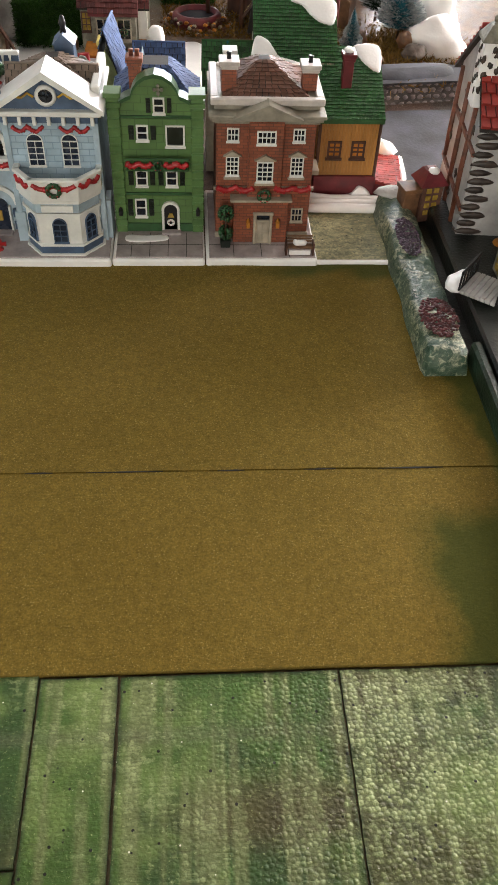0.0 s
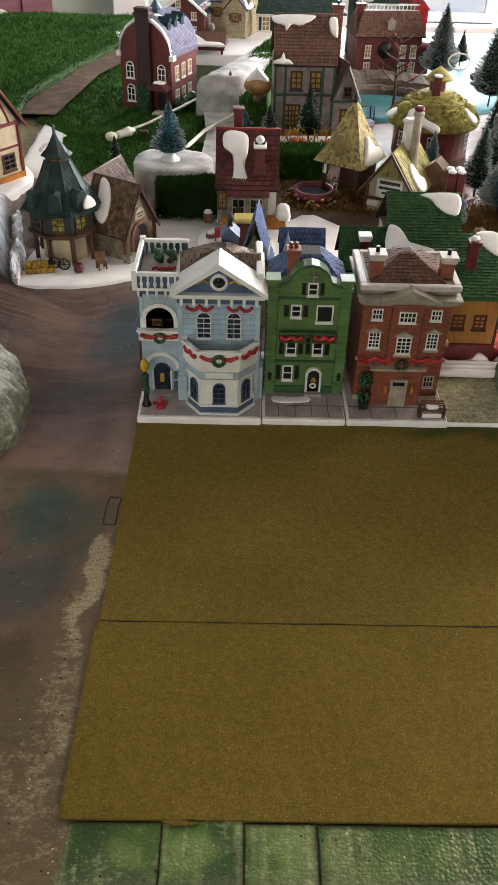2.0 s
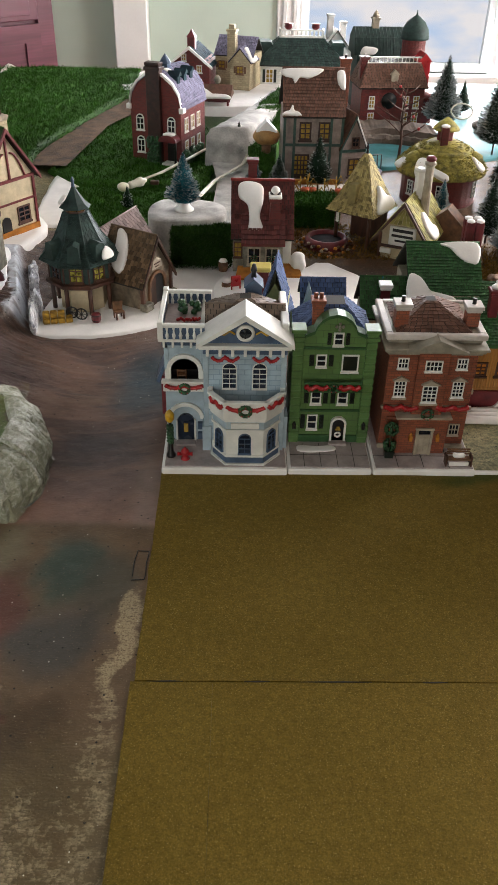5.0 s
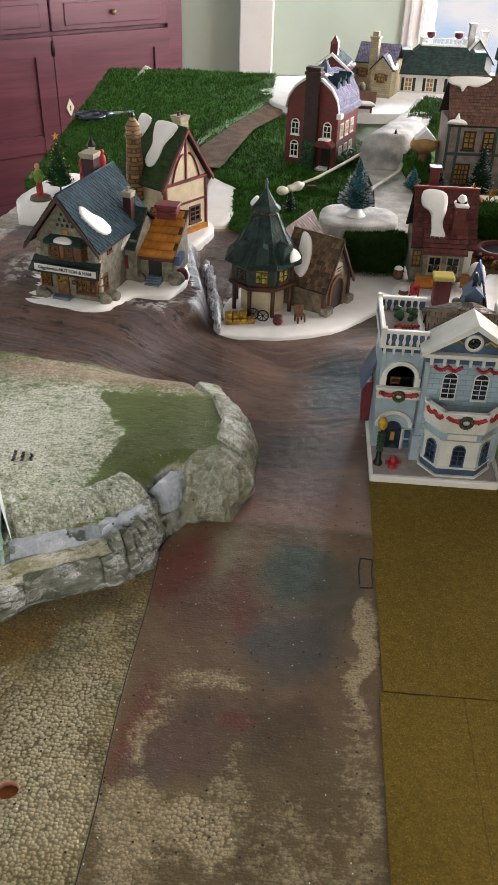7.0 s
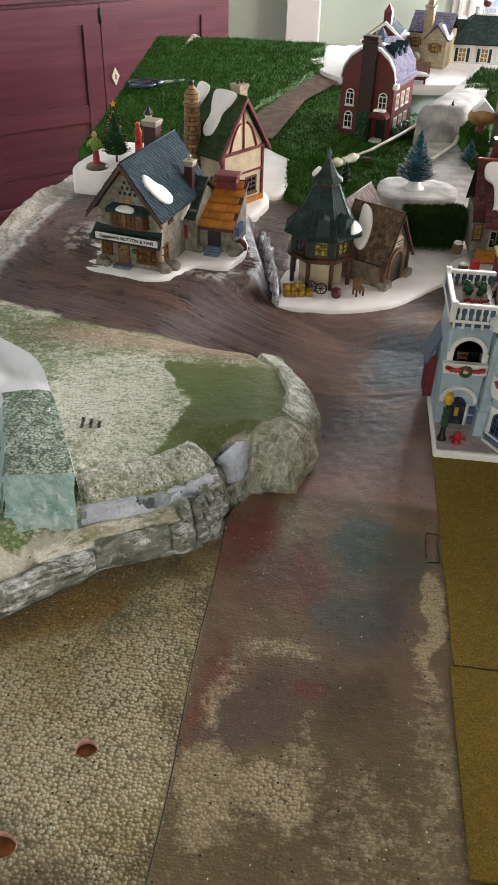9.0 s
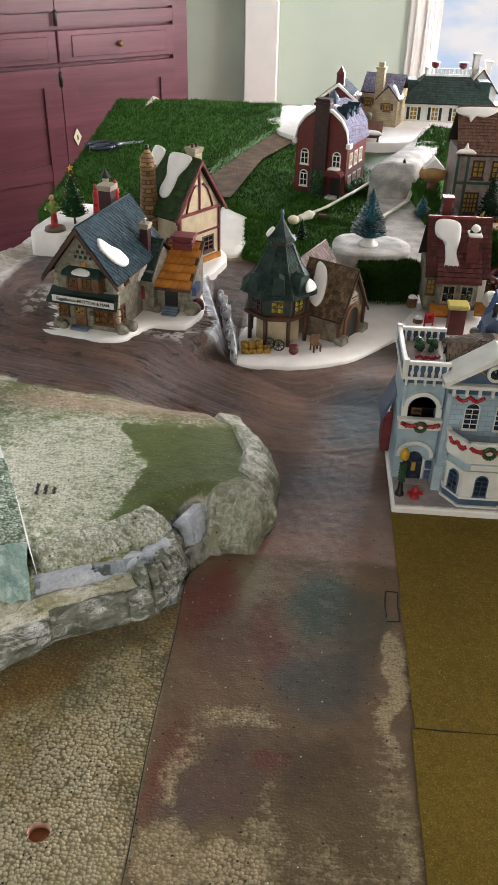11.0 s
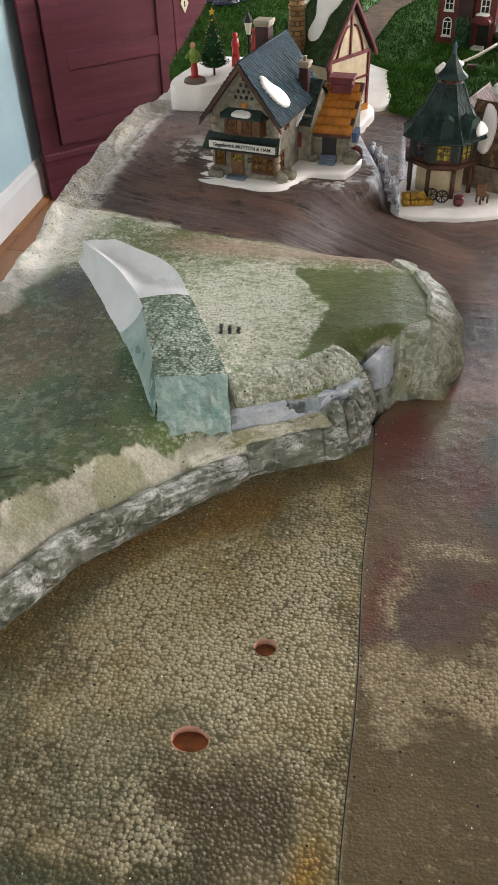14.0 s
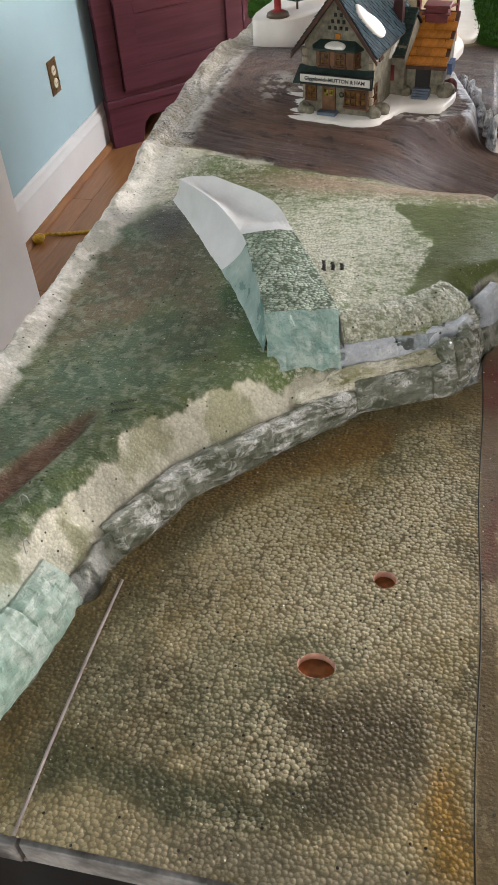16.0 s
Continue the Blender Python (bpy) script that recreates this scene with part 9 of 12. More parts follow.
for x, y, r, k in ((-0.026, -0.008, 0.010, 1), (0.034, 0.002, 0.014, 2), (0.036, 0.024, 0.013, 5)):
    part("rubble", Shape().blob(x, y, 0.004, r, r, r, 0.4, k + 9, 12, 8), GREYST if k < 5 else MAROON, og)

# timbered house with a snowy moss-green roof
T_MOSSG = paint("moss_green_roof_tile", (0.030, 0.065, 0.014), 0.6, 0.35, 80, island=0.5, spec=0.22)
OCHREST = masonry("ochre_stone", (0.36, 0.20, 0.07), (0.10, 0.05, 0.02), 0.012, 0.008, 0.6, 0.001, 0.0012, 0.4)
td = thing("timbered_house", -0.6059, 1.5605, 0.055, 55.5, "cream timbered house with dark green roof and snow", "house", "lit village buildings")
part("wall", Shape().prism([(-0.058, 0), (0.058, 0), (0.058, 0.110), (0, 0.192), (-0.058, 0.110)], 0.0, 0.115, "y"), CREAM, td, "cream plaster walls")
gable(td, -0.058, 0.058, 0.0, 0.115, 0.120, 0.2055, "y", 0.006, GREEND, T_MOSSG, 16, 0.008, 0.011, seed=81)
for s in (-1, 1):
    part("barge_board", Shape().prism([(0, 0.205), (s * 0.0725, 0.1035), (s * 0.0725, 0.0965), (0, 0.197)], -0.010, -0.005, "y"), MAROON, td, "dark red barge board")
    part("eave_tiles", Shape().tiles((0, -0.009, 0.203) if s < 0 else (0.0725, -0.009, 0.101), (-0.0725, -0.009, 0.101) if s < 0 else (0, -0.009, 0.203), (-0.0725, 0.0, 0.101) if s < 0 else (0, 0, 0.203), (0, 0.0, 0.203) if s < 0 else (0.0725, 0, 0.101), 1, 0.006, 0.002, 5), MAROON, td)
    cur = [(s * (0.008 + 0.030 * t), 0.158 - 0.048 * t * t) for t in (0, 0.25, 0.5, 0.75, 1.0)]
    part("curved_brace", Shape().tube([(x, -0.001, z) for x, z in cur], 0.0022, 6), MAROON, td)
part("post", Shape().box(-0.0022, 0.0022, -0.0028, 0.001, 0.108, 0.190), MAROON, td)
part("beam", Shape().box(-0.060, 0.060, -0.0035, 0.001, 0.104, 0.110), MAROON, td)
part("beam", Shape().box(-0.060, 0.060, -0.0030, 0.001, 0.062, 0.066), MAROON, td)
for s in (-1, 1):
    part("corner_post", Shape().box(s * 0.057 - 0.003, s * 0.057 + 0.003, -0.003, 0.004, 0.0, 0.11), MAROON, td)
part("brick_foot", Shape().box(-0.060, 0.060, -0.004, 0.004, 0.0, 0.012), T_ORANGE, td)
window(td, FACE, 0.024, 0.024, 0.026, 0.026, BROWN, GLASSD, 2, 3, 0.0022)
part("arched_door", Shape().prism([(-0.034, 0.0), (-0.012, 0.0)] + [(-0.023 + 0.011 * math.cos(math.pi * i / 8), 0.030 + 0.011 * math.sin(math.pi * i / 8)) for i in range(9)], -0.002, 0.001, "y"), BLACK, td)
chimney(td, 0.020, 0.030, 0.165, 0.216, 0.022, CREAMST, STONETAN, pots=2, pot_mat=BROWN)
part("round_chimney", Shape().lathe([(0.019, 0.07), (0.017, 0.130), (0.014, 0.185), (0.0165, 0.188), (0.0165, 0.193), (0.013, 0.195), (0.015, 0.206), (0.004, 0.222)], 8, -0.062, 0.075), OCHREST, td, "ochre stone chimney stack")
part("chimney_pot", Shape().lathe([(0.004, 0.220), (0.0035, 0.230)], 8, -0.062, 0.075), BLACK, td)
ST_ = plane_m((-0.069, 0.121, 0.104), (-0.069, -0.006, 0.104), (0, 0.121, 0.2055))
snow(td, ST_, [(0.052, 0.124), (0.052, 0.100), (0.060, 0.078), (0.056, 0.050), (0.066, 0.036), (0.082, 0.040), (0.088, 0.060), (0.090, 0.084), (0.102, 0.104), (0.102, 0.124)], 0.004)
snow(td, ST_, [(0.004, 0.130), (0.006, 0.095), (0.018, 0.080), (0.030, 0.095), (0.034, 0.124)], 0.004)

# snow mound with a figure and a decorated tree behind the shop
pad("snow_mound", [(-0.942, 1.540), (-0.900, 1.528), (-0.858, 1.545), (-0.818, 1.60), (-0.782, 1.69), (-0.790, 1.735), (-0.850, 1.740), (-0.895, 1.738), (-0.918, 1.70), (-0.940, 1.61)], 0.06, 0.112, SNOW, "thick white snow mound with rounded edges", "snow mound")
fg = Shape().lathe([(0.022, -0.010), (0.020, -0.004), (0.012, -0.0005), (0.0065, 0.0), (0.007, 0.010), (0.0055, 0.024), (0.0085, 0.028), (0.0095, 0.040), (0.006, 0.047), (0.003, 0.049)], 12)
fg.blob(0, -0.001, 0.054, 0.0052, 0.0052, 0.006, 0.1, 1, 12, 8).tube([(0.008, 0, 0.043), (0.014, -0.008, 0.036), (0.010, -0.014, 0.040)], 0.0028).tube([(-0.008, 0, 0.043), (-0.013, -0.008, 0.034), (-0.006, -0.014, 0.039)], 0.0028)
solid("figurine", fg, SKIN, -0.897, 1.556, 0.1225, 0, "small painted figure beside a tree, plain", "figurine")
fg2 = Shape().lathe([(0.009, 0.0), (0.008, 0.018), (0.006, 0.034), (0.0085, 0.038), (0.006, 0.050), (0.003, 0.052)], 12).blob(0, 0, 0.057, 0.0055, 0.0055, 0.006, 0.1, 2, 12, 8)
solid("figurine", fg2, RED, -0.838, 1.668, 0.112, 0, "small red painted figure behind the roof, plain", "figurine")
solid("figurine", fg2, RED, -0.805, 1.705, 0.112, 0, "small red painted figure beside the lantern post, plain", "figurine")
# ---- moss, hedges, trees ----
def inside(poly, x, y):
    r = False
    for (ax, ay), (bx, by) in zip(poly, poly[1:] + poly[:1]):
        if (ay > y) != (by > y) and x < (bx - ax) * (y - ay) / (by - ay) + ax:
            r = not r
    return r


def blades(spots, length, width, lean, seed, up=None):
    """Thin three-cornered blades standing on the given spots (place and way)."""
    r = np.random.RandomState(seed)
    P = np.array([s[0] for s in spots])
    W = np.array([s[1] for s in spots])
    n = len(P)
    D = W + lean * r.normal(size=(n, 3))
    D /= np.linalg.norm(D, axis=1)[:, None]
    A = np.cross(D, r.normal(size=(n, 3)))
    A /= np.linalg.norm(A, axis=1)[:, None]
    L = length * (0.5 + r.rand(n))[:, None]
    V = np.empty((n, 3, 3))
    V[:, 0], V[:, 1], V[:, 2] = P - A * width, P + A * width, P + D * L
    S = Shape()
    S.v = V.reshape(-1, 3).tolist()
    S.f = np.arange(3 * n).reshape(-1, 3).tolist()
    S.s = [False] * n
    return S


def moss_mat(name, poly, zf, thick, count, label, mat, seed, length=0.009):
    """A sheet of moss: a thin base with thousands of blades."""
    rnd = random.Random(seed)
    xs, ys = [p[0] for p in poly], [p[1] for p in poly]
    ob = thing(name, 0, 0, 0, 0, label, "moss mat")
    n = len(poly)
    P = []
    for i in range(n):
        a, b = Vector(poly[i]), Vector(poly[(i + 1) % n])
        k = max(2, int((b - a).length / 0.02))
        P += [tuple(a.lerp(b, j / k) + Vector((0.006 * noise.noise(Vector((i, j * 0.7, seed))), 0.006 * noise.noise(Vector((j * 0.7, i, seed + 3)))))) for j in range(k)]
    c = (sum(p[0] for p in P) / len(P), sum(p[1] for p in P) / len(P))
    vs, fs, k = [], [], len(P)
    for s, dz in ((1.0, -thick), (1.0, 0), (0.8, 0), (0.6, 0), (0.4, 0), (0.2, 0), (0.02, 0)):
        for x, y in P:
            X, Y = c[0] + (x - c[0]) * s, c[1] + (y - c[1]) * s
            vs.append((X, Y, zf(X, Y) + dz))
    for q in range(6):
        fs += [(q * k + i, q * k + (i + 1) % k, (q + 1) * k + (i + 1) % k, (q + 1) * k + i) for i in range(k)]
    part("backing", Shape().add(vs, fs, None, True), mat, ob)
    spots = []
    while len(spots) < count:
        x, y = rnd.uniform(min(xs) - 0.005, max(xs) + 0.005), rnd.uniform(min(ys), max(ys))
        if inside(poly, x, y):
            spots.append(((x, y, zf(x, y) - 0.001 + 0.004 * noise.noise(Vector((x * 40, y * 40, 2)))), (0, 0, 1)))
    for i in range(count // 9):
        q = rnd.randrange(k)
        t = rnd.random()
        x, y = P[q][0] * (1 - t) + P[(q + 1) % k][0] * t, P[q][1] * (1 - t) + P[(q + 1) % k][1] * t
        spots.append(((x, y, zf(x, y) - rnd.random() * thick), ((x - c[0]), (y - c[1]), 0.35)))
    tagged(part("moss", blades(spots, length, 0.0009, 0.75, seed), mat, ob), kind="stuff")
    return ob


def west_z(x, y):
    return 0.078 + 0.014 * (y - 1.75) / 1.35 + 0.004 * noise.noise(Vector((x * 9, y * 9, 1)))


def mid_z(x, y):
    return gz_fast(y) + 0.008 + 0.004 * noise.noise(Vector((x * 9, y * 9, 5)))


def gz_fast(y):
    return float(np.interp(y, [1.35, 1.5, 2.0, 2.6, 3.1], [0.03, 0.042, 0.046, 0.06, 0.088]))


moss_mat("moss_mat", [(-1.005, 1.78), (-1.015, 1.98), (-1.055, 2.5), (-1.105, 3.09), (-0.80, 3.11), (-0.515, 3.10), (-0.505, 2.72), (-0.60, 2.42), (-0.68, 2.12), (-0.66, 1.80), (-0.80, 1.72)], west_z, 0.03, 46000, "thick green moss mat behind the timbered house", GRASSM, 1, 0.010)
moss_mat("moss_mat", [(-0.535, 1.885), (-0.40, 1.875), (-0.25, 1.86), (-0.225, 2.05), (-0.22, 2.30), (-0.30, 2.52), (-0.44, 2.60), (-0.55, 2.40), (-0.60, 2.12), (-0.63, 2.00)], mid_z, 0.02, 21000, "green moss mat round the red house", GRASSM, 2, 0.008)
moss_mat("moss_mat", [(-0.525, 1.63), (-0.42, 1.57), (-0.32, 1.60), (-0.215, 1.64), (-0.215, 1.85), (-0.38, 1.868), (-0.54, 1.875)], mid_z, 0.02, 15000, "green moss mat behind the stable", GRASSM, 3, 0.008)
moss_mat("moss_mat", [(-0.125, 1.86), (-0.085, 1.88), (-0.075, 2.05), (-0.02, 2.28), (0.03, 2.48), (-0.05, 2.52), (-0.105, 2.34), (-0.145, 2.10)], lambda x, y: float(np.interp(y, [1.86, 2.05, 2.25, 2.5], [0.062, 0.105, 0.148, 0.150])), 0.09, 9000, "green moss strip along the stone ramp", GRASSM, 4, 0.009)
solid("dirt_path", Shape().add([(-0.690, 2.02, 0.061), (-0.590, 2.02, 0.060), (-0.535, 2.38, 0.070), (-0.43, 2.66, 0.075), (-0.51, 2.75, 0.080), (-0.62, 2.45, 0.073)], [(0, 1, 2, 5), (5, 2, 3, 4)]), paint("dirt_path", (0.155, 0.090, 0.052), 0.85, 0.45, 30, 240, 0.003, 0.8), 0, 0, 0, 0, "brown earth path through the moss", "path", kind="structure")


def hedge(name, x0, x1, y0, y1, z0, z1, rz, count, label, mat, seed):
    ob = thing(name, (x0 + x1) / 2, (y0 + y1) / 2, z0, rz, label, "hedge")
    w, d, h = (x1 - x0) / 2, (y1 - y0) / 2, z1 - z0
    part("core", Shape().box(-w + 0.003, w - 0.003, -d + 0.003, d - 0.003, 0, h - 0.003, 0.005), mat, ob)
    rnd = random.Random(seed)
    spots = []
    for i in range(count):
        k = rnd.random()
        if k < 0.45:
            spots.append(((rnd.uniform(-w, w), -d + 0.002, rnd.uniform(0, h)), (0, -1, 0.2)))
        elif k < 0.8:
            spots.append(((rnd.uniform(-w, w), rnd.uniform(-d, d), h - 0.002), (0, 0, 1)))
        else:
            s = rnd.choice((-1, 1))
            spots.append(((s * (w - 0.002), rnd.uniform(-d, d), rnd.uniform(0, h)), (s, 0, 0.2)))
    tagged(part("leaves", blades(spots, 0.007, 0.0010, 0.8, seed), mat, ob), kind="stuff")
    return ob


hedge("hedge", -0.292, -0.178, 1.468, 1.525, 0.030, 0.098, 0, 7000, "clipped dark green moss hedge below the rock", HEDGEM, 5)
hedge("hedge", -0.052, 0.045, 1.655, 1.73, 0.040, 0.098, 4, 6000, "bright green moss hedge beside the well", GRASSM, 6)
hedge("hedge", -0.295, -0.215, 2.09, 2.135, 0.05, 0.075, -20, 1800, "low dark hedge at the red house wall", HEDGEM, 7)


def brush_tree(x, y, z, h, r, mat, frost, count, label, seed, base=0.0, group="bottle brush trees"):
    """A bottle-brush tree: wire stem and rings of stiff bristles, tips dipped in white."""
    ob = thing("brush_tree", x, y, z, 13 * seed, label, "tree", group)
    part("trunk", Shape().lathe([(0.0022, 0.0), (0.0016, h * 0.5), (0.0006, h * 0.98)], 8), BROWN, ob)
    if base:
        part("stand", Shape().lathe([(base, 0.0), (base * 0.95, 0.003), (base * 0.6, 0.009), (base * 0.55, 0.014), (0.002, 0.015)], 16), SNOW, ob, "white round stand")
    part("core", Shape().lathe([(r * 0.25, h * 0.14), (r * 0.68, h * 0.2), (r * 0.42, h * 0.55), (0.001, h * 0.93)], 10), mat, ob)
    rnd = np.random.RandomState(seed)
    u = 1 - np.sqrt(rnd.rand(count))
    u = 0.12 + 0.88 * u
    a = rnd.rand(count) * 2 * np.pi
    prof = np.minimum((1 - u) * 1.08 + 0.03, (u - 0.05) * 9) * (0.72 + 0.36 * rnd.rand(count)) * (1 + 0.10 * np.sin(a * 3 + u * 20 + seed))
    R = r * prof
    d = np.stack([np.cos(a), np.sin(a), 0.22 + 0.25 * rnd.rand(count)], 1)
    c = np.stack([np.zeros(count), np.zeros(count), u * h], 1)
    tip = c + d * R[:, None]
    root = c + d * (R * 0.35)[:, None]
    side = np.stack([-np.sin(a), np.cos(a), rnd.normal(size=count) * 0.6], 1) * 0.00085
    V = np.stack([root - side, root + side, tip], 1)
    S = Shape()
    S.v, S.f, S.s = V.reshape(-1, 3).tolist(), np.arange(3 * count).reshape(-1, 3).tolist(), [False] * count
    tagged(part("crown", S, mat, ob), kind="stuff")
    if frost:
        k = int(count * frost)
        q = rnd.permutation(count)[:k]
        V = np.stack([c[q] + d[q] * (R[q] * 0.62)[:, None], c[q] + d[q] * (R[q] * 1.03)[:, None] - side[q] * 1.5, c[q] + d[q] * (R[q] * 1.03)[:, None] + side[q] * 1.5], 1)
        S = Shape()
        S.v, S.f, S.s = V.reshape(-1, 3).tolist(), np.arange(3 * k).reshape(-1, 3).tolist(), [False] * k
        tagged(part("frost", S, FROST, ob, "white frosted tips"), kind="stuff")
    return ob


pad("rock_slab", [(-0.335, 1.515), (-0.27, 1.505), (-0.195, 1.53), (-0.195, 1.60), (-0.25, 1.635), (-0.33, 1.62)], 0.03, 0.108, ROCKM, "pale grey plaster rock slab", "rock")
brush_tree(-0.272, 1.568, 0.108, 0.112, 0.036, PINEB, 0.16, 11000, "teal bottle brush tree with frosted tips on the slab", 1, 0.020)
brush_tree(-0.165, 2.075, 0.070, 0.090, 0.028, PINE, 0.33, 3300, "dark bottle brush tree with white flecks before the ramp", 2)
brush_tree(-0.128, 1.915, 0.055, 0.062, 0.022, PINEB, 0.30, 2100, "small teal bottle brush tree", 3)
brush_tree(-0.070, 1.905, 0.052, 0.078, 0.025, PINE, 0.37, 2700, "small dark bottle brush tree with white flecks", 4)
brush_tree(0.020, 1.885, 0.052, 0.128, 0.037, PINE, 0.08, 4800, "dark green bottle brush tree before the timber house", 5)
brush_tree(-0.405, 1.735, 0.048, 0.055, 0.017, PINE, 0.10, 1350, "tiny dark bottle brush tree", 6)
brush_tree(0.418, 2.43, 0.060, 0.205, 0.056, PINE, 0.64, 7800, "tall frosted bottle brush tree by the water", 7)
brush_tree(0.270, 1.70, 0.050, 0.090, 0.022, PINEB, 0.90, 3300, "slim snow-white flocked bottle brush tree", 8)
brush_tree(0.268, 1.41, 0.046, 0.075, 0.019, PINEB, 0.90, 3300, "slim snow-white flocked bottle brush tree", 9)
brush_tree(0.336, 1.566, 0.050, 0.140, 0.036, PINE, 0.37, 5400, "dark bottle brush tree with pale tips", 10)
brush_tree(0.360, 1.475, 0.050, 0.140, 0.042, PINEB, 0.71, 6900, "frosted teal bottle brush tree", 11)
brush_tree(0.438, 1.83, 0.052, 0.185, 0.040, PINE, 0.11, 5700, "tall dark green bottle brush tree", 12)
brush_tree(0.452, 1.74, 0.050, 0.240, 0.062, PINE, 0.57, 7800, "very tall frosted bottle brush tree", 13)
brush_tree(0.505, 2.18, 0.060, 0.230, 0.060, PINE, 0.50, 5700, "tall frosted bottle brush tree", 14)
brush_tree(0.520, 2.62, 0.060, 0.105, 0.030, PINE, 0.17, 2400, "dark bottle brush tree near the window", 15)
brush_tree(0.405, 1.66, 0.050, 0.165, 0.045, PINE, 0.44, 5100, "frosted bottle brush tree among the rocks", 16)
GREENN = needles("green_needle", (0.010, 0.050, 0.016), (0.030, 0.110, 0.040))
xt = brush_tree(-0.868, 1.600, 0.112, 0.108, 0.032, GREENN, 0.03, 3600, "small decorated christmas tree with a gold star", 17, 0.0, "")
part("star", Shape().prism([(0.0075 * (1 if i % 2 == 0 else 0.42) * math.sin(math.pi * i / 5), 0.112 + 0.0075 * (1 if i % 2 == 0 else 0.42) * math.cos(math.pi * i / 5)) for i in range(10)], -0.001, 0.001, "y"), GOLD, xt, "gold star")
for i in range(26):
    u, a = 0.15 + 0.03 * i, i * 2.4
    part("bauble", Shape().blob(0.033 * (1.05 - u) * math.cos(a), 0.033 * (1.05 - u) * math.sin(a), 0.012 + u * 0.100, 0.0017, 0.0017, 0.0017, 0, 1, 6, 4), (GOLD, RED, STRAW)[i % 3], xt)

# bare tree with red berries
bt = thing("bare_tree", 0.240, 2.085, 0.055, 0, "bare brown twig tree with red berries", "tree")
part("trunk", Shape().tube([(0, 0, 0), (0.002, 0, 0.06), (-0.002, 0.001, 0.12), (0.002, 0, 0.19)], [0.0045, 0.0035, 0.0028, 0.001], 8), BROWN, bt)
rnd = random.Random(8)
for i in range(13):
    z = 0.07 + 0.009 * i
    a = i * 2.3
    L = 0.085 * (1 - i / 20)
    p1 = Vector((L * 0.5 * math.cos(a), L * 0.5 * math.sin(a), z + L * 0.25))
    p2 = Vector((L * math.cos(a + 0.25), L * math.sin(a + 0.25), z + L * 0.55))
    br_ = part("limb", Shape().tube([(0, 0, z), p1, p2], [0.002, 0.0013, 0.0005], 6).tube([p1, p1 + Vector((0.02 * math.cos(a - 0.7), 0.02 * math.sin(a - 0.7), 0.015))], [0.001, 0.0004], 5), BROWN, bt)
    if i % 3 == 0:
        part("berry", Shape().blob(p1.x, p1.y, p1.z, 0.004, 0.004, 0.004, 0.2, i, 8, 6), RED, br_)
bt2 = copy_thing(bt, pose(0.66, 2.35, 0.06, 0, 0, 70))

# ---- stone ramp, water, ledges ----
S = Shape()
rows_ = []
for j in range(20):
    v = j / 19
    cx, cy, w = -0.190 + 0.16 * v + 0.02 * math.sin(v * 3), 2.055 + 0.48 * v, 0.055
    h = 0.148 + 0.004 * math.sin(v * 5)
    rows_.append([Vector((cx - w - 0.005, cy, 0.05)), Vector((cx - w, cy, h - 0.020)), Vector((cx - w * 0.8, cy, h - 0.004)), Vector((cx, cy + 0.002, h)), Vector((cx + w * 0.8, cy, h - 0.003)), Vector((cx + w, cy, h - 0.02)), Vector((cx + w + 0.005, cy, 0.05))])
S = strip(rows_, 0.004)
S.f.append(tuple(range(7)))
S.s = [True] * len(S.f)
solid("stone_ramp", S, ROCKM, 0, 0, 0, 0, "pale grey plaster ramp rising to the back houses", "ramp", kind="structure")
solid("stone_apron", Shape().add([(-0.225, 1.62, 0.0595), (-0.15, 1.62, 0.0595), (-0.105, 1.95, 0.062), (-0.115, 2.08, 0.066), (-0.235, 2.10, 0.066), (-0.215, 1.9, 0.062)], [(0, 1, 2, 5), (5, 2, 3, 4)]), ROCKM, 0, 0, 0, 0, "pale grey plaster path below the ramp", "path", kind="structure")
pad("water", [(0.10, 2.10), (0.30, 2.06), (0.62, 2.2), (0.90, 2.4), (0.90, 3.0), (0.5, 3.05), (0.2, 2.8), (0.12, 2.4)], 0.02, 0.0625, WATER, "teal painted water with a glossy surface", "water")
pad("back_snow", [(-0.50, 2.66), (-0.20, 2.56), (0.10, 2.70), (0.22, 2.9), (0.20, 3.08), (-0.50, 3.10)], 0.02, 0.088, SNOW, "flat white snow sheet under the back houses", "snow")
S = Shape()
for j in range(2):
    rows_ = []
    for i in range(26):
        v = i / 25
        x = 0.13 + 0.24 * v
        yy = 2.25 + 0.03 * math.sin(v * 4) + 0.02 * j
        rows_.append([Vector((x, yy - 0.012, 0.058)), Vector((x, yy - 0.008, 0.075 + 0.006 * noise.noise(Vector((x * 60, j, 1))))), Vector((x, yy, 0.082 + 0.012 * j)), Vector((x, yy + 0.10, 0.084 + 0.012 * j))])
    S2 = strip(rows_, 0.005, j)
    S.add(S2.v, S2.f, None, False)
solid("rock_ledge", S, BOULDER, 0, 0, 0, 0, "layered grey rock ledge beside the water", "rock")
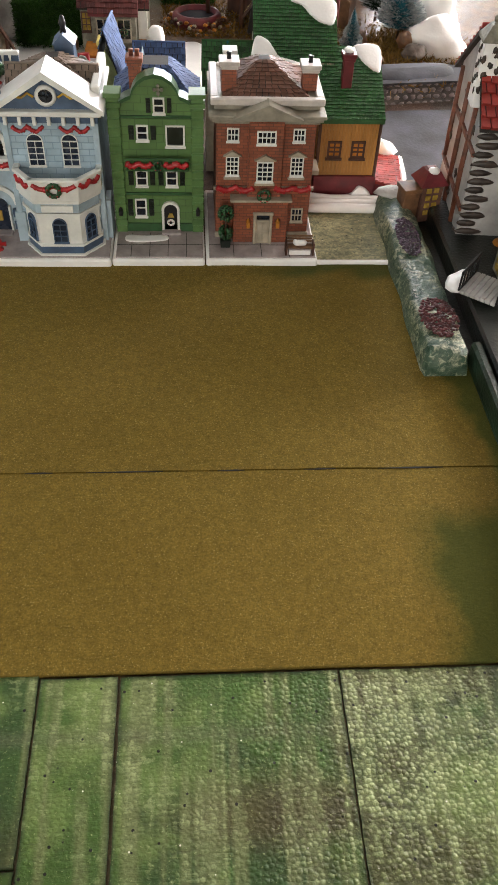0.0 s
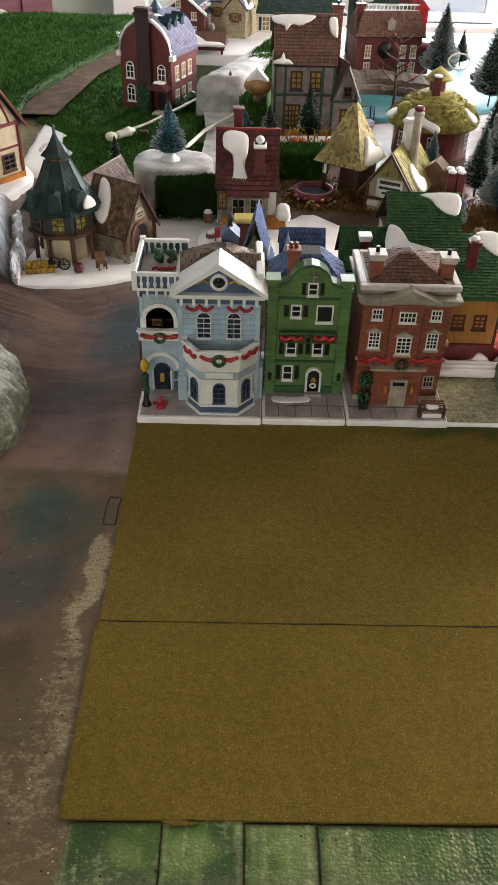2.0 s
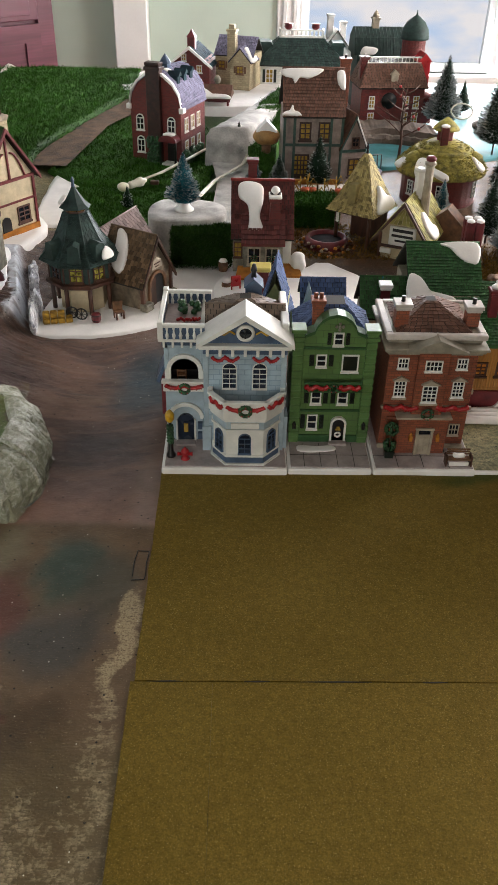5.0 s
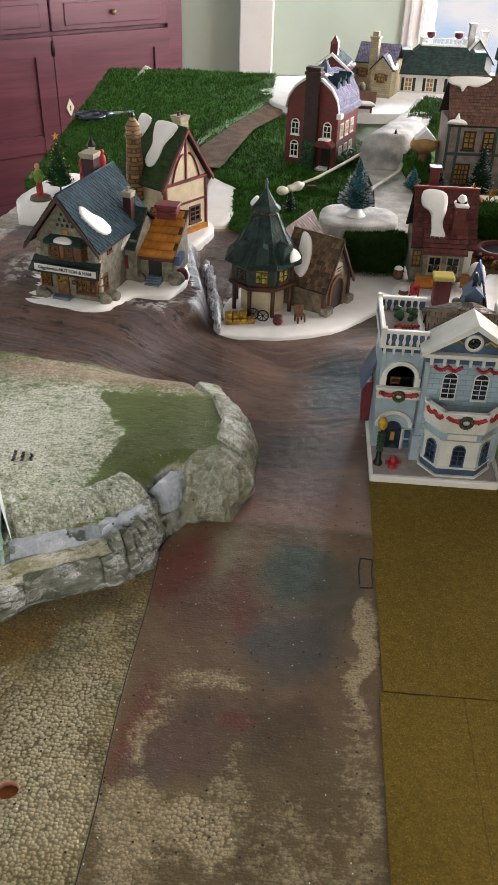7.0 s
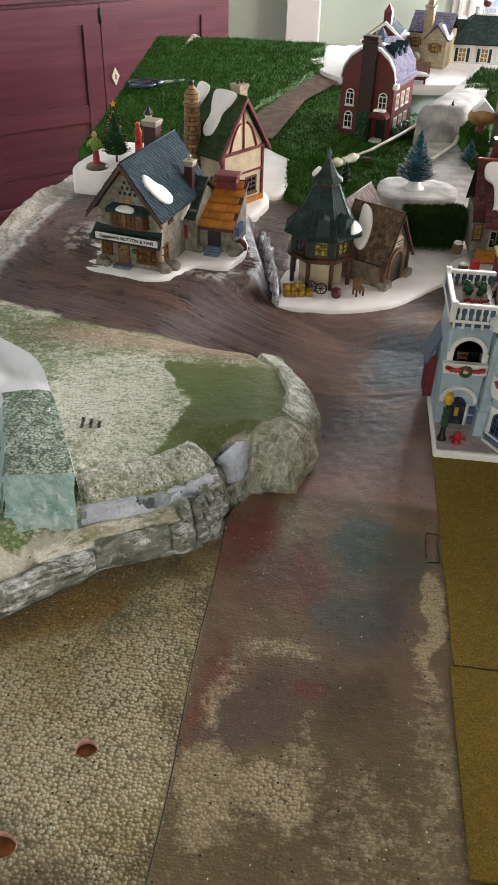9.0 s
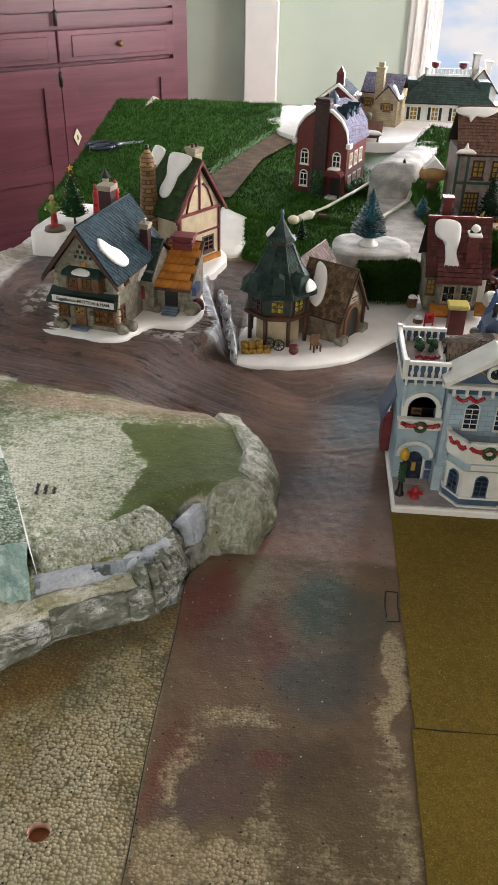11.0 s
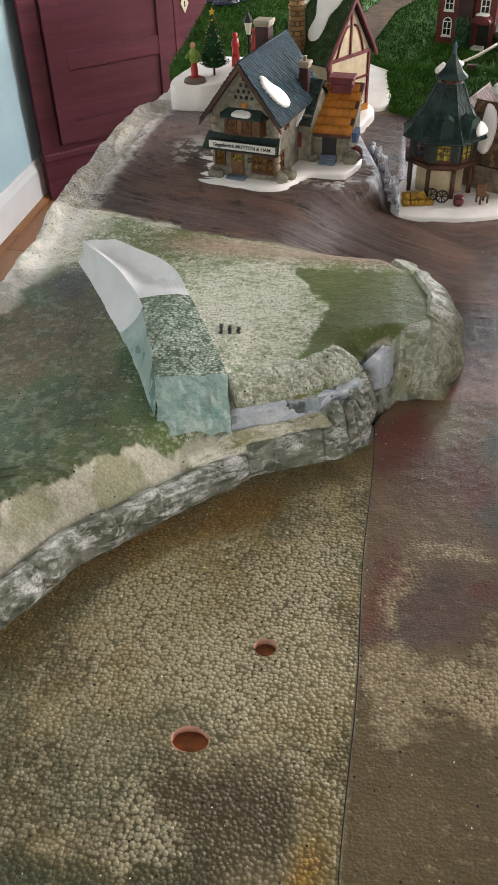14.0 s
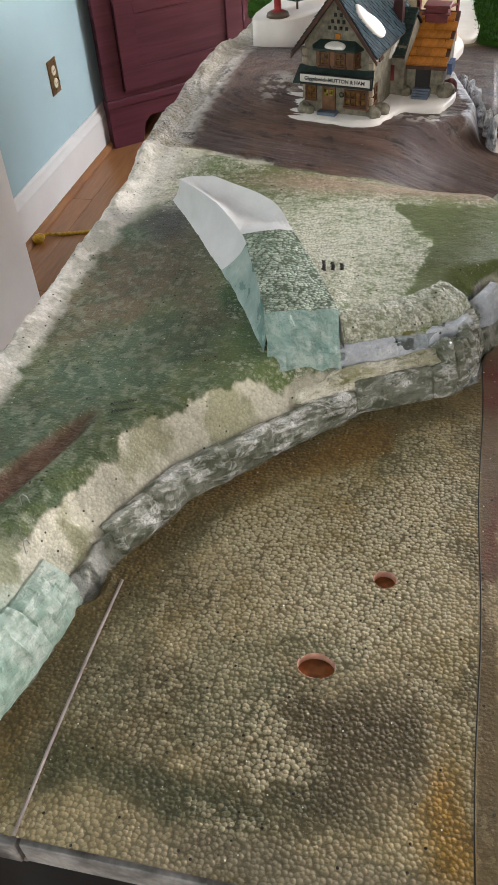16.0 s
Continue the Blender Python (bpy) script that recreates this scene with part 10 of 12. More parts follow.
for k, (x, y, z, rx, ry, rz_, mt, lb) in enumerate(((0.375, 2.12, 0.075, 0.055, 0.035, 0.032, BOULDER, "large brown grey boulder"), (0.375, 1.395, 0.058, 0.022, 0.014, 0.012, BOULDER, "smooth brown stone among dry moss"), (0.362, 1.425, 0.066, 0.014, 0.012, 0.013, BROWNL, "small tan stone among dry moss"), (0.290, 1.455, 0.055, 0.016, 0.013, 0.013, BROWNL, "small tan stone among dry moss"), (0.305, 1.375, 0.052, 0.015, 0.012, 0.010, BROWNL, "small tan stone among dry moss"), (0.42, 1.44, 0.060, 0.040, 0.050, 0.040, SNOW, "rounded white snow mound"), (0.43, 1.52, 0.070, 0.045, 0.040, 0.045, SNOW, "rounded white snow mound"), (0.56, 2.42, 0.07, 0.05, 0.04, 0.03, BOULDER, "large brown grey boulder"))):
    solid("rock" if mt is not SNOW else "snow_drift", Shape().blob(0, 0, 0, rx, ry, rz_, 0.35, k + 20, 18, 12), mt, x, y, z, 20 * k, lb, "rock" if mt is not SNOW else "snow")
spots = []
rnd = random.Random(5)
for i in range(4200):
    x, y = rnd.gauss(0.34, 0.05), rnd.gauss(1.43, 0.06)
    spots.append(((x, y, 0.042 + 0.006 * rnd.random()), (0, 0, 0.6)))
for i in range(4200):
    x, y = rnd.uniform(-0.05, 0.16), rnd.uniform(1.49, 1.68)
    spots.append(((x, y, 0.040 + 0.003 * rnd.random()), (0, 0, 0.5)))
solid("dry_moss", blades(spots, 0.010, 0.0012, 1.0, 9), STRAWM, 0, 0, 0, 0, "loose brown and ochre dry moss", "moss", kind="stuff")
rg = solid("white_hoop", Shape().tube([(0.030 * math.cos(a), 0.012 * math.sin(a), 0.018 * math.sin(a)) for a in [2 * math.pi * i / 24 for i in range(25)]], 0.0022, 8), WIRE, 0.455, 2.36, 0.13, 0, "white wire hoop lying on the rocks", "hoop")
solid("bucket_frame", Shape().tube([(0, 0, 0), (0.002, 0, 0.045), (0.035, 0, 0.045), (0.037, 0, 0)], 0.0015, 6).tube([(0, 0.02, 0), (0.002, 0.02, 0.04), (0.035, 0.02, 0.04), (0.037, 0.02, 0)], 0.0015, 6), BLACK, 0.155, 2.02, 0.052, 20, "thin black wire frame beside the water", "frame")
solid("blue_box", Shape().box(-0.016, 0.016, -0.012, 0.012, 0, 0.012, 0.001), T_LILAC, 0.172, 2.03, 0.05, 20, "pale blue box by the black frame", "box")

# cobbled retaining wall and pavement by the church
solid("grey_pavement", Shape().add([(0.255, 0.985, 0.0135), (0.44, 0.985, 0.0135), (0.44, 1.26, 0.020), (0.29, 1.25, 0.020)], [(0, 1, 2, 3)]), GREYPAVE, 0, 0, 0, 0, "dark mauve grey painted pavement", "pavement", kind="structure")
cw = thing("cobble_wall", 0.36, 1.28, 0.015, 8, "curved wall of rough cobbles below a smooth ledge", "wall")
part("mortar_bed", Shape().prism([(-0.004, 0.0), (0.012, 0.034), (0.030, 0.036), (0.030, 0.0)], -0.085, 0.095, "x"), MORTAR, cw)
rnd = random.Random(12)
for r_ in range(4):
    for i in range(13):
        x = -0.078 + i * 0.0132 + (0.006 if r_ % 2 else 0) + rnd.uniform(-0.001, 0.001)
        z = 0.005 + r_ * 0.0088
        part("cobble", Shape().blob(x, -0.002 + 0.48 * z * 0.9, z, 0.0058 + rnd.uniform(-0.0008, 0.0008), 0.0035, 0.0038, 0.35, i * 7 + r_, 8, 6), COBBLE, cw)
part("ledge", Shape().prism([(0.006, 0.036), (0.060, 0.040), (0.060, 0.030), (0.010, 0.030)], -0.09, 0.10, "x").blob(0.0, 0.045, 0.034, 0.085, 0.035, 0.010, 0.3, 3, 16, 8), GREYPAVE, cw, "smooth grey ledge")

# extension cord with a lamp socket
cd = thing("extension_cord", -0.40, 1.86, 0.06, 0, "white twin extension cord with a white socket end", "cord")
path = [(-0.012, -0.010, 0.010), (0.05, 0.075, 0.012), (0.118, 0.20, 0.016), (0.165, 0.29, 0.02), (0.215, 0.300, 0.055), (0.25, 0.285, 0.056), (0.268, 0.23, 0.03), (0.245, 0.14, 0.016), (0.18, 0.02, 0.012), (0.15, -0.12, 0.02), (0.13, -0.22, 0.05)]
for s in (-1, 1):
    part("wire", Shape().tube([(x + 0.0028 * s, y, z + 0.001 * s) for x, y, z in path], 0.0030, 8), WIRE, cd)
m = pose(-0.014, -0.012, 0.010, 0, 90, 52)
part("socket", Shape().lathe([(0.0065, -0.045), (0.0085, -0.040), (0.0085, -0.016), (0.0105, -0.014), (0.0105, -0.002), (0.006, 0.0), (0.005, 0.012)], 16, 0, 0, pose(0.012, 0.014, 0.010, 0, 90, 54)), WIRE, cd)
part("bulb", Shape().blob(-0.026, -0.028, 0.009, 0.014, 0.014, 0.010, 0.05, 2, 14, 10), IVORY, cd, "round white socket end")
part("clip", Shape().box(0.03, 0.05, 0.02, 0.032, 0, 0.008, 0.001), BROWN, cd)

# scissors lying on the moss
sc = thing("scissors", -0.955, 2.36, 0.094, 32, "dark blue handled scissors with steel blades on moss", "scissors")
for s in (-1, 1):
    part("handle", Shape().tube([(-0.045 + 0.034 * math.cos(a), s * 0.022 + 0.017 * math.sin(a), 0.004) for a in [2 * math.pi * i / 18 for i in range(19)]], 0.0055, 8).tube([(-0.012, s * 0.018, 0.004), (0.02, s * 0.004, 0.005)], [0.007, 0.005], 8), NAVY, sc)
    part("blade", Shape().prism([(0.015, -0.005 * s), (0.085, -0.001 * s), (0.088, 0.001 * s), (0.02, 0.008 * s)], 0.004 + 0.001 * s, 0.006 + 0.001 * s, "z"), paint("scissor_steel", (0.45, 0.50, 0.55), 0.25, 0.1, 40, metal=0.9), sc)
part("pivot", Shape().lathe([(0.004, 0.006), (0.003, 0.009)], 10, 0.022, 0), BLACK, sc)

# black lantern post behind the shop
ln_ = thing("street_lamp", -0.803, 1.62, 0.075, 0, "black lantern post behind the corner shop", "street lamp")
ln_.scale = (1.3, 1.3, 1.22)
part("post", Shape().lathe([(0.005, 0), (0.002, 0.01), (0.0016, 0.085), (0.003, 0.088)], 10), BLACK, ln_)
part("lantern", Shape().lathe([(0.003, 0.086), (0.006, 0.106)], 6, 0, 0, None, False), IVORY, ln_)
part("lantern_cap", Shape().lathe([(0.008, 0.105), (0.0075, 0.108), (0.001, 0.118), (0.0005, 0.123)], 6, 0, 0, None, False), BLACK, ln_)
part("collar", Shape().lathe([(0.0035, 0.084), (0.0038, 0.088)], 6), BLACK, ln_)
# ---- houses behind the row ----
VG = "village buildings behind the row"


def body(parent, w, d, h, hr, mat, axis="y", label=""):
    """Walls with gables; the front is at y = 0."""
    S = Shape()
    if axis == "y":
        S.prism([(-w / 2, 0), (w / 2, 0), (w / 2, h), (0, hr), (-w / 2, h)], 0, d, "y")
    else:
        S.box(-w / 2, w / 2, 0, d, 0, h, 0.0008).prism([(0, h - 0.001), (d, h - 0.001), (d / 2, hr)], -w / 2, w / 2, "x")
    return part("wall", S, mat, parent, label)


# maroon cottage with a big dormer
rc = thing("maroon_roof_cottage", -0.121, 1.402, 0.050, 0, "grey cottage with maroon shingle roof and snowy chimney", "house", VG)
part("wall", Shape().box(-0.053, 0.053, 0.0, 0.105, 0, 0.070), GREYST, rc, "grey timbered walls")
gable(rc, -0.055, 0.055, -0.004, 0.115, 0.071, 0.152, "x", 0.002, MAROON, T_MAROON, 12, 0.007, 0.004, seed=91)
part("ridge_cap", Shape().box(-0.058, 0.058, 0.053, 0.058, 0.151, 0.1555), T_RED, rc, "red ridge tiles")
part("dormer_wall", Shape().box(-0.034, 0.036, -0.024, 0.02, 0.018, 0.066), GREYST, rc)
dm = plane_m((-0.038, -0.030, 0.064), (0.040, -0.030, 0.064), (-0.038, 0.030, 0.112))
part("dormer_roof", Shape().add([(-0.038, -0.030, 0.064), (0.040, -0.030, 0.064), (0.040, 0.030, 0.112), (-0.038, 0.030, 0.112), (-0.038, -0.030, 0.060), (0.040, -0.030, 0.060), (0.040, 0.030, 0.106), (-0.038, 0.030, 0.106)], [(0, 1, 2, 3), (4, 7, 6, 5), (0, 4, 5, 1), (1, 5, 6, 2), (3, 7, 4, 0)]), MAROON, rc)
tagged(part("dormer_shingles", Shape().tiles((-0.038, -0.030, 0.0642), (0.040, -0.030, 0.0642), (0.040, 0.030, 0.1122), (-0.038, 0.030, 0.1122), 8, 0.0075, 0.0012, 6), T_MAROON, rc), kind="stuff")
for x in (-0.015, 0.017):
    window(rc, pose(0, -0.024, 0), x, 0.026, 0.019, 0.028, STONETAN, GLASSD, 2, 2, 0.0015)
    wreath(rc, pose(x, -0.026, 0, 0, 0, 0), 0, 0.037, 0.0048)
window(rc, FACE, -0.044, 0.030, 0.012, 0.026, BROWN, YELLOWL, 2, 3, 0.0012)
part("white_side", Shape().box(0.038, 0.053, -0.001, 0.002, 0.01, 0.066), WHITE, rc)
ck = part("chimney", Shape().prism([(0.010, 0.085), (0.034, 0.085), (0.029, 0.130), (0.014, 0.130)], 0.000, 0.024, "y").box(0.011, 0.032, -0.002, 0.026, 0.130, 0.136), BRICKD, rc, "maroon brick chimney")
part("chimney_snow", Shape().box(0.010, 0.033, -0.003, 0.027, 0.136, 0.141, 0.002).blob(0.0215, 0.012, 0.148, 0.008, 0.008, 0.007, 0.1, 1, 12, 8), SNOW, ck)
part("chimney_pots", Shape().lathe([(0.004, 0.140), (0.004, 0.146)], 8, 0.016, 0.012).lathe([(0.004, 0.140), (0.004, 0.146)], 8, 0.027, 0.012), BLACK, ck)
snow(rc, plane_m((-0.055, -0.008, 0.066), (0.055, -0.008, 0.066), (-0.055, 0.0555, 0.152)), [(0.012, 0.098), (0.030, 0.104), (0.054, 0.096), (0.056, 0.070), (0.050, 0.040), (0.058, 0.012), (0.050, 0.000), (0.028, 0.002), (0.030, 0.030), (0.028, 0.060), (0.012, 0.075)], 0.009)
for x0, x1, y in ((-0.048, -0.004, -0.048), (0.034, 0.072, -0.035)):
    part("awning", Shape().add([(x0, y, 0.008), (x1, y, 0.008), (x1 - 0.004, y + 0.028, 0.020), (x0 + 0.004, y + 0.028, 0.020), (x0, y, 0.004), (x1, y, 0.004)], [(0, 1, 2, 3), (0, 4, 5, 1)]), T_ORANGE, rc, "copper brown awning")
part("side_snow", Shape().blob(0.066, -0.004, 0.020, 0.016, 0.022, 0.018, 0.3, 6, 12, 8), SNOW, rc)
chimney(rc, -0.018, 0.108, 0.06, 0.172, 0.016, BRICKD, BRICKD, pots=0)
bo = thing("booth", -0.125, 1.325, 0.035, 0, "dark red booth with a pale yellow roof", "booth", VG)
part("body", Shape().box(-0.014, 0.014, -0.012, 0.012, 0, 0.052), MAROON, bo)
part("roof", Shape().box(-0.018, 0.018, -0.016, 0.016, 0.052, 0.060, 0.002), paint("pale_yellow_glaze", (0.66, 0.55, 0.16), 0.4, 0.15, 50), bo, "pale yellow roof slab")
pad("snow_yard", [(-0.20, 1.30), (-0.05, 1.25), (0.06, 1.30), (0.07, 1.40), (0.0, 1.48), (-0.05, 1.44), (-0.18, 1.42)], 0.0, 0.040, SNOW, "white snow yard behind the row", "snow")
for k, (x, y) in enumerate(((-0.192, 1.418), (-0.185, 1.36))):
    bb_ = thing("barrel", x, y, 0.030 if k else 0.045, 0, "small brown barrel with a snowy lid", "barrel")
    part("staves", Shape().lathe([(0.008, 0), (0.0095, 0.009), (0.008, 0.018)], 12), BROWNL, bb_)
    part("lid", Shape().lathe([(0.0085, 0.018), (0.006, 0.022), (0.001, 0.023)], 12), SNOW, bb_)
rs = thing("red_sledge", -0.168, 1.345, 0.035, 20, "small dark red wooden sledge", "sledge")
part("deck", Shape().box(-0.008, 0.008, -0.004, 0.004, 0.012, 0.030, 0.001), RED, rs)
part("runner", Shape().tube([(-0.008, 0, 0.0), (-0.008, 0, 0.03)], 0.0015).tube([(0.008, 0, 0.0), (0.008, 0, 0.03)], 0.0015), RED, rs)

# blue-roofed cottage just behind the row
bc_ = thing("blue_roof_cottage", -0.110, 1.105, -0.008, -6, "small yellow green cottage with steep blue roof", "house", VG)
body(bc_, 0.042, 0.06, 0.125, 0.165, paint("yellow_green_wall", (0.33, 0.34, 0.12), 0.5, 0.3, 50), "y")
gable(bc_, -0.021, 0.021, 0.0, 0.06, 0.118, 0.190, "y", 0.006, SLATE, T_BLUE, 12, 0.006, 0.006, seed=95)
part("round_vent", Shape().lathe([(0.007, 0), (0.006, 0.004)], 12, 0, 0, pose(-0.03, -0.002, 0.15, 90, 0, 0)), GREYST, bc_)
bc2 = thing("blue_roof_cottage", -0.040, 1.075, 0.004, 0, "small pale green cottage with low blue roof", "house", VG)
part("wall", Shape().box(-0.03, 0.03, 0, 0.05, 0, 0.135).prism([(-0.030, 0.135), (-0.012, 0.135), (-0.021, 0.162)], -0.004, 0.03, "y"), PALE, bc2)
gable(bc2, -0.032, 0.032, -0.002, 0.052, 0.135, 0.165, "x", 0.002, SLATE, T_BLUE, 6, 0.007, 0.003, seed=96)

# dark green roofed house with ochre wing
gh = thing("green_roof_house", 0.1345, 1.062, 0.004, 0, "large house with dark green shingle roof and snow", "house", VG)
part("wall", Shape().box(-0.048, 0.048, 0.0, 0.13, 0, 0.150), STONETAN, gh, "tan grey walls")
gable(gh, -0.052, 0.052, -0.006, 0.135, 0.150, 0.212, "x", 0.002, GREEND, T_GREEN, 20, 0.0046, 0.004, seed=97)
GR = plane_m((-0.054, -0.010, 0.1475), (0.054, -0.010, 0.1475), (-0.054, 0.0645, 0.213))
snow(gh, GR, [(0.001, 0.002), (0.060, 0.001), (0.066, 0.010), (0.042, 0.014), (0.026, 0.026), (0.018, 0.042), (0.002, 0.045)], 0.003)
snow(gh, GR, [(0.050, 0.096), (0.104, 0.097), (0.104, 0.066), (0.088, 0.066), (0.074, 0.076), (0.064, 0.088)], 0.003)
for i in range(2):
    for j in range(2):
        part("chimney", Shape().box(0.036 + i * 0.0135, 0.048 + i * 0.0135, 0.078 + j * 0.014, 0.0905 + j * 0.014, 0.14, 0.236, 0.001), MAROON, gh, "maroon chimney stack")
        part("snow_cap", Shape().blob(0.042 + i * 0.0135, 0.084 + j * 0.014, 0.237, 0.0066, 0.0066, 0.003, 0.1, i, 10, 6), SNOW, gh)
for i in range(8):
    part("clapboard", Shape().box(-0.0485, 0.0485, -0.0012, 0.0005, 0.03 + i * 0.016, 0.044 + i * 0.016, 0.0006), STONETAN, gh)
window(gh, FACE, 0.030, 0.085, 0.012, 0.02, WHITE, GLASSD, 2, 3)
lw = thing("green_roof_house_wing", 0.055, 1.078, 0.004, 0, "low wing with dark green shingle roof and maroon chimney", "house", VG)
part("wall", Shape().box(-0.035, 0.03, 0.0, 0.06, 0, 0.120), STONETAN, lw)
gable(lw, -0.038, 0.03, -0.003, 0.064, 0.120, 0.165, "x", 0.002, GREEND, T_GREEN, 9, 0.0065, 0.004, seed=98)
chimney(lw, -0.004, 0.010, 0.12, 0.160, 0.014, MAROON, SNOW, pots=0)
part("teal_cap", Shape().lathe([(0.009, 0.150), (0.001, 0.166)], 4, -0.006, 0.030, None, False), PINEB, lw)
oc = thing("ochre_wing", 0.2035, 1.004, 0.004, 0, "ochre boarded wing with green shingle roof and snow", "house", VG)
wl_ = part("wall", Shape().box(-0.038, 0.038, 0.0, 0.09, 0.034, 0.116).prism([(0.0, 0.116), (0.09, 0.116), (0.09, 0.155), (0.075, 0.155)], -0.038, 0.038, "x"), OCHRE, oc, "ochre vertical boards")
for i in range(19):
    part("board", Shape().box(-0.0375 + i * 0.00395, -0.0375 + i * 0.00395 + 0.0035, -0.0012, 0.0008, 0.036, 0.115, 0.0004), OCHRE, wl_)
for s in (-1, 1):
    part("corner_board", Shape().box(s * 0.039 - 0.002, s * 0.039 + 0.002, -0.003, 0.002, 0.030, 0.118), BROWN, oc)
part("roof", Shape().prism([(-0.008, 0.113), (0.085, 0.168), (0.085, 0.160), (-0.008, 0.107)], -0.042, 0.042, "x"), GREEND, oc)
tagged(part("shingles", Shape().tiles((-0.042, -0.0085, 0.1132), (0.042, -0.0085, 0.1132), (0.042, 0.085, 0.1685), (-0.042, 0.085, 0.1685), 21, 0.0044, 0.0010, 9), T_GREEN, oc), kind="stuff")
for x in (-0.018, 0.013):
    window(oc, pose(0, -0.0012, 0), x, 0.062, 0.013, 0.017, BROWN, T_ORANGE, 2, 3, 0.0018)
part("red_base", Shape().box(-0.042, 0.042, -0.004, 0.09, 0.0, 0.034, 0.001), MAROON, oc, "dark red base")
snow(oc, pose(0, -0.006, 0.0, 90, 0, 0), [(-0.030, 0.002), (0.030, 0.002), (0.036, 0.012), (0.020, 0.022), (0.008, 0.010), (-0.024, 0.008)], 0.004)
chimney(oc, -0.006, 0.036, 0.12, 0.174, 0.013, MAROON, MAROON, pots=0)
part("chimney_snow", Shape().blob(-0.006, 0.036, 0.181, 0.007, 0.007, 0.004, 0.3, 2, 10, 6), SNOW, oc)
snow(oc, plane_m((-0.042, -0.008, 0.1135), (0.042, -0.008, 0.1135), (-0.042, 0.085, 0.1685)), [(0.050, 0.108), (0.082, 0.108), (0.082, 0.072), (0.074, 0.070), (0.058, 0.086)], 0.003)
lr = thing("red_lean_to", 0.262, 1.045, 0.004, -8, "low lean-to with dark pink tiled roof edged by snow", "house", VG)
part("wall", Shape().box(-0.020, 0.022, -0.04, 0.04, 0, 0.022), MAROON, lr)
part("roof", Shape().prism([(-0.022, 0.030), (0.026, 0.020), (0.026, 0.017), (-0.022, 0.026)], -0.046, 0.046, "y"), T_RED, lr)
tagged(part("shingles", Shape().tiles((0.026, -0.046, 0.0202), (0.026, 0.046, 0.0202), (-0.022, 0.046, 0.0302), (-0.022, -0.046, 0.0302), 6, 0.006, 0.001, 3), T_RED, lr), kind="stuff")
part("snow_edge", Shape().blob(0.0, 0.055, 0.024, 0.020, 0.020, 0.014, 0.3, 8, 12, 8).blob(-0.022, -0.02, 0.026, 0.009, 0.014, 0.006, 0.3, 9, 12, 8).tube([(0.030, -0.05, 0.008), (0.031, 0.0, 0.012), (0.028, 0.055, 0.012)], 0.006, 8), SNOW, lr)
S = Shape()
for k in range(3):
    S.tube([(0.14, 0.988 - 0.010 * k, 0.010 + 0.003 * (2 - k)), (0.19, 0.986 - 0.011 * k, 0.012), (0.235, 0.990 - 0.012 * k, 0.010), (0.268, 0.982 - 0.008 * k, 0.012)], 0.0065, 8)
solid("snow_bank", S, SNOW, 0, 0, 0, 0, "ridged white snow bank behind the yard", "snow")

# timber house with brown roof
TIMBERD = paint("dark_timber", (0.045, 0.018, 0.012), 0.5, 0.35, 60)
bw = thing("timber_house", 0.008, 1.932, 0.050, 2, "mauve grey timber-framed house with brown shingle roof", "house", VG)
MAUVE = paint("mauve_plaster", (0.34, 0.27, 0.25), 0.6, 0.3, 45)
TEALT = paint("teal_timber", (0.035, 0.085, 0.070), 0.5, 0.35, 60)
part("wall", Shape().box(-0.068, 0.066, 0, 0.13, 0, 0.160), MAUVE, bw, "mauve plaster walls")
gable(bw, -0.070, 0.068, -0.004, 0.134, 0.160, 0.248, "x", 0.003, BROWN, T_BROWN, 15, 0.006, 0.003, seed=101)
S = Shape()
for x in (-0.068, -0.045, 0.040, 0.066):
    part("timber", Shape().box(x - 0.003, x + 0.003, -0.004, 0.002, 0, 0.160), TEALT, bw)
for z in (0.090, 0.152):
    part("timber", Shape().box(-0.070, 0.068, -0.0035, 0.001, z, z + 0.006), TEALT, bw)
for x in (-0.020, 0.024):
    window(bw, FACE, x, 0.108, 0.020, 0.032, TIMBERD, YELLOWL, 2, 3, 0.0026)
window(bw, FACE, -0.027, 0.026, 0.030, 0.042, TIMBERD, YELLOWL, 4, 4, 0.0026)
part("brick_foot", Shape().box(-0.070, 0.068, -0.004, 0.001, 0, 0.014), T_ORANGE, bw)
BRF = plane_m((-0.073, -0.007, 0.156), (0.071, -0.007, 0.156), (-0.073, 0.065, 0.248))
snow(bw, BRF, [(0.002, 0.112), (0.002, 0.096), (0.022, 0.090), (0.028, 0.078), (0.040, 0.092), (0.060, 0.090), (0.086, 0.102), (0.088, 0.114)], 0.004)
snow(bw, BRF, [(0.000, 0.003), (0.040, 0.002), (0.036, 0.010), (0.026, 0.014), (0.022, 0.028), (0.014, 0.014), (0.002, 0.010)], 0.006)
snow(bw, BRF, [(0.126, 0.106), (0.143, 0.106), (0.143, 0.064), (0.128, 0.076)], 0.006)
chimney(bw, 0.074, 0.085, 0.0, 0.262, 0.022, BRICKR, BRICKR, pots=1, pot_mat=BLACK)
bg = thing("timber_house_wing", 0.104, 1.940, 0.050, 14, "small gabled timber wing with snowy brown roof", "house", VG)
body(bg, 0.058, 0.09, 0.092, 0.150, MAUVE, "y")
gable(bg, -0.029, 0.029, 0.0, 0.09, 0.096, 0.160, "y", 0.006, BROWN, T_BROWN, 8, 0.007, 0.006, seed=102)
window(bg, FACE, 0.004, 0.024, 0.022, 0.034, TIMBERD, YELLOWL, 2, 3, 0.0026)
window(bg, FACE, 0.004, 0.090, 0.014, 0.017, BROWN, GLASSD, 2, 2, 0.0018)
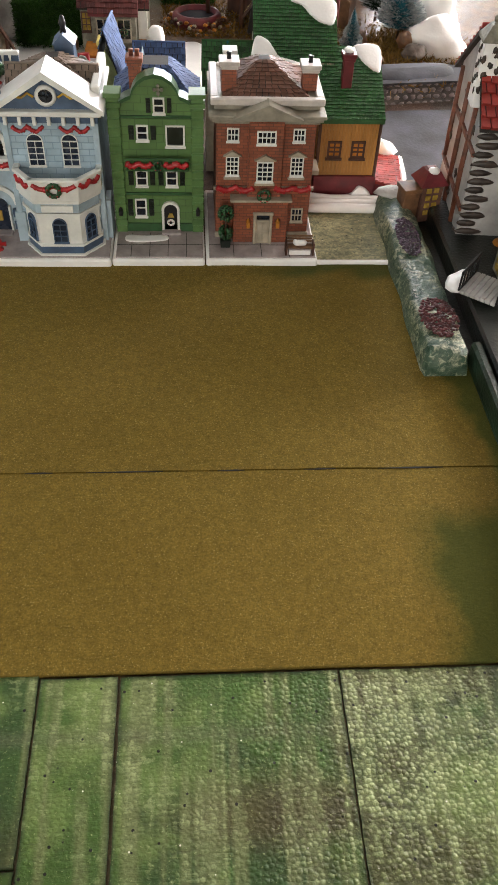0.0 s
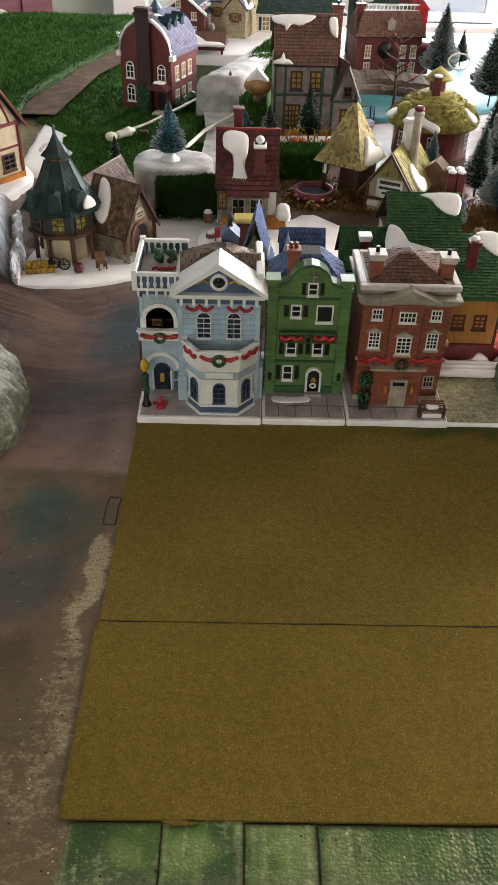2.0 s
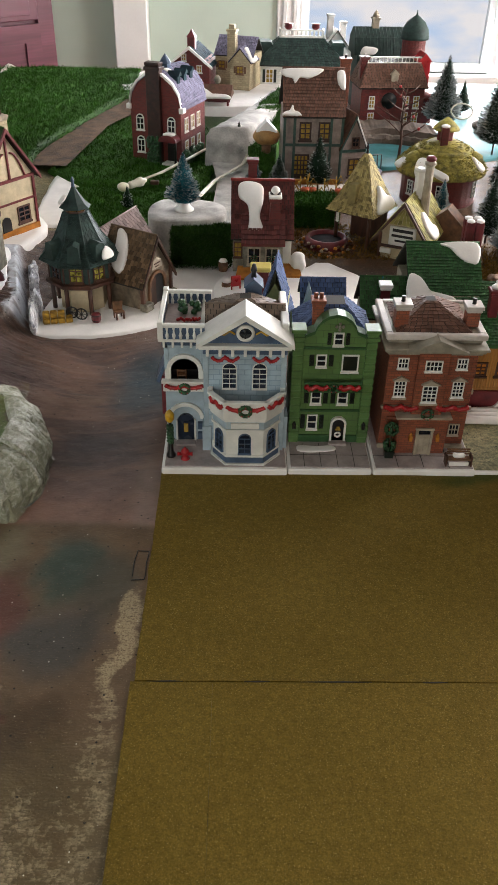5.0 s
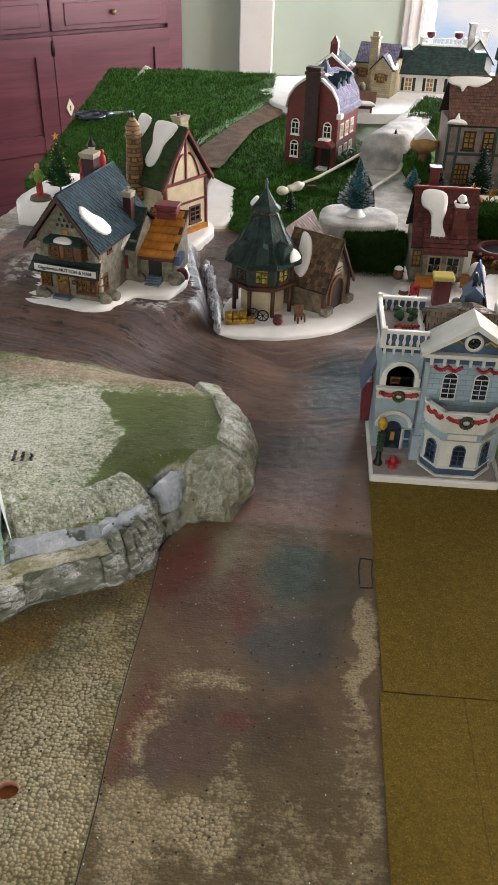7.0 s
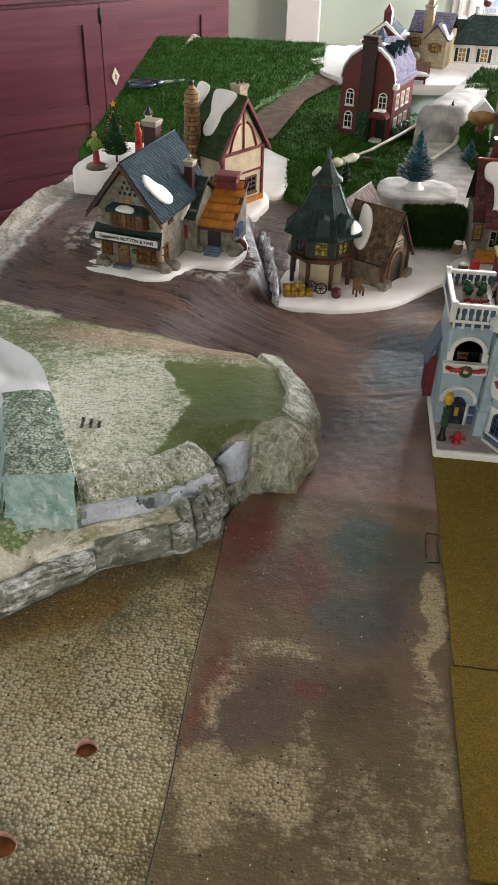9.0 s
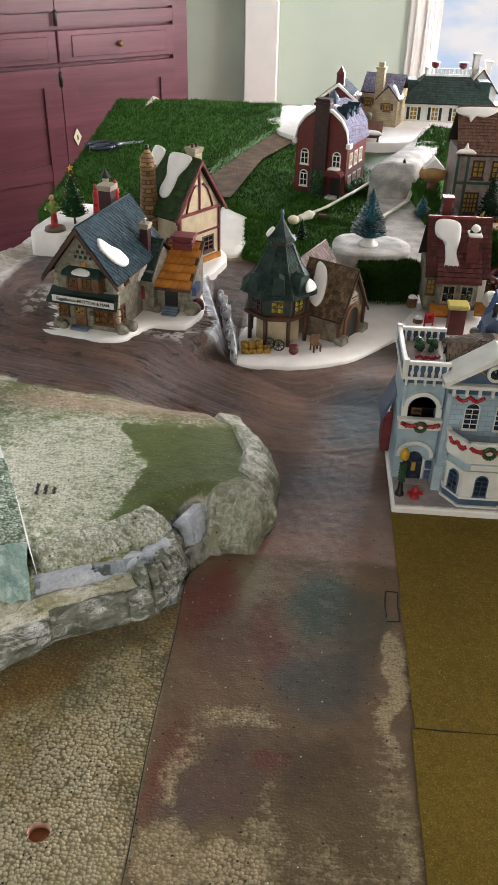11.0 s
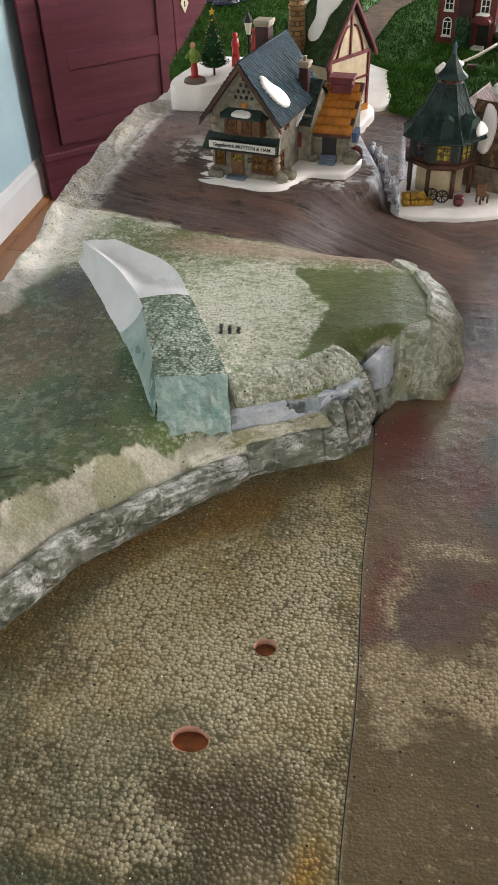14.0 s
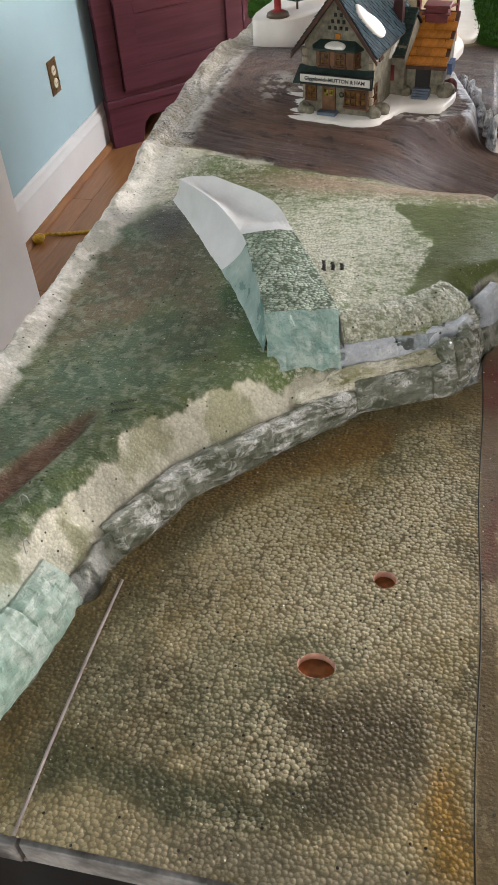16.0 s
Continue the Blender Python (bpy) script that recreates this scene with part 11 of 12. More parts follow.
for s in (-1, 1):
    part("barge_board", Shape().prism([(0, 0.159), (s * 0.036, 0.081), (s * 0.036, 0.075), (0, 0.152)], -0.010, -0.006, "y"), TEALT if s < 0 else SNOW, bg)
part("timber", Shape().box(-0.031, 0.031, -0.003, 0.001, 0.076, 0.082), TEALT, bg)
pad("snow_pad", [(-0.08, 1.895), (0.0, 1.885), (0.09, 1.895), (0.165, 1.93), (0.16, 2.05), (-0.07, 2.07)], 0.02, 0.0515, SNOW, "white snow pad under the timber house")

# corn stooks and pumpkins
for k, (x, y) in enumerate(((-0.028, 1.79), (0.025, 1.775), (0.052, 1.79), (-0.010, 1.80))):
    cs = thing("corn_stalk", x, y, 0.046, 40 * k, "dry yellow corn stalk with drooping leaves", "corn stalk", "corn stalks")
    part("stem", Shape().tube([(0, 0, 0), (0.001, 0, 0.035), (0, 0.001, 0.066)], 0.0014, 6), STRAW, cs)
    for i in range(6):
        a = i * 1.1
        part("leaf", Shape().tube([(0, 0, 0.012 + 0.008 * i), (0.012 * math.cos(a), 0.012 * math.sin(a), 0.026 + 0.008 * i), (0.022 * math.cos(a), 0.022 * math.sin(a), 0.012 + 0.008 * i)], [0.001, 0.0016, 0.0004], 5), STRAW, cs)
ORANGE = paint("orange_pumpkin", (0.62, 0.10, 0.02), 0.45, 0.3, 90)
for k, (x, y, r) in enumerate(((-0.020, 1.742, 0.010), (-0.004, 1.745, 0.009), (0.052, 1.735, 0.010))):
    pk = thing("pumpkin", x, y, 0.090, 30 * k, "small ribbed orange pumpkin behind the hedge", "pumpkin", "pumpkins")
    n, vs, fs = 20, [], []
    prof = [(0.2, 0.02), (0.75, 0.12), (1.0, 0.5), (0.8, 0.88), (0.25, 0.95)]
    S = Shape()
    for rr, zz in prof:
        vs += [(r * rr * (1 + 0.07 * math.cos(5 * 2 * math.pi * i / n * 2)) * math.cos(2 * math.pi * i / n), r * rr * (1 + 0.07 * math.cos(10 * 2 * math.pi * i / n)) * math.sin(2 * math.pi * i / n), r * 1.4 * zz) for i in range(n)]
    for q in range(4):
        fs += [(q * n + i, q * n + (i + 1) % n, (q + 1) * n + (i + 1) % n, (q + 1) * n + i) for i in range(n)]
    part("fruit", S.add(vs, fs + [tuple(4 * n + i for i in range(n))], None, True), ORANGE, pk)
    part("stalk", Shape().tube([(0, 0, r * 1.3), (0.001, 0, r * 1.6)], 0.0012), GREEND, pk)

# stone well
we = thing("well", 0.013, 1.560, 0.040, 0, "round stone well ringed by pebbles", "well")
part("basin", Shape().lathe([(0.046, 0.0), (0.043, 0.018), (0.040, 0.022), (0.034, 0.022), (0.033, 0.008), (0.001, 0.008)], 26), MAROON, we, "reddish brown basin")
part("water", Shape().lathe([(0.033, 0.010), (0.033, 0.014)], 26), GREYPAVE, we, "mauve grey water")
rnd = random.Random(2)
for i in range(70):
    a = rnd.uniform(math.pi * 0.9, math.pi * 2.1)
    r = rnd.uniform(0.044, 0.064)
    part("pebble", Shape().blob(r * math.cos(a), r * math.sin(a), max(0.002, 0.016 - (r - 0.044) * 0.8), 0.004, 0.0035, 0.003, 0.4, i, 7, 5), (BROWNL, T_ORANGE, STONETAN, BROWN)[i % 4], we)

# pointed-roof pavilion and the saddler's shop
ht = thing("pointed_pavilion", 0.083, 1.588, 0.042, -35, "open pavilion with tall pointed straw-coloured shingle roof", "house", VG)
HP = [(0.052, 0.070), (0.036, 0.098), (0.020, 0.136), (0.004, 0.176)]
part("roof", Shape().lathe([(0.050 * 1.414, 0.068)] + [(r * 1.414, z) for r, z in HP], 4, 0, 0, None, False, 1, 1, 0.5), BROWN, ht)
Tl = Shape()
for i in range(4):
    a0, a1 = math.pi / 2 * (i + 0.5), math.pi / 2 * (i + 1.5)
    for (r0, z0), (r1, z1) in zip(HP, HP[1:]):
        q0, q1 = r0 * 1.414 + 0.0004, r1 * 1.414 + 0.0004
        Tl.tiles((q0 * math.cos(a0), q0 * math.sin(a0), z0), (q0 * math.cos(a1), q0 * math.sin(a1), z0), (q1 * math.cos(a1), q1 * math.sin(a1), z1), (q1 * math.cos(a0), q1 * math.sin(a0), z1), 6, 0.0055, 0.0016, i)
tagged(part("shingles", Tl, T_MIX, ht), kind="stuff")
part("finial", Shape().lathe([(0.003, 0.174), (0.002, 0.184), (0.003, 0.187), (0.0005, 0.196)], 8), BLACK, ht)
for i in range(4):
    a = math.pi / 2 * (i + 0.5)
    part("post", Shape().tube([(0.050 * math.cos(a), 0.050 * math.sin(a), 0), (0.052 * math.cos(a), 0.052 * math.sin(a), 0.072)], 0.004, 6), BROWN, ht)
part("screen_wall", Shape().box(-0.03, 0.035, 0.02, 0.03, 0, 0.07), BROWN, ht)
part("hanging_sign", Shape().box(-0.038, -0.030, -0.040, -0.038, 0.045, 0.064), WHITE, ht)
part("dormer", Shape().prism([(-0.010, 0.126), (0.006, 0.126), (0.006, 0.092), (-0.010, 0.086)], -0.046, -0.026, "y"), T_MIX, ht)
snow(ht, plane_m((0.052, -0.052, 0.070), (0.052, 0.052, 0.070), (0.004, -0.004, 0.176)), [(0.020, 0.004), (0.085, 0.002), (0.090, 0.020), (0.066, 0.034), (0.050, 0.054), (0.040, 0.034)], 0.006)

sh = thing("saddler_shop", 0.152, 1.490, 0.030, -25, "white plastered saddler's shop with yellow green shingle roof", "house", VG)
body(sh, 0.092, 0.12, 0.062, 0.120, CREAM, "y", "cream plaster walls")
gable(sh, -0.046, 0.046, 0.0, 0.12, 0.066, 0.130, "y", 0.012, BROWN, T_MOSS, 9, 0.008, 0.012, seed=111)
for s in (-1, 1):
    part("barge_board", Shape().prism([(0, 0.129), (s * 0.060, 0.046), (s * 0.060, 0.040), (0, 0.121)], -0.018, -0.013, "y"), BROWN, sh)
    part("timber", Shape().box(s * 0.044 - 0.003, s * 0.044 + 0.003, -0.003, 0.002, 0, 0.062), BROWN, sh)
part("gable_tiles", Shape().tiles((-0.030, -0.003, 0.082), (0.030, -0.003, 0.082), (0.0, -0.001, 0.118), (0.0, -0.001, 0.118), 4, 0.008, 0.0015, 4), T_MOSS, sh)
part("timber", Shape().box(-0.046, 0.046, -0.003, 0.001, 0.034, 0.039), BROWN, sh)
sg2 = part("shop_sign", Shape().box(-0.026, 0.026, -0.006, -0.002, 0.041, 0.078, 0.001), WHITE, sh, "white board with black script")
part("sign_bars", Shape().box(-0.020, 0.020, -0.0068, -0.0055, 0.068, 0.074).box(-0.021, 0.021, -0.0068, -0.0055, 0.058, 0.063).box(-0.014, 0.014, -0.0068, -0.0055, 0.049, 0.053), BLACK, sg2)
part("notice", Shape().box(-0.042, -0.020, -0.004, -0.001, 0.022, 0.032), WHITE, sh)
part("red_window", Shape().box(0.008, 0.034, -0.004, 0.0, 0.006, 0.032), RED, sh)
for i in range(2):
    for j in range(2):
        part("pane", Shape().box(0.011 + i * 0.012, 0.020 + i * 0.012, -0.005, -0.003, 0.009 + j * 0.011, 0.018 + j * 0.011), YELLOWL, sh)
for x, y, r, zt in ((0.004, 0.060, 0.010, 0.165), (0.022, 0.055, 0.0085, 0.182)):
    part("chimney", Shape().lathe([(r * 1.2, 0.08), (r, 0.12), (r * 0.9, zt), (r * 1.25, zt + 0.002), (r * 1.25, zt + 0.006), (r * 0.8, zt + 0.010)], 4 if r > 0.009 else 14, x, y, None, False), WHITE if r > 0.009 else STONETAN, sh)
part("chimney_top", Shape().blob(0.022, 0.055, 0.195, 0.010, 0.010, 0.006, 0.05, 2, 12, 8), MAROON, sh)
snow(sh, plane_m((0.058, -0.012, 0.051), (0.058, 0.132, 0.051), (0, -0.012, 0.130)), [(0.020, 0.030), (0.030, 0.006), (0.062, 0.002), (0.070, 0.020), (0.052, 0.034), (0.046, 0.060), (0.030, 0.056)], 0.006)
part("rear_gable", Shape().prism([(0.02, 0.0), (0.10, 0.0), (0.10, 0.06), (0.06, 0.095), (0.02, 0.06)], 0.09, 0.13, "y"), BROWNL, sh)

# round red house with thatch
rr_ = thing("round_house", 0.292, 1.845, 0.048, 0, "round dark red house with mossy thatched roof and snow", "house", VG)
part("wall", Shape().lathe([(0.084, 0), (0.084, 0.075)], 28, 0, 0, None, False), BRICKD, rr_, "dark red round wall")
part("roof", Shape().lathe([(0.100, 0.068), (0.102, 0.074), (0.086, 0.094), (0.060, 0.116), (0.034, 0.130), (0.026, 0.134)], 32), THATCH, rr_, "mossy yellow thatch")
part("thatch_ring", Shape().lathe([(0.064, 0.110), (0.066, 0.114), (0.060, 0.119)], 32), THATCH, rr_)
rnd = random.Random(3)
spots = []
for i in range(5000):
    a, r = rnd.uniform(0, 6.283), 0.028 + 0.072 * math.sqrt(rnd.random())
    z = float(np.interp(r, [0.026, 0.034, 0.060, 0.086, 0.102], [0.134, 0.130, 0.116, 0.094, 0.074]))
    spots.append(((r * math.cos(a), r * math.sin(a), z), (math.cos(a), math.sin(a), 0.1)))
tagged(part("thatch", blades(spots, 0.006, 0.0008, 0.35, 31), THATCH, rr_), kind="stuff")
part("lantern_tower", Shape().lathe([(0.018, 0.125), (0.018, 0.160)], 8, 0, 0, None, False), BRICKD, rr_)
part("lantern_roof", Shape().lathe([(0.030, 0.156), (0.028, 0.160), (0.016, 0.172), (0.002, 0.182)], 16), THATCH, rr_)
part("red_chimney", Shape().box(-0.016, 0.000, -0.034, -0.018, 0.10, 0.166), BRICKD, rr_)
part("chimney_snow", Shape().blob(-0.008, -0.026, 0.168, 0.010, 0.010, 0.004, 0.1, 2, 12, 6), SNOW, rr_)
for a in (-150, -100, -35):
    window(rr_, wall_m(0.084 * math.sin(radians(a + 90)), -0.084 * math.cos(radians(a + 90)), 0, a + 90), 0, 0.028, 0.013, 0.026, WHITE, GLASSD, 2, 3, 0.0015)
for a, pts in ((-118, [(-0.028, 0.0), (0.006, 0.006), (0.040, -0.004), (0.044, 0.010), (0.008, 0.024), (-0.014, 0.044), (-0.034, 0.040)]), (-35, [(-0.010, 0.010), (0.012, 0.006), (0.012, 0.030), (0.000, 0.046), (-0.010, 0.034)]), (-175, [(-0.014, 0.0), (0.016, 0.004), (0.014, 0.026), (-0.010, 0.024)])):
    snow(rr_, pose(0, 0, 0, 0, 0, a + 90) @ pose(0, -0.101, 0.0755, 40, 0, 0), pts, 0.007)
for a in (-160, -20):
    part("eyebrow_dormer", Shape().lathe([(0.022, 0.0), (0.018, 0.012), (0.004, 0.020)], 10, 0.070 * math.cos(radians(a)), 0.070 * math.sin(radians(a)), pose(0, 0, 0.095)), THATCH, rr_)

# big red house with silo by the window
bm_h = thing("red_mansion", 0.272, 2.44, 0.068, 6, "big dark red house with brown mansard roof and balustrade", "house", VG)
part("wall", Shape().box(-0.092, 0.092, 0, 0.12, 0, 0.105), BRICKD, bm_h, "dark red walls")
hip(bm_h, -0.100, 0.100, -0.008, 0.128, 0.105, 0.165, 0.022, 0.026, T_BROWN, T_BROWN, 9, 0.008, seed=121)
rl = Shape().box(-0.078, 0.078, 0.018, 0.022, 0.178, 0.182).box(-0.078, 0.078, 0.018, 0.021, 0.165, 0.168)
for i in range(15):
    rl.box(-0.076 + i * 0.0108 - 0.001, -0.076 + i * 0.0108 + 0.001, 0.0185, 0.0205, 0.166, 0.180)
part("balustrade", rl, WHITE, bm_h, "white roof balustrade")
for x in (-0.060, 0.040, 0.070):
    window(bm_h, FACE, x, 0.052, 0.013, 0.028, WHITE, YELLOWL, 2, 3, 0.0015)
    window(bm_h, FACE, x, 0.006, 0.014, 0.030, WHITE, YELLOWL, 2, 3, 0.0015)
part("round_opening", Shape().lathe([(0.022, 0), (0.022, 0.002)], 18, 0, 0, pose(-0.010, 0.0, 0.070, 90, 0, 0)), BLACK, bm_h)
part("roof_dormer", Shape().box(-0.010, 0.010, -0.002, 0.02, 0.118, 0.140).prism([(-0.014, 0.139), (0.014, 0.139), (0, 0.152)], -0.005, 0.03, "y"), STONETAN, bm_h)
chimney(bm_h, -0.084, 0.03, 0.10, 0.178, 0.022, BRICKD, BRICKD, pots=1, pot_mat=SNOW)
part("side_tower", Shape().box(0.070, 0.105, 0.02, 0.07, 0.10, 0.168).prism([(0.066, 0.168), (0.109, 0.168), (0.088, 0.19)], 0.015, 0.075, "y"), RED, bm_h)
part("porch", Shape().box(0.09, 0.13, 0.03, 0.10, 0, 0.065).blob(0.11, 0.04, 0.07, 0.03, 0.03, 0.016, 0.2, 2, 12, 8), MAROON, bm_h)
sgh = thing("green_barn", 0.235, 2.66, 0.066, 4, "dark green gambrel barn behind the red house", "house", VG)
part("wall", Shape().box(-0.045, 0.095, 0, 0.10, 0, 0.160), T_DKGREEN, sgh)
part("roof", Shape().prism([(-0.004, 0.155), (0.014, 0.200), (0.05, 0.226), (0.088, 0.200), (0.104, 0.155)], -0.055, 0.10, "x"), T_DKGREEN, sgh, "green seamed roof")
for i in range(15):
    part("seam", Shape().tube([(-0.05 + i * 0.0105, -0.004, 0.155), (-0.05 + i * 0.0105, 0.014, 0.2005), (-0.05 + i * 0.0105, 0.05, 0.2265)], 0.0012, 4), T_DKGREEN, sgh)
part("cupola", Shape().box(0.002, 0.022, 0.04, 0.06, 0.222, 0.246).box(-0.001, 0.025, 0.037, 0.063, 0.246, 0.251).lathe([(0.012, 0.251), (0.008, 0.262), (0.001, 0.27)], 8, 0.012, 0.05), STONETAN, sgh)
snow(sgh, plane_m((-0.055, -0.004, 0.155), (0.10, -0.004, 0.155), (-0.055, 0.014, 0.2)), [(0.02, 0.0), (0.06, 0.002), (0.07, 0.018), (0.04, 0.024), (0.024, 0.02)], 0.006)
si = thing("silo", 0.345, 2.60, 0.066, 0, "maroon brick silo with a green domed cap", "silo", VG)
part("drum", Shape().lathe([(0.034, 0.0), (0.034, 0.215)], 24, 0, 0, None, False), BRICKD, si)
part("dome", Shape().lathe([(0.041, 0.210), (0.041, 0.216), (0.038, 0.236), (0.026, 0.256), (0.010, 0.268), (0.003, 0.272), (0.001, 0.285)], 24), T_DKGREEN, si, "green dome")

# gambrel brick house on the moss
DARKBRK = paint("dark_chimney_brick", (0.045, 0.014, 0.012), 0.5, 0.4, 90)
gm_h = thing("gambrel_house", -0.371, 2.094, 0.054, -20.6, "dark red brick gambrel house with lilac roof and tall chimney", "house", VG)
GP = [(-0.070, 0.132), (-0.064, 0.160), (-0.048, 0.184), (-0.024, 0.202), (0.0, 0.208), (0.024, 0.202), (0.048, 0.184), (0.064, 0.160), (0.070, 0.132)]
part("wall", Shape().prism([(-0.068, 0), (0.068, 0)] + [(x * 0.97, z - 0.003) for x, z in GP[::-1]], 0.0, 0.15, "y"), BRICKD, gm_h, "dark red brick walls")
S = Shape()
for (xa, za), (xb, zb) in zip(GP, GP[1:]):
    S.prism([(xa, za - 0.002), (xb, zb - 0.002), (xb, zb + 0.004), (xa, za + 0.004)], 0.004, 0.152, "y")
part("roof", S, T_LILAC, gm_h, "lilac grey curved roof")
Tl = Shape()
for (xa, za), (xb, zb) in zip(GP[4:], GP[5:]):
    Tl.tiles((xb, 0.004, zb + 0.0042), (xb, 0.152, zb + 0.0042), (xa, 0.152, za + 0.0042), (xa, 0.004, za + 0.0042), 3, 0.007, 0.001, 3)
tagged(part("shingles", Tl, T_LILAC, gm_h), kind="stuff")
S = Shape()
for (xa, za), (xb, zb) in zip(GP, GP[1:]):
    S.prism([(xa, za - 0.001), (xb, zb - 0.001), (xb, zb + 0.006), (xa, za + 0.006)], -0.005, 0.005, "y")
part("gable_coping", S, SNOW, gm_h, "white snowy gable coping")
for s in (-1, 1):
    part("kneeler", Shape().box(s * 0.071 - 0.006, s * 0.071 + 0.006, -0.006, 0.012, 0.122, 0.134), SNOW, gm_h)
ch_ = part("chimney", Shape().box(-0.018, 0.018, -0.012, 0.010, 0, 0.226, 0.001).box(-0.021, 0.021, -0.015, 0.013, 0.216, 0.223).box(-0.019, 0.019, -0.013, 0.011, 0.226, 0.233), DARKBRK, gm_h, "tall dark brick chimney")
for x in (-0.043, 0.042):
    window(gm_h, FACE, x, 0.076, 0.017, 0.025, WHITE, GLASSD, 2, 2, 0.0016, arch=True)
window(gm_h, FACE, -0.043, 0.022, 0.017, 0.027, WHITE, GLASSD, 2, 2, 0.0016, arch=True)
part("porch_hood", Shape().prism([(0.018, 0.058)] + [(0.042 + 0.024 * math.cos(math.pi * (1 - i / 8)), 0.058 + 0.016 * math.sin(math.pi * (1 - i / 8))) for i in range(9)], -0.030, 0.0, "y"), MAROON, gm_h, "rounded dark red porch hood")
snow(gm_h, pose(0.042, -0.016, 0.0735), [(-0.012, -0.010), (0.012, -0.010), (0.013, 0.008), (-0.012, 0.008)], 0.003)
for x in (0.022, 0.062):
    part("porch_post", Shape().box(x - 0.0025, x + 0.0025, -0.028, -0.023, 0, 0.058), BLACKG, gm_h)
part("door", Shape().box(0.030, 0.054, -0.002, 0.001, 0.004, 0.048), BLACK, gm_h)
part("door_step", Shape().box(0.026, 0.058, -0.030, 0.0, 0, 0.006), WHITE, gm_h)
S = Shape()
rnd = random.Random(6)
for i in range(120):
    S.blob(rnd.uniform(-0.018, 0.016), -0.014 + rnd.uniform(-0.004, 0.003), rnd.random() ** 1.6 * 0.062, 0.005, 0.004, 0.005, 0.5, i, 5, 4)
part("ivy", S, LEAF, gm_h, "dark green ivy")
for k, y in enumerate((0.030, 0.068, 0.106)):
    part("roof_dormer", Shape().box(0.030, 0.052, y - 0.008, y + 0.008, 0.168, 0.202).prism([(y - 0.011, 0.201), (y + 0.011, 0.201), (y, 0.212)], 0.024, 0.056, "x"), T_SLATE, gm_h)
SM = wall_m(0.068, 0, 0, 90)
for y in (0.030, 0.068, 0.106):
    window(gm_h, SM, y, 0.076, 0.016, 0.028, WHITE, YELLOWL, 2, 2, 0.0016)
    window(gm_h, SM, y, 0.022, 0.016, 0.028, WHITE, YELLOWL, 2, 2, 0.0016)
part("striped_band", Shape().box(0.068, 0.0735, 0.0, 0.15, 0.126, 0.134).box(0.068, 0.0725, 0.0, 0.15, 0.138, 0.142), T_LILAC, gm_h)
part("cupola", Shape().box(-0.010, 0.010, 0.055, 0.075, 0.205, 0.222).lathe([(0.016, 0.221), (0.010, 0.230), (0.001, 0.242)], 8, 0, 0.065, None, False), SLATE, gm_h)
snow(gm_h, plane_m((0.024, 0.02, 0.206), (0.024, 0.10, 0.206), (0.0, 0.02, 0.212)), [(0.012, 0.0), (0.030, -0.002), (0.034, 0.016), (0.016, 0.018)], 0.003)
S = Shape()
for i in range(90):
    S.blob(0.078 + rnd.uniform(-0.006, 0.006), rnd.uniform(0.0, 0.10), rnd.random() * 0.030, 0.007, 0.008, 0.007, 0.5, i, 5, 4)
part("shrubs", S, LEAF, gm_h, "dark green shrubs")
pad("snow_foot", [(-0.455, 2.12), (-0.40, 2.055), (-0.31, 2.03), (-0.245, 2.13), (-0.21, 2.28), (-0.33, 2.34)], 0.03, 0.0545, SNOW, "white foot of the red house", "snow")

# far houses
fb = thing("red_gable_barn", -0.322, 2.78, 0.085, -10, "red barn with snowy gable and cupola", "house", VG)
body(fb, 0.125, 0.12, 0.085, 0.125, BRICKD, "y")
gable(fb, -0.0625, 0.0625, 0.0, 0.12, 0.082, 0.130, "y", 0.008, SLATE, T_SLATE, 8, 0.009, 0.010, seed=131)
for s in (-1, 1):
    part("barge_board", Shape().prism([(0, 0.134), (s * 0.074, 0.077), (s * 0.074, 0.069), (0, 0.124)], -0.014, -0.008, "y"), SNOW, fb, "snowy barge board")
part("cupola", Shape().box(-0.012, 0.012, 0.02, 0.044, 0.120, 0.156).lathe([(0.020, 0.155), (0.010, 0.166), (0.001, 0.178)], 4, 0, 0.032, None, False, 1, 1, 0.5), MAROON, fb)
for x, z in ((0.030, 0.060), (0.030, 0.020), (-0.020, 0.092)):
    window(fb, FACE, x, z, 0.012, 0.016, WHITE, YELLOWL, 2, 2, 0.0018)
hu = thing("market_hut", -0.235, 2.60, 0.075, -6, "small open hut with brown roof and snow", "hut", VG)
part("frame", Shape().box(-0.042, -0.036, -0.03, -0.024, 0, 0.03).box(0.036, 0.042, -0.03, -0.024, 0, 0.03).box(-0.04, 0.04, 0.02, 0.026, 0, 0.032).box(-0.045, 0.045, -0.034, -0.028, 0.030, 0.038), MAROON, hu)
part("roof", Shape().prism([(-0.050, 0.036), (0.0, 0.068), (0.040, 0.036)], -0.050, 0.050, "x"), T_BROWN, hu)
part("upper_store", Shape().box(-0.036, 0.036, -0.010, 0.03, 0.05, 0.062), MAROON, hu)
snow(hu, plane_m((-0.05, -0.050, 0.037), (0.05, -0.050, 0.037), (-0.05, 0.0, 0.069)), [(0.002, 0.002), (0.05, 0.000), (0.098, 0.002), (0.09, 0.014), (0.05, 0.010), (0.02, 0.034), (0.004, 0.04)], 0.005)
part("globe", Shape().blob(0.006, -0.01, 0.082, 0.010, 0.010, 0.012, 0.05, 2, 12, 8), GREYST, hu)
ch2 = thing("cream_stone_house", -0.180, 2.83, 0.085, -18, "cream stone house with snowy blue roof and big chimney", "house", VG)
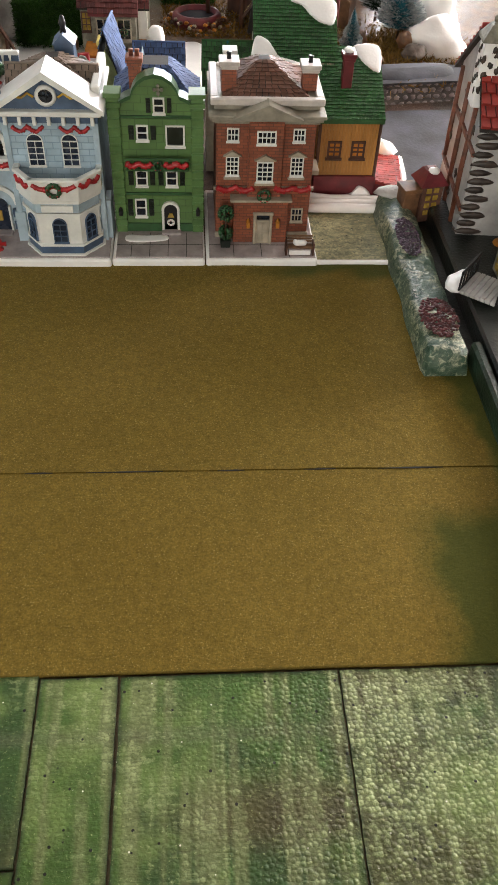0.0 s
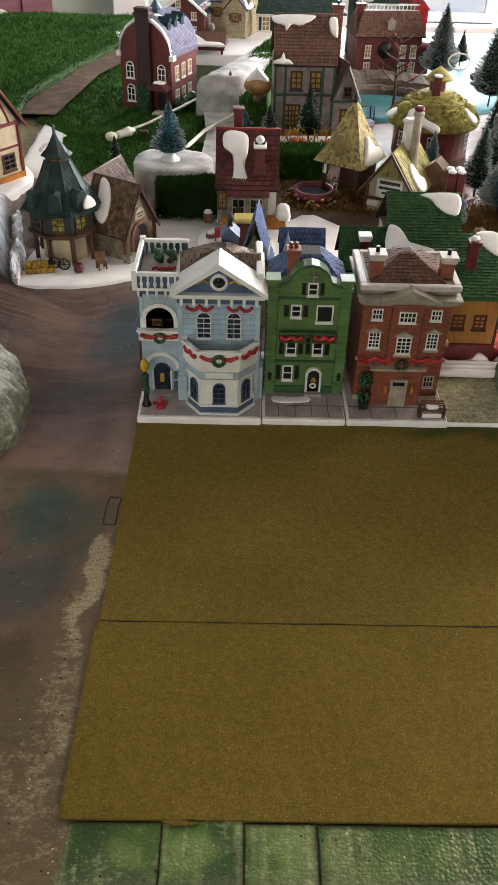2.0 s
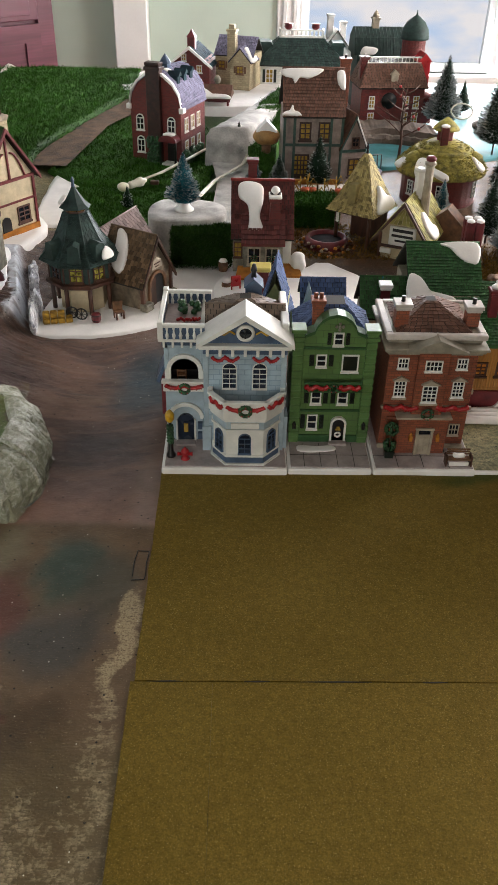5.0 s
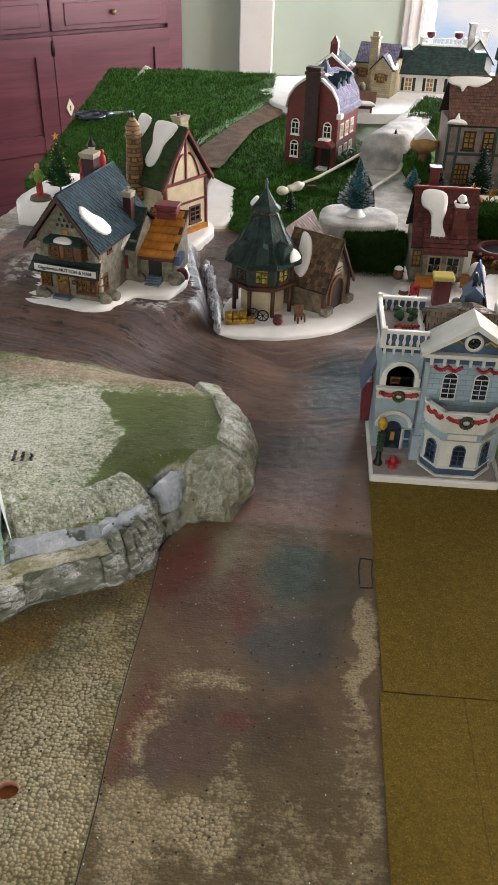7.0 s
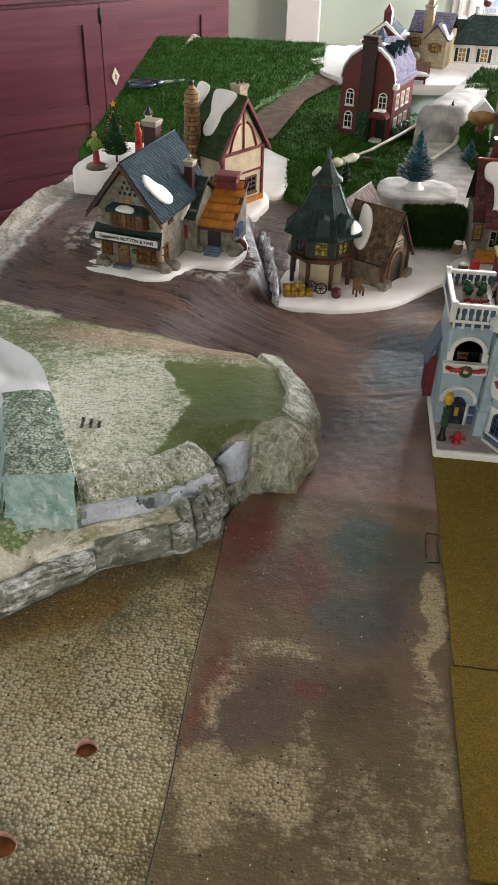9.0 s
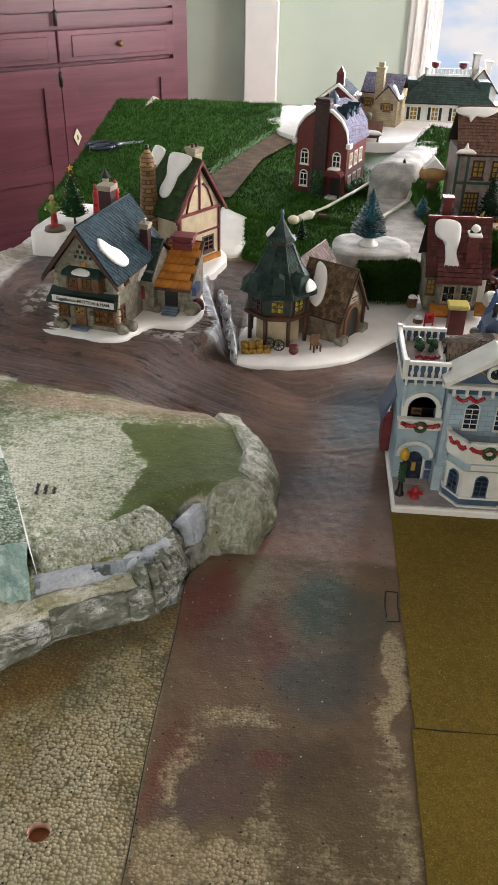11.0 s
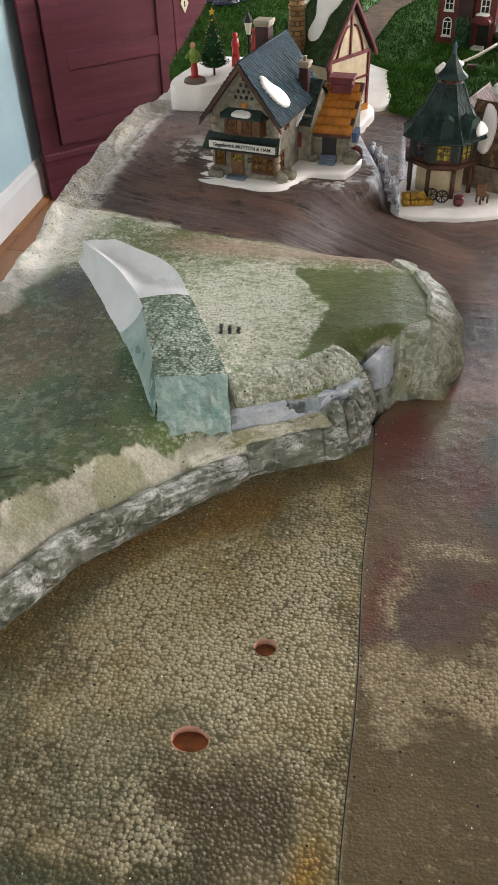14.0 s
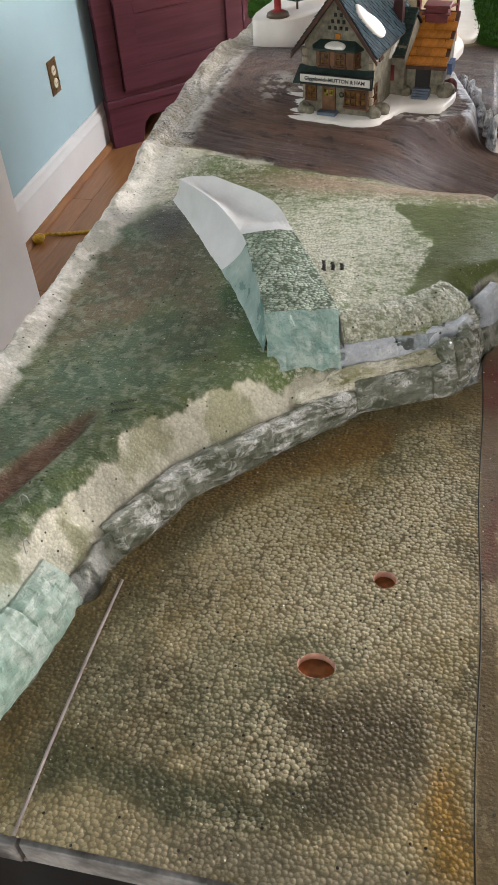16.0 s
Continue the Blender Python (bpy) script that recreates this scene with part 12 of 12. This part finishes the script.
part("wall", Shape().box(-0.066, 0.060, 0, 0.10, 0, 0.105).prism([(-0.006, 0), (0.060, 0), (0.060, 0.090), (0.027, 0.122), (-0.006, 0.090)], -0.030, 0.04, "y"), CREAMST, ch2, "cream stone walls")
gable(ch2, -0.066, 0.060, 0.0, 0.10, 0.105, 0.150, "x", 0.004, SLATE, T_LILAC, 7, 0.009, 0.006, seed=141)
gable(ch2, -0.006, 0.060, -0.030, 0.05, 0.092, 0.128, "y", 0.004, SLATE, T_LILAC, 6, 0.009, 0.006, seed=142, name="front_roof")
part("chimney", Shape().box(-0.022, 0.004, -0.012, 0.014, 0.05, 0.176).box(-0.025, 0.007, -0.015, 0.017, 0.170, 0.176).box(-0.018, 0.000, -0.008, 0.010, 0.176, 0.190), CREAMST, ch2)
for x, y, z in ((0.027, -0.030, 0.055), (-0.044, 0.0, 0.062)):
    window(ch2, wall_m(x, y, 0, 0), 0, z, 0.018, 0.018, BROWNL, YELLOWL, 2, 2, 0.002)
    shutters(ch2, wall_m(x, y, 0, 0), 0, z, 0.02, 0.018, BROWNL, 0.008)
snow(ch2, plane_m((0.066, -0.034, 0.086), (0.066, 0.05, 0.086), (0.027, -0.034, 0.128)), [(0.004, 0.002), (0.07, 0.002), (0.07, 0.045), (0.03, 0.05), (0.02, 0.03)], 0.005)
wg = thing("white_mansion", 0.040, 2.90, 0.085, 0, "white clapboard mansion with dark green hipped roof", "house", VG)
part("wall", Shape().box(-0.140, 0.140, 0, 0.14, 0, 0.062), WHITE, wg, "white clapboard walls")
for i in range(9):
    part("clapboard", Shape().box(-0.141, 0.141, -0.0014, 0.0, 0.002 + i * 0.0066, 0.0076 + i * 0.0066, 0.0004), WHITE, wg)
part("cornice", Shape().box(-0.148, 0.148, -0.008, 0.148, 0.056, 0.063), WHITE, wg)
hip(wg, -0.155, 0.155, -0.014, 0.155, 0.063, 0.140, 0.085, 0.066, T_DKGREEN, T_DKGREEN, 12, 0.009, seed=151)
rl = Shape().box(-0.074, 0.074, 0.048, 0.052, 0.158, 0.163).box(-0.074, 0.074, 0.048, 0.052, 0.138, 0.145).box(-0.074, -0.070, 0.048, 0.09, 0.138, 0.163).box(0.070, 0.074, 0.048, 0.09, 0.138, 0.163)
for i in range(11):
    rl.box(-0.068 + i * 0.0136 - 0.003, -0.068 + i * 0.0136 + 0.003, 0.0485, 0.0515, 0.144, 0.159)
part("roof_balustrade", rl, WHITE, wg)
for x in (-0.045, 0.045):
    part("roof_urn", Shape().lathe([(0.008, 0.162), (0.014, 0.170), (0.012, 0.178), (0.016, 0.180)], 10, x, 0.055), MAROON, wg)
for x in (-0.120, 0.120):
    part("dormer", Shape().box(x - 0.02, x + 0.02, 0.03, 0.09, 0.072, 0.118).prism([(x - 0.026, 0.116), (x + 0.026, 0.116), (x + 0.018, 0.128), (x - 0.018, 0.128)], 0.024, 0.095, "y"), T_DKGREEN, wg)
for x in (-0.105, -0.035, 0.035, 0.105):
    window(wg, pose(0, -0.0014, 0), x, 0.010, 0.020, 0.038, WHITE, YELLOWL, 2, 3, 0.002)
    shutters(wg, pose(0, -0.0014, 0), x, 0.010, 0.022, 0.038, BLACKG, 0.009)
wb = thing("grey_house", 0.165, 3.02, 0.085, 8, "pale grey house with twin chimneys by the window", "house", VG)
body(wb, 0.11, 0.08, 0.085, 0.150, OLDWALL, "y")
gable(wb, -0.055, 0.055, 0.0, 0.08, 0.088, 0.155, "y", 0.006, SNOW, SNOW, 6, 0.012, 0.008, seed=161)
chimney(wb, -0.02, 0.03, 0.10, 0.195, 0.020, OLDWALL, OLDWALL, pots=0)
chimney(wb, 0.030, 0.05, 0.08, 0.170, 0.020, OLDWALL, OLDWALL, pots=0)

# toadstool hut on the moss
mh = thing("toadstool_hut", -0.098, 2.03, 0.075, 0, "tan toadstool hut with a small pale roof", "hut")
part("stem", Shape().lathe([(0.014, 0.0), (0.011, 0.03), (0.012, 0.045)], 12), BROWNL, mh)
part("cap", Shape().blob(0, 0, 0.062, 0.034, 0.028, 0.020, 0.1, 3, 18, 10), paint("tan_cap", (0.46, 0.25, 0.09), 0.45, 0.3, 50), mh, "tan rounded cap")
part("pale_roof", Shape().prism([(-0.026, 0.074), (0.0, 0.100), (0.026, 0.074)], -0.016, 0.016, "y"), SNOW, mh)
part("door", Shape().box(-0.006, 0.006, -0.014, -0.010, 0.004, 0.024), MAROON, mh)

# ---- church and terrace at the east side ----
QUOIN = paint("dark_brown_quoin", (0.060, 0.042, 0.034), 0.5, 0.4, 90)
cb = thing("church_tower", 0.322, 0.864, 0.012, -5, "tall grey plastered church with red tiled roof and brown timbers", "church", VG)
part("wall", Shape().prism([(0.0, 0.0), (0.15, 0.0), (0.15, 0.176), (0.075, 0.232), (0.0, 0.176)], 0.0, 0.16, "x"), OLDWALL, cb, "grey plaster walls")
rnd = random.Random(4)
for k in range(15):
    z = 0.016 + k * 0.0108
    part("quoin", Shape().blob(0.010 + 0.004 * (k % 2), -0.0005, z, 0.012 + 0.004 * (k % 2), 0.003, 0.0042, 0.3, k, 10, 6), QUOIN, cb, "dark rounded quoin")
TIMR = paint("red_brown_timber", (0.20, 0.065, 0.035), 0.5, 0.4, 70)
for y in (0.030, 0.085, 0.135):
    part("timber", Shape().tube([(-0.001, y, 0.004 if y < 0.1 else 0.06), (-0.002, y + 0.008 * math.sin(y * 70), 0.09), (-0.001, y + 0.004, 0.170)], 0.0038, 6), TIMR, cb, "red brown timber")
for z in (0.052, 0.120):
    part("timber", Shape().box(-0.003, 0.001, 0.0, 0.15, z, z + 0.006), TIMR, cb, "red brown timber")
for k in range(9):
    part("stone_patch", Shape().blob(-0.0003, 0.012 + 0.017 * ((k * 4) % 9), 0.020 + 0.017 * k, 0.002, 0.006, 0.005, 0.8, k, 8, 6), QUOIN, cb)
part("foot", Shape().box(-0.006, 0.055, -0.008, 0.02, 0, 0.014, 0.003), BROWN, cb)
pp = Shape().tube([(0.052, -0.004, 0.172), (0.052, -0.005, 0.128), (0.050, -0.005, 0.112), (0.064, -0.005, 0.085), (0.062, -0.005, 0.055), (0.060, -0.005, 0.010)], 0.0026, 8)
part("drain_pipe", pp, SLATE, cb, "blue grey drain pipe")
for z in (0.150, 0.125, 0.060):
    part("pipe_collar", Shape().box(0.047, 0.068 if z < 0.1 else 0.057, -0.009, 0.0, z, z + 0.003), SLATE, cb)
gable(cb, 0.0, 0.16, 0.0, 0.15, 0.176, 0.236, "x", 0.006, MAROON, T_RED, 9, 0.011, 0.018, 0.004, 0.003, 171)
tw = part("turret", Shape().box(-0.010, 0.013, 0.028, 0.052, 0.165, 0.236, 0.001), SNOW, cb, "white turret with dark patches")
for i in range(9):
    part("stone_patch", Shape().blob(-0.006 + 0.0065 * ((i * 2) % 3) + 0.002 * math.sin(i * 5), 0.0277, 0.186 + 0.0052 * i, 0.0026 + 0.001 * (i % 2), 0.0012, 0.0030 + 0.001 * ((i + 1) % 2), 0.8, i, 8, 6), QUOIN, tw)
    part("stone_patch", Shape().blob(-0.0102, 0.032 + 0.0065 * ((i * 2) % 3), 0.184 + 0.0054 * i, 0.0012, 0.0024 + 0.001 * (i % 2), 0.0032, 0.8, i + 20, 8, 6), QUOIN, tw)
part("turret_cap", Shape().lathe([(0.021, 0.235), (0.020, 0.238), (0.009, 0.250), (0.004, 0.253)], 4, 0.0015, 0.040, None, False, 1, 1, 0.5).lathe([(0.004, 0.252), (0.005, 0.257), (0.001, 0.262)], 10, 0.0015, 0.040), GREYST, tw)
snow(cb, plane_m((-0.006, -0.018, 0.162), (0.166, -0.018, 0.162), (-0.006, 0.075, 0.236)), [(0.030, 0.06), (0.050, 0.055), (0.056, 0.080), (0.038, 0.090)], 0.004)
bw_ = thing("barrel", 0.374, 0.842, 0.012, 0, "reddish brown barrel at the church wall", "barrel")
part("staves", Shape().lathe([(0.010, 0), (0.013, 0.012), (0.0105, 0.024)], 14), T_ORANGE, bw_)
part("hoop", Shape().lathe([(0.0126, 0.008), (0.0128, 0.010)], 14), BROWN, bw_)
pad("snow_patch", [(0.344, 0.842), (0.367, 0.835), (0.372, 0.85), (0.352, 0.86)], 0.0, 0.016, SNOW, "small white snow patch", "snow")
lb_ = thing("lantern_cottage", 0.302, 0.945, 0.012, 12, "small brown gatehouse with yellow windows and maroon roof", "house", VG)
part("wall", Shape().box(-0.014, 0.014, -0.014, 0.014, 0, 0.050), T_BROWN, lb_, "brown walls")
for j in range(4):
    for i in range(2):
        part("window", Shape().box(-0.009 + i * 0.010, -0.002 + i * 0.010, -0.0155, -0.0135, 0.010 + j * 0.010, 0.0165 + j * 0.010), YELLOWL, lb_)
part("roof", Shape().lathe([(0.026, 0.050), (0.012, 0.066), (0.008, 0.068)], 4, 0, 0, None, False, 1, 1, 0.5), MAROON, lb_, "maroon roof")
part("snow_cap", Shape().blob(0.0, -0.006, 0.066, 0.008, 0.008, 0.004, 0.2, 2, 10, 6), SNOW, lb_)
part("moss_side", Shape().box(-0.036, -0.015, -0.010, 0.012, 0, 0.040).box(-0.038, -0.014, -0.013, 0.014, 0.040, 0.046), BROWNL, lb_)
gs = thing("garden_stairs", 0.322, 0.735, 0.034, -38, "grey plank landing with black railings", "stairs", VG)
for i in range(7):
    part("plank", Shape().box(-0.020 + i * 0.006, -0.0145 + i * 0.006, -0.022, 0.026, 0.006, 0.010, 0.0006), OLDWALL, gs)
for s in (-1, 1):
    rl_ = part("railing", Shape().box(-0.022 if s < 0 else 0.022, -0.0195 if s < 0 else 0.0245, -0.024, 0.028, 0.030, 0.0345).box(-0.022 if s < 0 else 0.022, -0.0195 if s < 0 else 0.0245, -0.024, 0.028, 0.010, 0.0125), BLACK, gs)
    for i in range(6):
        part("baluster", Shape().box(-0.0218 if s < 0 else 0.0222, -0.0200 if s < 0 else 0.0240, -0.024 + i * 0.0098, -0.0208 + i * 0.0098, 0.010, 0.032), BLACK, rl_)
part("snow", Shape().blob(-0.03, 0.004, 0.004, 0.014, 0.024, 0.006, 0.3, 4, 12, 8), SNOW, gs)
lt = thing("lantern_tower", 0.372, 0.765, 0.034, 0, "dark tower with rows of yellow windows", "house", VG)
part("wall", Shape().box(-0.024, 0.024, -0.024, 0.024, 0, 0.060), GREYST, lt)
for j in range(5):
    for i in range(3):
        part("window", Shape().box(-0.017 + i * 0.012, -0.008 + i * 0.012, -0.0255, -0.0235, 0.006 + j * 0.010, 0.014 + j * 0.010), YELLOWL, lt)
        part("window", Shape().box(-0.0255, -0.0235, -0.017 + i * 0.012, -0.008 + i * 0.012, 0.006 + j * 0.010, 0.014 + j * 0.010), YELLOWL, lt)
part("roof", Shape().box(-0.030, 0.030, -0.030, 0.030, 0.060, 0.066, 0.001).lathe([(0.035, 0.066), (0.020, 0.085), (0.002, 0.095)], 4, 0, 0, None, False, 1, 1, 0.5), GREYST, lt)
